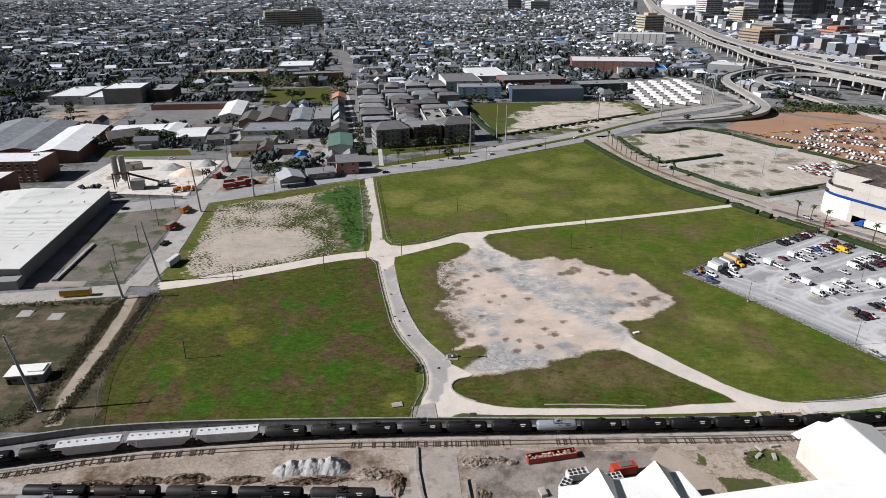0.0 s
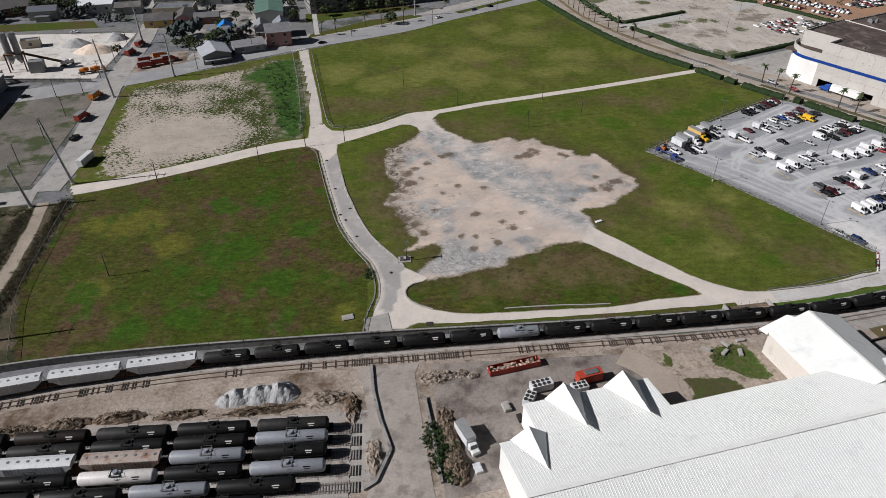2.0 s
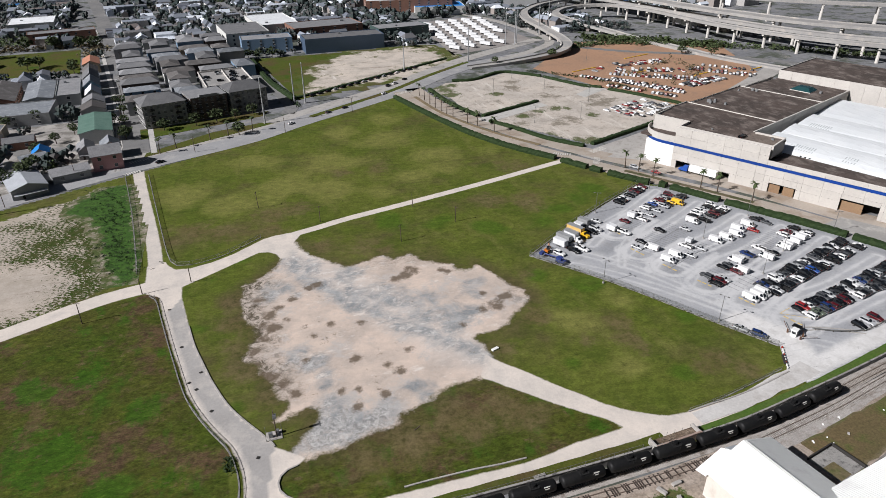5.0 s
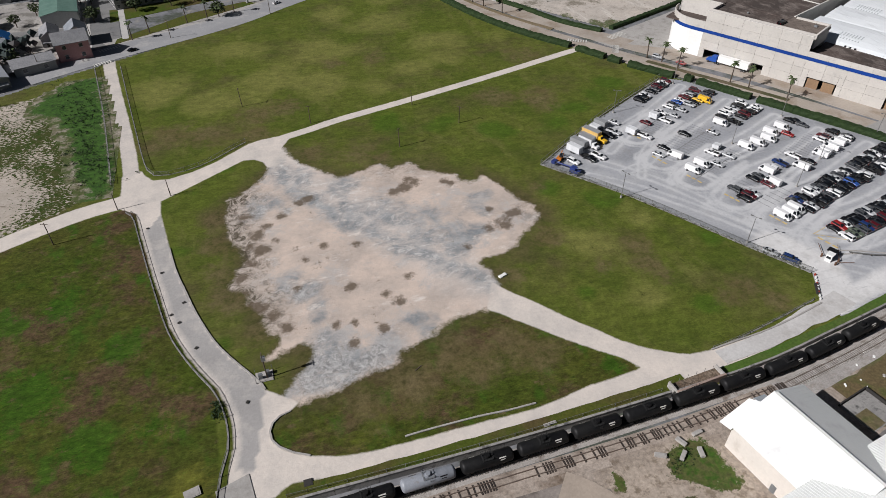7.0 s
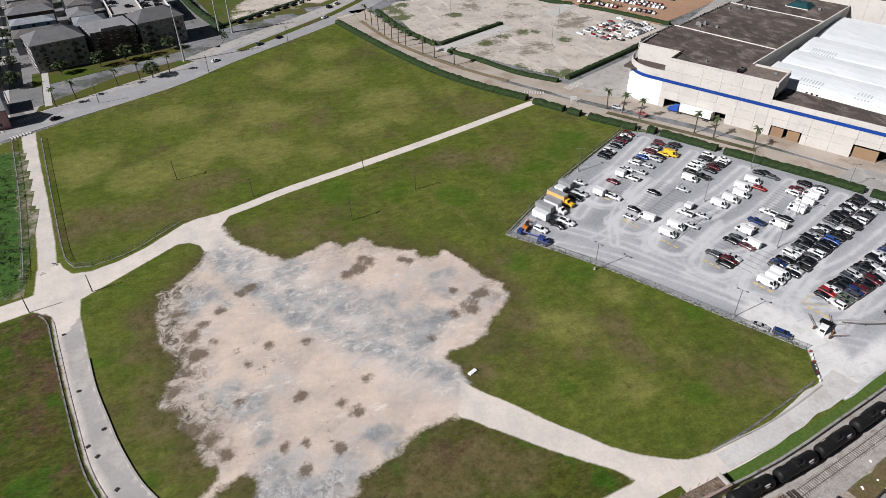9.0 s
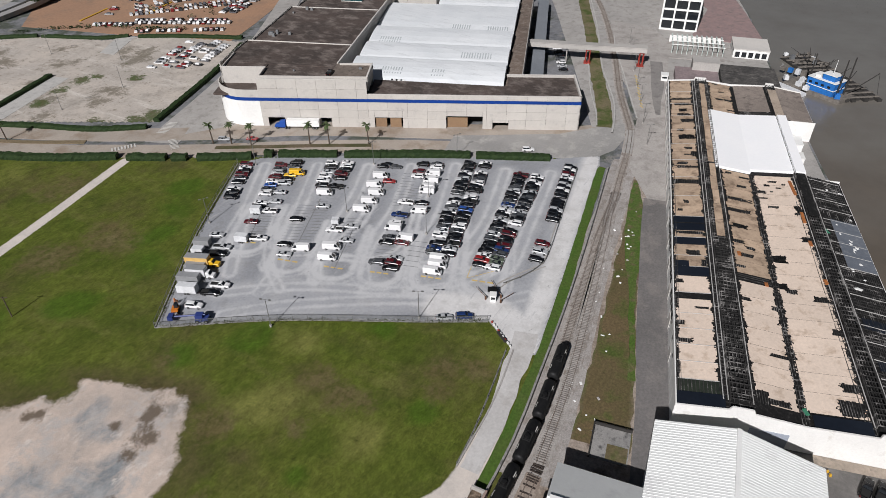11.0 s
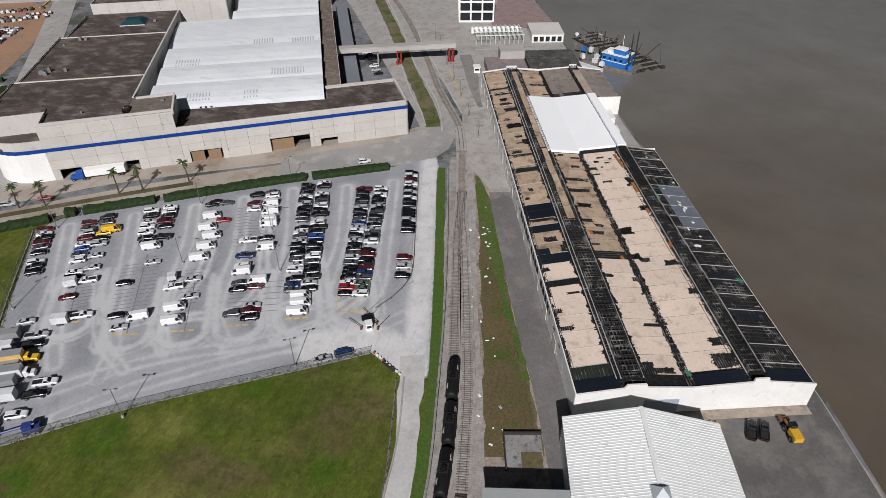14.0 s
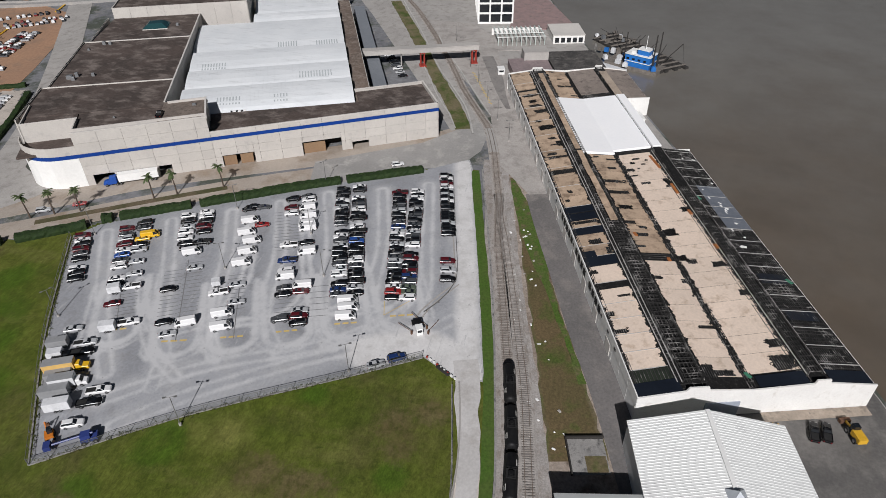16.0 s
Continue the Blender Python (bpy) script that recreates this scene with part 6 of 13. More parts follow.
# roof plant, glazed skylight, low marker blocks
for (u, v, sx, sy, h) in ((-57.0, 33.0, 2.2, 1.8, 1.4), (-54.6, 34.6, 1.2, 1.2, 1.8), (-55.2, 31.2, 1.3, 1.3, 1.3), (-48.3, 34.3, 1.2, 1.2, 1.2), (-52.9, 73.7, 1.3, 1.3, 1.4), (-50.3, 73.3, 1.2, 1.2, 1.1), (-58.0, 67.0, 0.9, 0.9, 0.7), (-24.0, 96.0, 1.2, 1.8, 1.0), (-31.0, -9.6, 0.7, 0.7, 0.5), (-4.0, -4.0, 1.3, 0.9, 0.7)):
    askew(Acc().box(u, v, 19.45, sx, sy, h).box(u, v, 19.45 + h, sx * 0.7, sy * 0.7, 0.15).obj("roof_unit", M_STEEL, hall))
SKYBOX = [(-39.5, 91), (-28, 91), (-28, 101), (-39.5, 101)]
askew(Acc().prism(SKYBOX, 19.4, 19.9).obj("skylight_kerb", M_COPING, hall))
askew(Acc().add([(x, y, 19.9) for x, y in SKYBOX] + [(-37, 94, 21.6), (-30.5, 94, 21.6), (-30.5, 99, 21.6), (-37, 99, 21.6)], [(0, 1, 5, 4), (1, 2, 6, 5), (2, 3, 7, 6), (3, 0, 4, 7), (4, 5, 6, 7)]).obj("skylight", mat("teal_glass", (0.012, 0.05, 0.055), (0.02, 0.06, 0.065), 0.1, 0.0, 0.6, fine=0.5, grain=0.1), hall, "dark teal glazed skylight"))
for i in range(6):
    Acc().box(72.5 + i * 1.0, 19.2 - i * 0.11, 13.0, 0.7, 0.5, 0.5).obj("roof_block", M_WHITE if i % 2 else M_BLACK, hall)
askew(Acc().box(68.4, 92, 0, 6.0, 140, 4.4).box(68.4, 92, 4.4, 6.4, 140.6, 0.35).obj("canopy", mat("slate_canopy", (0.20, 0.215, 0.235), (0.17, 0.185, 0.205), 0.6, fine=1.0, grain=0.1), hall, "long grey metal canopy roof"))

# footbridge over the tracks
M_BRIDGE = mat("bridge_grey", (0.42, 0.40, 0.375), (0.36, 0.345, 0.325), 0.8, fine=1.5, grain=0.12)
M_REDST = mat("red_painted_steel", (0.33, 0.045, 0.03), (0.27, 0.04, 0.03), 0.6, fine=2.0, grain=0.2)
bx0, by0, bx1, by1 = 335.0, 250.0, 355.0, 195.0
ang = math.degrees(math.atan2(by1 - by0, bx1 - bx0))
bridge = thing("footbridge", bx0, by0, 0, ang, "enclosed grey footbridge on red steel piers", "footbridge")
BL = math.hypot(bx1 - bx0, by1 - by0)
Acc().box(BL / 2, 0, 7.2, BL, 4.2, 0.5).obj("deck", M_BRIDGE, bridge)
for sy in (-1, 1):
    Acc().box(BL / 2, sy * 2.0, 7.7, BL, 0.25, 1.5).obj("parapet", M_BRIDGE, bridge)
Acc().box(BL / 2, 0, 9.3, BL + 0.6, 4.6, 0.35).obj("roof", M_BRIDGE, bridge)
a = Acc()
for i in range(int(BL / 3)):
    for sy in (-2.0, 2.0):
        a.box(1.5 + i * 3, sy, 9.2, 0.15, 0.15, 0.2)
a.obj("post", M_STEEL, bridge)
for s in (BL * 0.52, BL * 0.99 - 1.5):
    a = Acc()
    for dx in (-0.9, 0.9):
        for sy in (-1.3, 1.3):
            a.cyl((s + dx, sy, 0), (s + dx, sy, 7.2), 0.28, n=8)
    a.box(s, 0, 6.6, 2.6, 3.4, 0.6).box(s, 0, 0, 3.4, 4.0, 0.5)
    a.obj("pier", M_REDST, bridge, "red steel pier")

Acc().cyl((BL * 0.34, 0, 0), (BL * 0.34, 0, 7.2), 0.3, n=8).obj("pier", M_BRIDGE, bridge, "slim grey pier")

# ---- wharf shed with a stripped roof ----
M_BEIGE = mat("roof_board", (0.72, 0.59, 0.485), (0.66, 0.545, 0.45), 0.9, s1=0.08, c=(0.50, 0.39, 0.30), s2=0.35, cm=0.62, fine=1.5, grain=0.10, rand=0.05)
M_BROWNB = mat("old_roof_board", (0.49, 0.365, 0.262), (0.40, 0.30, 0.215), 0.9, s1=0.12, c=(0.23, 0.165, 0.115), s2=0.25, cm=0.58, fine=1.5, grain=0.15, rand=0.1)
M_CHAR = mat("charred_roof", (0.005, 0.005, 0.005), (0.009, 0.0085, 0.0085), 0.9, s1=0.3, c=(0.030, 0.029, 0.027), s2=1.2, cm=0.6, fine=2.5, grain=0.5)
M_LATH = mat("weathered_lath", (0.050, 0.048, 0.046), (0.018, 0.0175, 0.017), 0.9, s1=0.3, c=(0.24, 0.23, 0.22), s2=0.3, cm=0.57, cw=0.05, fine=2.0, grain=0.3)
M_NAVY = mat("navy_membrane", (0.006, 0.009, 0.016), (0.010, 0.014, 0.022), 0.6, fine=1.0, grain=0.2)
M_GREY = mat("grey_membrane", (0.15, 0.165, 0.19), (0.125, 0.14, 0.165), 0.7, s1=0.2, c=(0.2, 0.21, 0.23), s2=0.6, cm=0.62, fine=1.0, grain=0.12)
M_STUCCO = mat("white_stucco", (0.74, 0.735, 0.71), (0.68, 0.67, 0.645), 0.85, s1=0.12, c=(0.58, 0.56, 0.52), s2=0.5, cm=0.66, fine=2.0, grain=0.06)
WA = 16.0
wharf = thing("wharf_shed", 142.0, 122.0, 0, WA, "long white wharf shed, its roof stripped to boards and charred laths", "building")
WL = 190.0
PROF = [(1.5, 7.0), (-9.0, 8.3), (-14.4, 8.3), (-24.7, 7.2), (-38.2, 8.3), (-41.8, 8.3), (-53.0, 6.7)]
def roof_z(y):
    for (a, za), (b, zb) in zip(PROF, PROF[1:]):
        if b <= y <= a:
            return za + (zb - za) * (a - y) / (a - b)
    return PROF[0][1] if y > 0 else PROF[-1][1]
def roof_strip(x0, x1, y0, y1, m, lift, name, t=0.12, label="", parent=None):
    ys = sorted({y0, y1} | {p[0] for p in PROF if y0 < p[0] < y1})
    P, n = [], len(ys)
    for x in (x0, x1):
        for dz in (0, -t):
            P += [(x, y, roof_z(y) + lift + dz) for y in ys]
    F = []
    for i in range(n - 1):
        F += [(i, 2 * n + i, 2 * n + i + 1, i + 1), (n + i + 1, 3 * n + i + 1, 3 * n + i, n + i), (i, i + 1, n + i + 1, n + i), (2 * n + i + 1, 2 * n + i, 3 * n + i, 3 * n + i + 1)]
    F += [(0, n, 3 * n, 2 * n), (n - 1, 3 * n - 1, 4 * n - 1, 2 * n - 1)]
    a = Acc().add(P, F)
    return a.obj(name, m, parent or wharf, label)
roof_strip(0, 112, -53.0, 1.5, M_CHAR, 0.0, "roof_deck", 0.25, "charred roof deck")
roof_strip(112, 157, -41.8, 1.5, M_CHAR, 0.0, "roof_deck", 0.25, "charred roof deck")
roof_strip(157, WL, -53.0, 1.5, M_CHAR, 0.0, "roof_deck", 0.25, "charred roof deck")
# joists over the bare deck
rng = random.Random(5)
for (x0, x1, y0, y1, dx) in ((1, 112, -52.5, -42.5, 1.3), (1, WL - 1, -15.2, -8.0, 1.1), (1, 110, -38.5, -36.2, 1.4), (1, 110, -26.0, -24.0, 1.6), (47.4, 51.0, -24, -15, 0.9), (157.6, 163, -37.4, -25.5, 0.9), (1, 110, 0.0, 1.2, 2.0)):
    a = Acc()
    x = x0
    while x < x1:
        if rng.random() < 0.86:
            c, d = y0 + rng.uniform(0, 0.8), y1 - rng.uniform(0, 0.8)
            w = rng.choice((0.12, 0.16, 0.22))
            seg = [c] + sorted(p[0] for p in PROF if c < p[0] < d) + [d]
            for p, q in zip(seg, seg[1:]):
                a.slab((x, p, roof_z(p) + 0.16), (x + w, p, roof_z(p) + 0.16), (x + w, q, roof_z(q) + 0.16), (x, q, roof_z(q) + 0.16), 0.15)
        x += dx * rng.uniform(0.7, 1.3)
    n = max(3, int((y1 - y0) / (0.55 if y0 < -50 else 1.0)))
    for k in range(n):
        y = y0 + (y1 - y0) * (k + 0.5) / n
        x = x0
        while x < x1 - 6:
            L = rng.uniform(4, 16)
            if rng.random() < 0.75:
                z = roof_z(y) + 0.22
                a.slab((x, y, z), (min(x + L, x1), y, z), (min(x + L, x1), y + 0.14, z), (x, y + 0.14, z), 0.15)
            x += L + rng.uniform(0, 1.5)
    tagged(a.obj("joist_lattice", M_LATH, wharf, "weathered roof joists"), kind="stuff")
# boards in bays with ragged borders
def board(x0, x1, y0, y1, m, seed, worn=0.2, torn=()):
    """One bay of roof boarding with ragged long edges and torn openings."""
    r = random.Random(seed)
    holes = []
    for _ in range(3):
        if r.random() < worn:
            holes.append((r.uniform(x0 + 1, x1 - 1), r.choice((r.uniform(y0 + 1.5, y1 - 1.5), y0 + 1.5, y1 - 1.2)), r.uniform(0.4, 0.9), r.uniform(0.9, 2.4)))
    holes += torn
    nx, ny = int((x1 - x0) / 0.28), int((y1 - y0) / 0.28)
    idx, a = {}, Acc()
    for i in range(nx):
        for j in range(ny):
            x, y = x0 + (x1 - x0) * (i + .5) / nx, y0 + (y1 - y0) * (j + .5) / ny
            f = noise.noise(Vector((x * 0.5, y * 0.5, seed * 1.7))) + 0.6 * noise.noise(Vector((x * 1.9, y * 1.9, seed)))
            if min(y - y0, y1 - y) < 0.35 + 0.75 * f:
                continue
            if any(abs(x - hx) < sx * (1 + 0.3 * f) and abs(y - hy) < sy * (1 + 0.4 * f) for hx, hy, sx, sy in holes):
                continue
            q = []
            for (u, w) in ((i, j), (i + 1, j), (i + 1, j + 1), (i, j + 1)):
                if (u, w) not in idx:
                    yy = y0 + (y1 - y0) * w / ny
                    idx[u, w] = len(a.v)
                    a.v.append((x0 + (x1 - x0) * u / nx, yy, roof_z(yy) + 0.13))
                q.append(idx[u, w])
            a.f.append(tuple(q))
            a.m.append(0)
    if a.f:
        a.obj("roof_board", m, wharf)
    for hx, hy, sx, sy in holes:
        b = OPENJ
        for k in range(int(sy * 2 / 0.55)):
            y = hy - sy + 0.55 * (k + .5)
            if y0 + 0.3 < y < y1 - 0.3:
                z = roof_z(y) + 0.12
                b.slab((hx - sx, y, z), (hx + sx, y, z), (hx + sx, y + 0.13, z), (hx - sx, y + 0.13, z), 0.1)
OPENJ = Acc()
M_BEAM = mat("pale_beam", (0.50, 0.49, 0.47), (0.36, 0.35, 0.34), 0.8, s1=0.3, fine=1.5, grain=0.2)
# torn openings: along the shed, across it, half length, half width
TORN = [[(169, -3.5, 0.9, 4.0), (163.8, -3.5, 1.3, 2.4), (157.7, -4, 1.3, 1.5), (153.4, -3.8, 1.1, 2.6), (147.5, -5.5, 1.4, 2.6), (139.2, -2.5, 1.0, 1.2), (133, -4.5, 1.8, 3.0), (123.6, -4.8, 0.8, 1.3), (118.9, -7, 2.0, 1.2), (112.1, -2.4, 0.9, 1.8), (109.4, -4.5, 0.8, 4.0), (99, -3.2, 1.4, 4.4), (86, -3, 1.0, 0.8), (81, -1, 0.7, 0.8), (58, -4, 1.1, 1.8), (68.2, -3.4, 0.8, 4.0), (27.5, 0, 0.8, 0.9), (44.5, -0.2, 0.8, 1.0), (53, -6.8, 1.6, 0.9)],
        [(6.0, -16.4, 1.9, 1.6), (5.4, -19.5, 0.9, 3.0), (60, -19, 0.9, 1.7), (75, -18, 1.1, 2.4), (66.5, -17, 0.8, 1.4), (64, -20, 0.8, 1.3), (84, -18.6, 1.0, 3.4), (91, -18.5, 0.9, 4.2), (100, -21, 0.7, 1.6), (172, -19, 0.8, 1.5), (180, -20, 0.5, 1.2), (38.5, -24.0, 0.8, 1.3)],
        [(7.4, -35.0, 2.2, 2.6), (13.4, -35.9, 1.4, 2.0), (32.0, -36.6, 1.2, 1.2), (44.4, -35.4, 1.2, 1.9), (48.5, -26.6, 1.2, 1.4), (61, -27.4, 1.7, 1.9), (72, -36, 1.4, 1.2), (88, -36.6, 3.0, 1.0), (103, -29, 0.6, 0.9), (105.5, -31, 0.5, 1.2), (101.5, -32.5, 0.4, 0.8), (104, -34.2, 0.5, 0.6), (99, -30, 0.4, 0.5)]]
def even_bays(a, b, m):
    n = max(1, round((b - a) / 6.1))
    return [(a + (b - a) * i / n, a + (b - a) * (i + 1) / n, m) for i in range(n)]
BAYS = [even_bays(8.2, 36.9, M_BEIGE) + [(39.6, 46.8, M_BEIGE), (51.2, 56.4, M_BROWNB), (56.4, 61.9, M_BROWNB), (65.6, 69.3, M_BROWNB)] + even_bays(77.2, 189.4, M_BROWNB),
        even_bays(4.2, 47.4, M_BEIGE) + even_bays(51.0, 109.6, M_BROWNB) + even_bays(158, 189.4, M_BROWNB),
        even_bays(4.8, 109.4, M_BEIGE)]
for row, (y0, y1) in enumerate(((-7.8, 1.0), (-24.3, -15.0), (-37.6, -25.3))):
    for k, (x, x2, m) in enumerate(BAYS[row]):
        board(x, x2 - 0.07, y0, y1, m, row * 50 + k, 0.12, [q for q in TORN[row] if x - q[2] < q[0] < x2 + q[2]])
        if row == 0 and (x < 80 or k % 2):
            roof_strip(x - 0.12, x + 0.02, y0, y1, M_BEAM, 0.2, "roof_beam", 0.12, "pale transverse beam")
tagged(OPENJ.obj("open_lattice", M_LATH, wharf, "bare joists in torn openings"), kind="stuff")
for i in range(18):
    roof_strip(6.0 + i * 6.1, 6.16 + i * 6.1, -52.6, -42.8, M_BEAM, 0.3, "roof_beam", 0.12, "pale transverse beam")
for y, x2 in ((-42.4, 112), (-38.1, 110), (-14.5, 110), (-8.3, WL - 1), (-9.3, WL - 1)):
    roof_strip(3, x2, y, y + 0.18, M_BEAM, 0.35, "roof_beam", 0.14, "pale long beam")
for c, w, y0 in ((47.0, 4.0, -7.8), (51.0, 2.8, -2.8), (62.0, 3.4, -7.8), (69.5, 3.6, -7.8), (73.7, 3.3, -7.8)):
    roof_strip(c, c + w, y0, 0.9, M_NAVY, 0.2, "membrane_patch", 0.1, "dark navy roofing membrane")
for (y0, y1) in ((-8.6, 1.3), (-37.6, -26.5), (-52.8, -42.6)):
    roof_strip(0.35, 4.2, y0, y1, M_NAVY, 0.25, "membrane_patch", 0.1, "dark navy roofing membrane at the end wall")
roof_strip(61, 86, -52.9, -45.0, M_GREY, 0.24, "membrane_patch", 0.1, "grey roofing membrane")
for c, w in ((21, 3.4), (35.5, 4.0)):
    roof_strip(c, c + w, -51.5, -43.5, M_NAVY, 0.2, "membrane_patch", 0.1)
# bare joists over a greenish felt beside the end wall
roof_strip(4.3, 8.1, -8.0, 0.9, mat("mossy_felt", (0.020, 0.027, 0.018), (0.012, 0.016, 0.012), 0.9, s1=0.3, fine=2.0, grain=0.3), 0.12, "membrane_patch", 0.08, "dark mossy felt between joists")
a = Acc()
for k in range(11):
    y = 0.6 - k * 0.82
    a.slab((4.4, y, roof_z(y) + 0.24), (8.0, y, roof_z(y) + 0.24), (8.0, y - 0.14, roof_z(y) + 0.24), (4.4, y - 0.14, roof_z(y) + 0.24), 0.12)
tagged(a.obj("open_lattice", M_LATH, wharf, "bare joists over dark felt"), kind="stuff")
# raised roof monitors
M_TANB = mat("tan_ridge_board", (0.42, 0.345, 0.275), (0.36, 0.295, 0.235), 0.9, s1=0.12, c=(0.24, 0.19, 0.15), s2=0.4, cm=0.62, fine=1.5, grain=0.12)
for (y0, y1) in ((-14.0, -9.6), (-41.6, -38.4)):
    for (xa, xb) in ((3.0, 112), (112, 157), (157, WL)):
        yc, w = (y0 + y1) / 2, y1 - y0
        a = Acc()
        for sy in (-1, 1):
            a.box((xa + xb) / 2, yc + sy * w / 2, 8.2, xb - xa, 0.2, 1.1)
        a.obj("monitor_wall", M_LATH, wharf)
        a = Acc()
        nb = int((xb - xa) / 1.6)
        for i in range(nb):
            x = xa + (xb - xa) * i / nb
            a.box(x, yc, 9.25, 0.2, w, 0.14)
        for k in range(5):
            a.box((xa + xb) / 2, y0 + w * (k + 0.5) / 5, 9.38, xb - xa, 0.12, 0.08)
        tagged(a.obj("lath_lattice", M_LATH, wharf, "bare roof laths"), kind="stuff")
        for i in range(int((xb - xa) / 9)):
            x = xa + 4.5 + i * 9
            if y0 > -20 and x > 62:
                Acc().box(x, yc + rng.uniform(-0.15, 0.15), 9.42, 8.7, 2.1 * rng.uniform(0.85, 1.1), 0.08).obj("monitor_board", M_BROWNB, wharf)
            elif y0 < -20 and x > 157:
                Acc().box(x, yc, 9.42, 8.96, w, 0.10).obj("monitor_board", M_TANB, wharf, "tan ridge boarding")
            elif y0 < -20 and 84 < x < 112:
                Acc().box(x, yc, 9.42, 8.96, w * 0.86, 0.10).obj("monitor_board", M_CHAR, wharf, "black ridge felt")
# white new roof section
M_NEWROOF = mat("white_membrane", (0.93, 0.93, 0.93), (0.91, 0.915, 0.92), 0.6, s1=0.1, fine=1.0, grain=0.02)
a = Acc()
roof_strip(110, 157.5, -24.7, -13.2, M_NEWROOF, 1.0, "new_roof", 0.9, "bright white new roof membrane")
roof_strip(112, 157.5, -38.6, -24.7, M_NEWROOF, 1.0, "new_roof", 0.9, "bright white new roof membrane")
Acc().box(134, -40.2, 8.4, 46, 3.2, 1.6).obj("new_roof", M_NEWROOF, wharf, "bright white ridge box")
M_OLDFELT = mat("old_felt", (0.27, 0.228, 0.198), (0.21, 0.178, 0.155), 0.95, s1=0.1, c=(0.125, 0.105, 0.095), s2=0.3, cm=0.6, fine=1.5, grain=0.2)
roof_strip(163, WL - 0.3, -37.4, -25.5, M_OLDFELT, 0.15, "roof_felt", 0.1)
roof_strip(157.5, WL - 0.3, -53.0, -42.2, M_OLDFELT, 0.15, "roof_felt", 0.1)
# walls
def end_wall(x, nm, face):
    a = Acc()
    ys = [1.7, -9.0, -9.6, -14.0, -14.4, -24.7, -38.2, -38.4, -41.6, -41.8, -53.2]
    zs = [7.5, 8.8, 9.9, 9.9, 8.8, 8.0, 8.8, 9.9, 9.9, 8.8, 7.2]
    n = len(ys)
    P = [(x + d, y, z) for d in (-0.2, 0.2) for y, z in zip(ys, zs)] + [(x + d, y, 0) for d in (-0.2, 0.2) for y in (1.7, -53.2)]
    f1 = list(range(n)) + [2 * n + 1, 2 * n]
    f2 = [i + n for i in range(n)][::-1] + [2 * n + 2, 2 * n + 3]
    fs = [tuple(f1), tuple(f2)] + [(i + 1, i, i + n, i + n + 1) for i in range(n - 1)]
    a.add(P, fs)
    return a.obj(nm, M_STUCCO, wharf, "white gabled end wall")
end_wall(0.0, "end_wall", -1)
end_wall(WL, "end_wall", 1)
Acc().box(-0.3, -18.2, 0, 0.3, 8.0, 4.6).obj("roller_door", mat("blue_grey_door", (0.30, 0.33, 0.38), (0.26, 0.29, 0.33), 0.6, fine=2.0, grain=0.1), wharf, "large pale grey roller door")
for i in range(31):
    x0 = i * WL / 31
    w = WL / 31
    Acc().box(x0 + w / 2, 1.55, 4.6, w - 0.06, 0.3, 3.0).obj("wall_panel", M_STUCCO, wharf)
    Acc().box(x0 + w / 2, 1.45, 0, w - 0.06, 0.3, 4.6).obj("wall_panel", M_STUCCO, wharf)
    Acc().box(x0, 1.605, 0, 0.4, 0.03, 7.4).obj("buttress", M_STUCCO, wharf)
    if i not in (0, 1) and i % 2:
        Acc().box(x0 + w / 2, 1.66, 0, 3.4, 0.12, 3.8).obj("shed_door", M_COPING, wharf)
    if 2 <= i:
        Acc().box(x0 + w / 2 + 1.2, 1.72, 5.4, 1.2, 0.1, 0.8).obj("window", M_GLASS, wharf)
# letters become plain dark blocks
for i in range(15):
    if i in (4, 9):
        continue
    Acc().box(31 + i * 3.1, 1.78, 4.95, 1.9, 0.12, 1.9).obj("sign_block", M_BLACK, wharf, "dark sign letter block")
a = Acc()
a.box(56, -53.0, 0, 112, 0.3, 6.7).box(134.5, -41.7, 0, 45, 0.3, 8.2).box(173.5, -53.0, 0, 33, 0.3, 6.7).box(112, -47.5, 0, 0.3, 11.2, 7.4).box(157, -47.5, 0, 0.4, 11.2, 8.0)
a.obj("river_wall", M_STUCCO, wharf, "white wall facing the river")
Acc().box(-1.6, -40.5, 0.1, 2.6, 25.0, 0.12).obj("kerb", mat("sandy_kerb", (0.36, 0.30, 0.245), (0.29, 0.245, 0.20), 0.9, s1=0.3, c=(0.2, 0.17, 0.14), s2=0.5, cm=0.6, fine=1.5, grain=0.15), wharf, "stained sandy strip along the end wall")
# pale scraps on the charred east slope
rs = random.Random(12)
for i in range(16):
    x, y = rs.uniform(50, 110), rs.uniform(-52, -43.5)
    Acc().box(x, y, roof_z(y) + 0.2, rs.uniform(0.5, 1.6), rs.uniform(0.4, 1.1), 0.1, rs.uniform(0, 90), taper=0.7).obj("roof_scrap", M_WHITE, wharf, "pale torn roofing scrap")
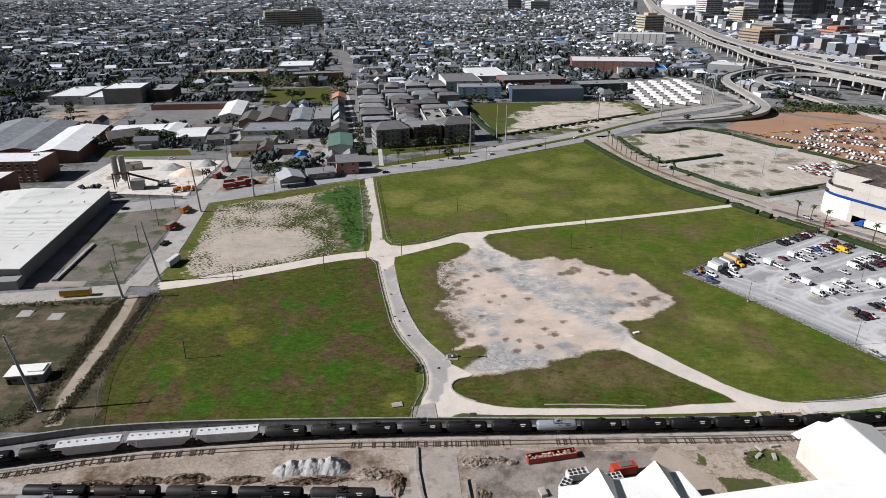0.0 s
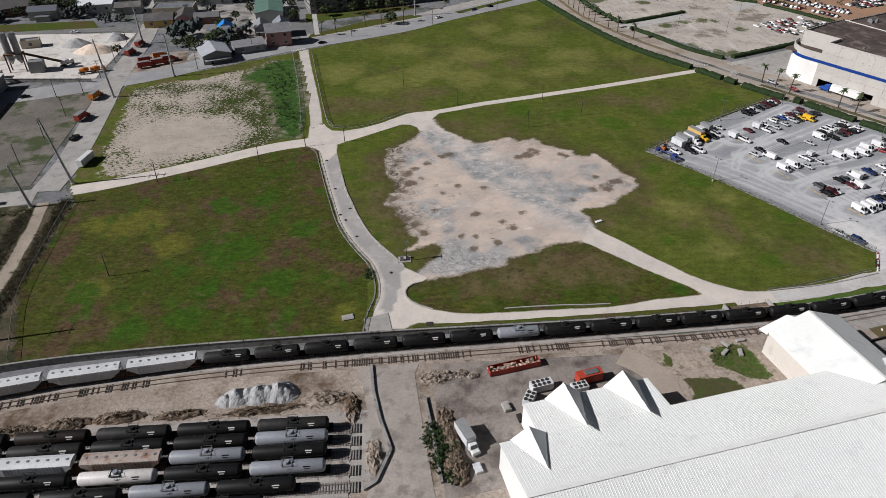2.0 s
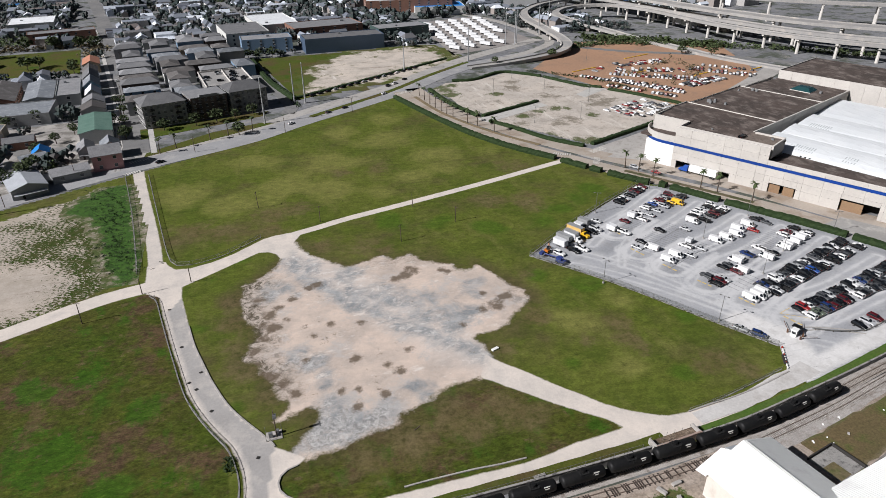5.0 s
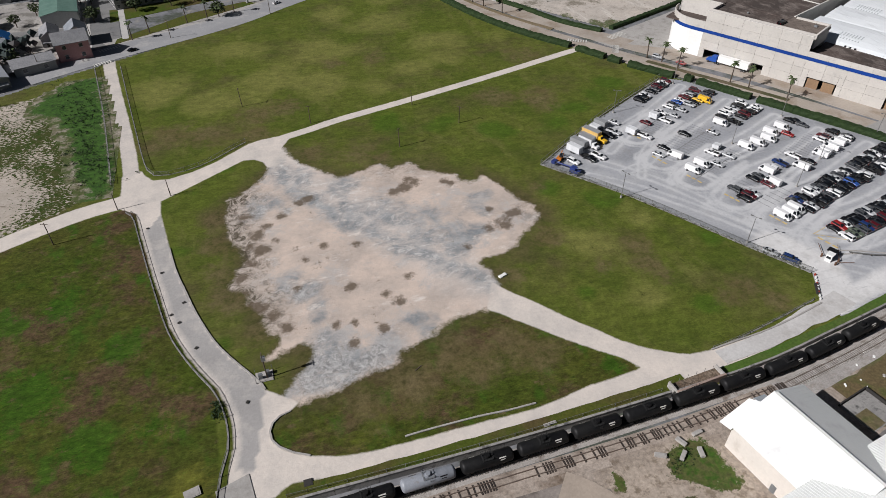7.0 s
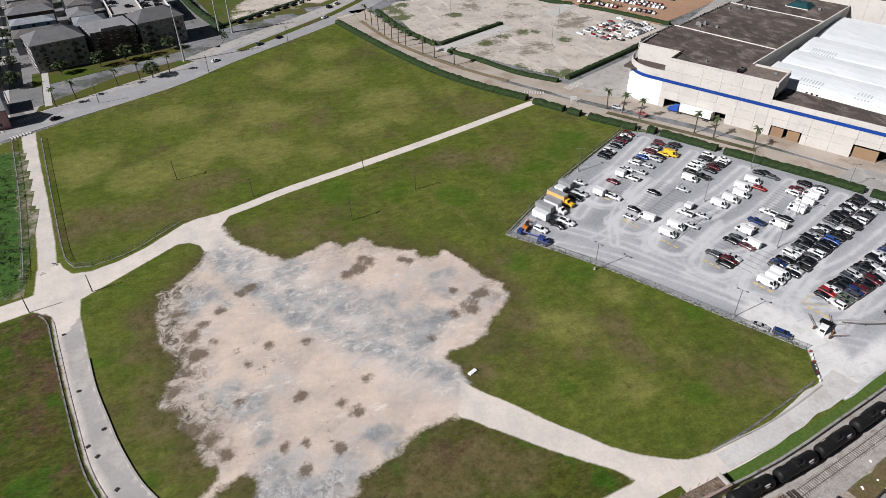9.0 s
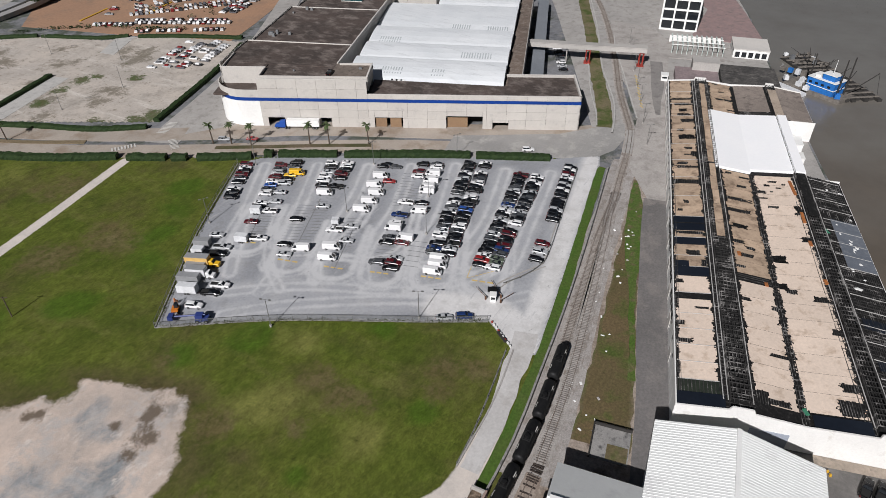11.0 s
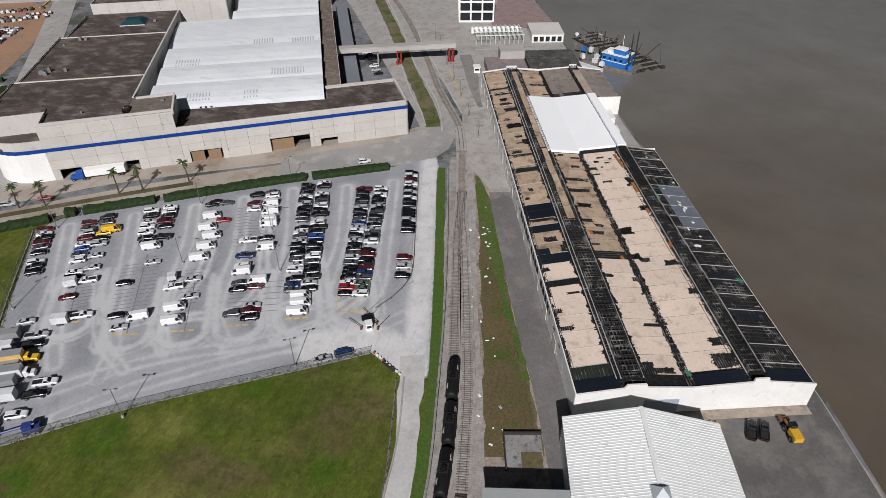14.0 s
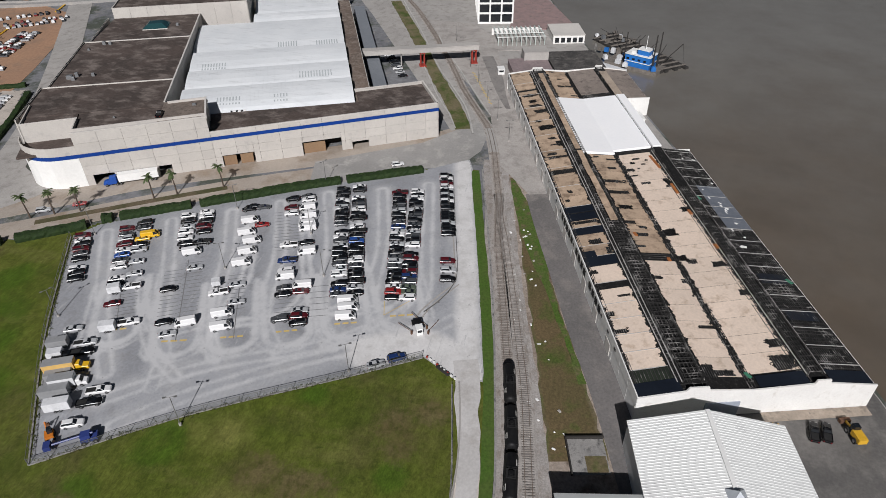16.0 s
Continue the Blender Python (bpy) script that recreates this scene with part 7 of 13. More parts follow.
# orange and green leftovers on the roof
a = Acc()
for (x, y, L) in ((102, -36.6, 9), (84, -37.0, 6), (70, -36.8, 2.5), (52, -37.6, 2.0), (48, -22.5, 1.5), (60, -16.5, 1.8)):
    a.box(x, y, roof_z(y) + 0.15, L, 0.9, 0.25, rng.uniform(-6, 6))
tagged(a.obj("orange_debris", mat("orange_board", (0.42, 0.15, 0.04), (0.30, 0.11, 0.04), 0.8, fine=2.0, grain=0.3), wharf, "scattered orange boards"), kind="stuff")
M_GSHEET = mat("green_sheet", (0.05, 0.20, 0.12), (0.06, 0.22, 0.14), 0.7, fine=2.0, grain=0.2)
for (x, y, w) in ((78, -42.5, 2.4), (4.6, -25.3, 1.8), (36.5, -51.5, 2.2)):
    Acc().box(x, y, roof_z(y) + 0.25, w, 0.9, 0.12, 20).obj("green_sheet", M_GSHEET, wharf, "torn green sheeting")

# things on the deck beside the shed
def deck_box(nm, lx, ly, sx, sy, sz, m, label, cat, rz=0):
    c, s = math.cos(radians(WA)), math.sin(radians(WA))
    r = thing(nm, 142 + lx * c - ly * s, 122 + lx * s + ly * c, 0.05, WA + rz, label, cat)
    Acc().box(0, 0, 0, sx, sy, sz).obj("body", m, r)
    Acc().box(0, 0, sz, sx + 0.3, sy + 0.3, 0.2).obj("roof", m, r)
    return r
deck_box("deck_hut", 150, -46, 8, 5, 3.2, M_WHITE, "small white hut on the wharf deck", "hut")
deck_box("deck_hut", 138, -45.5, 5, 4, 2.8, M_STUCCO, "small pale hut on the wharf deck", "hut")
setting(Acc().box(0, 0, 0, 24, 9.5, 0.25).obj("deck_slab", M_CONC), "pale concrete deck slab", "pavement").matrix_world = pose(142 + 124 * .961 + 47.5 * .2756, 122 + 124 * .2756 - 47.5 * .961, 0.05, 0, 0, WA)
# wharf beyond the shed: dark pier roofs, plaza, white framed building
deck_box("pier_building", 206, -12, 22, 19, 4.0, mat("pink_felt", (0.26, 0.205, 0.205), (0.21, 0.17, 0.17), 0.95, s1=0.2, fine=1.0, grain=0.2), "low pier building with a pinkish felt roof", "building")
deck_box("pier_building", 213, -36, 32, 25, 2.6, mat("torn_dark_roof", (0.045, 0.043, 0.042), (0.085, 0.08, 0.075), 0.95, s1=0.2, c=(0.14, 0.13, 0.12), s2=0.4, cm=0.6, fine=1.0, grain=0.4), "low pier shed with a torn dark roof", "building")
deck_box("equipment_cabin", 218, -16, 8, 12, 8.0, M_BRIDGE, "grey flat-roofed cabin on the pier roof", "cabin")

# ---- white metal warehouse with dormers and a cross gable ----
M_RIB = mat("white_ribbed_metal", (0.80, 0.81, 0.79), (0.76, 0.77, 0.75), 0.45, 0.0, 0.5, s1=0.05, c=(0.68, 0.68, 0.67), s2=0.2, cm=0.64, fine=1.0, grain=0.03)
# darker copy of M_RIB; on the porch it puts shade into the colour
M_RIBD = mat("grey_shade_ribbed_metal", (0.42, 0.45, 0.48), (0.38, 0.41, 0.44), 0.45, 0.0, 0.5, s1=0.05, fine=1.0, grain=0.04)
ware = thing("metal_warehouse", 20.0, 91.0, 0, 9.5, "large white metal warehouse with a ribbed gable roof and dormers", "building")
def ribbed(x0, x1, ylo, zlo, yhi, zhi, m, root, gap=0.65, name="roof_slope"):
    """A roof slope whose ribs run up the slope."""
    a = Acc().slab((x0, ylo, zlo), (x1, ylo, zlo), (x1, yhi, zhi), (x0, yhi, zhi), 0.25) if yhi > ylo else Acc().slab((x1, ylo, zlo), (x0, ylo, zlo), (x0, yhi, zhi), (x1, yhi, zhi), 0.25)
    ob = a.obj(name, m, root)
    b = Acc()
    x = x0 + 0.3
    while x < x1 - 0.2:
        P = [(x, ylo, zlo), (x + 0.16, ylo, zlo), (x + 0.16, yhi, zhi), (x, yhi, zhi), (x + 0.04, ylo, zlo + 0.045), (x + 0.12, ylo, zlo + 0.045), (x + 0.12, yhi, zhi + 0.045), (x + 0.04, yhi, zhi + 0.045)]
        b.add(P, [(4, 5, 6, 7), (0, 4, 7, 3), (1, 2, 6, 5)])
        x += gap
    tagged(b.obj("ribs", m, ob), kind="stuff")
    return ob
X0, X1, YN, YS, ZE, ZR = 3.0, 118.0, 15.8, -17.0, 8.2, 12.4
ribbed(X0 - 0.4, X1 + 0.5, YN, ZE, 0.0, ZR, M_RIB, ware)
ribbed(X0 - 0.4, X1 + 0.5, YS, ZE - 0.2, 0.0, ZR, M_RIB, ware)
Acc().box((X0 + X1) / 2, 0, ZR - 0.02, X1 - X0 + 1, 0.9, 0.18).obj("ridge_cap", M_WHITE, ware)
for x in (X0, X1):
    a = Acc().add([(x - 0.15, YS + .3, 0), (x - 0.15, YN - .3, 0), (x - 0.15, YN - .3, ZE - .2), (x - 0.15, 0, ZR - .3), (x - 0.15, YS + .3, ZE - .4), (x + 0.15, YS + .3, 0), (x + 0.15, YN - .3, 0), (x + 0.15, YN - .3, ZE - .2), (x + 0.15, 0, ZR - .3), (x + 0.15, YS + .3, ZE - .4)],
                  [(0, 4, 3, 2, 1), (5, 6, 7, 8, 9), (1, 2, 7, 6), (0, 5, 9, 4)])
    a.obj("end_wall", M_RIB, ware)
Acc().box((X0 + X1) / 2, YN - 0.4, 0, X1 - X0 - 0.4, 0.2, ZE - 0.3).obj("side_wall", M_RIB, ware)
Acc().box((X0 + X1) / 2, YS + 0.4, 0, X1 - X0 - 0.4, 0.2, ZE - 0.5).obj("side_wall", M_RIB, ware)
# lower front block
ribbed(11.5, 42.5, 25.6, 6.8, 15.6, 8.25, M_RIB, ware)
a = Acc().box(27, 25.3, 0, 30.6, 0.25, 6.6)
for x in (11.7, 42.3):
    a.add([(x - .12, 25.4, 0), (x - .12, 15.6, 0), (x - .12, 15.6, 8.0), (x - .12, 25.4, 6.6), (x + .12, 25.4, 0), (x + .12, 15.6, 0), (x + .12, 15.6, 8.0), (x + .12, 25.4, 6.6)], [(0, 1, 2, 3), (7, 6, 5, 4)])
a.obj("side_wall", M_RIB, ware)
# dormers: peaked gables that run into the roof
def dormer(x, yf, zf, w, rise, back):
    a = Acc()
    P = [(x - w / 2, yf, zf), (x + w / 2, yf, zf), (x, yf, zf + rise), (x, yf - back, zf + rise * 0.92 + 0.35)]
    a.add(P, [(0, 2, 3)], 0)
    a.add(P, [(2, 1, 3)], 1)
    a.add([P[0], P[1], P[2], (x - w / 2, yf, zf - 1.5), (x + w / 2, yf, zf - 1.5)], [(3, 4, 1, 0), (0, 1, 2)], 0)
    a.obj("dormer", [M_RIB, M_RIB], ware, "white peaked dormer")
dormer(21.0, 25.7, 6.9, 8.6, 4.2, 13.0)
dormer(35.5, 25.7, 6.9, 8.6, 4.2, 13.0)
dormer(9.0, 16.0, 8.2, 8.0, 3.2, 11.0)
# ridge turret near the river end
a = Acc().add([(96.4, -2.4, 11.3), (101.2, -2.4, 11.3), (101.2, 2.4, 11.3), (96.4, 2.4, 11.3), (98.8, 0, 13.8)], [(0, 1, 4), (1, 2, 4), (2, 3, 4), (3, 0, 4)])
a.obj("roof_turret", M_RIBD, ware, "small pyramid turret on the ridge")
a = Acc()
for i in range(6):
    a.box(15 + i * 5.0, 25.5, 0, 2.6, 0.2, 3.2)
a.obj("door", M_STEEL, ware)

M_CREAM = mat("cream_metal", (0.66, 0.615, 0.56), (0.61, 0.565, 0.515), 0.6, s1=0.1, c=(0.52, 0.47, 0.42), s2=0.3, cm=0.64, fine=1.5, grain=0.05)
gab = thing("metal_shed", 104.2, 137.4, 0, -79.5, "white gabled metal shed joined to the warehouse", "building")
GL, GW, GE, GR = 24.0, 21.8, 7.0, 11.3
def gslope(sy, m):
    ya, yb = sy * GW / 2, 0
    a = Acc().slab((-0.5, ya, GE), (GL, ya, GE), (GL, yb, GR), (-0.5, yb, GR), 0.25) if sy < 0 else Acc().slab((GL, ya, GE), (-0.5, ya, GE), (-0.5, yb, GR), (GL, yb, GR), 0.25)
    ob = a.obj("roof_slope", m, gab)
    b = Acc()
    x = 0.0
    while x < GL:
        b.add([(x, ya, GE + .09), (x + .12, ya, GE + .09), (x + .12, yb, GR + .09), (x, yb, GR + .09)], [(0, 1, 2, 3) if sy < 0 else (3, 2, 1, 0)])
        x += 0.9
    tagged(b.obj("ribs", m, ob), kind="stuff")
gslope(-1, M_RIB)
gslope(1, M_RIB)
Acc().box(GL / 2, 0, GR - 0.02, GL, 0.8, 0.2).obj("ridge_cap", M_WHITE, gab)
Acc().add([(0, -GW / 2 + .3, 0), (0, GW / 2 - .3, 0), (0, GW / 2 - .3, GE - .2), (0, 0, GR - .25), (0, -GW / 2 + .3, GE - .2)], [(0, 4, 3, 2, 1)]).obj("end_wall", M_CREAM, gab)
for sy in (-1, 1):
    Acc().box(GL / 2, sy * (GW / 2 - 0.4), 0, GL, 0.2, GE - 0.2).obj("side_wall", M_CREAM, gab)
Acc().box(12, -GW / 2 + 0.25, 0, 1.2, 0.15, 2.2).obj("door", M_STEEL, gab)

Acc().slab((-2.6, -11.4, 6.0), (0.2, -11.4, 6.6), (0.2, -3.0, 10.0), (-2.6, -4.0, 9.0), 0.2).obj("porch_roof", M_RIB, gab)
# slope turned from the sun takes the darker copy as its shade
Acc().slab((-2.2, -3.2, 9.0), (0.2, -3.2, 9.8), (0.2, 0.6, 8.6), (-2.2, 0.6, 8.0), 0.2).obj("porch_roof", M_RIBD, gab)

# ---- vehicles ----
PAINT = {
    "w": ("white", (0.70, 0.70, 0.70)), "s": ("silver", (0.42, 0.43, 0.44)), "k": ("black", (0.006, 0.006, 0.007)),
    "g": ("dark grey", (0.065, 0.068, 0.073)), "r": ("dark red", (0.085, 0.010, 0.014)), "R": ("red", (0.26, 0.015, 0.015)),
    "b": ("dark blue", (0.015, 0.035, 0.12)), "B": ("blue", (0.02, 0.07, 0.28)), "y": ("yellow", (0.72, 0.42, 0.02)), "G": ("grey-green", (0.10, 0.12, 0.09)), "o": ("orange", (0.5, 0.12, 0.02)),
}
M_CAR = {k: mat("car_paint_" + w.replace(" ", "_").replace("-", "_"), c, tuple(x * 0.96 for x in c), 0.22 if max(c) < 0.2 else 0.32, 0.0, 0.35 if max(c) < 0.2 else 0.5, fine=0.5, grain=0.03) for k, (w, c) in PAINT.items()}
M_LAMPF = mat("lamp_glass", (0.6, 0.6, 0.58), rough=0.2, spec=0.6)
M_LAMPR = mat("tail_lamp", (0.22, 0.01, 0.01), rough=0.25, spec=0.5)
M_HUB = mat("wheel_metal", (0.35, 0.35, 0.36), rough=0.4, metal=0.7)
SPEC = {  # length, width, sill, bonnet, belt, roof, cabin from/to at the belt, cabin from/to at the roof (fractions of half length, front positive)
    "c": (4.7, 1.82, 0.32, 0.86, 0.95, 1.44, (-0.72, 0.36), (-0.38, 0.10), "saloon car", "car"),
    "u": (4.8, 1.92, 0.38, 1.02, 1.12, 1.74, (-0.97, 0.40), (-0.84, 0.12), "sport utility car", "car"),
    "p": (5.7, 1.98, 0.45, 1.08, 1.15, 1.80, (-0.12, 0.50), (-0.02, 0.28), "pickup truck", "pickup truck"),
    "v": (5.6, 1.98, 0.40, 1.10, 1.30, 2.35, (0.30, 0.86), (0.35, 0.60), "panel van", "van"),
}
CARKIT = {}


def loft(rows, m_name, a, mi=0):
    """Joins rings of points (same count) into a skin."""
    n = len(rows[0])
    b = len(a.v)
    for r in rows:
        a.v.extend(r)
    for j in range(len(rows) - 1):
        for i in range(n):
            a.f.append((b + j * n + i, b + j * n + (i + 1) % n, b + (j + 1) * n + (i + 1) % n, b + (j + 1) * n + i))
            a.m.append(mi)
    a.f.append(tuple(b + i for i in range(n))[::-1])
    a.f.append(tuple(b + (len(rows) - 1) * n + i for i in range(n)))
    a.m += [mi, mi]


def car_kit(kind):
    if kind in CARKIT:
        return CARKIT[kind]
    L, W, sill, hood, belt, roof, cb, cr, _, _ = SPEC[kind]
    h, w = L / 2, W / 2
    body = Acc()
    def ring(x, k, z0, z1):
        ww = w * k
        return [(x, -ww, z0 + 0.08), (x, -ww * 0.96, z1 - 0.12), (x, -ww * 0.86, z1), (x, ww * 0.86, z1), (x, ww * 0.96, z1 - 0.12), (x, ww, z0 + 0.08), (x, ww * 0.9, z0), (x, -ww * 0.9, z0)]
    tail = belt if kind != "p" else 1.12
    secs = [(-h, 0.86, sill + 0.15, tail - 0.12), (-h + 0.15, 0.96, sill, tail), (-h * 0.6, 1.0, sill, belt if kind != "c" else belt - 0.02), (0.0, 1.0, sill, belt), (h * cb[1], 1.0, sill, belt - 0.02), (h * 0.72, 0.98, sill, hood), (h - 0.22, 0.94, sill, hood - 0.10), (h, 0.80, sill + 0.15, hood - 0.30)]
    secs = sorted(secs)
    loft([ring(*s) for s in secs], "", body)
    glass, top = Acc(), Acc()
    g0 = [(h * cb[0], -w * 0.88, belt), (h * cb[1], -w * 0.88, belt), (h * cb[1], w * 0.88, belt), (h * cb[0], w * 0.88, belt)]
    zr = roof - 0.08
    g1 = [(h * cr[0], -w * 0.72, zr), (h * cr[1], -w * 0.72, zr), (h * cr[1], w * 0.72, zr), (h * cr[0], w * 0.72, zr)]
    glass.add(g0 + g1, [(0, 1, 5, 4), (1, 2, 6, 5), (2, 3, 7, 6), (3, 0, 4, 7)])
    r1 = [(h * cr[0] + 0.12, -w * 0.6, roof), (h * cr[1] - 0.15, -w * 0.6, roof), (h * cr[1] - 0.15, w * 0.6, roof), (h * cr[0] + 0.12, w * 0.6, roof)]
    top.add(g1 + r1, [(0, 1, 5, 4), (1, 2, 6, 5), (2, 3, 7, 6), (3, 0, 4, 7), (4, 5, 6, 7)])
    for e, (xa, xb) in (("A", (cb[1], cr[1])), ("C", (cb[0], cr[0]))):
        for sy in (-1, 1):
            top.cyl((h * xa, sy * w * 0.88, belt), (h * xb, sy * w * 0.73, zr), 0.07, n=4)
    if kind == "v":
        loft([[(x, -w * k, belt - 0.05), (x, -w * 0.9 * k, roof - 0.15), (x, -w * 0.75 * k, roof), (x, w * 0.75 * k, roof), (x, w * 0.9 * k, roof - 0.15), (x, w * k, belt - 0.05)] for x, k in ((-h + 0.05, 0.95), (-h + 0.2, 1.0), (h * 0.36, 1.0))], "", top)
    extra = Acc()
    if kind == "p":
        for sy in (-1, 1):
            extra.box(-h * 0.55, sy * (w * 0.9), belt - 0.02, h * 0.82, 0.14, 0.2)
        extra.box(-h * 0.97, 0, belt - 0.02, 0.1, W * 0.9, 0.2)
    wheels = []
    for sx in (-0.60, 0.62):
        for sy in (-1, 1):
            r = 0.34 if kind == "c" else 0.39
            wh = Acc().cyl((h * sx, sy * (w - 0.24), r), (h * sx, sy * (w + 0.01), r), r, n=10)
            wh.cyl((h * sx, sy * (w - 0.1), r), (h * sx, sy * (w + 0.025), r), r * 0.55, n=8, mi=1)
            wheels.append(wh)
    lf, lr = Acc(), Acc()
    lamps = []
    for sy in (-1, 1):
        lamps.append(Acc().box(h - 0.12, sy * w * 0.62, hood - 0.36, 0.18, 0.36, 0.16))
    for sy in (-1, 1):
        body.box(-h + 0.06, sy * w * 0.72, tail - 0.30, 0.16, 0.26, 0.2, mi=1)
    bed = Acc().box(-h * 0.55, 0, belt - 0.04, h * 0.76, W * 0.8, 0.05) if kind == "p" else None
    CARKIT[kind] = (body, glass, top, extra, wheels, lamps, bed)
    return CARKIT[kind]


VEH = {}
def vehicle(code, x, y, rz, z=0.16, group="parked vehicles", where="parked on grey gravel"):
    """code: kind letter and paint letter."""
    kind, pc = code
    if code in VEH:
        ob = copy_thing(VEH[code], pose(x, y, z, 0, 0, rz))
        return ob
    body, glass, top, extra, wheels, lamps, bed = car_kit(kind)
    words, cat = SPEC[kind][8], SPEC[kind][9]
    root = body.obj({"c": "saloon_car", "u": "utility_car", "p": "pickup_truck", "v": "panel_van"}[kind], [M_CAR[pc], M_LAMPR], smooth=False)
    tagged(root, PAINT[pc][0] + " " + words + " " + where, cat, group)
    top.obj("roof", M_CAR[pc], root)
    glass.obj("window_band", M_GLASS, root, "dark tinted windows")
    if extra.f:
        extra.obj("cargo_bed", M_CAR[pc], root)
        bed.obj("bed_liner", M_TYRE, root, "black bed liner")
    for wh in wheels:
        wh.obj("wheel", [M_TYRE, M_HUB], root)
    for lp in lamps:
        lp.obj("headlight", M_LAMPF, root)
    root.matrix_world = pose(x, y, z, 0, 0, rz)
    VEH[code] = root
    return root


def row_of(a, b, codes, flip=0, jitter=0.25, seed=0):
    """Vehicles side by side from a to b; '.' leaves a bay empty. Codes are letter pairs."""
    r = random.Random(seed + int(a[0] * 7))
    cs = codes.split()
    ang = math.degrees(math.atan2(b[1] - a[1], b[0] - a[0])) - 90
    for i, c in enumerate(cs):
        if c == ".":
            continue
        t = i / max(1, len(cs) - 1)
        x, y = a[0] + (b[0] - a[0]) * t, a[1] + (b[1] - a[1]) * t
        turn = 180 if (flip == 1 or (flip == 2 and r.random() < 0.5)) else 0
        vehicle(c, x + r.uniform(-jitter, jitter), y + r.uniform(-jitter, jitter), ang + turn + r.uniform(-2, 2))


row_of((180, 292.4), (160.2, 280.6), "ur cw uk ur cg ck . uw uk uk", 2, 0.15, 1)
row_of((186, 280.8), (152.5, 263.6), "ur cg us ur cw cB cg uw . cw uk . . cr", 2, 0.2, 2)
row_of((190.5, 277.2), (160.4, 262.6), "uk cg . cy ck us . cs . cs . pw", 2, 0.2, 3)
row_of((197.0, 265.2), (182.4, 258.6), "uw uk cs uw uw ck", 2, 0.15, 4)
row_of((200.5, 260.6), (184.0, 253.6), "cw uw uk ur ck . pk", 2, 0.15, 5)
for c, x, y, a in (("vy", 184.3, 271.5, 0), ("ck", 180.6, 256.6, 0), ("vw", 178.8, 253.9, 0), ("cs", 172.0, 249.2, 0), ("ck", 161.5, 251.5, 0), ("ck", 148.8, 245.2, 0), ("vw", 149.6, 239.4, 180), ("cs", 144.8, 241.9, 0), ("pw", 146.8, 254.4, 0), ("cs", 141.6, 267.4, 0)):
    vehicle(c, x, y, -62 + a)
row_of((206.5, 247.0), (204.4, 246.2), "ck", 0, 0, 6)
for c, x, y in (("ck", 204.8, 247.4), ("cg", 206.9, 243.2), ("vw", 198.2, 243.9), ("cR", 197.0, 239.2), ("vw", 191.8, 242.0), ("vw", 187.9, 238.4), ("vw", 182.4, 237.3), ("vw", 176.8, 236.5), ("pw", 162.9, 236.8), ("cs", 167.3, 233.2), ("cs", 160.2, 229.9), ("vw", 155.0, 231.5), ("vw", 150.0, 229.2)):
    vehicle(c, x, y, -64 + (180 if c[0] == "p" else 0))
row_of((213.5, 235.6), (205.2, 232.6), "uk . ur uw", 2, 0.2, 7)
row_of((216.5, 231.0), (186.0, 219.6), "cg uw . vw . vw . vw vw . . ck . vw", 0, 0.2, 8)
row_of((188.2, 226.0), (156.0, 215.4), "pw . . pb . uw vw . cg ck . . . ug", 0, 0.2, 9)
row_of((170.5, 214.8), (155.5, 209.8), "vw cr . . cs ur uk", 2, 0.2, 10)
row_of((222.8, 220.4), (168.7, 203.3), "uk uk ck cw uk us uk uk ck cg . ck cw ug cs uk ck uk cg cs uw . uk cb cg", 2, 0.18, 11)
row_of((226.2, 215.7), (170.3, 199.0), "cw uk . cw uk ug uw uk pk . uw pk uk uB ck uk uk uw cg ck uk pk cs ck", 2, 0.18, 12)
for c, x, y in (("vw", 166.8, 199.8), ("vw", 163.9, 198.6), ("vw", 160.5, 198.2)):
    vehicle(c, x, y, -72)
row_of((224.6, 200.3), (170.7, 187.9), "pr uk ck uk ug us uk ck cg cb cs uw uk cs ck uk cg us ug ck uk uk cw uR ck", 2, 0.18, 13)
row_of((226.6, 194.6), (171.4, 184.1), "uw ck uw uk uk cs uk ug uk cg ck cs ug uk uw . ck ur ck uk ur ub ug cG cG uw", 2, 0.18, 14)
row_of((239.3, 187.1), (203.8, 178.9), "uk uw ck ur uw cs uk us uk uw uk ck . uk uk uk us uk uk ck", 1, 0.15, 15)
row_of((190.0, 176.2), (181.6, 174.4), "ur us uk", 1, 0.15, 16)
vehicle("cs", 145.6, 185.2, -58)
vehicle("ub", 148.7, 180.7, -58)

# trucks, trailers and plant along the edge of the car park
M_TRAIL = mat("trailer_white", (0.64, 0.65, 0.66), (0.56, 0.57, 0.58), 0.5, s1=0.4, c=(0.4, 0.4, 0.4), s2=0.6, cm=0.66, fine=1.0, grain=0.1)
M_BEIGEBOX = mat("faded_yellow_box", (0.62, 0.40, 0.13), (0.55, 0.36, 0.13), 0.6, s1=0.3, fine=1.0, grain=0.08)
M_TGREY = mat("trailer_grey", (0.22, 0.225, 0.23), (0.27, 0.275, 0.28), 0.5, fine=1.0, grain=0.1)
def wheels_at(root, spots, r=0.45, w=0.28):
    for (x, y) in spots:
        s = 1 if y > 0 else -1
        Acc().cyl((x, y - s * w, r), (x, y, r), r, n=10).cyl((x, y - s * 0.1, r), (x, y + s * 0.02, r), r * 0.5, n=8, mi=1).obj("wheel", [M_TYRE, M_HUB], root)
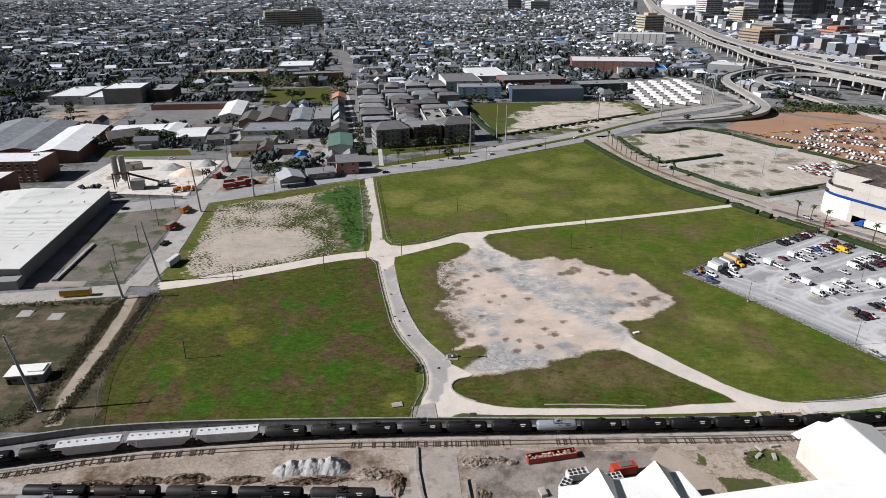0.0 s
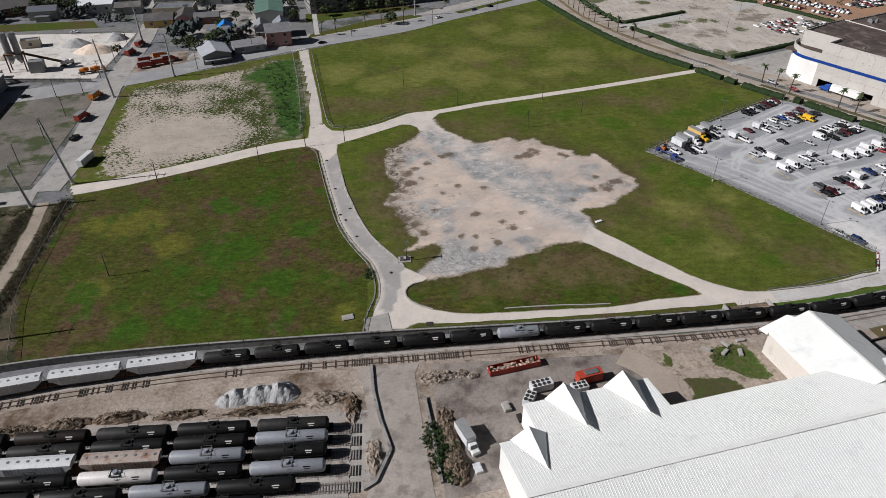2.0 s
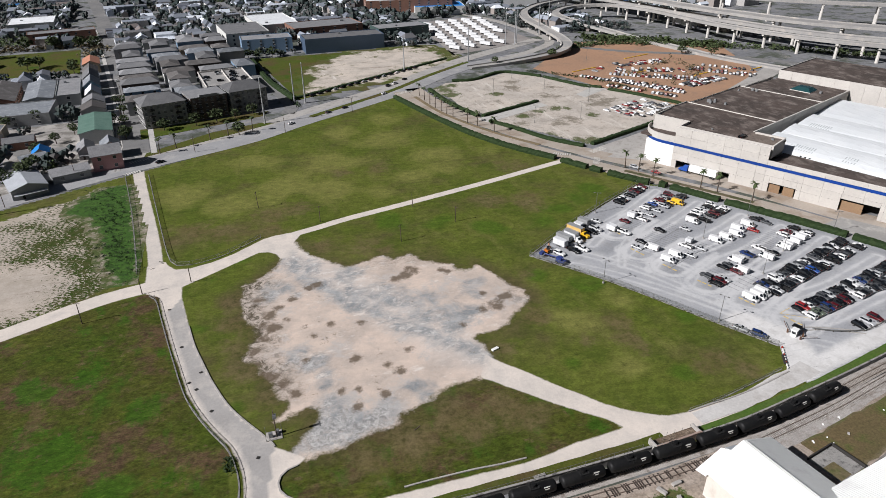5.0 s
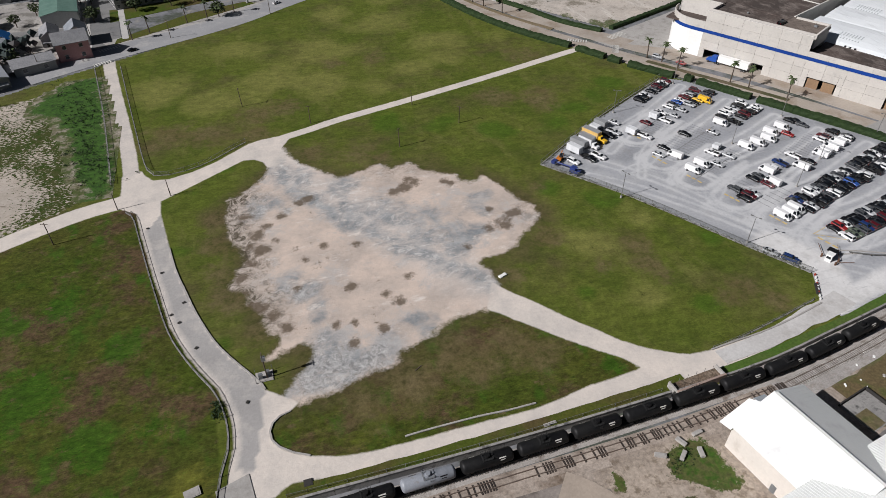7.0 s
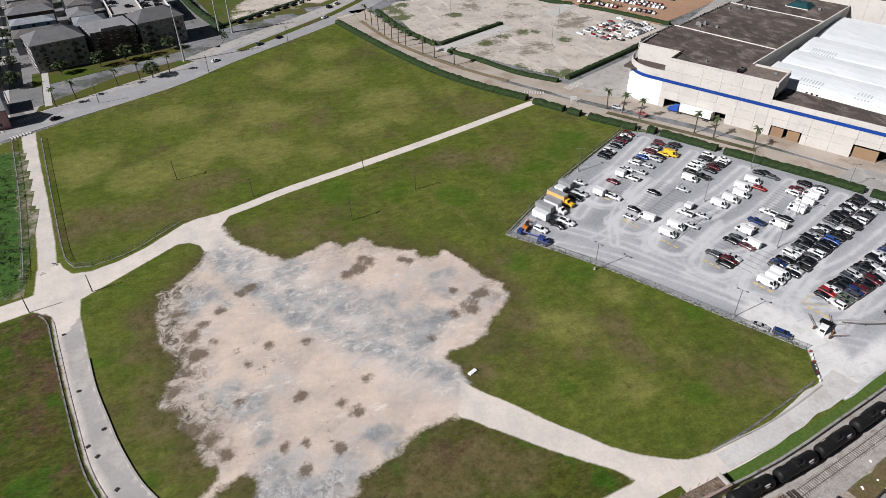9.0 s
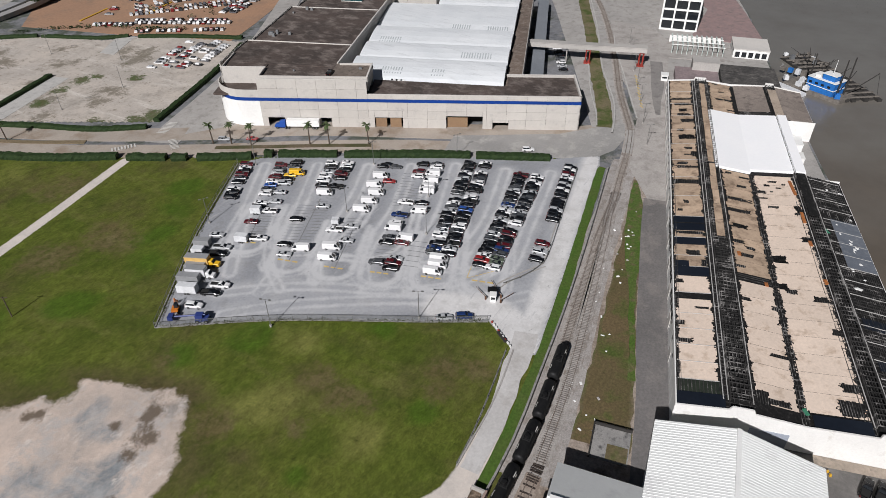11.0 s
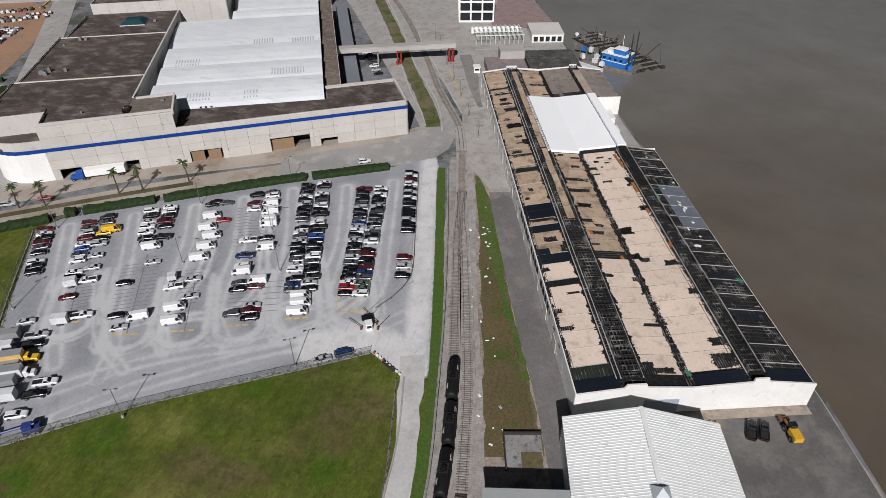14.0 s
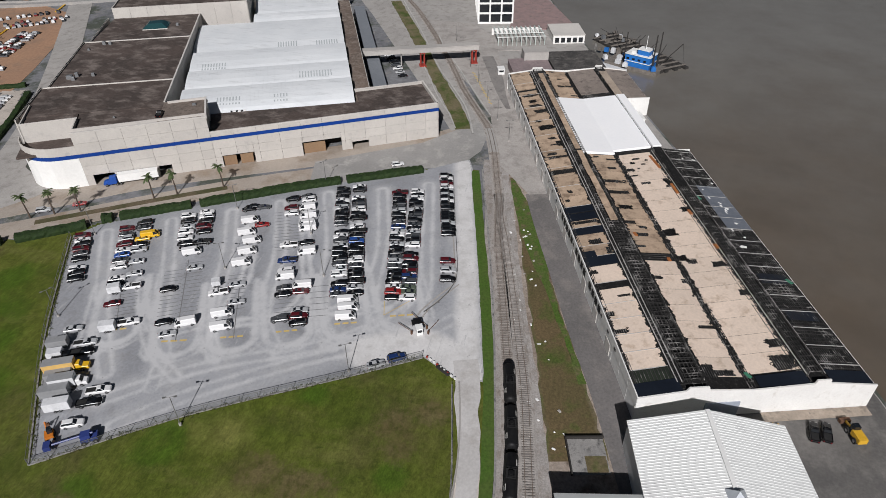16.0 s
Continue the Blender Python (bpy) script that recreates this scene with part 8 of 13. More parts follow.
def box_truck(x, y, rz, cargo, cab, label, L=7.2, z=0.16):
    r = thing("box_truck", x, y, z, rz, label, "truck", "trucks beside the fence")
    Acc().box(-L * 0.14, 0, 1.0, L * 0.68, 2.4, 2.5).obj("cargo_box", cargo, r)
    Acc().box(-L * 0.14, 0, 3.5, L * 0.68, 2.44, 0.08).obj("box_roof", M_TGREY, r)
    a = Acc()
    x0, x1 = L * 0.22, L * 0.5
    loft([[(xx, -1.0, 0.55), (xx, -1.0, zt - .15), (xx, -0.85, zt), (xx, 0.85, zt), (xx, 1.0, zt - .15), (xx, 1.0, 0.55)] for xx, zt in ((x0, 2.35), (x0 + 0.9, 2.3), (x0 + 1.35, 1.45), (x1 - .1, 1.3), (x1, 1.0))], "", a)
    a.obj("cab", cab, r)
    Acc().add([(x0 + .93, -.85, 2.25), (x0 + .93, .85, 2.25), (x0 + 1.4, .88, 1.5), (x0 + 1.4, -.88, 1.5)], [(3, 2, 1, 0)]).obj("windscreen", M_GLASS, r)
    Acc().box(-L * 0.05, 0, 0.7, L * 0.85, 0.9, 0.3).obj("chassis", M_TYRE, r)
    wheels_at(r, [(-L * 0.3, -1.15), (-L * 0.3, 1.15), (L * 0.34, -1.05), (L * 0.34, 1.05)])
    return r
def trailer(x, y, rz, L, m, label, h=2.2, z=0.16):
    r = thing("cargo_trailer", x, y, z, rz, label, "trailer", "trailers")
    Acc().box(0, 0, 0.6, L, 2.3, h).obj("body", m, r)
    Acc().box(0, 0, 0.6 + h, L - .1, 2.2, 0.08).obj("roof", M_TGREY if m is not M_TRAIL else M_TRAIL, r)
    Acc().cyl((L / 2, -0.6, .6), (L / 2 + 1.2, 0, .6), .06, n=4).cyl((L / 2, 0.6, .6), (L / 2 + 1.2, 0, .6), .06, n=4).obj("drawbar", M_TYRE, r)
    wheels_at(r, [(-.5, -1.2), (-.5, 1.2), (.4, -1.2), (.4, 1.2)], .36, .22)
    return r
DA = -65
trailer(135.6, 267.2, DA, 5.0, M_TGREY, "dark grey enclosed trailer parked by the fence", 2.0)
vehicle("ps", 137.6, 260.8, DA)
trailer(132.4, 265.6, DA, 3.6, M_TRAIL, "small pale trailer parked by the fence", 1.4)
vehicle("pk", 134.6, 259.4, DA)
vehicle("pk", 132.6, 263.0, DA)
box_truck(128.8, 259.4, DA, M_BEIGEBOX, M_CAR["y"], "yellow box truck parked beside the fence", 10.4)
trailer(126.2, 259.8, DA, 6.0, M_TGREY, "flat dark grey trailer beside the fence", 1.5)
box_truck(124.6, 255.6, DA, M_TRAIL, M_CAR["w"], "white box truck parked beside the fence", 8.4)
trailer(121.2, 256.8, DA, 6.4, M_TGREY, "long grey cargo trailer beside the fence")
trailer(117.8, 253.4, DA, 5.6, M_TRAIL, "white cargo trailer with a coloured side panel", 2.3)
vehicle("pw", 124.2, 247.4, DA)
vehicle("pk", 120.4, 247.2, DA)
vehicle("uw", 114.3, 247.0, DA)
trailer(143.6, 258.4, -66, 4.0, M_TRAIL, "white cargo trailer in a parking bay", 2.0)
trailer(157.8, 266.1, -62, 3.4, M_TRAIL, "white cargo trailer in a parking bay", 2.0)
trailer(166.4, 239.2, -64, 2.4, M_TRAIL, "small white trailer in a parking bay", 1.4)

lift = thing("boom_lift", 111.6, 240.6, 0.16, -58, "blue boom lift folded beside the fence", "boom lift")
M_LIFT = mat("lift_blue", (0.03, 0.05, 0.20), (0.03, 0.045, 0.16), 0.4, fine=2.0, grain=0.1)
Acc().box(0, 0, 0.7, 3.4, 2.2, 0.9).box(-0.6, 0, 1.6, 2.0, 1.8, 0.9).obj("chassis", M_LIFT, lift)
Acc().cyl((1.0, 0, 2.3), (-7.5, 0, 1.7), 0.25, n=6).obj("boom", M_LIFT, lift)
Acc().box(-8.3, 0, 1.1, 1.4, 2.0, 1.1).obj("basket", M_LIFT, lift)
wheels_at(lift, [(-1.2, -1.25), (-1.2, 1.25), (1.2, -1.25), (1.2, 1.25)], 0.55, 0.4)
exc = thing("mini_excavator", 110.5, 250.0, 0.16, 40, "orange compact excavator beside the fence", "excavator")
M_ORANGE = mat("orange_plant", (0.55, 0.17, 0.02), (0.48, 0.15, 0.02), 0.5, fine=2.0, grain=0.15)
for sy in (-0.8, 0.8):
    Acc().box(0, sy, 0.0, 2.6, 0.45, 0.7).obj("crawler_belt", M_TYRE, exc)
Acc().box(-0.2, 0, 0.75, 2.2, 1.7, 0.7).obj("body", M_ORANGE, exc)
Acc().box(0.2, -0.3, 1.45, 1.2, 1.0, 1.2, taper=0.85).obj("cab", M_GLASS, exc)
Acc().cyl((0.8, 0.3, 1.2), (2.2, 0.3, 2.8), 0.16, n=6).cyl((2.2, 0.3, 2.8), (3.4, 0.3, 1.0), 0.13, n=6).obj("arm", M_ORANGE, exc)
Acc().box(3.4, 0.3, 0.4, 0.6, 0.7, 0.6).obj("bucket", M_RUST, exc)

# articulated lorry at the loading bay
lorry = thing("articulated_lorry", 213.0, 299.8, 0.12, -61.6 + 180, "blue lorry with a long white trailer at the loading bay", "lorry")
Acc().box(-5.0, 0, 1.2, 13.5, 2.6, 2.8).obj("trailer_body", M_WHITE, lorry, "plain white trailer")
a = Acc()
loft([[(xx, -1.2, 0.7), (xx, -1.2, zt - .2), (xx, -0.9, zt), (xx, 0.9, zt), (xx, 1.2, zt - .2), (xx, 1.2, 0.7)] for xx, zt in ((2.4, 3.5), (4.6, 3.3), (5.0, 2.1), (6.6, 1.8), (6.9, 1.3))], "", a)
a.obj("tractor_cab", mat("lorry_blue", (0.02, 0.08, 0.35), (0.02, 0.07, 0.30), 0.35, fine=1.0, grain=0.05), lorry, "bright blue tractor cab")
Acc().add([(4.65, -1.0, 3.1), (4.65, 1.0, 3.1), (5.03, 1.02, 2.2), (5.03, -1.02, 2.2)], [(3, 2, 1, 0)]).obj("windscreen", M_GLASS, lorry)
wheels_at(lorry, [(x, s) for x in (-10.5, -9.3, 1.2, 2.4, 5.9) for s in (-1.3, 1.3)], 0.5, 0.35)
for c, x, y, a_ in (("us", 186.5, 312.5, -62), ("cR", 192.5, 303.0, -62), ("uk", 258.0, 214.5, -62), ("uw", 240.3, 203.6, -62), ("ck", 279.0, 205.0, 30)):
    vehicle(c, x + 4, y + 3, a_, 0.13, where="standing on the street")
roofcar = vehicle("pk", 0, 0, 0, where="parked on the roof deck")
roofcar.matrix_world = pose(HX + 0.476 * 48.4 + 0.879 * 9, HY - 0.879 * 48.4 + 0.476 * 9, 19.32, 0, 0, 22)

# ---- poles, fences, hedges, palms and small things of the site ----
def wire_mat(name, col, see):
    m, nt, p = empty_mat(name, 0.6, 0.5)
    p.inputs["Base Color"].default_value = (*col, 1)
    tr = nt.nodes.new("ShaderNodeBsdfTransparent")
    mx = nt.nodes.new("ShaderNodeMixShader")
    mx.inputs[0].default_value = see
    nt.links.new(p.outputs[0], mx.inputs[1])
    nt.links.new(tr.outputs[0], mx.inputs[2])
    nt.links.new(mx.outputs[0], nt.nodes["Material Output"].inputs[0])
    return m
M_MESH = wire_mat("chain_link", (0.22, 0.23, 0.22), 0.80)
M_POST = mat("fence_post", (0.22, 0.22, 0.21), (0.16, 0.16, 0.155), 0.6, 0.4, fine=2.0, grain=0.2)


def fence(pts, h, gap, label, foot=None, width=0.05, mesh=True):
    path = Path(pts)
    root = thing("chain_link_fence", label=label, category="fence")
    n = max(1, int(path.s[-1] / gap))
    for i in range(n + 1):
        p, d = path.at(path.s[-1] * i / n)
        Acc().cyl((p[0], p[1], 0), (p[0], p[1], h + 0.15), 0.07, n=5).obj("post", M_POST, root)
    a, b, kb = Acc(), Acc(), Acc()
    for i in range(n):
        (p, d), (q, _) = path.at(path.s[-1] * i / n), path.at(path.s[-1] * (i + 1) / n)
        a.cyl((p[0], p[1], h), (q[0], q[1], h), width, n=4, caps=False)
        b.quad((p[0], p[1], 0.1), (q[0], q[1], 0.1), (q[0], q[1], h), (p[0], p[1], h))
        if foot:
            c = ((p[0] + q[0]) / 2, (p[1] + q[1]) / 2)
            kb.box(c[0], c[1], 0, (q - p).length + 0.1, 0.35, foot, math.degrees(math.atan2(q[1] - p[1], q[0] - p[0])))
    if foot:
        tagged(kb.obj("kerb", M_WALLC, root), kind="stuff")
    tagged(a.obj("top_rail", M_POST, root), kind="stuff")
    if mesh:
        b.obj("wire_mesh", M_MESH, root)
    return root


fence([(103.2, 249.6), (122, 223.6), (141, 190.6), (150.6, 174.6)], 2.0, 4.0, "grey chain-link fence around the car park", 0.25)
fence([(103.2, 249.8), (139.5, 274.4), (179.6, 297)], 2.0, 4.0, "grey chain-link fence between grass and car park", 0.25)
fence([(-32.5, 265.5), (-30.2, 262), (-28.0, 250.5), (-24.2, 230.5), (-19.5, 208.3), (-15.4, 197.0), (-11.6, 189.2), (-8.8, 184), (-7.2, 178.5), (-6.4, 173), (-6.6, 167), (-8.4, 161), (-9.8, 152)], 1.2, 3.0, "low dark fence along the curving track", 0.2)
fence([(-52.5, 388), (-45, 340), (-39.5, 296), (-38.2, 284)], 1.6, 5.0, "wire fence beside the straight track", 0.15)
fence([(-41.5, 386), (-34.0, 334), (-28.2, 296), (-25.5, 287), (-22, 284.2), (-12.5, 285.6), (-5, 289.4), (3, 295.6), (7, 298.5)], 1.6, 5.0, "wire fence beside the straight track", 0.15)
fence([(-115.5, 235), (-112.5, 202), (-109.5, 176), (-100.5, 150)], 2.0, 4.0, "overgrown fence along the grass field", None)
fence([(4, 152.3), (29, 151.6), (63, 151.4), (89, 152)], 1.1, 4.0, "low wire fence above the rail wall", None)
fence([(108, 159.4), (117, 160.4), (131, 163.0), (143.6, 165.6)], 1.0, 4.0, "low wire fence along the bend of the track", 0.15)

def utility_pole(x, y, h, label, arms=1, lean=0.0, m=M_WOOD, r=0.17):
    t = thing("utility_pole", x, y, 0, random.Random(int(x * 3 + y)).uniform(0, 180), label, "pole", "utility poles")
    Acc().cyl((0, 0, 0), (lean, 0, h), r, r * 0.65, 8).obj("shaft", m, t)
    for k in range(arms):
        Acc().box(lean * (1 - 0.08 * (k + 1)), 0, h - 0.5 - k * 1.1, 0.14, 2.2, 0.14).obj("crossarm", m, t)
    return t
for x, y, h in ((-52, 255, 8), (8, 328, 8), (32, 305, 7.5), (73, 307, 6.5), (86, 287, 7), (60, 277, 7.5), (-19, 271, 6), (-88, 243, 8.5), (-87, 185, 8.3), (-35, 268, 6)):
    utility_pole(x, y, h, "weathered wooden pole standing in the grass", 0 if h < 7 else 1, 0.3)
M_MAST = mat("pale_mast_steel", (0.40, 0.41, 0.42), (0.34, 0.35, 0.36), 0.5, 0.3, fine=1.0, grain=0.1)
def mast(x, y, h, lean=0.0, label="tall pale steel transmission mast"):
    t = thing("transmission_mast", x, y, 0, 0, label, "mast", "transmission masts")
    Acc().cyl((0, 0, 0), (lean, 0, h), 0.55, 0.25, 10).obj("shaft", M_MAST, t)
    for k in range(3):
        z = h * (0.97 - 0.08 * k)
        Acc().cyl((lean * z / h, -1.6, z), (lean * z / h, 1.6, z), 0.1, n=5).obj("arm", M_MAST, t)
    Acc().cyl((0, 0, 0), (0, 0, 0.4), 0.9, n=10).obj("base", M_CONC, t)
for x, y, h, l in ((20, 454, 29, 0), (-132, 331, 28, -1.5), (-119.5, 245, 27, -3.4), (-110, 357, 22, 0), (-128, 229, 17, -2.0), (-120, 157, 26, -4.0), (42, 491, 27, 0), (49, 491, 27, 0), (135, 557, 26, 0), (195, 574, 28, 0), (-142, 414, 22, 0), (250, 625, 30, 0), (258, 622, 30, 0), (262, 628, 30, 0), (300, 660, 32, 0), (308, 656, 32, 0)):
    mast(x, y, h, l)
# rows of street poles
for i in range(9):
    utility_pole(-146 + i * 0.2 - 0.5 * i, 262 + 24 * i, 9.5, "dark wooden street pole", 2)
for i in range(14):
    utility_pole(-58 + 0.0 - 3.2 * i, 430 + 30 * i, 9.0, "dark wooden street pole", 2)
for p in ((-20, 420), (30, 438), (75, 466), (-75, 398), (-100, 372), (-160, 340), (-190, 330)):
    utility_pole(p[0], p[1] - 6, 9.0, "dark pole beside the avenue", 1)

# lot lamps
def lot_lamp(x, y, rz, h=9.5, label="tall grey car park lamp with twin heads"):
    t = thing("lot_lamp", x, y, 0.05, rz, label, "street lamp", "car park lamps")
    Acc().cyl((0, 0, 0), (0, 0, 0.7), 0.35, n=8).obj("footing", M_CONC, t)
    Acc().cyl((0, 0, 0.7), (0, 0, h), 0.11, 0.08, 8).obj("pole", M_POST, t)
    Acc().cyl((0, -1.1, h), (0, 1.1, h), 0.05, n=5).obj("arm", M_POST, t)
    for s in (-1, 1):
        Acc().box(0, s * 1.2, h - 0.05, 0.4, 0.7, 0.15).obj("lamp_head", M_POST, t)
for x, y, rz in ((119.4, 223.4, 20), (142.4, 191.2, 30), (145.6, 275.2, 60), (174, 240.5, 25), (176.5, 210.5, 25), (196, 222, 25), (205, 252, 25), (182, 290, 60), (226, 228, 60)):
    lot_lamp(x, y, rz)
for x, y in ((205, 505), (176, 470), (215, 470), (175, 400), (205, 398), (228, 430), (290, 545), (320, 520), (300, 480)):
    lot_lamp(x, y, 30, 10.5, "tall lamp standing in the sandy lot")
for i in range(7):
    x, y = 262 + i * 18.5, 158 + i * 7.2
    lot_lamp(x + 10, y + 10.5, 20, 9.0, "grey street lamp beside the wharf road")

# guard rail round the edge of the car park
gr = thing("guard_rail", label="dark steel guard rail round the car park edge", category="guard rail")
GRP = Path([(240, 184.6), (208.5, 177.6), (186, 172.6), (179.1, 172.6), (172.4, 174.7), (166, 178.4)])
a = Acc()
for i in range(int(GRP.s[-1] / 2)):
    (p, _), (q, _) = GRP.at(i * 2.0), GRP.at(i * 2.0 + 2.0)
    a.box((p[0] + q[0]) / 2, (p[1] + q[1]) / 2, 0.62, (q - p).length + 0.03, 0.12, 0.32, math.degrees(math.atan2(q[1] - p[1], q[0] - p[0])))
a.obj("rail", M_POST, gr)
for i in range(int(GRP.s[-1] / 5) + 1):
    p, _ = GRP.at(i * 5.0)
    Acc().box(p[0], p[1], 0.1, 0.16, 0.16, 0.75).obj("post", M_WOOD, gr)

# hedges
def hedge(pts, w, h, label):
    path = Path(pts)
    line = [path.at(s)[0] for s in np.arange(0, path.s[-1], 1.0)] + [path.p[-1]]
    nn = normals2(line)
    a = Acc()
    prof = [(-1, 0.0), (-1.05, 0.5), (-0.9, 0.92), (-0.4, 1.04), (0.1, 1.0), (0.55, 1.05), (0.95, 0.9), (1.05, 0.5), (1, 0.0)]
    m = len(prof)
    for i, (p, n) in enumerate(zip(line, nn)):
        for k, (u, z) in enumerate(prof):
            j = noise.noise(Vector((p[0] * 0.9, p[1] * 0.9, k * 2.1)))
            j2 = noise.noise(Vector((p[0] * 0.35, p[1] * 0.35, 40.0)))
            off = u * w / 2 * (1 + 0.22 * j)
            a.v.append((p[0] + n[0] * off, p[1] + n[1] * off, max(0.0, h * z * (1 + 0.14 * j + 0.18 * j2))))
    for i in range(len(line) - 1):
        for k in range(m - 1):
            a.f.append((i * m + k, i * m + k + 1, (i + 1) * m + k + 1, (i + 1) * m + k))
            a.m.append(0)
    a.f += [tuple(range(m)), tuple((len(line) - 1) * m + k for k in range(m))[::-1]]
    a.m += [0, 0]
    return tagged(a.obj("hedge", M_HEDGE), label, "hedge", "hedges")
for pts in ([(109, 482), (112, 468), (121, 429), (132.5, 389), (146, 360), (159, 340)], [(160.5, 336), (168, 323)], [(169, 321), (172, 316)], [(174, 312.5), (183, 299), (185.5, 295.5)], [(189.5, 292.5), (191, 289.6)], [(192, 287.5), (199, 275.5), (203.3, 268)], [(204.6, 265.5), (223, 234), (228.5, 223.5)], [(229.4, 221.5), (242, 196.5)]):
    hedge(pts, 3.2, 2.2, "clipped dark green hedge along the boulevard")
for pts in ([(137, 495), (139.5, 458), (144.5, 435), (147, 423)], [(150.5, 411), (160, 391), (169.5, 369), (182, 352)], [(188, 353.5), (222, 367), (250, 379), (276, 392)], [(150, 422), (172, 431), (196, 441)], [(160, 512), (176, 510), (206, 525), (228, 503)], [(256, 452), (266, 436), (284, 400)]):
    hedge(pts, 2.6, 1.7, "dark hedge around the sandy lot")
hedge([(45, 505), (110, 545), (180, 588)], 2.6, 1.2, "low hedge and parked cars along the boulevard")
hedge([(43, 500), (30, 560), (22, 640)], 3.5, 2.6, "row of dark shrubs beside the field")
hedge([(229, 500), (243, 470), (254, 458)], 2.6, 1.6, "dark hedge around the red lot")

# palms
def palm(x, y, h, seed):
    r = random.Random(seed)
    t = thing("palm_tree", x, y, 0.1, 0, "tall palm with a slim trunk and arching fronds", "palm tree", "palms along the boulevard")
    a = Acc()
    for k in range(5):
        z0, z1 = h * k / 5, h * (k + 1) / 5
        a.cyl((0.06 * k * k * 0.3, 0, z0), (0.06 * (k + 1) ** 2 * 0.3, 0, z1), 0.30 - 0.03 * k, 0.27 - 0.03 * k, 8, caps=False)
    a.obj("trunk", M_WOOD, t)
    top = (0.45, 0, h)
    for k in range(14):
        an = 2 * math.pi * k / 14 + r.uniform(-.15, .15)
        up = r.uniform(-0.5, 0.9)
        L = r.uniform(1.7, 2.4)
        f = Acc()
        pr = None
        for j in range(5):
            q = j / 4
            d = L * q
            zz = h + up * d - 0.55 * d * d / 2.2 * (1.0 if up < 0.4 else 1.3)
            wd = 0.42 * (1 - (2 * q - 0.9) ** 2 * 0.8) + 0.03
            cx, cy = top[0] + math.cos(an) * d, math.sin(an) * d
            row = [(cx - math.sin(an) * wd, cy + math.cos(an) * wd, zz - 0.12), (cx, cy, zz), (cx + math.sin(an) * wd, cy - math.cos(an) * wd, zz - 0.12)]
            if pr:
                f.quad(pr[0], pr[1], row[1], row[0]).quad(pr[1], pr[2], row[2], row[1])
            pr = row
        f.obj("frond", M_LEAF, t)
    return t
P1 = palm(189.8, 310.9, 8.6, 1)
for i, (x, y) in enumerate(((192.9, 303.2), (205.4, 283.6), (209.4, 277), (217.2, 263.4), (186.3, 317.5), (126, 482), (126.2, 470), (127, 460), (127.6, 450), (129.4, 443), (130.6, 435), (132.4, 428), (136.6, 413), (140.4, 406), (145.6, 392), (-30, 424), (-12, 432), (-2, 436), (12, 441), (-38, 418))):
    copy_thing(P1, pose(x, y, 0.1, 0, 0, 37 * i))

# trees with limbs and leaf clumps
def tree(x, y, h, w, seed, label="leafy broad tree with a dense dark crown", leafm=None, bare=0.0):
    r = random.Random(seed)
    t = thing("tree", x, y, 0, 0, label, "tree", "trees")
    a = Acc().cyl((0, 0, 0), (0, 0, h * 0.4), 0.22 + h * 0.012, 0.14 + h * 0.006, 7)
    tips = []
    for k in range(6):
        an, el = 2 * math.pi * k / 6 + r.uniform(-.3, .3), r.uniform(0.5, 1.1)
        L = h * r.uniform(0.3, 0.42)
        p = Vector((0, 0, h * r.uniform(0.28, 0.4)))
        q = p + Vector((math.cos(an) * math.cos(el) * L * w / h * 1.3, math.sin(an) * math.cos(el) * L * w / h * 1.3, math.sin(el) * L))
        a.cyl(p, q, 0.1 + h * 0.005, 0.04, 5, caps=False)
        tips.append(q)
    a.obj("trunk", M_WOOD, t)
    c = Acc()
    for k in range(int(170 * (1 - bare))):
        u = Vector((r.gauss(0, 1), r.gauss(0, 1), r.gauss(0, 1))).normalized() * r.uniform(0.55, 1.0)
        bump = 1 + 0.35 * noise.noise(Vector((u[0] * 2.2 + seed, u[1] * 2.2, u[2] * 2.2)))
        p = Vector((u[0] * w / 2 * bump, u[1] * w / 2 * bump, h * 0.64 + u[2] * h * 0.33 * bump))
        s = r.uniform(0.35, 0.75) * w / 6
        pts = [tuple(p + Vector((r.uniform(-1, 1), r.uniform(-1, 1), r.uniform(-.7, .7))) * s) for _ in range(5)]
        c.add(pts, [(0, 1, 2), (0, 2, 3), (1, 3, 4), (0, 4, 2), (1, 4, 2), (0, 3, 4)])
    c.obj("crown", leafm or M_LEAF, t)
    return t
TREES = [tree(4, 437, 8, 8.5, 11), tree(0, 0, 10, 9, 12), tree(0, 0, 7, 7, 13)]
TREES[1].matrix_world = pose(-98, 396, 0)
TREES[2].matrix_world = pose(-88, 404, 0)
rt = random.Random(77)
for (x, y) in ((-20, 463), (-8, 466), (3, 470), (14, 476), (-38, 460), (-58, 450), (-62, 480), (-65, 505), (-68, 530), (-97, 352 + 60), (-120, 405), (-125, 418), (-101, 437), (265, 560), (377, 536), (-150, 395), (-240, 480), (-232, 492), (-205, 500), (-255, 470), (395, 520), (212, 556), (-340, 590), (-352, 610)):
    copy_thing(rt.choice(TREES), pose(x, y, 0, 0, 0, rt.uniform(0, 360)) @ Matrix.Scale(rt.uniform(0.75, 1.1), 4))

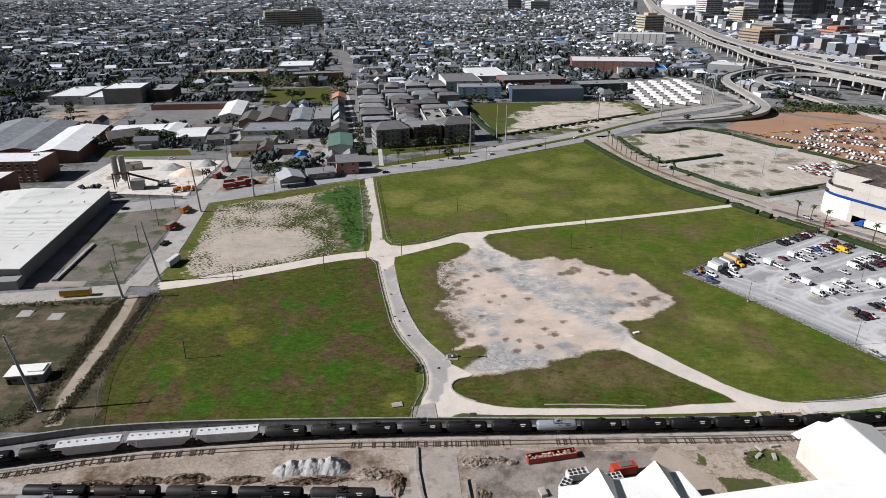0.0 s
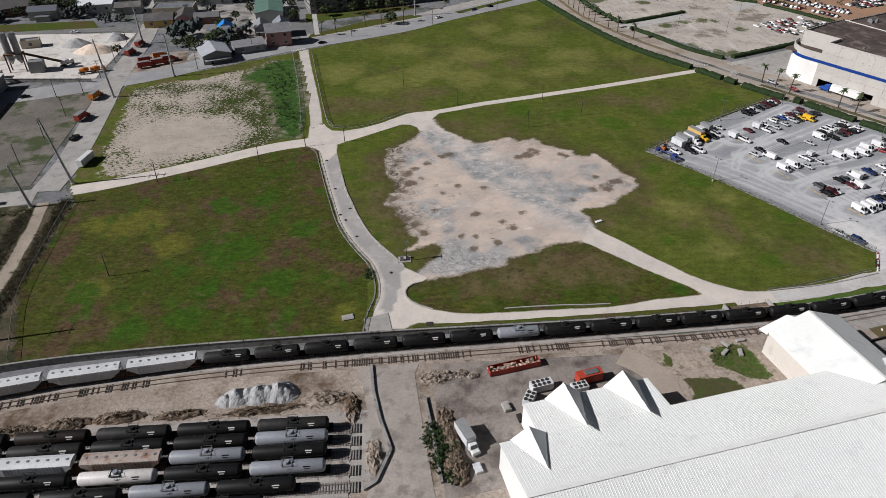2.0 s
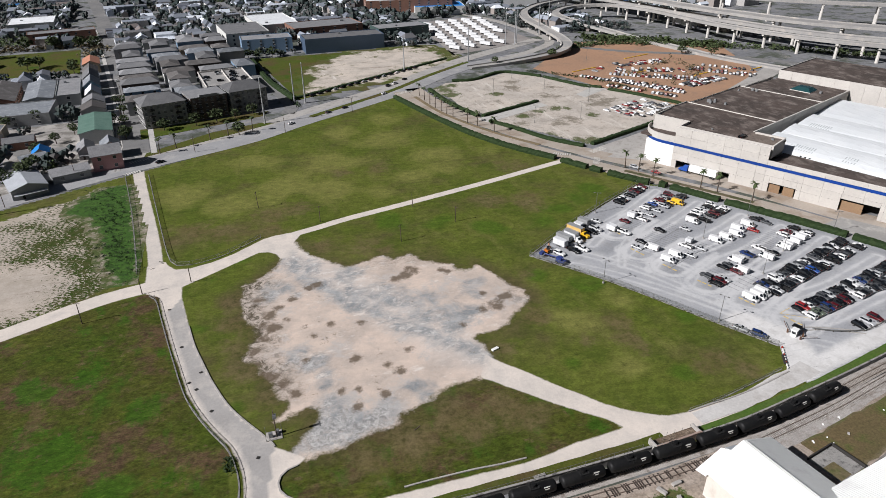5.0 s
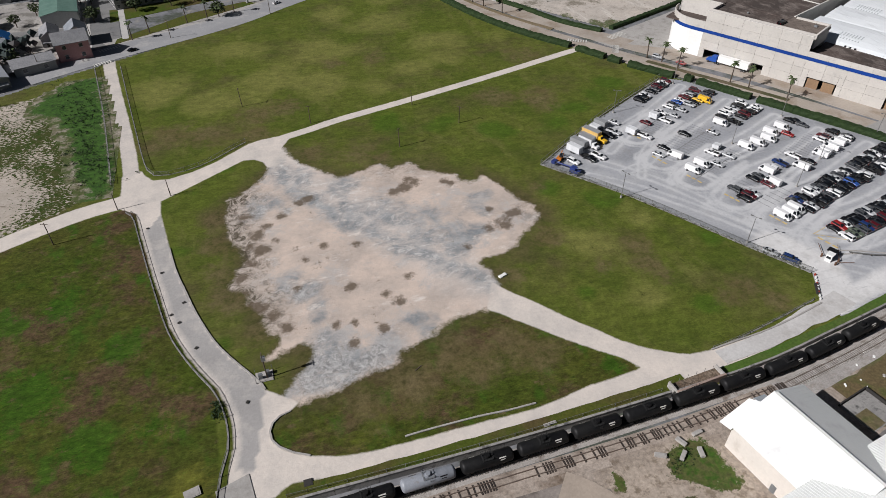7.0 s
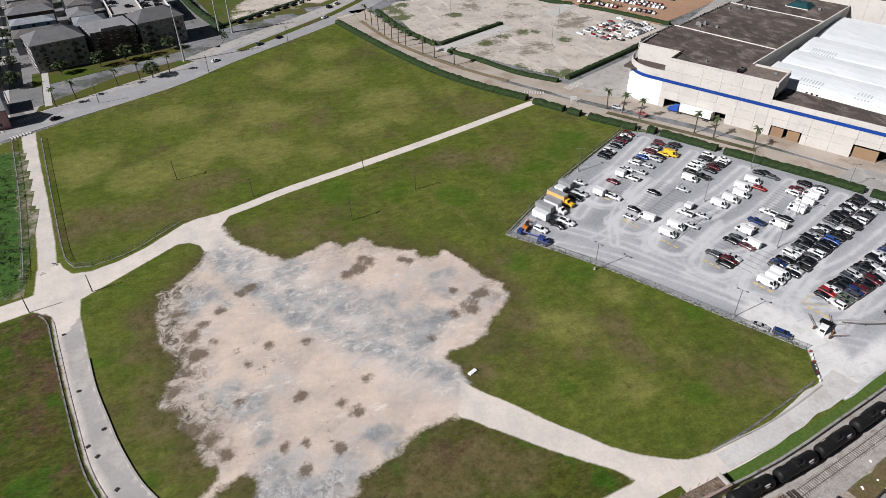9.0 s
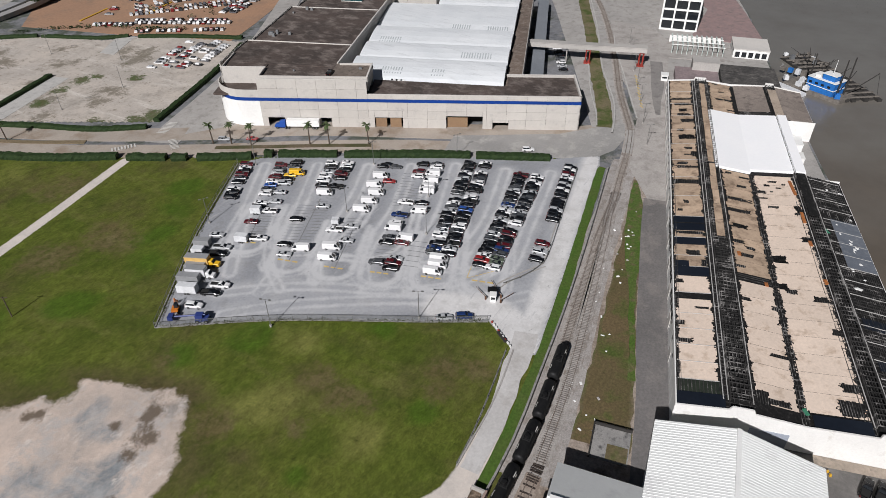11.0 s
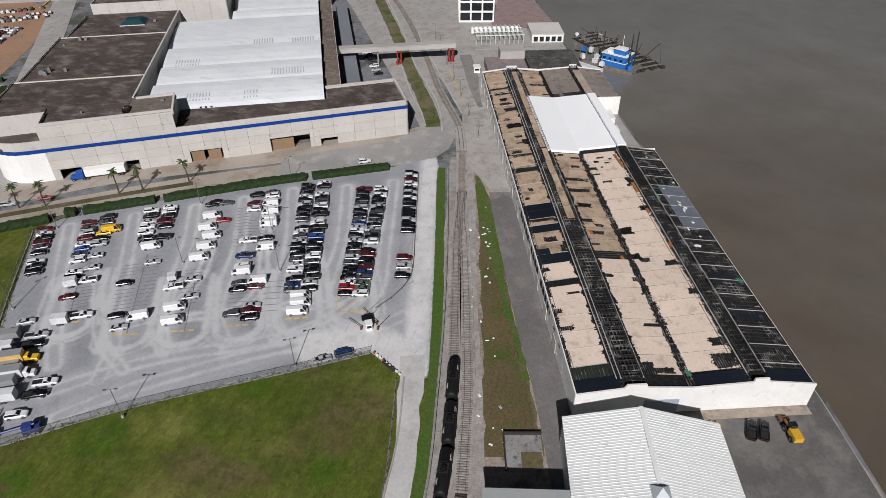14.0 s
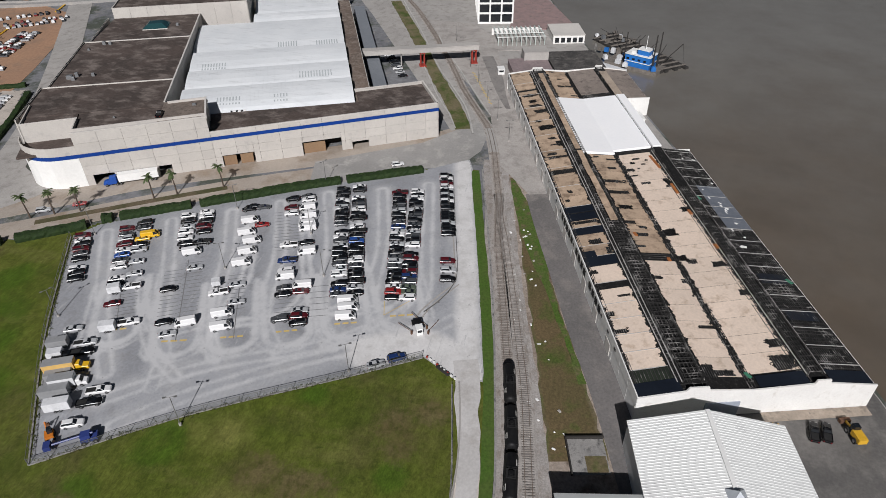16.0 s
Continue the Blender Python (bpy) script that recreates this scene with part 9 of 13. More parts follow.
# antenna hut by the bend, slabs, gate hut and barriers
tw = thing("equipment_mast", 3.4, 184.2, 0.03, 0, "wooden mast with electrical boxes inside a small fenced pad", "mast")
Acc().cyl((0, 0, 0), (0, 0, 8.5), 0.16, 0.12, 8).obj("pole", M_WOOD, tw)
Acc().box(0.2, 0, 6.2, 0.9, 0.7, 1.2).obj("equipment_box", M_STEEL, tw)
Acc().box(0, 0, 8.0, 0.15, 1.8, 0.15).obj("crossarm", M_WOOD, tw)
Acc().box(-0.6, 0.6, 0.08, 4.0, 3.2, 0.12).obj("pad", M_CONC, tw)
Acc().box(-1.4, 0.2, 0.2, 1.0, 0.7, 1.5).obj("cabinet", M_STEEL, tw)
Acc().box(0.3, 1.2, 0.2, 0.8, 0.8, 1.1).obj("cabinet", M_STEEL, tw)
for sx, sy in ((-2.6, -1), (1.4, -1), (1.4, 2.2), (-2.6, 2.2)):
    Acc().cyl((sx, sy, 0), (sx, sy, 2.0), 0.06, n=5).obj("fence_post", M_POST, tw)
def _slab(nm, x, y, sx, sy, sz, rz, m, label, cat, z):
    ob = tagged(Acc().box(0, 0, 0, sx, sy, sz).box(0, 0, sz, sx * 0.8, sy * 0.8, 0.04).obj(nm, m), label, cat)
    ob.matrix_world = pose(x, y, z, 0, 0, rz)
    return ob
_slab("concrete_slab", 69.2, 200.2, 2.4, 1.0, 0.35, 20, M_WHITE, "white concrete slab lying at the gravel edge", "slab", 0.1)
_slab("manhole_slab", -14, 159, 3.2, 2.2, 0.3, 12, M_CONC, "grey concrete manhole slab in the grass", "slab", 0.06)
_slab("manhole_slab", 61, 151.8, 3.0, 0.8, 0.3, 4, M_CONC, "grey concrete block beside the track", "slab", 0.06)
_slab("manhole_cover", 8.5, 154.2, 1.8, 1.6, 0.06, 0, M_DARKSHADE, "dark drain cover in the dirt", "drain", 0.2)
_slab("loose_plank", 38, 176, 2.2, 0.25, 0.1, 30, M_WOOD, "loose plank in the grass", "plank", 0.06)
for i, (x, y) in enumerate(((-25.6, 254.5), (-21.0, 231.5), (-15.2, 217.0), (-18.4, 213.2), (-16.4, 209.6), (-12.4, 199.2), (-1.6, 178.5))):
    _slab("drain_cover", x, y, 0.9, 0.7, 0.04, 10 * i, M_DARKSHADE, "dark iron drain cover in the track", "drain", 0.17)
setting(Acc().prism([(-9.6, 158), (-8.6, 151), (-1.6, 151), (-2.8, 160)], 0.0, 0.2).obj("concrete_ramp", M_CONC), "grey concrete slab at the end of the track", "pavement")

hut = thing("gate_hut", 159.0, 177.4, 0.16, 25, "small white gate hut with a dark awning", "hut")
Acc().box(0, 0, 0, 1.8, 1.6, 2.2).obj("wall", M_WHITE, hut)
Acc().box(0, 0, 2.2, 2.1, 1.9, 0.16).obj("roof", M_WHITE, hut)
Acc().box(2.0, 0.3, 2.2, 2.2, 2.6, 0.12).obj("awning", M_BLACK, hut)
Acc().box(-0.92, 0, 1.0, 0.06, 1.2, 0.8).obj("window", M_GLASS, hut)
Acc().box(0.2, -0.82, 0.1, 0.8, 0.06, 1.9).obj("door", M_STEEL, hut)
for sy in (-0.7, 1.3):
    Acc().cyl((2.9, sy, 0), (2.9, sy, 2.2), 0.05, n=5).obj("awning_post", M_POST, hut)
for (x, y, rz, L) in ((163.2, 178.6, 50, 7.0), (161.5, 174.2, -20, 5.0), (159.5, 181.5, 60, 5)):
    b = thing("barrier_gate", x, y, 0.16, rz, "weathered boom barrier beside the gate hut", "barrier")
    Acc().box(-L / 2, 0, 0, 0.4, 0.4, 1.1).obj("post", M_RUST, b)
    Acc().box(0, 0, 0.95, L, 0.12, 0.12).obj("boom", M_RUST, b)
for i in range(9):
    p = (150.8 - 5.6 * i / 8, 173.4 - 8.2 * i / 8)
    ob = _slab("road_barrier", p[0], p[1], 0.6 if i % 2 else 0.4, 0.35, 0.6, 57, M_WHITE if i % 3 else M_REDST, "white plastic road barrier" if i % 3 else "red plastic road barrier", "barrier", 0.16)
_slab("timber_baulk", 147.2, 168.6, 4.2, 0.8, 0.5, 57, M_DARKSHADE, "dark timber baulk beside the barriers", "timber", 0.16)
# kerbs of the inner car park and painted bay ends
def kerb(pts, label="pale concrete kerb in the car park"):
    path = Path(pts)
    a = Acc()
    line = path.p
    nn = normals2(line)
    for i in range(len(line) - 1):
        P = []
        for j in (i, i + 1):
            for k in (-0.2, 0.2):
                for z in (0.1, 0.34):
                    P.append((line[j][0] + nn[j][0] * k, line[j][1] + nn[j][1] * k, z))
        a.add(P, [(1, 3, 7, 5), (0, 1, 5, 4), (3, 2, 6, 7)])
    return setting(a.obj("kerb", M_CONC), label, "kerb")
kerb([(161.5, 180.5), (167.5, 179), (175, 175.5), (181, 172.3), (186, 173.2), (205, 177.6), (243, 186.2)])
for pts in (LEAF_SIDE[3:], ISLAND[9:17], [(60.4, 157.9), (53.7, 158.0), (47.2, 158.5), (36.0, 158.7), (30.0, 158.6)], BEND_N[:5]):
    kerb(pts, "low pale concrete kerb between track and grass")
kerb([(162, 178.8), (169, 177), (176, 173.6), (180.5, 171)])
lines = Acc()
for (a_, b_) in (((142.9, 260.1), (145.3, 253.6)), ((142.5, 242.4), (144.5, 235.5)), ((146.9, 228), (148.9, 221.8)), ((151.8, 214.6), (153.9, 208.8)), ((157.8, 200.5), (159.8, 194.3)), ((163.8, 186.8), (165.8, 180.2))):
    for k in range(3):
        t0, t1 = k / 3, k / 3 + 0.24
        p, q = Vector(a_).lerp(Vector(b_), t0), Vector(a_).lerp(Vector(b_), t1)
        d = (q - p).normalized()
        nrm = Vector((-d[1], d[0])) * 0.32
        lines.quad(*[(c[0], c[1], 0.175) for c in (p - nrm, q - nrm, q + nrm, p + nrm)])
for (p, q) in (((169.4, 190), (163.8, 188.5)), ((163.8, 188.5), (171, 183))):
    p, q = Vector(p), Vector(q)
    d = (q - p).normalized()
    nrm = Vector((-d[1], d[0])) * 0.10
    lines.quad(*[(c[0], c[1], 0.176) for c in (p - nrm, q - nrm, q + nrm, p + nrm)])
tagged(lines.obj("bay_end_marking", M_YLINE), "yellow painted marks at the bay ends", "marking", "", "structure")
bays = Acc()
for (a_, b_, n) in (((158, 262), (150, 258), 6), ((170, 255), (152, 246.5), 12), ((175, 251), (153, 241), 14), ((172, 235.5), (158, 229.5), 9), ((206, 236), (186, 227.5), 12), ((200, 229), (188, 224.5), 8), ((168, 219), (158, 215), 6), ((160, 206), (172, 210), 5), ((213, 235), (205, 231.6), 4)):
    d = (Vector(b_) - Vector(a_)).normalized()
    nr = Vector((-d[1], d[0]))
    for i in range(n + 1):
        c = Vector(a_).lerp(Vector(b_), i / n)
        p, q = c - nr * 2.6, c + nr * 2.6
        bays.quad(*[(k[0], k[1], 0.174) for k in (p - d * 0.10, q - d * 0.10, q + d * 0.10, p + d * 0.10)])
# long thin dark strips along three row centres
for a_, b_ in (((175.6, 253.4), (143.6, 238.9)), ((157.6, 264.3), (144.5, 257)), ((166.6, 232.3), (147.2, 224.4))):
    d = (Vector(b_) - Vector(a_)).normalized() * 0.13
    bays.quad((a_[0] - d[1], a_[1] + d[0], 0.178), (b_[0] - d[1], b_[1] + d[0], 0.178), (b_[0] + d[1], b_[1] - d[0], 0.178), (a_[0] + d[1], a_[1] - d[0], 0.178))
tagged(bays.obj("bay_line_marking", mat("worn_bay_line", (0.14, 0.14, 0.145), (0.20, 0.20, 0.20), 0.9, fine=2.0, grain=0.3)), "worn dark bay lines and long dark strips", "marking", "", "structure")
# crossing marks and lane arrows
zeb = Acc()
for (cx, cy, ang, n, gap, L) in ((187, 345, 20, 9, 1.2, 4.0), (178, 331, 58, 8, 1.2, 3.2), (166, 345, -32, 8, 1.2, 3.0), (119, 494, 20, 12, 1.2, 3.2), (-47, 409, 25, 8, 1.3, 3.0), (-58, 402, 100, 7, 1.3, 3.0), (-49, 392, 25, 7, 1.2, 2.8)):
    d = Vector((math.cos(radians(ang)), math.sin(radians(ang))))
    nr = Vector((-d[1], d[0]))
    for i in range(n):
        c = Vector((cx, cy)) + d * gap * (i - n / 2)
        p, q = c - nr * L / 2, c + nr * L / 2
        zeb.quad(*[(k[0], k[1], 0.30) for k in (p - d * 0.3, q - d * 0.3, q + d * 0.3, p + d * 0.3)])
tagged(zeb.obj("crossing_marking", M_LINE), "white painted crossing stripes", "marking", "", "structure")
setting(Acc().prism([(186, 334), (203, 322), (208, 331), (216, 344), (250, 362), (246, 366)], 0.0, 0.145).obj("forecourt", M_CONC), "pale concrete forecourt at the hall corner", "pavement")
setting(Acc().prism([(199, 326), (203, 331), (272, 203), (278, 190), (262, 190)], 0.0, 0.10).obj("hall_apron", M_STREET), "stained concrete apron along the hall", "pavement")
setting(Acc().prism([(275, 192), (300, 205), (420, 270), (560, 350), (560, 300), (420, 235), (320, 198), (285, 180)], 0.0, 0.09).obj("hall_yard", M_CONC), "concrete yard beside the hall", "pavement")
ribbon("grass_strip", [(279, 188.2), (292, 192.8), (308, 200), (330, 210.2), (345, 216.5), (370, 227.5), (393, 237.6), (422, 251), (452, 264.8)], 6.4, 0.16, mat("worn_strip_grass", (0.120, 0.112, 0.050), (0.17, 0.14, 0.085), 0.95, s1=0.08, c=(0.060, 0.085, 0.018), s2=0.12, cm=0.54, fine=1.5, grain=0.3), "worn grass strip beside the tracks", "grass", rag=0.6, drop=0.0)
def long_kerb(pts, w, h, label):
    ribbon("kerb", pts, w, h, M_PALEC, label, "kerb", 3.0, drop=h)
long_kerb([(275, 183.6), (290.3, 187.9), (304, 193), (323, 202.4), (336, 209.3), (352, 216.4), (374, 225.2), (399, 235.7), (427, 248.3), (452, 259.5)], 0.7, 0.8, "pale concrete flood wall beside the tracks")
long_kerb([(279, 191.5), (291.6, 196.6), (311, 206.3), (337, 217.2), (363, 228.6)], 0.45, 0.3, "low pale kerb along the grass strip")
long_kerb([(293.7, 179.2), (308.6, 186.2), (328.7, 195.4), (345, 202.9), (359.7, 209.9), (375.6, 217.1), (391, 223)], 0.6, 0.5, "pale kerb between the track and the wharf apron")

# ---- rail yard clutter ----
def mound(nm, x, y, L, W, H, m, label, cat, rz=0, seed=0, n=26, k=10):
    a = Acc()
    for j in range(k + 1):
        for i in range(n):
            t = j / k
            an = 2 * math.pi * i / n
            rr = (1 - t) * (1 + 0.16 * noise.noise(Vector((math.cos(an) * 1.5 + seed, math.sin(an) * 1.5, t))))
            z = H * (1 - (1 - t) ** 1.6) * (1 + 0.14 * noise.noise(Vector((math.cos(an) * (1 - t) * 3 + seed, math.sin(an) * (1 - t) * 3, 5.0))))
            a.v.append((L / 2 * rr * math.cos(an), W / 2 * rr * math.sin(an), z if j else -0.05))
    for j in range(k):
        for i in range(n):
            a.f.append((j * n + i, j * n + (i + 1) % n, (j + 1) * n + (i + 1) % n, (j + 1) * n + i))
            a.m.append(0)
    if nm in ("brush_mound", "debris_mound"):
        r = random.Random(int(seed * 10) + 7)
        a.v = [(u + r.uniform(-.35, .35), v + r.uniform(-.35, .35), w + (r.uniform(-.3, .45) if w > 0 else 0)) for u, v, w in a.v]
        for _ in range(int(L * W * 2.2)):
            an, q = r.uniform(0, 6.28), r.uniform(0, 1.15)
            u, v = L / 2 * q * math.cos(an), W / 2 * q * math.sin(an)
            w = max(0.05, H * (1 - q ** 1.6) if q < 1 else 0.05)
            b, e = r.uniform(0, 6.28), r.uniform(0.5, 1.5)
            a.cyl((u, v, w - 0.1), (u + e * math.cos(b), v + e * math.sin(b), w + r.uniform(0.05, 0.7)), r.uniform(0.04, 0.10), 0.03, 3)
    ob = tagged(a.obj(nm, m), label, cat)
    ob.matrix_world = pose(x, y, 0.03, 0, 0, rz)
    return ob
M_PILE = mat("crushed_stone", (0.42, 0.42, 0.42), (0.34, 0.34, 0.345), 0.95, s1=0.3, c=(0.26, 0.26, 0.26), s2=0.9, cm=0.58, fine=4.0, grain=0.25, bump=(2.0, 0.2))
CONES = [(-42.2, 131.4, 2.1), (-39.8, 132.3, 3.0), (-37.0, 132.7, 2.6), (-34.6, 132.6, 3.3), (-32.0, 132.8, 2.9), (-29.6, 132.9, 3.6), (-27.8, 132.4, 2.6)]
a = Acc()
nx_, ny_ = 64, 30
for j in range(ny_ + 1):
    for i in range(nx_ + 1):
        x, y = -46 + 22 * i / nx_, 127 + 11 * j / ny_
        z = max(h - math.hypot(x - cx, (y - cy) * 1.1) * 0.86 for cx, cy, h in CONES)
        z += 0.35 * noise.noise(Vector((x * 0.9, y * 0.9, 2.0))) + 0.15 * noise.noise(Vector((x * 2.6, y * 2.6, 7.0)))
        a.v.append((x, y, max(-0.05, z)))
for j in range(ny_):
    for i in range(nx_):
        q = (j * (nx_ + 1) + i, j * (nx_ + 1) + i + 1, (j + 1) * (nx_ + 1) + i + 1, (j + 1) * (nx_ + 1) + i)
        if max(a.v[k][2] for k in q) > -0.05:
            a.f.append(q)
            a.m.append(0)
tagged(a.obj("gravel_mound", M_PILE), "long pale grey heap of crushed stone on the dirt", "gravel heap")
M_BRUSH = mat("brown_brush", (0.115, 0.078, 0.052), (0.21, 0.165, 0.125), 0.95, s1=0.5, c=(0.06, 0.045, 0.032), s2=0.8, cm=0.55, fine=2.0, grain=0.5, bump=(1.5, 0.4), island=0.35)
for i, (x, y, L, W, H) in enumerate(((-66, 128.5, 14, 3.5, 1.3), (-52, 128, 12, 3, 1.1), (-78, 127.5, 12, 4, 1.4), (-90, 126.5, 12, 3.5, 1.2), (-33, 127.8, 20, 3, 0.8), (-18, 130, 12, 5, 0.9), (-12, 126.4, 4, 10, 0.9), (-6.6, 112, 4, 10, 1.0))):
    mound("brush_mound", x, y, L, W, H, M_BRUSH if i < 5 else M_DIRT, "low heap of brown brush and dirt", "brush", 4, i * 5.1, 22, 6)
setting(Acc().prism([(-120, 128), (-120, 104), (-7, 104), (-7, 125.5), (-50, 126)], 0.0, 0.045).obj("yard_ballast", M_BALLAST), "grey ballast under the yard tracks", "ballast")
low_wall([(-7.4, 140), (-6.4, 127), (-3.6, 116), (-2.8, 111), (-5.2, 106.5), (-9, 104)], 0.5, 0.5, "dark concrete kerb around the yard")
gon = thing("scrap_container", 28.6, 135.6, 0.09, 11, "long open red container filled with scrap", "container")
Acc().box(0, 0, 0.2, 13.5, 2.3, 0.15).obj("floor", M_REDST, gon)
for sy in (-1.15, 1.15):
    Acc().box(0, sy, 0.2, 13.5, 0.12, 1.5).obj("side", M_REDST, gon)
for sx in (-6.7, 6.7):
    Acc().box(sx, 0, 0.2, 0.12, 2.3, 1.5).obj("end", M_REDST, gon)
a = Acc()
rg = random.Random(9)
for _ in range(70):
    a.box(rg.uniform(-6.2, 6.2), rg.uniform(-0.9, 0.9), rg.uniform(0.4, 1.3), rg.uniform(0.3, 1.4), rg.uniform(0.2, 0.7), rg.uniform(0.1, 0.5), rg.uniform(0, 180))
tagged(a.obj("scrap", mat("mixed_scrap", (0.5, 0.42, 0.36), (0.25, 0.14, 0.1), 0.8, s1=0.8, fine=2.0, grain=0.4, island=0.5), gon, "mixed pale scrap"), kind="stuff")
gen = thing("generator", 46.2, 129.8, 0.09, 12, "orange-red generator trailer in the yard", "generator")
Acc().box(0, 0, 0.5, 6.5, 2.4, 2.4).obj("housing", mat("orange_red", (0.45, 0.06, 0.03), (0.38, 0.05, 0.03), 0.5, fine=2.0, grain=0.15), gen)
Acc().box(0.5, 0, 2.9, 3.6, 1.5, 0.2).obj("vent", M_STEEL, gen)
Acc().box(0, 0, 0.2, 6.8, 2.2, 0.3).obj("skid", M_TYRE, gen)
def chiller(x, y, rz, L=5.5):
    c = thing("chiller_unit", x, y, 0.09, rz, "pale chiller unit with a row of dark fans", "chiller", "chiller units")
    Acc().box(0, 0, 0.3, L, 2.3, 2.0).obj("housing", M_TRAIL, c)
    for i in range(int(L / 1.2)):
        for sy in (-0.55, 0.55):
            x_ = -L / 2 + 0.75 + i * 1.2
            Acc().cyl((x_, sy, 2.3), (x_, sy, 2.45), 0.45, n=10).obj("fan", M_DARKSHADE, c)
chiller(34.0, 128.2, 12)
chiller(30.2, 124.2, 60, 4)
chiller(43, 126.6, 12, 4)
box_truck(14.2, 114.0, -68, M_TRAIL, M_CAR["w"], "white box truck parked in the yard", 8.5, 0.1)
_slab("pallet_stack", 24.5, 123.0, 1.6, 2.6, 0.9, 15, M_CONC, "grey stack of pallets in the yard", "pallets", 0.1)
_slab("pallet_stack", 27.2, 119.5, 1.2, 2.2, 0.7, 10, M_DARKSHADE, "dark stack of pallets in the yard", "pallets", 0.1)
_slab("loose_crate", 15.6, 106.8, 1.6, 2.4, 0.8, 15, M_TRAIL, "pale crate in the yard", "crate", 0.1)
for i, (x, y, L, W, H) in enumerate(((10.5, 117, 5, 16, 1.6), (11, 108, 6, 10, 2.2), (9, 134.5, 9, 5, 1.0), (15, 135, 4, 3, 0.7), (18, 134, 3, 2, 0.6))):
    mound("debris_mound", x, y, L, W, H, M_BRUSH if i < 2 else M_DIRT, "tangled heap of brush and debris", "debris", 8, i * 2.7 + 30)
low_wall([(5.5, 128), (6.5, 118), (7.6, 104)], 0.6, 0.4, "low concrete kerb beside the drive")
# pond and rough grass beside the warehouse
dirt_under = lambda nt: surf(nt, (0.40, 0.335, 0.275), (0.33, 0.275, 0.225), 0.1, (0.20, 0.16, 0.12), 0.45, 0.57, 0.06, 1.2, 0.3)
blob("pale_dirt", [(66, 136), (72, 138.5), (86, 140), (93, 136), (94, 127), (90, 119), (70, 116), (64, 124)], 0.042, edged("weed_dirt", dirt_under, 0.5, 0.25, 0.3, 1.0, under=lambda nt: surf(nt, (0.33, 0.275, 0.23), (0.27, 0.225, 0.185), 0.1, (0.15, 0.115, 0.085), 0.2, 0.57, 0.08, 1.2, 0.3)), "pale trampled dirt beside the warehouse", "dirt", 1.6, 3.0, 2.0, 3.0)
M_SWAMP = edged("swamp", lambda nt: surf(nt, (0.078, 0.072, 0.028), (0.060, 0.060, 0.022), 0.3, (0.050, 0.085, 0.014), 0.25, 0.57, 0.06, 1.0, 0.2), 0.5, 0.05, 0.45, 1.5, under=dirt_under)
M_WEED = edged("wet_grass", lambda nt: surf(nt, (0.058, 0.092, 0.014), (0.085, 0.082, 0.030), 0.25, (0.036, 0.085, 0.008), 0.5, 0.55, 0.05, 1.2, 0.4), 0.55, 0.07, 0.5, 2.2, under=dirt_under)
blob("puddle", [(70.5, 128.2), (74, 129.6), (77.9, 128.9), (81.7, 128.1), (82.4, 126), (83.6, 122), (84, 118), (72, 117), (70.6, 122)], 0.052, M_SWAMP, "shallow olive puddle overgrown with weeds", "puddle", 0.7, 1.5, 3.0, 3.0)
blob("wet_grass", [(77.4, 133.6), (80, 136.4), (84.5, 138), (88.6, 138.6), (91, 135), (91.8, 129), (90, 127.4), (86.2, 127.6), (83.5, 129.4), (79.5, 130.6)], 0.054, M_WEED, "rank green grass in the damp corner", "grass", 0.7, 1.6, 3.5, 3.0)
blob("wet_grass", [(67.4, 133), (66.6, 135.4), (68.4, 137), (69.6, 135), (69.2, 132.6)], 0.056, M_WEED, "tuft of green grass beside the apron", "grass", 0.7, 1.2, 0.6, 1.4)
for i, (x, y) in enumerate(((84, 136), (88, 135.5), (85.5, 139), (79.5, 137.5), (90, 139.8))):
    _slab("rubble_block", x, y, 2.4, 0.9, 0.6, 40 + 37 * i, M_CONC, "grey block of broken concrete", "rubble", 0.06)
# walled pad by the shed
pad = thing("walled_pad", 129.6, 133.0, 0.05, 12, "small concrete pad with low dark walls", "pad")
Acc().box(0, 0, 0, 9, 8, 0.15).obj("slab", M_WALLC, pad)
for (cx, cy, sx, sy) in ((4.6, 0, 0.3, 8.4), (0, 4.2, 9.4, 0.3)):
    Acc().box(cx, cy, 0, sx, sy, 1.0).obj("wall", M_DARKSHADE, pad)
Acc().box(-2.0, -1.5, 0.15, 4.0, 4.5, 0.06).obj("grass_bed", bpy.data.materials["verge"], pad)
# litter along the verge
rl = random.Random(31)
for i in range(46):
    t = rl.random()
    x, y = 130 + 95 * t, 142.5 + 17.5 * t + rl.uniform(-6.5, 5.0) * (1 - 0.5 * t)
    ob = Acc().box(0, 0, 0, rl.uniform(.3, 1.1), rl.uniform(.2, .7), rl.uniform(.08, .3), 0, taper=0.7).obj("litter_scrap", M_WHITE if rl.random() < 0.7 else M_CONC)
    tagged(ob, "pale scrap of litter on the verge", "litter", "litter on the verge")
    ob.matrix_world = pose(x, y, 0.08, 0, 0, rl.uniform(0, 180))

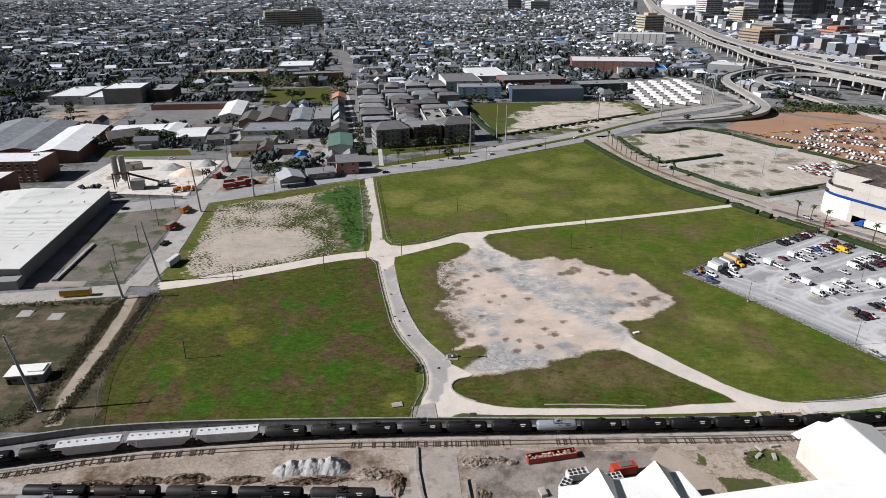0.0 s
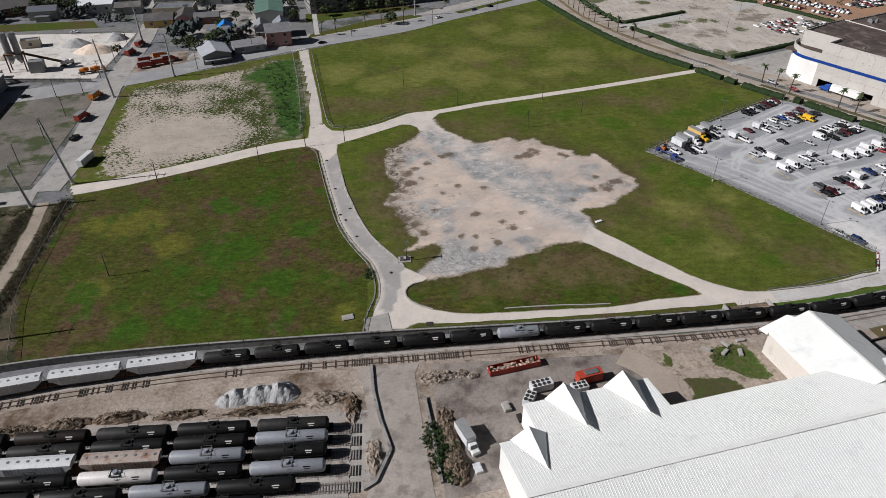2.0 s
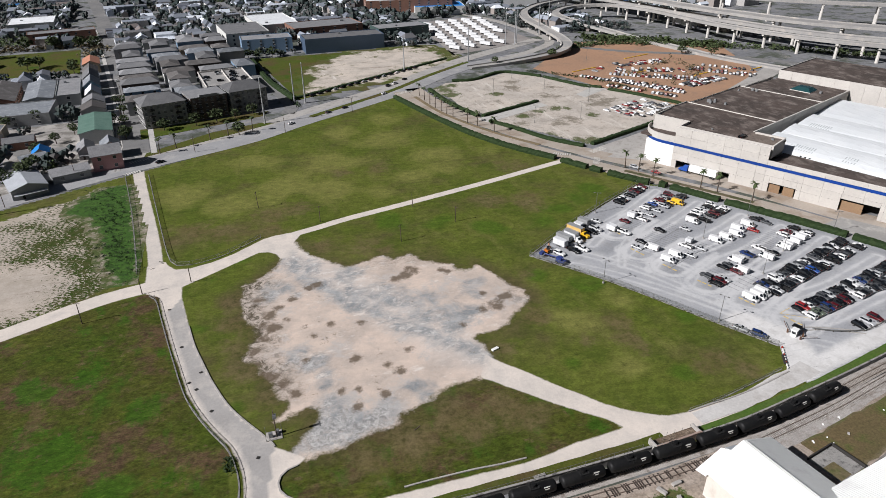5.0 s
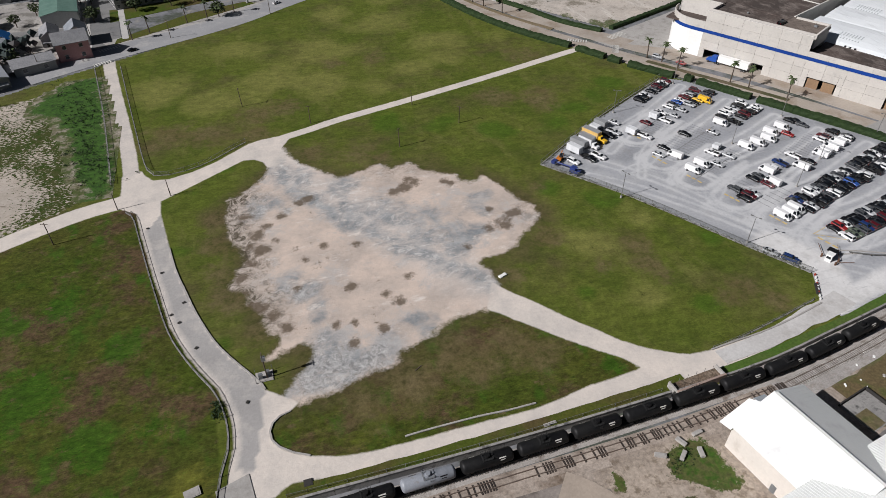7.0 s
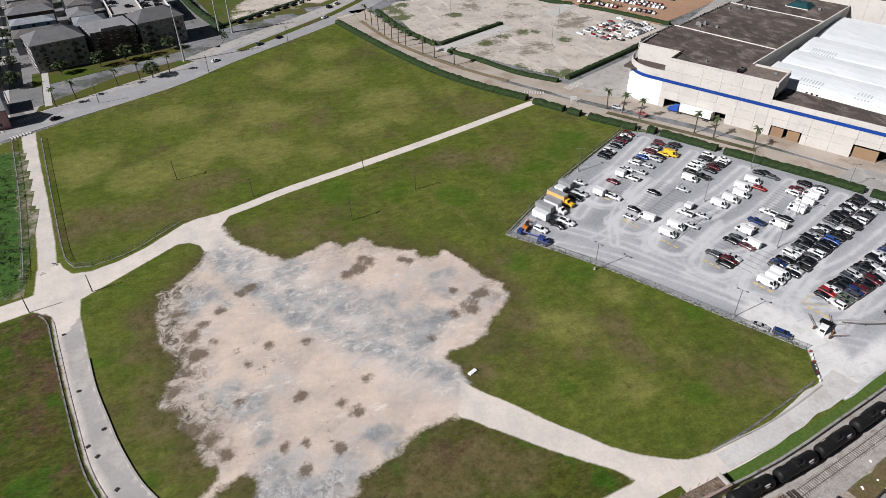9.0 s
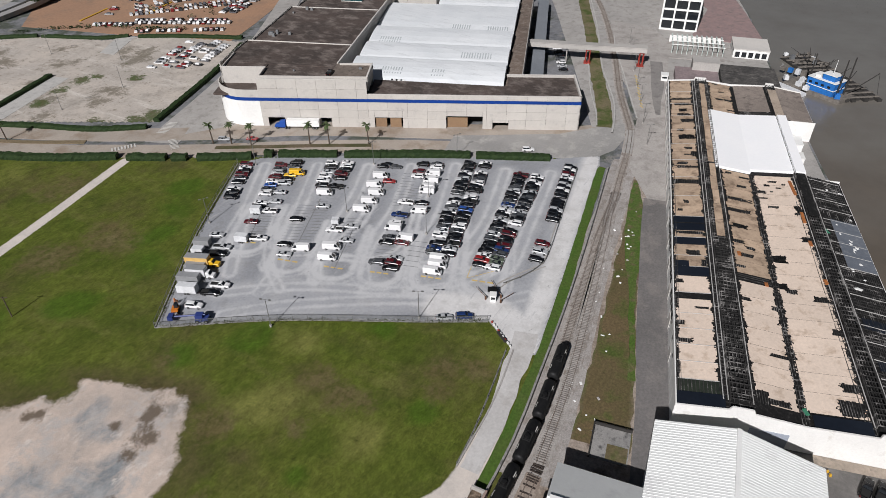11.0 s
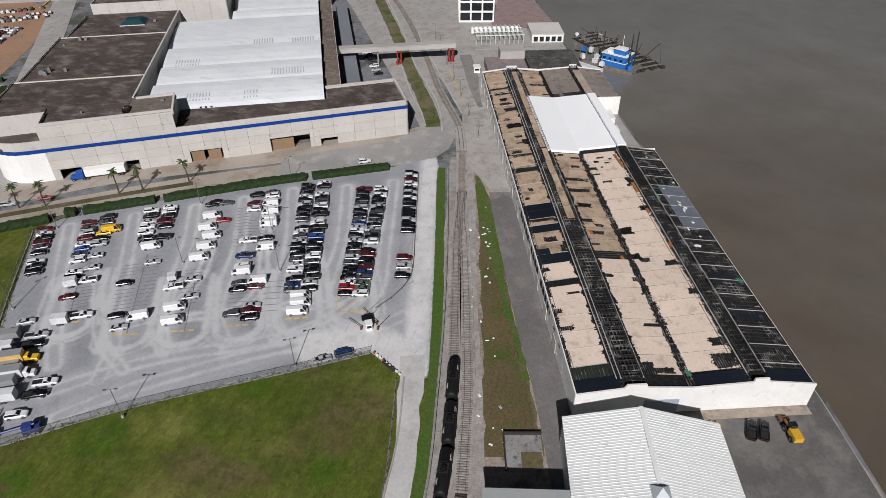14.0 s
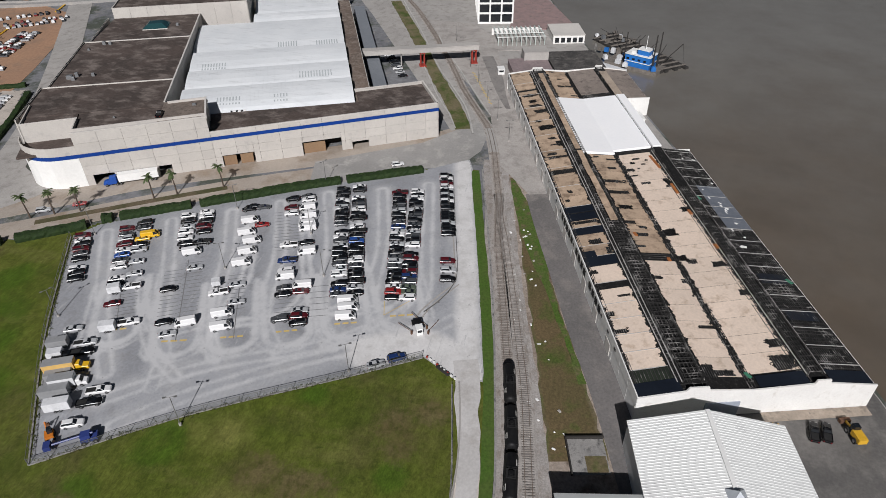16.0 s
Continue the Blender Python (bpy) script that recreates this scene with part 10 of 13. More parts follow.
# culvert head in the wall gap
cul = thing("culvert_head", 97.8, 151.4, 0, 4.0, "concrete culvert head with a pinkish wall and railings", "culvert")
Acc().box(0, -1.4, 0, 13.5, 0.5, 2.2).obj("front_wall", mat("pink_concrete", (0.34, 0.25, 0.21), (0.28, 0.21, 0.18), 0.9, s1=0.4, fine=2.0, grain=0.2), cul)
for sx in (-6.6, 6.6):
    Acc().box(sx, 0.2, 0, 0.4, 3.2, 2.0).obj("side_wall", M_CONC, cul)
Acc().box(0, 0.6, 0, 12.8, 2.2, 0.9).obj("rubble_fill", M_BRUSH, cul)
for i in range(6):
    Acc().cyl((-6 + i * 2.4, 1.8, 0.5), (-6 + i * 2.4, 1.8, 1.9), 0.05, n=5).obj("rail_post", M_POST, cul)

# ---- dredge barge on the river ----
bg = thing("dredge_barge", 373, 120, -3.0, -117, "blue dredge barge with cabins, masts and timber booms", "barge")
M_BBLUE = mat("barge_blue", (0.02, 0.15, 0.46), (0.02, 0.13, 0.40), 0.5, s1=0.2, fine=1.0, grain=0.15)
M_RUSTY = mat("barge_deck", (0.19, 0.17, 0.15), (0.12, 0.108, 0.095), 0.8, s1=0.3, fine=1.0, grain=0.3)
Acc().box(3, 0, 0, 28, 12, 1.8).obj("hull", M_RUSTY, bg)
Acc().box(-8, -9.5, 0, 22, 3.6, 1.4, -6).obj("pontoon", M_TRAIL, bg, "pale workboat alongside")
Acc().box(6, -0.5, 1.8, 13, 9, 6.0).obj("deckhouse", M_BBLUE, bg, "bright blue deckhouse")
Acc().box(8, -1, 7.8, 6, 5, 2.6).obj("wheelhouse", M_BBLUE, bg)
Acc().box(8, -1, 10.4, 6.5, 5.5, 0.25).obj("wheelhouse_roof", M_WHITE, bg)
Acc().box(3, -2.5, 7.8, 2.4, 2.4, 1.6).obj("funnel", M_WHITE, bg)
for x, y in ((-4, -5), (-6, 1), (14.5, -4), (-12, -3), (1, -6.8)):
    Acc().box(x, y, 1.8, 2.4, 1.9, 1.9, x * 3, taper=0.92).box(x, y, 3.7, 1.2, 1.0, 0.5, x * 3).obj("winch_house", M_TRAIL if x < 2 else M_BBLUE, bg)
for x, y, h in ((13.5, -3, 19), (13.5, 3, 19), (-5, 4.5, 15), (2, 4, 13)):
    Acc().cyl((x, y, 1.6), (x, y, h), 0.42, 0.28, 8).obj("spud_mast", M_DARKSHADE, bg)
rb = random.Random(77)
def raft(u, v):
    """A spot on the raft that lies askew behind the hull: u along it, v across."""
    return -4.9 + u * 0.899 + v * 0.438, 19.4 - u * 0.438 + v * 0.899
for i in range(6):
    x, y = raft(rb.uniform(-1.5, 1.5), -7.5 + i * 3.0)
    Acc().box(x, y, 0.1, 57 + rb.uniform(-4, 4), 2.0, 1.1, -26).obj("raft_timber", M_DARKSHADE, bg)
for i in range(12):
    x, y = raft(-26 + i * 4.8, rb.uniform(-0.5, 0.5))
    Acc().box(x, y, 1.2, 0.7, 16.5 + rb.uniform(-1.5, 1.5), 0.55, -26).obj("cross_beam", M_RUSTY, bg)
for i in range(16):
    x, y = raft(rb.uniform(-28, -8), rb.uniform(-7, 7))
    Acc().box(x, y, 1.7, rb.uniform(0.8, 2.4), rb.uniform(0.7, 1.8), rb.uniform(0.6, 2.2), rb.uniform(0, 90), taper=0.9).obj("deck_gear", (M_RUSTY, M_STEEL, M_RUSTY, M_TRAIL, M_RUSTY)[i % 5], bg)
for i in range(7):
    (x, y), (x2, y2) = raft(rb.uniform(-27, -6), rb.uniform(-6, 6)), raft(rb.uniform(-27, -2), rb.uniform(-6, 6))
    Acc().cyl((x, y, 1.7), (x2, y2, rb.uniform(3, 8)), 0.16, 0.12, 5).obj("derrick", M_DARKSHADE, bg)
Acc().cyl((14, 5, 2), (22, 10, 13), 0.25, n=6).cyl((22, 10, 13), (24, 11, 3), 0.08, n=4).obj("derrick", M_DARKSHADE, bg)

for i in range(9):
    Acc().box(-20 + i * 3.6, 6.4 + (i % 3) * 0.4, 1.8, 2.0, 1.6, 1.6 + (i % 4) * 0.5).obj("deck_gear", (M_RUSTY, M_BBLUE, M_TRAIL)[i % 3], bg)
for z in (4.4, 7.75):
    Acc().box(6, -0.5, z, 13.6, 9.6, 0.25).obj("deck_rail", M_WHITE, bg)
for x in (1, 4, 7, 10):
    Acc().box(x, -5.05, 5.2, 1.4, 0.1, 1.0).obj("cabin_window", M_GLASS, bg)
Acc().cyl((8, -1, 10.6), (8, -1, 17), 0.15, 0.08, 6).obj("mast", M_WHITE, bg)
for (x0, y0, x1, y1, h) in ((-5, 4.5, 3, 8, 14), (2, 4, 10, 9, 12), (13.5, -3, 20, -7, 17)):
    Acc().cyl((x0, y0, 3), (x1, y1, h), 0.18, 0.12, 5).obj("derrick", M_DARKSHADE, bg)
# cars beside the hall's east canopy
for i in range(8):
    vehicle(("ck", "cs", "uw", "ug", "ck", "uk", "cw", "cs")[i], 329 + i * 4.4, 227.5 + i * 2.4, 118, 0.1, where="parked beside the hall canopy")
yd = Acc()
for i in range(11):
    c = Vector((306.8 + i * 3.3, 181.3 + i * 1.3))
    d = Vector((0.75, 0.66))
    n_ = Vector((-d[1], d[0]))
    yd.quad(*[(k[0], k[1], 0.172) for k in (c - d * 1.5 - n_ * .3, c + d * 1.5 - n_ * .3, c + d * 1.5 + n_ * .3, c - d * 1.5 + n_ * .3)])
tagged(yd.obj("hatch_marking", M_YLINE), "yellow hatch marks beside the tracks", "marking", "", "structure")
# white framed building and plaza beyond the shed
fb = thing("framed_building", 440, 200, 0, 12, "white building with a square grid of dark windows", "building")
Acc().box(0, 0, 0, 44, 19, 24).obj("wall", M_GLASS, fb)
for z in (0, 5.5, 11, 16.5, 23):
    Acc().box(0, 0, z, 45, 20, 1.0).obj("floor_band", M_WHITE, fb)
for y in (-9.8, -3.3, 3.3, 9.8):
    Acc().box(-22.2, y, 0, 0.9, 0.9, 24).obj("column", M_WHITE, fb)
for x in (-22, -14.7, -7.3, 0, 7.3, 14.7, 22):
    Acc().box(x, -9.8, 0, 0.9, 0.9, 24).obj("column", M_WHITE, fb)
    Acc().box(x, 9.8, 0, 0.9, 0.9, 24).obj("column", M_WHITE, fb)
setting(Acc().prism([(412, 186), (412, 146), (470, 168), (560, 205), (550, 240), (468, 190)], 0.0, 0.35).obj("plaza", mat("pink_paving", (0.30, 0.21, 0.20), (0.25, 0.185, 0.18), 0.9, s1=0.2, c=(0.2, 0.16, 0.15), s2=0.3, cm=0.6, fine=0.8, grain=0.15)), "pinkish brick-paved plaza by the river", "plaza")
sp = thing("steel_canopy", 389, 178, 0, 16, "pale open steel canopy frames over a concrete yard", "canopy")
Acc().box(0, 0, 0, 26, 27, 0.3).obj("slab", M_APRON, sp)
Acc().box(12.4, 0, 0.3, 0.5, 27, 3.6).obj("back_wall", M_STUCCO, sp)
M_PALEG = mat("pale_green_steel", (0.50, 0.57, 0.54), (0.42, 0.49, 0.46), 0.6, s1=0.3, fine=1.0, grain=0.1)
for i in range(11):
    y = -12.6 + i * 2.5
    Acc().box(-6, y, 0.3, 0.3, 0.3, 4.2).obj("post", M_PALEG, sp)
    Acc().box(3, y, 4.5, 18.4, 0.55, 0.35).obj("beam", M_PALEG, sp)
for x in (-6, 0, 6):
    Acc().box(x, 0, 4.86, 0.4, 26.4, 0.25).obj("purlin", M_WHITE, sp)
lh = thing("low_hall", 401, 154, 0, 14, "low pale hall with a flat roof beside the canopy", "building")
Acc().box(0, 0, 0, 19, 17, 4.4).obj("wall", M_STUCCO, lh)
Acc().box(0, 0, 4.4, 19.5, 17.5, 0.3).obj("roof", M_COPING, lh)
for i in range(5):
    Acc().box(-9.55, -6.4 + i * 3.2, 0.6, 0.12, 2.2, 2.6).obj("window", M_GLASS, lh)
kk = thing("kiosk", 342.6, 181.6, 0.15, 16, "small white kiosk beside the shed", "kiosk")
Acc().box(0, 0, 0, 4.0, 3.0, 2.6).obj("body", M_WHITE, kk)
Acc().box(0, 0, 2.6, 4.5, 3.5, 0.2).obj("roof", M_WHITE, kk)
Acc().box(-2.03, 0, 1.2, 0.08, 2.2, 0.9).obj("window", M_GLASS, kk)

# vehicles on the quay by the warehouse
for c, x, y, a_ in (("pk", 145.6, 84.6, -8), ("pk", 146.0, 81.9, -10)):
    vehicle(c, x, y, a_, 0.07, where="parked on the concrete quay")
tr = thing("wheel_loader", 146.6, 76.1, 0.06, 15, "yellow wheel loader standing on the quay", "loader")
Acc().box(-1.2, 0, 1.0, 3.0, 2.0, 1.3).obj("engine_cover", M_YELLOW, tr)
Acc().box(0.7, 0, 1.2, 1.4, 1.6, 2.0, taper=0.85).obj("cab", M_GLASS, tr)
Acc().cyl((1.2, 0, 1.4), (3.6, 0, 0.9), 0.3, n=6).obj("lift_arm", M_YELLOW, tr)
Acc().box(4.0, 0, 0.2, 1.0, 2.4, 0.9).obj("bucket", M_RUST, tr)
wheels_at(tr, [(-1.5, -1.2), (-1.5, 1.2), (1.4, -1.2), (1.4, 1.2)], 0.75, 0.5)
for i in range(4):
    _slab("road_cone", 145.6 + 0.7 * (i % 2), 91.2 + 0.6 * i, 0.4, 0.4, 0.7, 20, M_YELLOW, "yellow marker block on the quay", "marker", 0.06)

# ---- neighbourhood north of the avenue ----
M_ROOFG = mat("grey_shingles", (0.155, 0.157, 0.165), (0.195, 0.195, 0.20), 0.85, s1=0.2, fine=1.5, grain=0.25, rand=0.45)
M_ROOFB = mat("brown_shingles", (0.135, 0.125, 0.122), (0.11, 0.103, 0.10), 0.9, s1=0.15, c=(0.18, 0.175, 0.172), s2=0.2, cm=0.6, fine=1.5, grain=0.25, rand=0.3)
M_ROOFW = mat("white_roof", (0.72, 0.74, 0.76), (0.64, 0.66, 0.68), 0.6, s1=0.1, c=(0.42, 0.42, 0.42), s2=0.3, cm=0.64, fine=1.0, grain=0.08, rand=0.1)
M_ROOFM = mat("grey_metal_roof", (0.23, 0.245, 0.265), (0.18, 0.195, 0.215), 0.55, 0.2, s1=0.1, c=(0.33, 0.345, 0.365), s2=0.3, cm=0.6, fine=1.0, grain=0.12, rand=0.25)
M_TARP = mat("blue_tarp", (0.02, 0.22, 0.62), (0.02, 0.19, 0.55), 0.5, fine=1.0, grain=0.1)
M_SALMON = mat("salmon_roof", (0.45, 0.20, 0.13), (0.38, 0.18, 0.12), 0.9, fine=1.0, grain=0.15)
M_GREENR = mat("green_metal_roof", (0.085, 0.16, 0.13), (0.12, 0.20, 0.165), 0.6, s1=0.2, fine=1.0, grain=0.15)
WALLS = [mat("siding_" + n, c, tuple(k * 0.9 for k in c), 0.85, s1=0.2, fine=1.5, grain=0.1) for n, c in (("white", (0.58, 0.58, 0.56)), ("cream", (0.46, 0.41, 0.33)), ("grey", (0.27, 0.275, 0.28)), ("blue", (0.18, 0.27, 0.38)), ("pink", (0.45, 0.25, 0.25)), ("tan", (0.36, 0.28, 0.20)))]
M_BRICKD = mat("dark_brick", (0.075, 0.058, 0.052), (0.095, 0.07, 0.06), 0.9, s1=0.2, fine=2.0, grain=0.2)
M_BRICKG = mat("grey_brick", (0.27, 0.262, 0.255), (0.22, 0.215, 0.21), 0.9, s1=0.2, fine=2.0, grain=0.15)
M_BRICKR = mat("red_brick", (0.24, 0.13, 0.095), (0.19, 0.105, 0.08), 0.9, s1=0.2, fine=2.0, grain=0.2)
M_PANE = mat("window_glass", (0.03, 0.035, 0.042), (0.045, 0.05, 0.06), 0.15, 0, 0.6, fine=0.3, grain=0.1)


def pane_mesh(w, h):
    key = "window_%d_%d" % (w * 100, h * 100)
    me = bpy.data.meshes.get(key)
    if me is None:
        a = Acc().box(0, 0, -h / 2, w, 0.12, h).box(0, -0.02, -h / 2 - 0.15, w + 0.3, 0.2, 0.15, mi=1).box(0, -0.02, h / 2, w + 0.3, 0.2, 0.12, mi=1)
        me = bpy.data.meshes.new(key)
        me.from_pydata(a.v, [], a.f)
        me.materials.append(M_PANE)
        me.materials.append(WALLS[0])
        me.polygons.foreach_set("material_index", a.m)
    return me


def windows(root, L, W, h, floors, step=4.0, w=1.5, hh=1.7, faces="snew"):
    fh = h / floors
    for face in faces:
        run = L if face in "sn" else W
        n = max(1, int(run / step))
        for f in range(floors):
            for i in range(n):
                u = -run / 2 + run * (i + 0.5) / n
                x, y, rz = {"s": (u, -W / 2 - 0.05, 0), "n": (u, W / 2 + 0.05, 180), "e": (L / 2 + 0.05, u, 90), "w": (-L / 2 - 0.05, u, -90)}[face]
                ob = new("window", pane_mesh(w, hh))
                ob.parent = root
                ob.matrix_local = pose(x, y, fh * (f + 0.55), 0, 0, rz)


FOOT = []


def claim(x, y, rz, L, W):
    """Remember a footprint, so that the loose filling of the quarter keeps off it."""
    FOOT.append((x, y, math.cos(radians(rz)), math.sin(radians(rz)), L / 2 + 5, W / 2 + 5))


def house(x, y, rz, L, W, h, rise, wall, roof, label, hip=0.0, floors=1, nwin=True, cat="house", group="houses", porch=True):
    claim(x, y, rz, L, W)
    t = thing("house", x, y, 0, rz, label, cat, group)
    a = Acc().gable(0, 0, 0, L, W, h, rise, 0, 0.5, 0, 0, hip)
    wallf = Acc()
    wallf.v, wallf.f, wallf.m = a.v[:10], a.f[:4], a.m[:4]
    wallf.obj("wall", wall, t)
    l, w, o = L / 2 + 0.5, W / 2 + 0.5, rise / (W / 2) * 0.5
    e, r = h - o, h + rise + 0.05
    b = Acc()
    b.slab((-l, -w, e), (l, -w, e), (l - hip, 0, r), (-l + hip, 0, r), 0.15).slab((l, w, e), (-l, w, e), (-l + hip, 0, r), (l - hip, 0, r), 0.15)
    if hip:
        b.add([(l, -w, e), (l, w, e), (l - hip, 0, r), (-l, w, e), (-l, -w, e), (-l + hip, 0, r)], [(0, 1, 2), (3, 4, 5)])
    b.obj("roof", roof, t)
    if nwin:
        windows(t, L, W, h, floors, 6.5, 1.5, 1.6, "s")
        Acc().box(-L / 2 - 0.06, W * 0.2, 0, 0.12, 1.0, 2.1).obj("door", M_DARKSHADE, t)
    if porch:
        Acc().box(-L / 2 - 1.2, 0, 2.6, 2.4, W * 0.9, 0.15).obj("porch_roof", roof, t)
    return t


def flat_building(x, y, rz, L, W, h, wall, roof, label, floors=1, faces="", parapet=0.6, cat="building", plant=1, step=4.5, name="flat_roofed_building"):
    claim(x, y, rz, L, W)
    t = thing(name, x, y, 0, rz, label, cat)
    Acc().box(0, 0, 0, L, W, h).obj("wall", wall, t)
    Acc().box(0, 0, h, L - 0.8, W - 0.8, 0.12).obj("roof", roof, t)
    a = Acc()
    for (cx, cy, sx, sy) in ((0, W / 2 - .2, L, .4), (0, -W / 2 + .2, L, .4), (L / 2 - .2, 0, .4, W - .8), (-L / 2 + .2, 0, .4, W - .8)):
        a.box(cx, cy, h, sx, sy, parapet)
    a.obj("parapet", wall, t)
    r = random.Random(int(x * 3 + y))
    for _ in range(plant):
        Acc().box(r.uniform(-L * .35, L * .35), r.uniform(-W * .35, W * .35), h + .12, r.uniform(1.2, 3), r.uniform(1.2, 2.5), r.uniform(.8, 1.6)).obj("roof_unit", M_STEEL, t)
    if faces:
        windows(t, L, W, h, floors, step, 1.7, min(1.8, h / floors * 0.55), faces)
    return t


# apartment fronts along the avenue
for (cx, cy, L, wall, lab) in ((-39, 478, 25, M_BRICKG, "four-storey grey brick apartment block with a dark roof"), (-13.5, 485, 22, M_BRICKD, "four-storey dark brick apartment block with balconies"), (10.5, 494, 24, M_BRICKG, "four-storey grey brick apartment block with a pitched roof")):
    t = thing("apartment_block", cx, cy, 0, 16, lab, "apartment building", "apartment blocks")
    D, H = 20, 14.0
    Acc().box(0, 0, 0, L, D, H).obj("wall", wall, t)
    b = Acc()
    if wall is M_BRICKD:
        b.box(0, 0, H, L + 0.6, D + 0.6, 0.5).box(0, -D / 2 + 1, H + .5, L * 0.5, 3, 1.2)
    else:
        l, w = L / 2 + .7, D / 2 + .7
        b.add([(-l, -w, H), (l, -w, H), (l, w, H), (-l, w, H), (-l + 7, 0, H + 4.2), (l - 7, 0, H + 4.2)], [(0, 1, 5, 4), (1, 2, 5), (2, 3, 4, 5), (3, 0, 4)])
    b.obj("roof", M_ROOFG, t)
    windows(t, L, D, H, 4, 3.2, 1.3, 1.8, "swe")
    for f in range(1, 4):
        for sx in (-0.3, 0.3):
            Acc().box(sx * L, -D / 2 - 0.7, f * H / 4 - 0.1, 3.2, 1.4, 1.1).obj("balcony", M_DARKSHADE, t)
# parking deck and rows of townhouses behind
pd = thing("parking_deck", 0, 546, 0, 8, "open concrete parking deck with cars on top", "parking deck")
claim(0, 546, 8, 34, 50)
M_DECKTOP = mat("deck_top", (0.30, 0.29, 0.28), (0.24, 0.235, 0.23), 0.9, s1=0.1, fine=1.0, grain=0.15)
Acc().box(0, 0, 0, 32, 48, 8.5).obj("deck", M_DECKTOP, pd)
for (cx, cy, sx, sy) in ((0, -24, 32, .4), (0, 24, 32, .4), (16, 0, .4, 48), (-16, 0, .4, 48), (1, 0, .5, 47)):
    Acc().box(cx, cy, 8.5, sx, sy, 1.1).obj("parapet", M_COPING, pd)
# dark strips on the solid deck paint the shade of its openings
for k in range(3):
    Acc().box(0, -24.15, 1.2 + k * 2.6, 30, 0.2, 1.3).obj("opening_band", M_DARKSHADE, pd)
rc = random.Random(4)
for i in range(18):
    vehicle(rc.choice(("ck", "cs", "uk", "ck", "cg", "ug", "uk")), rc.choice((-12, -4, 6, 13)) + rc.uniform(-1, 1), 546 + rc.uniform(-20, 20), 8, 8.5, where="parked on an open parking deck")
rh = random.Random(21)
for (x, y, L, W, rz) in ((-50, 508, 24, 16, 8), (-24, 513, 16, 18, 8), (-54, 528, 22, 13, 8), (-30, 534, 18, 13, 98), (-57, 549, 24, 14, 8), (-32, 558, 20, 14, 98), (-60, 571, 24, 14, 8), (-33, 582, 22, 14, 8), (-6, 586, 24, 14, 8), (14, 596, 14, 26, 8),
                       (-64, 592, 22, 14, 8), (-40, 603, 20, 13, 98), (-16, 606, 26, 14, 8), (-67, 614, 24, 13, 8), (-40, 625, 24, 14, 8), (-14, 630, 22, 14, 98), (6, 640, 20, 14, 8), (-70, 636, 24, 14, 8), (-45, 647, 22, 13, 8), (-19, 652, 22, 14, 8), (-73, 658, 22, 13, 98), (-50, 669, 24, 14, 8), (-24, 675, 24, 14, 8), (-2, 668, 16, 14, 98),
                       (-78, 682, 22, 13, 8), (-54, 692, 20, 14, 98), (-28, 698, 22, 13, 8), (-6, 700, 18, 14, 8), (-80, 705, 20, 13, 8), (-58, 715, 22, 14, 8), (-33, 721, 22, 14, 98), (-10, 726, 18, 13, 8)):
    wl = rh.choice((WALLS[0], WALLS[2], WALLS[2], WALLS[3], WALLS[1], M_BRICKG, M_BRICKD, WALLS[5]))
    house(x, y, rz, L, W, rh.uniform(8.0, 10.5), rh.uniform(1.6, 2.6), wl, rh.choice((M_ROOFB, M_ROOFG, M_ROOFB, M_ROOFG, M_ROOFM)),
          "three-storey townhouse row with a low dark hipped roof", rh.uniform(4, 6), 3, y < 530, "townhouse", "townhouses", False)

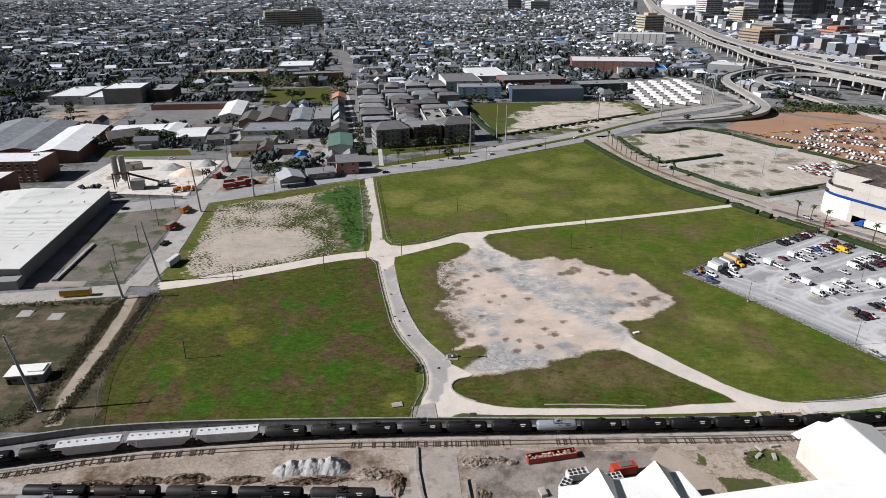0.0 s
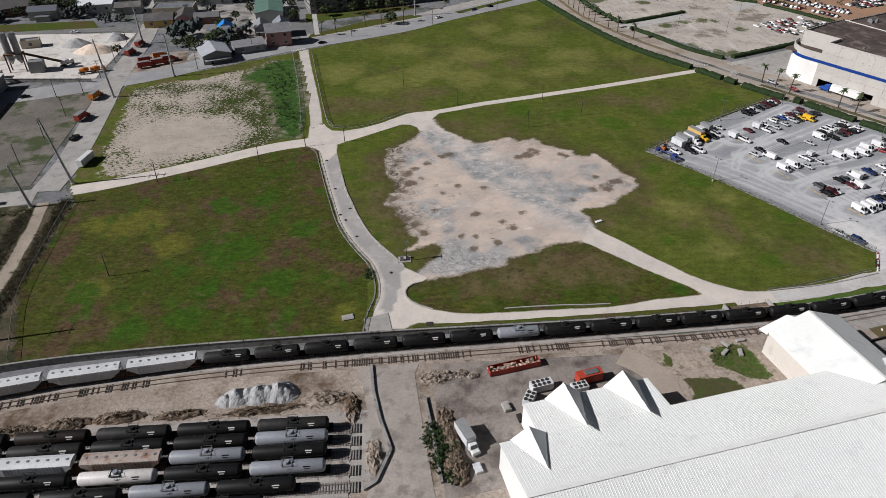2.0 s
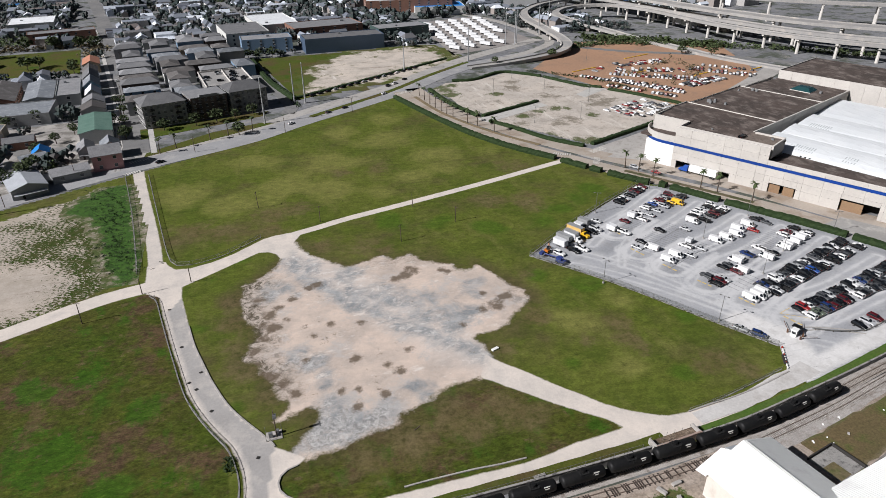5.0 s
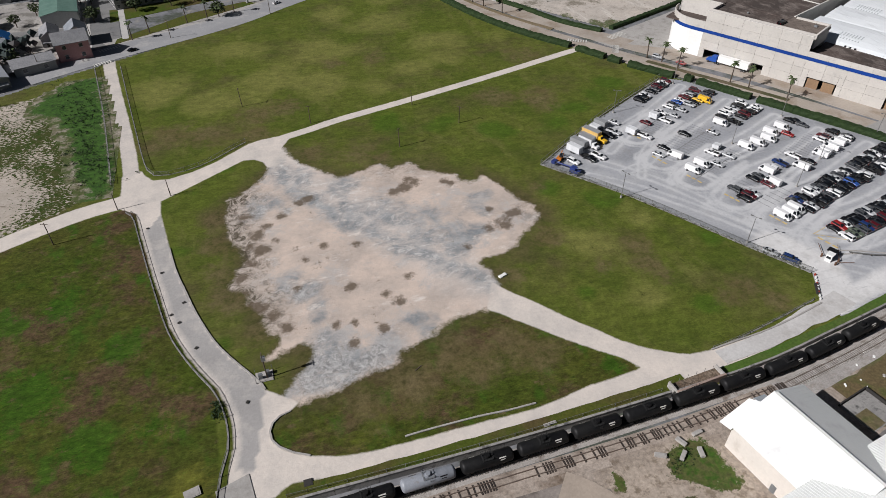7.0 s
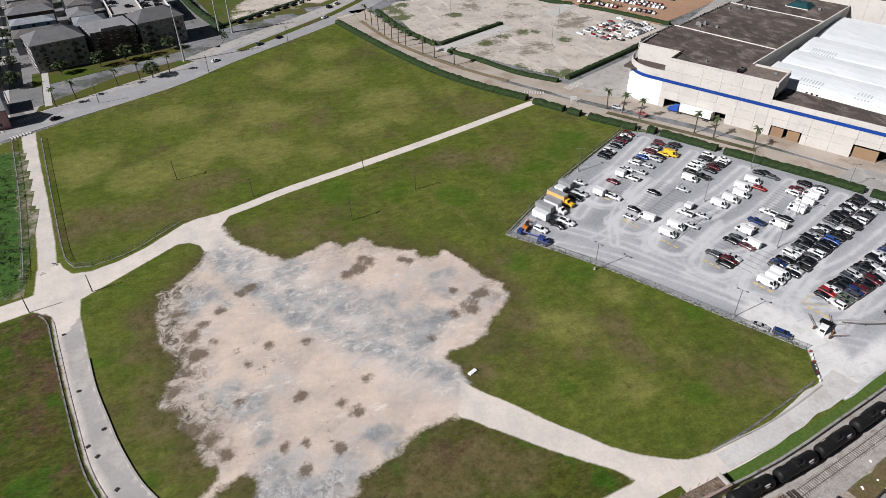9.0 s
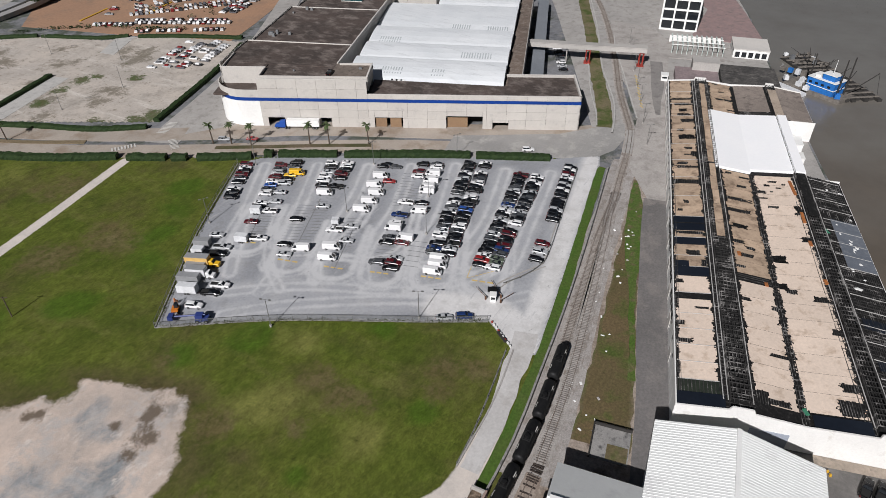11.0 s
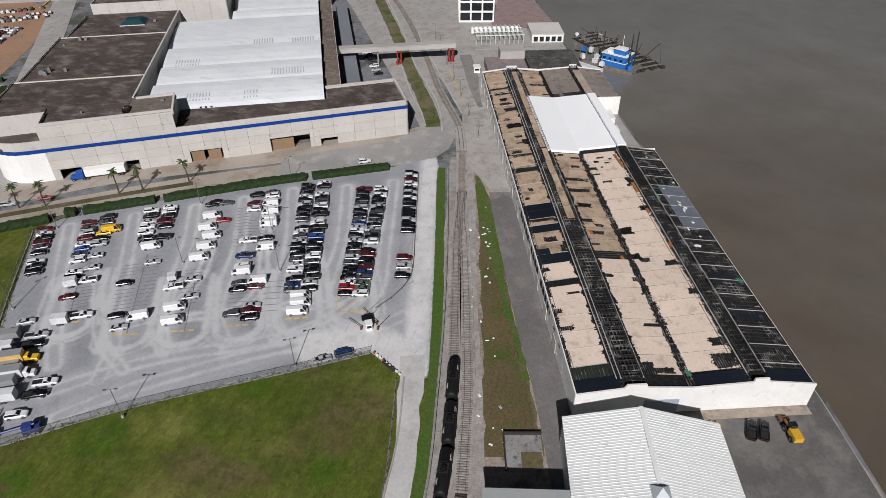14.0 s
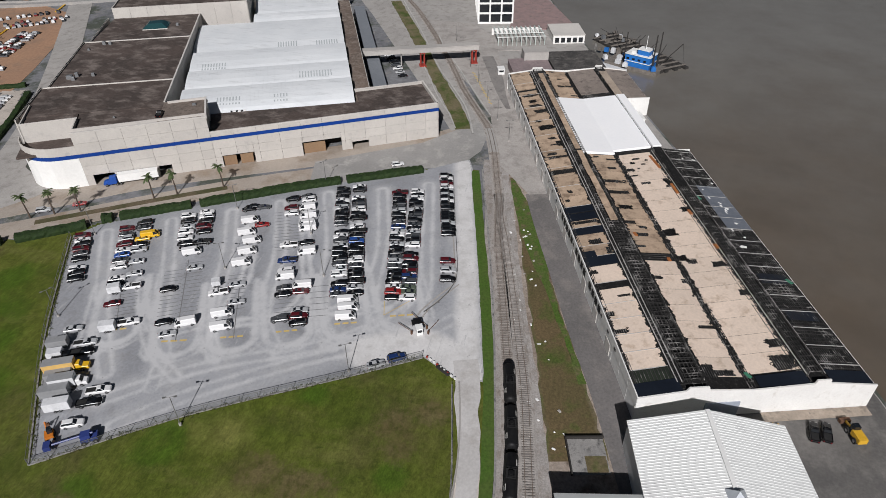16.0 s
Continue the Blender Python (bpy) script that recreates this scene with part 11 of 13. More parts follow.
# houses west of the side street
HOUSES = [(-95, 385, 112, 22, 15, 5.0, 2.2, WALLS[2], mat("pale_metal_roof", (0.40, 0.42, 0.45), (0.34, 0.36, 0.39), 0.6, s1=0.15, fine=1.0, grain=0.1), "grey workshop with a pale metal roof"), (-78, 396, 20, 17, 12, 4.2, 2.0, WALLS[2], M_ROOFG, "grey house with a shingled roof"),
          (-62, 406, 12, 14, 12, 8.5, 3.4, WALLS[4], M_ROOFG, "two-storey pink corner house"), (-62, 423, 100, 12, 9, 7, 3, WALLS[0], M_ROOFM, "white two-storey gabled house"),
          (-75, 428, 100, 14, 8, 5, 2.5, WALLS[2], M_ROOFG, "narrow grey house"), (-97, 430, 98, 9, 8, 4.5, 2.6, WALLS[5], M_TARP, "small house with a blue tarpaulin on its roof"),
          (-100, 398, 20, 14, 10, 4.5, 2.2, WALLS[2], M_ROOFG, "low grey house among trees"), (-75, 466, 98, 38, 17, 7, 1.4, WALLS[0], M_GREENR, "white building with a green metal roof"),
          (-142, 454, 8, 17, 17, 4.5, 2.5, mat("yellow_siding", (0.50, 0.36, 0.14), (0.44, 0.32, 0.13), 0.85, fine=1.5, grain=0.1), M_ROOFB, "yellow cottage with a dark roof"), (-127, 456, 98, 19, 10, 5, 2.4, WALLS[4], M_ROOFB, "pink house with a dark roof"), (-113, 456, 8, 15, 12, 4.5, 1.6, M_BRICKR, M_ROOFG, "low brick house"),
          (-82, 507, 98, 15, 14, 6, 2.6, WALLS[2], M_ROOFB, "dark gabled house"), (-84, 524, 98, 14, 13, 6, 3.0, WALLS[0], M_ROOFG, "white gabled house on the street"), (-87, 544, 98, 16, 9, 7, 3.6, WALLS[0], M_ROOFW, "white gabled house with a pale roof"),
          (-91, 568, 98, 20, 10, 8, 3.6, mat("pale_blue_siding", (0.30, 0.46, 0.56), (0.26, 0.42, 0.52), 0.85, fine=1.5, grain=0.1), M_ROOFM, "pale blue gabled house"), (-95, 592, 98, 22, 10, 8, 3.6, WALLS[2], M_ROOFG, "grey gabled house"), (-99, 618, 98, 18, 10, 7, 3.0, WALLS[0], M_ROOFB, "white house with a brown roof"),
          (-103, 650, 98, 26, 12, 7, 2.6, WALLS[5], M_SALMON, "tan house with a salmon-coloured roof"), (-98, 418, 20, 12, 9, 5, 2.2, WALLS[0], M_ROOFM, "white cottage with a metal roof"), (-210, 663, 98, 16, 9, 6, 3.2, WALLS[0], M_ROOFG, "white gabled house"), (-199, 663, 98, 16, 9, 6, 3.2, WALLS[0], M_ROOFG, "white gabled house"), (-205, 684, 8, 34, 14, 8, 2, WALLS[2], M_ROOFG, "grey apartment row"),
          (-122, 560, 98, 52, 17, 7, 1.6, WALLS[0], M_ROOFM, "white hall with a pale metal roof"), (-148, 564, 98, 52, 22, 6, 3.4, M_BRICKR, M_ROOFB, "dark-roofed brick warehouse"), (-166, 556, 98, 38, 14, 6, 2.6, M_BRICKR, M_ROOFB, "dark-roofed brick warehouse"), (-246, 492, 35, 24, 17, 5.5, 4.2, M_BRICKR, M_ROOFB, "brick house with a steep dark roof"),
          (-243, 515, 8, 38, 22, 6, 1.4, WALLS[0], M_ROOFW, "white metal-roofed shed"), (-216, 512, 98, 32, 16, 6, 1.6, WALLS[0], M_ROOFW, "white metal-roofed shed"), (-194, 498, 8, 22, 32, 6, 1.6, WALLS[0], M_ROOFW, "low white-roofed depot"), (-170, 484, 8, 16, 12, 5, 2, WALLS[2], M_ROOFB, "dark-roofed cottage"), (-176, 505, 98, 18, 12, 5, 2, WALLS[1], M_ROOFG, "grey-roofed cottage")]
for (x, y, rz, L, W, h, rise, wl, rf, lb) in HOUSES:
    house(x, y, rz, L, W, h, rise, wl, rf, lb, 0.0, 2 if h > 6 else 1, True, "house", "houses along the street", h < 6)
for (x, y, rz, L, W, h, wl, rf, lb, fl, fc) in (
        (-132, 513, 3, 52, 32, 6.5, WALLS[2], M_ROOFM, "long grey commercial building with dormers", 2, "s"),
        (-105, 564, 8, 15, 52, 7.0, WALLS[2], M_ROOFG, "grey flat-roofed block", 2, "s"),
        (-138, 476, 3, 26, 15, 5.5, WALLS[1], M_ROOFM, "low shopfront building", 1, "s"),
        (-205, 355 + 60, 18, 10, 6, 4.0, WALLS[1], M_ROOFM, "small site office of the concrete plant", 1, "s"),
        (-376, 678, 5, 36, 62, 8.0, WALLS[2], M_ROOFW, "grey school building with white flat roofs", 2, "se"),
        (-322, 670, 8, 36, 38, 14.5, M_BRICKG, M_ROOFW, "tall grey school hall with a white roof", 3, "e"),
        (-348, 668, 5, 20, 44, 7.0, WALLS[0], M_ROOFW, "low school wing with a white roof", 2, "s"),
        (-292, 690, 8, 22, 40, 10.0, M_BRICKD, M_ROOFG, "dark school annexe", 2, "s"),
        (-193, 884, 8, 44, 50, 9.0, WALLS[0], M_ROOFW, "white-roofed church hall", 2, ""),
        (-261, 840, 5, 78, 28, 6.0, WALLS[5], mat("tan_roof", (0.50, 0.44, 0.36), (0.44, 0.39, 0.32), 0.8, fine=1.0, grain=0.1), "long low school with a tan roof", 1, ""),
        (-150, 800, 12, 60, 20, 9.0, M_BRICKR, M_ROOFG, "brick apartment row among trees", 2, "s"),
        (105, 664, 3, 72, 26, 12.0, mat("steel_blue_cladding", (0.07, 0.105, 0.16), (0.06, 0.09, 0.14), 0.5, fine=1.0, grain=0.1), M_ROOFG, "long steel-blue building beside the field", 2, ""),
        (168, 700, 8, 52, 26, 11.0, mat("green_glass_block", (0.05, 0.08, 0.075), (0.06, 0.09, 0.085), 0.4, fine=1.0, grain=0.1), M_ROOFG, "dark green-grey office block", 3, "s"),
        (38, 678, 2, 44, 24, 12.0, WALLS[3], M_ROOFG, "pale blue apartment block with a dark roof", 4, "s"),
        (20, 740, 8, 40, 60, 11.0, WALLS[0], M_ROOFG, "pale apartment block with a dark roof", 3, "s"),
        (52, 798, 8, 42, 74, 9.0, WALLS[0], M_ROOFW, "large white-roofed hall", 1, ""),
        (100, 745, 8, 70, 40, 10.0, M_BRICKR, M_ROOFG, "brown brick apartments with grey roofs", 3, "s"),
        (222, 872, -8, 104, 50, 14.0, M_BRICKR, M_ROOFW, "long brick apartment block with white roofs", 5, "sw"),
        (352, 820, -30, 40, 30, 14.0, WALLS[2], M_ROOFW, "windowless grey block beside the viaduct", 1, ""),
        (255, 850, -10, 60, 40, 7.0, WALLS[0], M_TARP, "low hall with a blue tarpaulin roof", 1, ""),
        (360, 1230, -10, 90, 30, 16.0, WALLS[0], M_ROOFW, "long pale institutional block", 6, "s")):
    flat_building(x, y, rz, L, W, h, wl, rf, lb, fl, fc, step=11.0)
setting(Acc().prism([(-112, 376), (-55, 406), (-58, 440), (-70, 500), (-158, 488), (-150, 440), (-118, 438), (-108, 400)], 0, 0.05).obj("block_paving", mat("patched_paving", (0.36, 0.34, 0.315), (0.27, 0.255, 0.24), 0.95, s1=0.08, c=(0.16, 0.15, 0.135), s2=0.12, cm=0.54, cw=0.06, fine=1.0, grain=0.15)), "patched pale paving and dirt between houses", "pavement")
ribbon("sidewalk", [(-41, 420), (-53, 520), (-66, 599), (-108, 850)], 3.0, 0.16, M_PALEC, "pale concrete sidewalk", "pavement", 8.0)
ribbon("sidewalk", [(-57, 412), (-71, 520), (-84, 599), (-128, 850)], 3.0, 0.16, M_PALEC, "pale concrete sidewalk", "pavement", 8.0)
ribbon("side_street", [(35, 470), (38, 500), (14, 640), (0, 720), (-20, 860)], 9.0, 0.10, M_ASPH, "asphalt street beside the field", "road", 8.0)
# long barn with a pale roof, brick yard walls
house(-191, 594, 100, 66, 19, 6, 2.0, WALLS[0], M_ROOFW, "long open market shed with a white roof", 0, 1, False, "shed", "sheds", False)
flat_building(-240, 624, 4, 74, 13, 5, M_BRICKR, M_ROOFM, "long low brick store", 1, "")
setting(Acc().prism([(-270, 556), (-276, 617), (-203, 619), (-198, 554)], 0, 0.08).obj("storage_yard", M_ASPH), "empty grey storage yard", "yard")
setting(Acc().prism([(-366, 590), (-366, 625), (-296, 628), (-284, 548)], 0, 0.09).obj("dirt_yard", M_DIRT), "bare brown construction yard", "yard")
setting(Acc().prism([(-196, 738), (-126, 742), (-111, 640), (-178, 641)], 0, 0.08).obj("playing_field", M_LAWN), "green playing field among trees", "grass")
setting(Acc().prism([(-246, 441), (-249, 462), (-188, 466), (-178, 447)], 0, 0.07).obj("grass_lot", M_LAWN), "strip of rough grass behind the plant", "grass")
ribbon("back_street", [(-420, 425), (-280, 437), (-150, 446), (-60, 440)], 9, 0.09, M_ASPH, "asphalt back street", "road", 8.0)
setting(Acc().prism([(-45, 421), (-46, 414), (25, 452), (18, 456), (-10, 447)], 0, 0.14).obj("park_strip", M_LAWN), "small grassed park with paths between roads", "grass")
setting(Acc().prism([(-52, 466), (-50, 446), (20, 470), (24, 480)], 0, 0.10).obj("verge", M_LAWN), "narrow green verge in front of the apartments", "grass")
setting(Acc().prism([(46, 500), (120, 545), (192, 590), (196, 628), (182, 645), (24, 645)], 0, 0.045).obj("meadow", M_LAWN), "rough grass field behind the boulevard", "grass")
ribbon("median_strip", [(48, 458), (80, 480), (112, 503), (150, 537), (190, 568)], 4.5, 0.2, M_LAWN, "grass median between the carriageways", "median", rag=0.3)

# big warehouses to the west
wh = thing("ribbed_warehouse", -222, 292, 0, 97, "vast low warehouse with a ribbed white roof and vents", "warehouse")
WLn, WWd = 108, 78
Acc().box(0, 0, 0, WLn, WWd, 7.0).obj("wall", WALLS[2], wh)
for k, (y0, y1, z0, z1) in enumerate(((-39, 0, 7.0, 9.2), (0, 39, 9.2, 7.0))):
    a = Acc().slab((-WLn / 2 - .5, y0 - (.5 if k == 0 else 0), z0), (WLn / 2 + .5, y0 - (.5 if k == 0 else 0), z0), (WLn / 2 + .5, y1 + (.5 if k else 0), z1), (-WLn / 2 - .5, y1 + (.5 if k else 0), z1), 0.2)
    ro = a.obj("roof", M_RIB, wh, "white ribbed metal roof")
    r = Acc()
    for i in range(60):
        x = -WLn / 2 + WLn * i / 60
        r.add([(x, y0, z0 + .1), (x + .25, y0, z0 + .1), (x + .25, y1, z1 + .1), (x, y1, z1 + .1)], [(0, 1, 2, 3)])
    tagged(r.obj("ribs", M_RIB, ro), kind="stuff")
    for i in range(7):
        for q in (0.3, 0.7):
            x = -WLn / 2 + WLn * (i + .5) / 7
            Acc().box(x, y0 + (y1 - y0) * q, z0 + (z1 - z0) * q + .05, 4.2, 1.0, 0.12).obj("roof_vent", M_TRAIL, wh)
for i in range(9):
    Acc().box(-WLn / 2 + 6 + i * 12, -WWd / 2 - .05, 0, 5, .15, 4.5).obj("dock_door", M_TGREY, wh)
Acc().box(-WLn / 2 - 3, -10, 0, 6, 60, 4.0).obj("lean_to", WALLS[2], wh)
flat_building(-166, 265, 95, 40, 2.0, 0.8, M_WALLC, M_CONC, "low concrete dock edge", 1, "", 0.2, "dock", 0)
setting(Acc().prism([(-178, 240), (-150, 240), (-158, 345), (-190, 340)], 0, 0.06).obj("warehouse_yard", mat("pinkish_concrete", (0.34, 0.295, 0.265), (0.28, 0.245, 0.22), 0.9, s1=0.06, c=(0.20, 0.175, 0.155), s2=0.12, cm=0.58, fine=1.0, grain=0.15)), "worn concrete yard beside the warehouse", "yard")
setting(Acc().prism([(-166, 245), (-135, 245), (-142, 344), (-182, 340)], 0, 0.09).obj("weedy_lot", mat("weedy_dirt", (0.125, 0.113, 0.098), (0.185, 0.165, 0.145), 0.95, s1=0.06, c=(0.05, 0.065, 0.025), s2=0.06, cm=0.56, cw=0.05, fine=1.0, grain=0.3)), "weedy grey dirt lot behind a fence", "dirt lot")
for (x, y, L, W, h, rz, rf, wl, lb) in ((-304, 480, 96, 30, 8, 102, M_ROOFM, M_BRICKR, "long brick mill with a grey gabled roof"), (-274, 470, 82, 31, 8, 102, M_ROOFW, M_BRICKR, "long brick mill with a white gabled roof"), (-336, 490, 92, 32, 8, 102, M_ROOFM, M_BRICKR, "long brick mill with a grey gabled roof")):
    house(x, y, rz, L, W, h, 2.4, wl, rf, lb, 0, 1, False, "warehouse", "mill buildings", False)
flat_building(-276, 397, 4, 50, 24, 13, M_BRICKR, M_ROOFW, "brown brick block with a white roof", 3, "s", step=5.0)
flat_building(-276, 352, 4, 48, 32, 12, M_BRICKR, M_ROOFW, "brown brick block with a white roof", 3, "s", step=5.0)

# concrete batching plant
setting(Acc().prism([(-230, 362), (-150, 358), (-152, 436), (-228, 440)], 0, 0.10).obj("plant_yard", mat("lime_dust", (0.64, 0.61, 0.57), (0.57, 0.54, 0.50), 0.95, s1=0.08, c=(0.36, 0.33, 0.29), s2=0.15, cm=0.6, fine=1.0, grain=0.12)), "pale dusty yard of the concrete plant", "yard")
bp = thing("batching_plant", -194, 374, 0.1, 10, "grey concrete batching plant with silos on steel legs", "batching plant")
for sx in (-2.2, 2.2):
    Acc().cyl((sx, 0, 6), (sx, 0, 20), 1.7, n=14).cyl((sx, 0, 4), (sx, 0, 6), 0.4, 1.7, 14).obj("silo", M_STEEL, bp)
for sx in (-4, 4):
    for sy in (-2, 2):
        Acc().box(sx, sy, 0, 0.5, 0.5, 9).obj("leg", M_RUST, bp)
Acc().box(0, 0, 9, 9, 5, 0.5).obj("platform", M_RUST, bp)
Acc().cyl((4, 0, 9), (22, 3, 1.5), 0.7, n=6).obj("conveyor", M_RUST, bp)
Acc().box(10, -4, 0, 7, 5, 6).obj("hopper_house", M_TGREY, bp)
Acc().box(-9, -9, 0, 6, 5, 3.5).obj("control_cabin", WALLS[1], bp)
for i, (x, y, L, W, H, m) in enumerate(((-165, 402, 24, 12, 4.5, M_BEIGE), (-180, 415, 18, 12, 4, M_PILE), (-160, 424, 14, 10, 4, M_PILE), (-210, 395, 10, 8, 1.8, M_DIRT))):
    mound("aggregate_mound", x, y, L, W, H, m, "conical heap of aggregate in the plant yard", "gravel pile", 0, 60 + i)
low_wall([(-200, 358), (-150, 353)], 1.8, 0.5, "dark wall along the plant yard")
def mixer(x, y, rz, drum, lab):
    t = thing("mixer_truck", x, y, 0.1, rz, lab, "truck", "mixer trucks")
    Acc().cyl((-3.2, 0, 2.0), (-0.8, 0, 2.2), 0.7, 1.25, 12).cyl((-0.8, 0, 2.2), (1.6, 0, 2.3), 1.25, 0.8, 12).obj("drum", drum, t)
    Acc().box(3.0, 0, 0.8, 1.8, 2.3, 2.0, taper=0.92).obj("cab", drum, t)
    Acc().box(0, 0, 0.7, 8, 1.0, 0.35).obj("chassis", M_TYRE, t)
    wheels_at(t, [(-2.6, -1.2), (-2.6, 1.2), (-1.4, -1.2), (-1.4, 1.2), (2.9, -1.2), (2.9, 1.2)], 0.5, 0.4)
mixer(-152, 368, 20, M_ORANGE, "orange concrete mixer truck")
mixer(-157, 366, 25, M_ORANGE, "orange concrete mixer truck")
mixer(-172, 380, 60, M_WHITE, "white concrete mixer truck")
for i, (x, y, rz, m, lb) in enumerate(((-137.5, 306, 78, M_REDST, "red truck on the side street"), (-140, 331, 78, M_ORANGE, "orange truck on the side street"), (-143, 395, 80, M_REDST, "red truck parked on the side street"), (-142, 410, 80, M_REDST, "red truck parked on the side street"), (-128, 372, 25, M_REDST, "red lorry in the truck depot"), (-122, 376, 25, M_REDST, "red lorry in the truck depot"), (-130, 380, 25, M_REDST, "red lorry in the truck depot"), (-118, 381, 25, M_REDST, "red lorry in the truck depot"), (-124, 387, 25, M_ORANGE, "orange lorry in the truck depot"))):
    box_truck(x, y, rz, m, m, lb, 9.0, 0.07)
setting(Acc().prism([(-138, 362), (-108, 372), (-112, 398), (-142, 392)], 0, 0.08).obj("truck_depot", M_DIRT), "dirt truck depot", "yard")
tagged(trailer(-148, 231.5, 8, 11.5, M_YELLOW, "long yellow freight container on the lane", 2.4, 0.08), "long yellow freight container on the lane")
tagged(trailer(-120.5, 262, 80, 9, M_TRAIL, "white trailer parked beside the sandy lot", 2.6, 0.06), "white trailer parked beside the sandy lot")
vehicle("pk", -133.5, 285, 80, 0.07, where="driving lane beside the sandy lot")

# rough ground west of the field
setting(Acc().prism([(-260, 150), (-98, 147), (-110, 200), (-114, 231), (-127, 231), (-260, 222)], 0, 0.03).obj("scrub_ground", mat("scrub_soil", (0.085, 0.066, 0.040), (0.135, 0.105, 0.072), 0.95, s1=0.05, c=(0.036, 0.038, 0.015), s2=0.10, cm=0.49, cw=0.07, fine=1.0, grain=0.35, bump=(0.8, 0.3))), "scrubby brown wasteland with bare slabs", "dirt")
ribbon("dirt_track", [(-112.5, 150), (-117, 170), (-119, 190), (-121.5, 212), (-125, 232)], 4.5, 0.09, edged("pale_dirt", lambda nt: surf(nt, (0.36, 0.31, 0.25), (0.28, 0.235, 0.185), 0.1, fine=1.5), 0.45, 0.2, 0.4, 1.0, under=lambda nt: surf(nt, (0.12, 0.105, 0.06), (0.16, 0.13, 0.085), 0.1, fine=1.5)), "pale dirt track between scrub", "path", rag=0.8, drop=0.0)
for (x, y) in ((-147, 214.5), (-160, 217)):
    _slab("bare_slab", x, y, 5.0, 5.5, 0.12, 6, M_CONC, "bare concrete floor slab in the scrub", "slab", 0.03)
def bushes(nm, pts, n, spread, size, label, m=None, seed=0):
    """A band of scrub made of many small clumps."""
    r = random.Random(seed)
    path = Path(pts)
    a = Acc()
    for _ in range(n):
        p, d = path.at(r.uniform(0, path.s[-1]))
        q = Vector((p[0] + r.gauss(0, spread), p[1] + r.gauss(0, spread), 0))
        s = size * r.uniform(0.5, 1.3)
        for _ in range(7):
            c = q + Vector((r.uniform(-1, 1) * s, r.uniform(-1, 1) * s, r.uniform(0.05, 1.0) * s))
            k = s * r.uniform(0.3, 0.6)
            pts5 = [tuple(c + Vector((r.uniform(-1, 1), r.uniform(-1, 1), r.uniform(-.6, .8))) * k) for _ in range(4)]
            a.add(pts5, [(0, 1, 2), (0, 2, 3), (0, 3, 1), (1, 3, 2)])
    return tagged(a.obj(nm, m or M_SCRUB), label, "scrub", "", "stuff")
bushes("scrub_band", [(-113.5, 152), (-113.5, 180), (-115.5, 205), (-117.5, 233)], 2400, 1.1, 0.50, "tangled dark scrub along the fence", mat("dark_scrub", (0.040, 0.038, 0.018), (0.075, 0.062, 0.034), 0.9, s1=0.3, fine=2.0, grain=0.4, island=0.4), seed=1)
bushes("scrub_band", [(-124, 152), (-124, 180), (-126, 205), (-129, 226)], 2000, 1.5, 0.5, "dark scrub beside the dirt track", bpy.data.materials["dark_scrub"], seed=2)
bushes("scrub_band", [(-128, 225.5), (-160, 224), (-250, 218)], 380, 1.2, 0.9, "scrub along the lane", seed=3)
bushes("scrub_band", [(-130, 152), (-170, 148), (-230, 140)], 380, 2.0, 1.0, "scrub beside the railway", M_SCRUB, seed=4)
blob("weed_strip", [(-62, 374), (-51, 376.5), (-46, 350), (-41, 310), (-37.5, 279), (-44, 277), (-49, 292), (-54, 316), (-60, 338), (-74, 350)], 0.085, edged("rank_weeds", lambda nt: surf(nt, (0.030, 0.082, 0.008), (0.044, 0.100, 0.012), 0.2, (0.018, 0.046, 0.005), 0.35, 0.56, 0.06, 0.9, 0.45), 0.5, 0.10, 0.22, 1.6, under=lambda nt: surf(nt, (0.085, 0.085, 0.032), (0.30, 0.265, 0.215), 0.3, (0.06, 0.08, 0.02), 0.3, 0.5, 0.06, 1.0, 0.3)), "rank bright green weeds along the fence", "grass", 1.4, 5.0, 2.0, 1.0)
bushes("weeds", [(-62, 372), (-52, 340), (-48, 300), (-40, 284)], 330, 4.0, 0.7, "fresh green weeds at the lot border", M_HEDGE, seed=5)
M_FWEED = mat("fence_weeds", (0.050, 0.062, 0.018), (0.075, 0.070, 0.030), 0.9, s1=0.4, fine=2.0, grain=0.4, island=0.4)
bushes("weeds", [(104, 249), (122.4, 223), (141.4, 190), (150.4, 175.6)], 650, 0.35, 0.30, "weeds along the car park fence", M_FWEED, seed=61)
bushes("weeds", [(104.5, 250), (139.8, 273.8), (179.2, 296)], 520, 0.35, 0.30, "weeds along the car park fence", M_FWEED, seed=62)
bushes("weeds", [(-8.3, 181), (-8.6, 176)], 40, 0.6, 0.7, "bright green shrub beside the track", M_HEDGE, seed=6)
bushes("weeds", [(7, 118), (10, 106)], 140, 1.4, 1.1, "green shrubs by the drive", M_HEDGE, seed=7)
bushes("weeds", [(79, 133), (84, 136), (87, 137)], 60, 0.9, 0.35, "weeds beside the puddle", M_HEDGE, seed=8)
bushes("treeline", [(330, 625), (380, 590), (430, 545)], 260, 4.0, 4.0, "dark belt of trees below the viaduct", M_LEAF, seed=9)
bushes("treeline", [(255, 560), (290, 585), (330, 600)], 60, 2.0, 2.0, "dark shrubs along the ramp", M_LEAF, seed=10)
bushes("treeline", [(-300, 820), (-220, 800), (-130, 820)], 160, 8.0, 4.0, "trees around the playing field", M_LEAF, seed=11)
bushes("treeline", [(-120, 1020), (20, 1040), (130, 1000), (250, 1040)], 420, 14.0, 5.0, "belt of dark park trees", M_LEAF, seed=12)
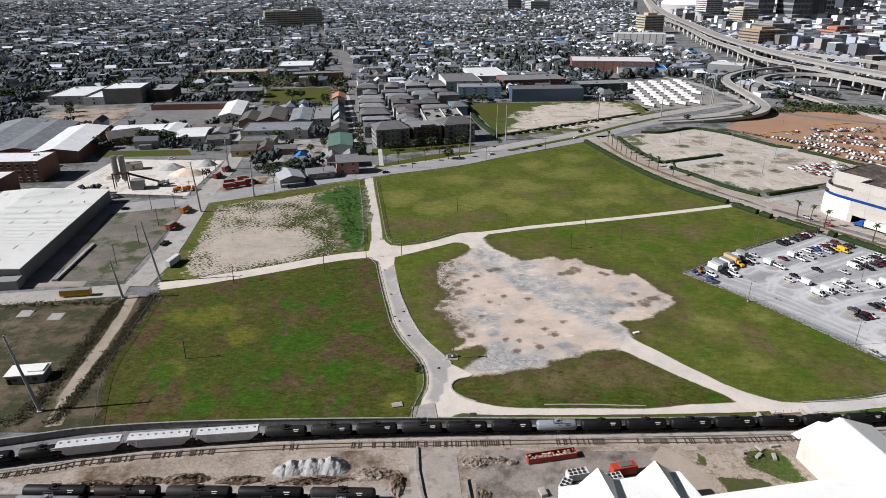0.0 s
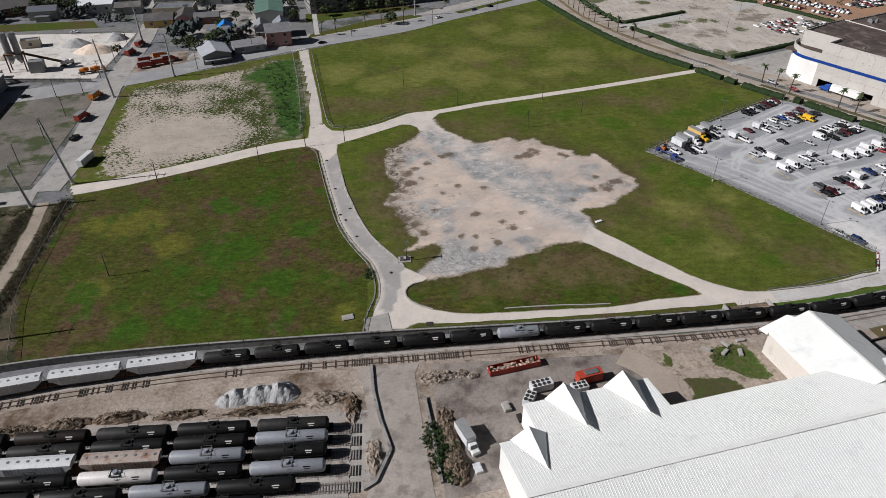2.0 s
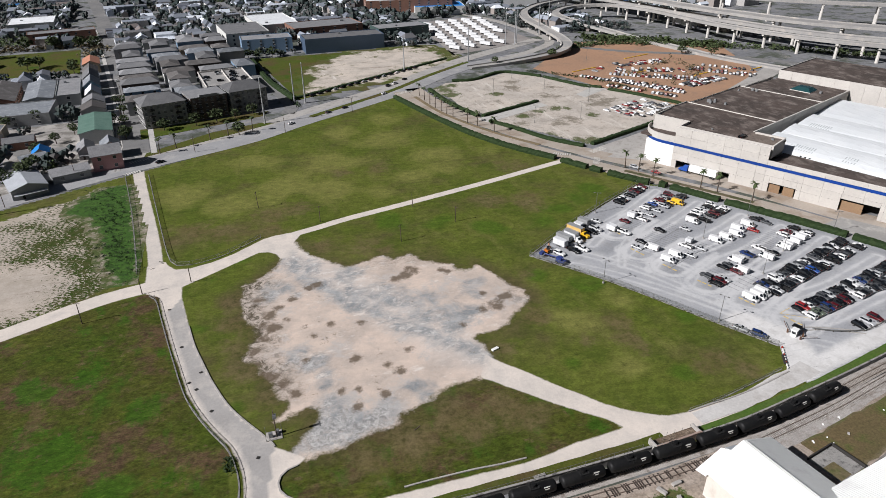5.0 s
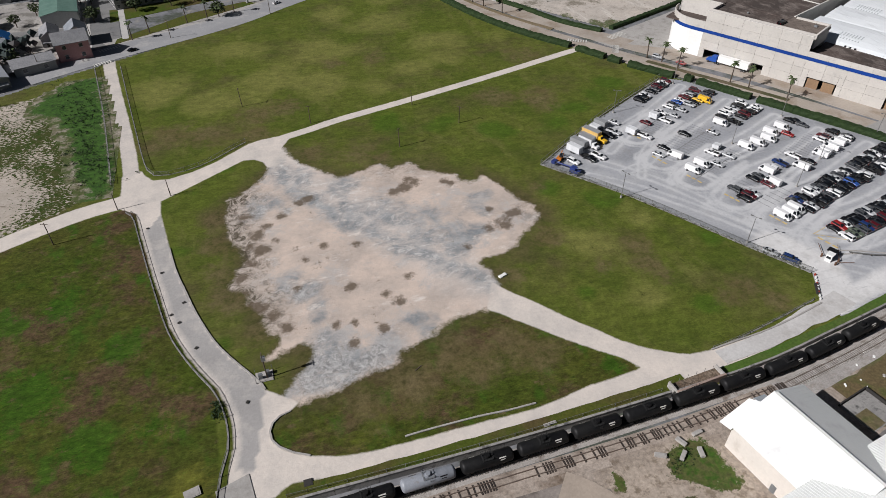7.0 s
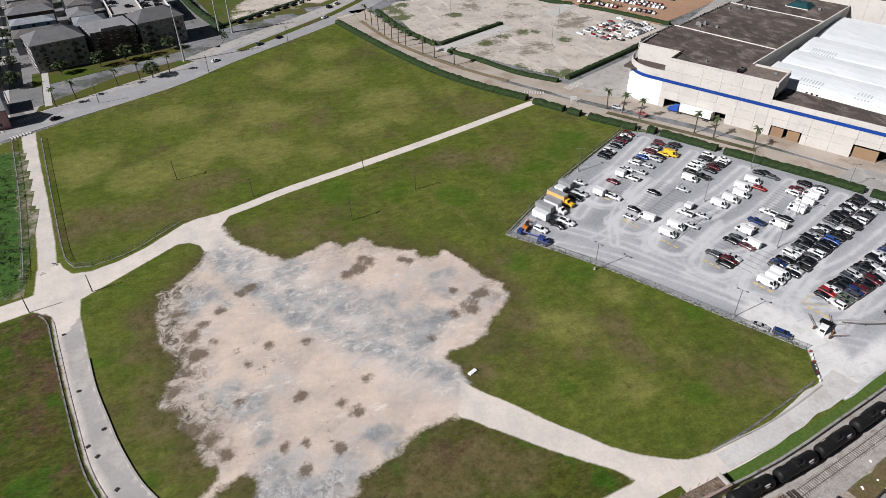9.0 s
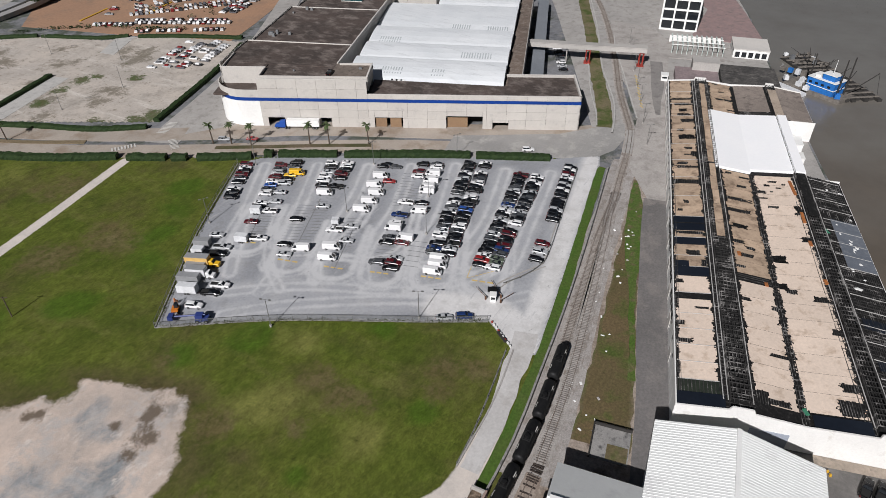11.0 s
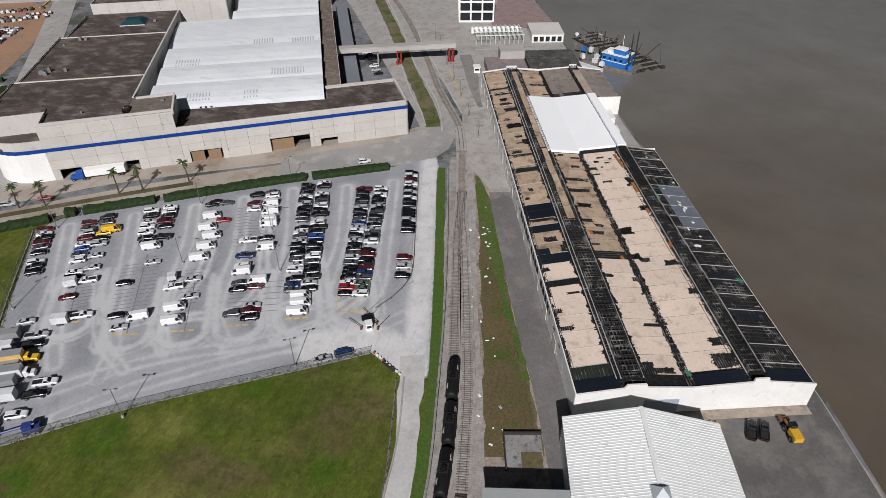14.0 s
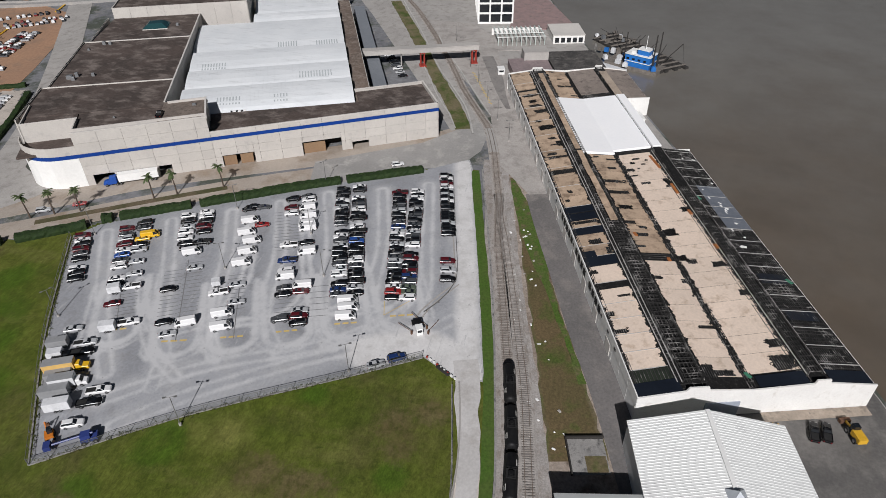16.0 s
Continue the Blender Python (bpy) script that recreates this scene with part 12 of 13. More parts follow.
for k, (x, y, h, w) in enumerate(((-114, 501, 9, 8), (-129, 495, 8, 7), (-113, 745, 12, 14), (-126, 748, 12, 13), (-194, 725, 13, 13), (-200, 700, 12, 12), (-153, 664, 12, 13), (-146, 672, 10, 11), (-226, 775, 14, 18), (-240, 765, 13, 16), (-172, 752, 13, 13), (-150, 756, 12, 13), (-185, 655, 11, 11), (-215, 488, 10, 12), (-222, 484, 9, 10), (-207, 486, 9, 10), (-100, 405, 8, 9), (-105, 392, 9, 9), (-112, 400, 8, 8),
                                (-244, 738, 12, 16), (-264, 706, 12, 16), (-280, 720, 12, 15), (-115, 640, 9, 9), (-118, 655, 9, 9), (-88, 470, 7, 6), (-95, 455, 7, 6), (20, 650, 8, 8), (28, 648, 8, 8), (40, 646, 9, 9), (-446, 667, 13, 16), (-430, 690, 13, 16), (-68, 484, 7, 5), (-56, 500, 7, 5), (-72, 530, 7, 5))):
    tree(x, y, h, w, 300 + k)
bushes("treeline", [(-215, 700), (-205, 730), (-190, 752), (-120, 756), (-110, 700)], 150, 5.0, 3.4, "bare and leafy trees round the playing field", M_SCRUB, seed=21)
bushes("treeline", [(-500, 640), (-470, 690), (-440, 740), (-380, 770)], 240, 12.0, 4.5, "dark trees behind the school", M_LEAF, seed=22)
bushes("treeline", [(-420, 800), (-330, 790), (-240, 790), (-200, 780)], 260, 10.0, 4.2, "dark trees behind the yards", M_LEAF, seed=23)
bushes("hedge_row", [(21, 640), (30, 580), (42, 497), (44, 482)], 170, 0.7, 1.1, "clipped hedge beside the street", M_HEDGE, seed=24)
bushes("treeline", [(285, 588), (330, 598), (385, 575), (440, 545), (520, 470)], 330, 3.5, 3.0, "dark belt of evergreen shrubs along the viaduct", M_LEAF, seed=25)
bushes("shrubs", [(225, 523), (255, 492), (268, 462), (280, 440)], 110, 1.0, 1.2, "dark shrubs between the lots", M_HEDGE, seed=26)
bushes("shrubs", [(295, 480), (330, 500), (360, 520), (340, 470), (300, 455)], 60, 4.0, 2.2, "brownish shrubs among parked cars", M_SCRUB, seed=27)
wc = thing("white_cabin", -133, 174, 0, 8, "small white flat-roofed cabin in the scrub", "cabin")
Acc().box(0, 0, 0, 11, 6, 3.0).obj("wall", WALLS[2], wc)
Acc().box(0, 0, 3.0, 11.8, 6.8, 0.35).box(3, 0.5, 3.35, 4.5, 4.5, 0.4).obj("roof", M_WHITE, wc)
for x in (-3, 0, 3):
    Acc().box(x, -3.05, 1.0, 1.4, 0.12, 1.2).obj("window", M_PANE, wc)
Acc().box(-4.6, -3.05, 0, 1.0, 0.12, 2.1).obj("door", M_DARKSHADE, wc)
# moving traffic on the avenue stands still here
for c, x, y, a_ in (("ck", -92, 378, 28), ("ck", -37, 403, 27), ("cw", 35, 447, 36), ("cg", 60, 463, 35), ("ck", 72, 470, 35), ("cw", 104, 495, 38), ("uk", 112, 515, 38), ("uw", 118, 520, 38), ("ck", 128, 530, 40), ("cs", -70, 520, 100), ("ck", -72, 540, 100), ("cs", -61, 470, 97), ("cw", -80, 600, 100), ("ck", -175, 335, 20), ("ck", -200, 330, 20), ("cw", -190, 440, 5), ("cs", -260, 436, 5)):
    vehicle(c, x, y, a_, 0.13, where="on the paved road")
for i in range(16):
    vehicle(rc.choice(("ck", "cs", "uk", "cw", "ug")), 56 + i * 6.0, 507 + i * 3.75, 34, 0.1, where="parked along the boulevard")

# ---- viaducts ----
M_DECK = mat("viaduct_concrete", (0.33, 0.32, 0.305), (0.27, 0.262, 0.255), 0.9, s1=0.03, c=(0.40, 0.37, 0.335), s2=0.1, cm=0.6, fine=0.4, grain=0.1)
def viaduct(pts, zs, width, label, gap=32, piers=True):
    t = thing("viaduct", label=label, category="viaduct")
    path = Path(pts)
    n = int(path.s[-1] / 8)
    key = [path.near(*p) for p in pts]
    def zz(s):
        return float(np.interp(s, key, zs))
    A, B, C = Acc(), Acc(), Acc()
    line = [(path.at(path.s[-1] * i / n), path.s[-1] * i / n) for i in range(n + 1)]
    rows = []
    for (p, d), s in line:
        nr = Vector((-d[1], d[0]))
        z = zz(s)
        rows.append([(p[0] + nr[0] * k * width / 2, p[1] + nr[1] * k * width / 2, z) for k in (-1, 1)])
    for (l0, r0), (l1, r1) in zip(rows, rows[1:]):
        A.add([l0, r0, r1, l1, (l0[0], l0[1], l0[2] - 1.5), (r0[0], r0[1], r0[2] - 1.5), (r1[0], r1[1], r1[2] - 1.5), (l1[0], l1[1], l1[2] - 1.5)],
                                                          [(3, 2, 1, 0), (4, 5, 6, 7), (0, 4, 7, 3), (1, 2, 6, 5)])
        for q, acc in ((0, B), (1, C)):
            a, b = (l0, l1) if q == 0 else (r0, r1)
            acc.add([a, b, (b[0], b[1], b[2] + 1.0), (a[0], a[1], a[2] + 1.0)], [(0, 1, 2, 3)])
    A.obj("deck", M_DECK, t)
    B.obj("parapet", M_DECK, t)
    C.obj("parapet", M_DECK, t)
    if piers:
        s = gap / 2
        while s < path.s[-1]:
            p, d = path.at(s)
            z = zz(s) - 1.5
            if z > 3:
                nr = Vector((-d[1], d[0]))
                k = Acc()
                for e in ((-1, 1) if width > 9 else (0,)):
                    x, y = p[0] + nr[0] * e * width * 0.3, p[1] + nr[1] * e * width * 0.3
                    k.cyl((x, y, 0), (x, y, z - 1), 1.3, 1.2, 8)
                k.box(p[0], p[1], z - 1.4, 2.2, width * 0.9, 1.4, math.degrees(math.atan2(d[1], d[0])))
                k.obj("pier", M_COPING, t)
            s += gap
    return t
viaduct([(187, 549), (225, 552), (267, 561), (288, 577), (296, 602), (301, 653), (306, 702), (321, 743), (349, 773), (372, 785), (403, 796), (440, 807)], [0.3, 1.5, 3.5, 5.5, 7.0, 8.5, 9.5, 10, 11, 12, 13, 13.5], 9.0, "curving concrete ramp on round piers", 30)
viaduct([(430, 430), (398, 500), (384, 564), (371, 610), (356, 664), (344, 692), (345, 716), (362, 732), (383, 737), (409, 730), (427, 711), (439, 673), (442, 627), (448, 566), (480, 480), (560, 380)], [0.4, 0.8, 1.5, 2.5, 6, 9, 11, 12.5, 13.5, 14, 14, 14, 14, 14, 14, 14], 9.0, "concrete loop ramp on tall round piers", 30)
viaduct([(1100, 3800), (704, 2305), (623, 1964), (553, 1643), (507, 1373), (470, 1169), (453, 1042), (442, 880), (445, 781), (457, 700), (466, 644), (478, 600), (510, 520), (600, 420), (760, 300)], [20] * 15, 20, "elevated motorway on tall concrete piers", 55)
viaduct([(560, 1800), (511, 1445), (450, 1134), (436, 1000), (420, 894), (427, 804), (443, 739), (454, 680), (468, 594), (500, 500), (580, 400)], [14] * 11, 12, "lower motorway deck on piers", 55)
viaduct([(468, 900), (490, 790), (530, 700), (590, 620), (700, 530), (860, 430)], [20, 22, 22, 22, 22, 22], 11, "upper motorway ramp on tall piers", 50)
ribbon("service_lane", [(300, 600), (340, 560), (400, 520), (470, 440)], 8, 0.15, M_ASPH, "asphalt lane below the viaduct", "road", 8.0)
ribbon("slip_road", [(212, 566), (262, 592), (300, 640), (290, 760), (240, 900)], 9, 0.14, M_CONC, "concrete slip road beside the ramp", "road", 8.0)

# ---- trailers in the depot beside the boulevard ----
setting(Acc().prism([(190, 600), (225, 612), (285, 640), (275, 790), (205, 770)], 0, 0.07).obj("depot_yard", mat("depot_gravel", (0.27, 0.25, 0.235), (0.22, 0.2, 0.19), 0.95, s1=0.05, fine=0.8, grain=0.15)), "gravel depot yard", "yard")
TR = None
rcs = random.Random(3)
for row in range(5):
    for i in range(9):
        x, y = 200 + row * 16 + i * 1.4 + rcs.uniform(-.6, .6), 622 + i * 15.5 + row * 5 + rcs.uniform(-2, 2)
        if row == 4 and i < 3:
            continue
        m = pose(x, y, 0.1, 0, 0, -62)
        if TR is None:
            TR = thing("box_trailer", x, y, 0.1, -62, "long white box trailer stored in the depot", "trailer", "stored trailers")
            Acc().box(0, 0, 0.9, 13, 2.6, 2.7).obj("body", M_TRAIL, TR)
            ax = Acc()
            for wx in (-5, -3.8):
                for wy in (-1.1, 0.8):
                    ax.cyl((wx, wy, 0.5), (wx, wy + 0.3, 0.5), 0.5, n=8)
                ax.cyl((wx, -1.0, 0.5), (wx, 1.0, 0.5), 0.12, n=5)
            ax.obj("axle", M_TYRE, TR)
        else:
            copy_thing(TR, m)

# ---- downtown towers ----
def tower(x, y, L, W, h, wall, glass, label, rz=20, fl=0):
    t = thing("tower_block", x, y, 0, rz, label, "tower", "downtown towers")
    Acc().box(0, 0, 0, L, W, h).obj("wall", glass, t)
    step = 5.0 if h < 60 else 13.0
    k = 0
    z = 3.5
    while z < h:
        Acc().box(0, 0, z, L + 0.8, W + 0.8, 2.9 if step < 6 else 5.0).obj("floor_band", wall, t)
        z += step
    for i in range(int(L / 12) + 1):
        Acc().box(-L / 2 + i * L / int(L / 12), -W / 2 - .3, 0, 1.2, 1.0, h).obj("mullion", wall, t)
    Acc().box(0, 0, h, L * 0.5, W * 0.5, 5).obj("roof_plant", wall, t)
M_GL2 = mat("tower_glass", (0.075, 0.085, 0.10), (0.06, 0.068, 0.082), 0.25, 0, 0.5, fine=0.1, grain=0.1)
for (x, y, L, W, h, m, lb) in (
        (434, 1420, 46, 30, 36, WALLS[1], "cream slab apartment tower"), (-390, 1660, 80, 36, 34, WALLS[1], "pale hospital tower block"), (-330, 1690, 60, 40, 38, WALLS[1], "pale hospital tower block"), (-420, 1640, 40, 30, 18, WALLS[0], "lower white hospital wing"),
        (795, 1720, 50, 45, 75, WALLS[2], "grey downtown office tower"), (878, 1710, 60, 50, 110, WALLS[2], "dark downtown office tower"), (960, 1800, 60, 55, 150, M_GL2, "dark glass downtown tower"), (1046, 1920, 70, 60, 160, WALLS[0], "white downtown office tower"), (1195, 2040, 80, 60, 170, M_GL2, "dark glass downtown tower"),
        (1213, 1780, 70, 60, 130, M_BRICKD, "brown downtown office tower"), (1100, 1650, 60, 50, 90, WALLS[2], "grey downtown office tower"), (690, 1560, 46, 40, 40, WALLS[1], "tan mid-rise block"), (700, 1800, 50, 40, 55, WALLS[0], "white mid-rise block"), (560, 1180, 60, 46, 26, WALLS[5], "tan mid-rise block"), (610, 1250, 50, 46, 30, WALLS[2], "dark mid-rise office block"),
        (760, 1150, 90, 40, 20, WALLS[0], "white low-rise block"), (850, 1080, 80, 50, 22, WALLS[0], "white low-rise block"), (700, 950, 90, 50, 14, M_BRICKR, "brick warehouse block"), (820, 880, 90, 50, 16, WALLS[1], "tan warehouse block"), (620, 840, 80, 46, 12, M_BRICKG, "grey warehouse block"), (900, 960, 60, 40, 26, WALLS[0], "white office block"), (980, 1040, 70, 50, 30, WALLS[0], "white office block"), (720, 1230, 60, 40, 22, M_SALMON, "red-brown loft building"),
        (320, 2300, 70, 40, 30, WALLS[0], "far white block"), (240, 2350, 50, 40, 34, WALLS[2], "far grey block")):
    tower(x, y, L, W, h, m, M_GL2, lb)
dome = thing("stadium", 811, 2200, 0, 0, "white stadium with a shallow domed roof", "stadium")
a = Acc().cyl((0, 0, 0), (0, 0, 24), 98, 105, 40, caps=False)
a.obj("drum", WALLS[0], dome)
a = Acc()
for k in range(5):
    r0, r1, z0, z1 = 105 * math.cos(k * math.pi / 10), 105 * math.cos((k + 1) * math.pi / 10), 24 + 26 * math.sin(k * math.pi / 10), 24 + 26 * math.sin((k + 1) * math.pi / 10)
    a.cyl((0, 0, z0), (0, 0, z1), r0, max(r1, 0.5), 40, caps=False)
a.obj("dome_roof", M_ROOFW, dome, smooth=True)

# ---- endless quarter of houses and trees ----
# the blue of haze is put into these roof, wall and tree colours
M_CROOF = palette("hazed_city_roofs", [(0.12, 0.135, 0.16), (0.165, 0.18, 0.215), (0.22, 0.245, 0.29), (0.09, 0.098, 0.12), (0.28, 0.31, 0.36), (0.62, 0.67, 0.74), (0.18, 0.155, 0.148), (0.13, 0.145, 0.175), (0.80, 0.84, 0.90), (0.20, 0.22, 0.255), (0.12, 0.132, 0.155), (0.27, 0.295, 0.34), (0.14, 0.15, 0.175), (0.44, 0.475, 0.53), (0.185, 0.20, 0.235), (0.13, 0.13, 0.138)])
M_CWALL = palette("hazed_city_walls", [(0.62, 0.64, 0.67), (0.36, 0.35, 0.335), (0.21, 0.225, 0.25), (0.72, 0.74, 0.77), (0.19, 0.165, 0.155), (0.38, 0.43, 0.50), (0.28, 0.25, 0.23), (0.64, 0.63, 0.61)])
M_CTREE = palette("hazed_city_trees", [(0.036, 0.050, 0.048), (0.046, 0.060, 0.056), (0.030, 0.044, 0.043), (0.066, 0.070, 0.068), (0.042, 0.056, 0.052), (0.080, 0.077, 0.076)], 0.9, grain=0.35)
HWY = [(1100, 3800), (690, 2300), (574, 1812), (485, 1361), (446, 1115), (421, 893), (419, 797), (440, 600), (560, 400)]
def seg_dist(x, y, pts):
    b = 1e9
    for (ax, ay), (bx, by) in zip(pts, pts[1:]):
        dx, dy = bx - ax, by - ay
        t = max(0, min(1, ((x - ax) * dx + (y - ay) * dy) / (dx * dx + dy * dy)))
        b = min(b, math.hypot(x - ax - t * dx, y - ay - t * dy))
    return b
KEEP = [[(-2000, -2000), (-2000, 260), (-420, 260), (-236, 332), (-136, 366), (-40, 425), (60, 480), (140, 520), (240, 600), (300, 660), (420, 640), (520, 420), (900, 300), (900, -2000)],
        [(15, 480), (140, 540), (215, 600), (205, 640), (10, 640)], [(185, 590), (300, 640), (285, 800), (195, 780)],
        [(-243, 350), (-140, 366), (-108, 380), (-112, 400), (-150, 440), (-243, 440)], [(-246, 441), (-249, 462), (-188, 466), (-178, 447)], [(-270, 556), (-276, 625), (-200, 627), (-198, 554)], [(-366, 590), (-366, 625), (-278, 634), (-276, 548)],
        [(-196, 742), (-122, 742), (-108, 635), (-178, 636)], [(-52, 415), (35, 452), (28, 500), (-54, 468)], [(38, 462), (135, 522), (200, 580), (150, 565), (36, 512)], [(-104, 452), (-84, 456), (-86, 492), (-106, 490)]]
STREETS = [[(-420, 250), (-236, 318), (-136, 353), (-92, 379), (-49, 402), (7, 427), (40, 450), (111, 496), (170, 545), (212, 566), (260, 585)], [(-49, 413), (7, 440), (40, 464), (111, 512), (150, 545), (200, 585), (290, 640)], [(-49, 405), (-62, 520), (-75, 599), (-119, 856), (-168, 1121)], [(33, 470), (38, 500), (14, 640), (0, 720)], [(-420, 425), (-280, 437), (-150, 446), (-60, 440)], [(-139, 355), (-149, 458), (-170, 560), (-184, 640)]]
BIG = [(434, 1420, 40), (-390, 1660, 60), (-330, 1690, 50), (811, 2200, 130), (-128, 905, 40), (-200, 770, 34), (400, 1180, 70), (-302, 690, 60), (-375, 665, 45)]
rcity = random.Random(2024)
roofs, walls_, trees_ = Acc(), Acc(), Acc()
CD = Vector((-0.19, 0.982))
CP = Vector((0.982, 0.19))
def free(x, y, r=4.0):
    if seg_dist(x, y, HWY) < 42:
        return False
    if any((x - a) ** 2 + (y - b) ** 2 < r * r for a, b, r in BIG):
        return False
    if y < 1150 and (any(seg_dist(x, y, k) < 12.5 for k in STREETS) or any(abs((x - a) * c + (y - b) * s_) < l + r and abs((y - b) * c - (x - a) * s_) < w + r for a, b, c, s_, l, w in FOOT)):
        return False
    return not any(poly_dist(x, y, k) > -r - 5 for k in KEEP)
def far_tree(x, y, s):
    near = y < 750
    if y < 640 and rcity.random() < 0.6:
        return
    for _ in range(18 if near else 5 if y < 1100 else 3 if y < 1700 else 2):
        k = s * (rcity.uniform(0.22, 0.42) if near else rcity.uniform(0.42, 0.75))
        g = 0.8 if near else 0.55
        c = (x + rcity.uniform(-g, g) * s, y + rcity.uniform(-g, g) * s, s * rcity.uniform(0.45, 1.25))
        P = [(c[0] + k * rcity.uniform(.6, 1.2), c[1], c[2]), (c[0] - k * rcity.uniform(.6, 1.2), c[1], c[2] + .2 * k), (c[0], c[1] + k * rcity.uniform(.6, 1.2), c[2]), (c[0], c[1] - k * rcity.uniform(.6, 1.2), c[2] - .1 * k), (c[0] + .2 * k, c[1], c[2] + k * rcity.uniform(.5, .9)), (c[0], c[1], max(0.0, c[2] - k))]
        trees_.add(P, [(0, 2, 4), (2, 1, 4), (1, 3, 4), (3, 0, 4), (2, 0, 5), (1, 2, 5), (3, 1, 5), (0, 3, 5)])
for bi in range(-42, 46):
    for bj in range(3, 44):
        o = CP * (bi * 84.0 - 55) + CD * (bj * 78.0 + 60)
        cx, cy = o + CP * 42 + CD * 39
        if cy < 330 or cy > 3500 or abs(cx - 0.05 * cy) > 0.82 * cy + 70:
            continue
        d = math.hypot(cx, cy)
        downtown = cx > 560 + 0.08 * (cy - 700) and cy < 2600
        if cx > 480 and cy < 700:
            continue
        n = 6 if d < 1500 else 5
        turn_ = rcity.choice((0, 0, 90)) if d > 1000 else 0
        wood = noise.noise(Vector((cx * .0035, cy * .0035, 0)))
        for side in (0, 1):
            for col in range(2):
                for i in range(n):
                    u = 10 + (34 if side else 0) + col * 18 + rcity.uniform(-4, 4)
                    w = 7 + (66.0 / n) * (i + 0.5) + rcity.uniform(-2.5, 2.5)
                    if turn_:
                        u, w = w, u
                    p = o + CP * u + CD * w
                    q = rcity.random()
                    if downtown:
                        if not free(p[0], p[1]):
                            continue
                        if q < 0.35:
                            h = rcity.uniform(7, 22)
                            L, W = rcity.uniform(14, 30), rcity.uniform(12, 20)
                            walls_.box(p[0], p[1], 0, L, W, h, 11)
                            roofs.box(p[0], p[1], h, L - 1, W - 1, 0.4, 11)
                        elif q < 0.45:
                            far_tree(p[0], p[1], rcity.uniform(3, 5))
                        continue
                    hit = free(p[0], p[1], 5.0)
                    if hit and q < 0.62:
                        L, W, h = rcity.uniform(11, 18), rcity.uniform(6, 9.5), rcity.uniform(3.6, 7.4)
                        tmp = Acc().gable(p[0], p[1], 0, L, W, h, rcity.uniform(1.6, 3.4), 11 + turn_ + rcity.choice((0, 90, 90)) + rcity.uniform(-3, 3), 0.4, 0, 1, rcity.choice((0, 0, 3.0)))
                        walls_.add(tmp.v[:10], [f for f, m in zip(tmp.f, tmp.m) if m == 0])
                        roofs.add(tmp.v[10:], [tuple(k - 10 for k in f) for f, m in zip(tmp.f, tmp.m) if m == 1])
                        if rcity.random() < 0.3:
                            walls_.box(p[0] + rcity.uniform(-3, 3), p[1] - W * 0.75, 0, L * 0.5, W * 0.6, 3.0, 11)
                            roofs.box(p[0] + rcity.uniform(-3, 3), p[1] - W * 0.75, 3.0, L * 0.5, W * 0.6, 0.3, 11)
                    elif hit and q < 0.72 and d > 700:
                        h, L, W = rcity.uniform(4, 9), rcity.uniform(14, 30), rcity.uniform(12, 17)
                        walls_.box(p[0], p[1], 0, L, W, h, 11)
                        roofs.box(p[0], p[1], h, L - .8, W - .8, 0.3, 11)
                    for _ in range(rcity.choice((2, 3, 4)) if wood > -0.1 else rcity.choice((1, 2, 3))):
                        x, y = p[0] + rcity.uniform(-11, 11), p[1] + rcity.uniform(-11, 11)
                        if free(x, y, 0.0):
                            far_tree(x, y, rcity.uniform(2.6, 6.2) * (1.25 if wood > 0.15 else 1.0))
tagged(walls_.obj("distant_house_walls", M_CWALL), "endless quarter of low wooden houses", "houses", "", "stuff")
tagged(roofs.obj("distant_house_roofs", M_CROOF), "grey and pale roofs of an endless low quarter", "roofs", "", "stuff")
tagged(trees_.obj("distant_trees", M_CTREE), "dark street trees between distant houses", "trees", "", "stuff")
tarps = Acc()
for _ in range(26):
    x, y = rcity.uniform(-700, 500), rcity.uniform(750, 2000)
    if free(x, y):
        tarps.gable(x, y, 0, 13, 9, 5, 2.5, rcity.uniform(0, 90), 0.5, 1, 0)
tagged(tarps.obj("distant_tarped_roofs", [M_TARP, WALLS[2]]), "scattered houses with blue tarpaulin roofs", "houses", "", "stuff")

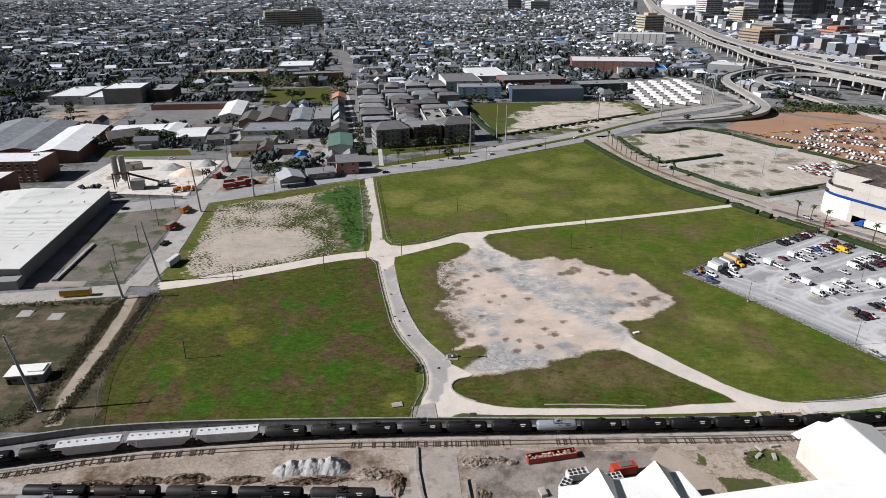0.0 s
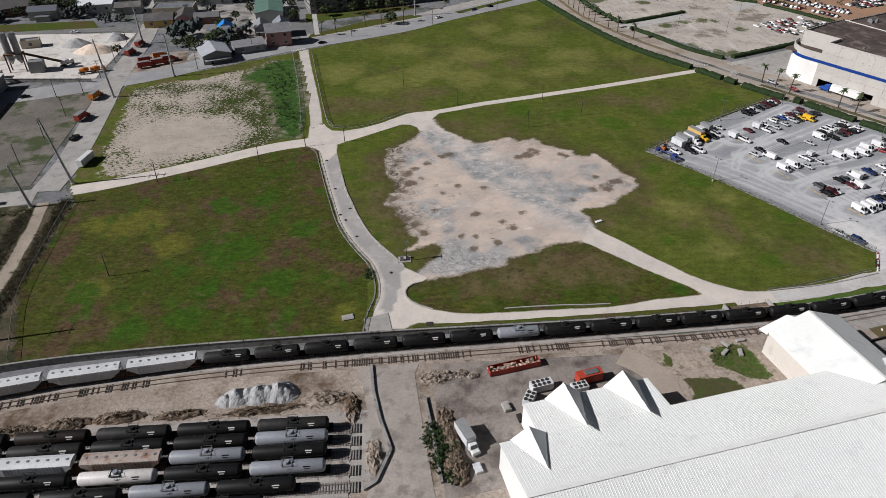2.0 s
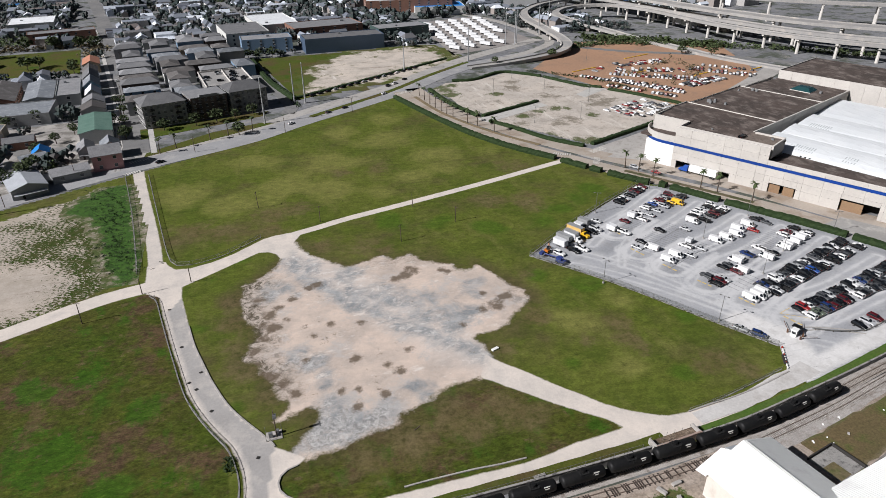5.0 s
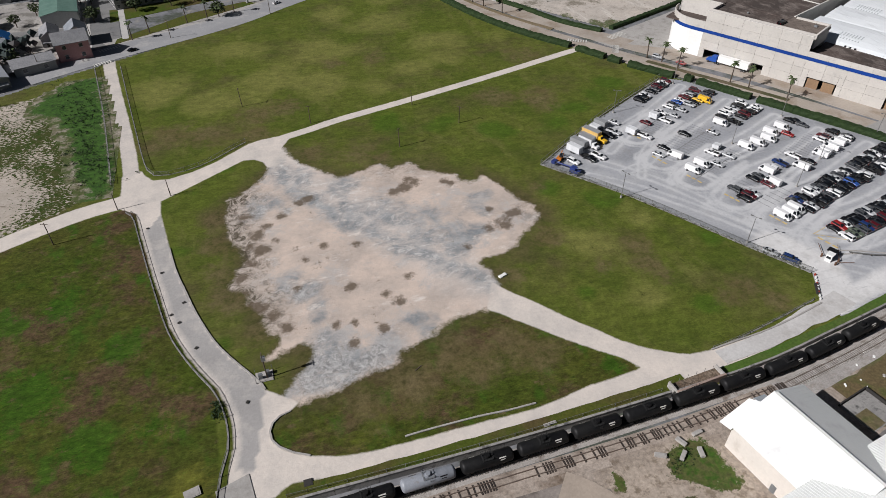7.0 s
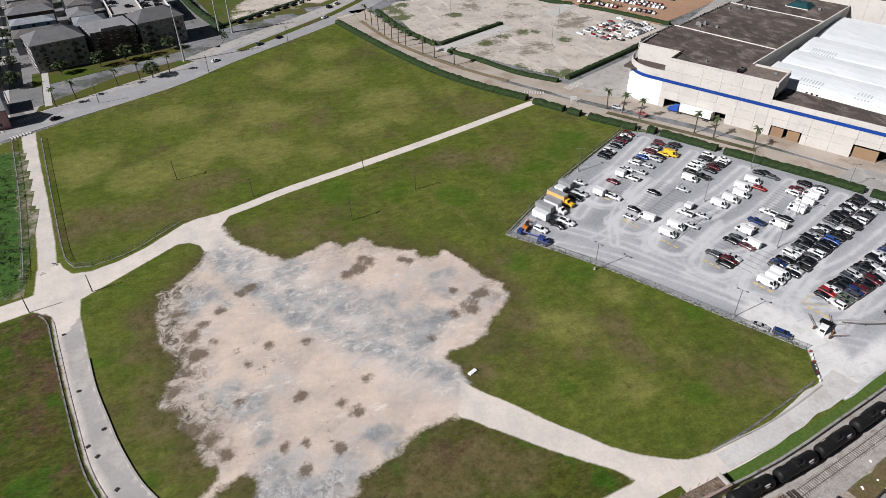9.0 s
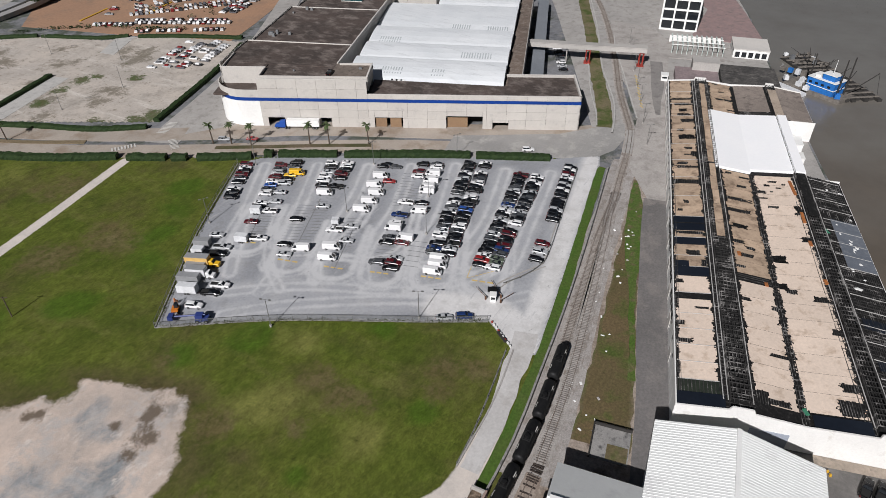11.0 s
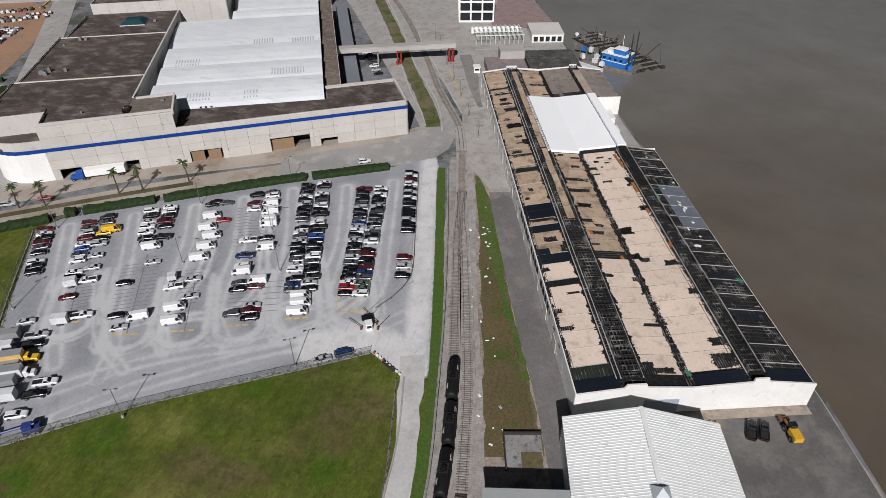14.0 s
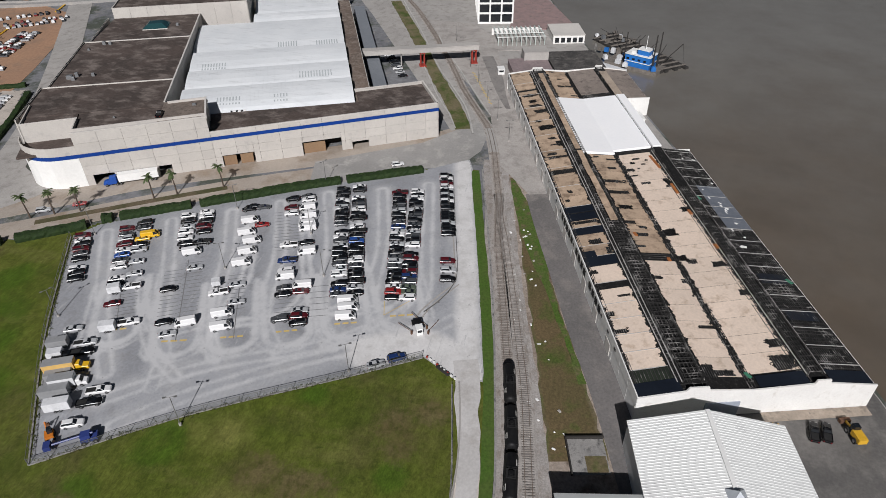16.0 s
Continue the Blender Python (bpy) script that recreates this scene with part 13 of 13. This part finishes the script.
# cars of the overflow lots, far off
kcars = Acc()
rk = random.Random(8)
def far_car(x, y, rz):
    L, W = rk.uniform(4.4, 5.4), 1.85
    h = rk.choice((0.95, 1.1))
    kcars.box(x, y, 0.3, L, W, h - .3, rz, taper=0.96)
    kcars.box(x - 0.2, y, h, L * 0.55, W * 0.9, 0.55, rz, taper=0.78)
def car_line(a, b, gap, turn_, fill):
    a, b = Vector(a), Vector(b)
    n = int((b - a).length / gap)
    ang = math.degrees(math.atan2((b - a)[1], (b - a)[0])) + turn_
    for i in range(n + 1):
        if rk.random() < fill:
            q = a.lerp(b, i / n)
            far_car(q[0] + rk.uniform(-.4, .4), q[1] + rk.uniform(-.4, .4), ang + rk.choice((0, 180)))
for a_, b_, fill in (((272, 475), (300, 427), 0.95), ((276, 478), (304, 430), 0.9), ((262, 461), (289, 421), 0.9), ((258, 493), (269, 475), 0.8), ((281, 491), (330, 454), 0.85), ((285, 496), (334, 459), 0.7), ((292, 500), (338, 480), 0.85), ((296, 505), (342, 485), 0.7), ((297, 513), (341, 514), 0.8), ((302, 520), (345, 520), 0.5), ((312, 446), (350, 456), 0.9), ((316, 440), (352, 450), 0.8), ((354, 487), (382, 453), 0.9), ((348, 484), (376, 450), 0.8), ((360, 500), (390, 465), 0.6), ((270, 500), (285, 512), 0.5)):
    car_line(a_, b_, 2.9, 90, fill)
for a_, b_ in (((229, 407), (264, 420)), ((233, 401), (268, 413)), ((236, 394), (272, 407)), ((240, 388), (270, 399))):
    car_line(a_, b_, 3.0, 90, 0.72)
M_KCAR = palette("far_car_paint", [(0.62, 0.62, 0.62), (0.02, 0.02, 0.022), (0.35, 0.36, 0.37), (0.70, 0.70, 0.70), (0.05, 0.052, 0.055), (0.18, 0.02, 0.02), (0.1, 0.1, 0.11), (0.66, 0.66, 0.66)], 0.35)
tagged(kcars.obj("overflow_parked_cars", M_KCAR), "rows of cars filling the reddish overflow lot", "cars", "", "stuff")
for (x, y, L) in ((300, 488, 26), (335, 540, 30), (270, 512, 26), (350, 470, 24), (400, 470, 20)):
    _slab("yellow_kerb", x, y, L, 1.2, 0.4, 18, M_YELLOW, "yellow-painted kerb in the red lot", "kerb", 0.09)
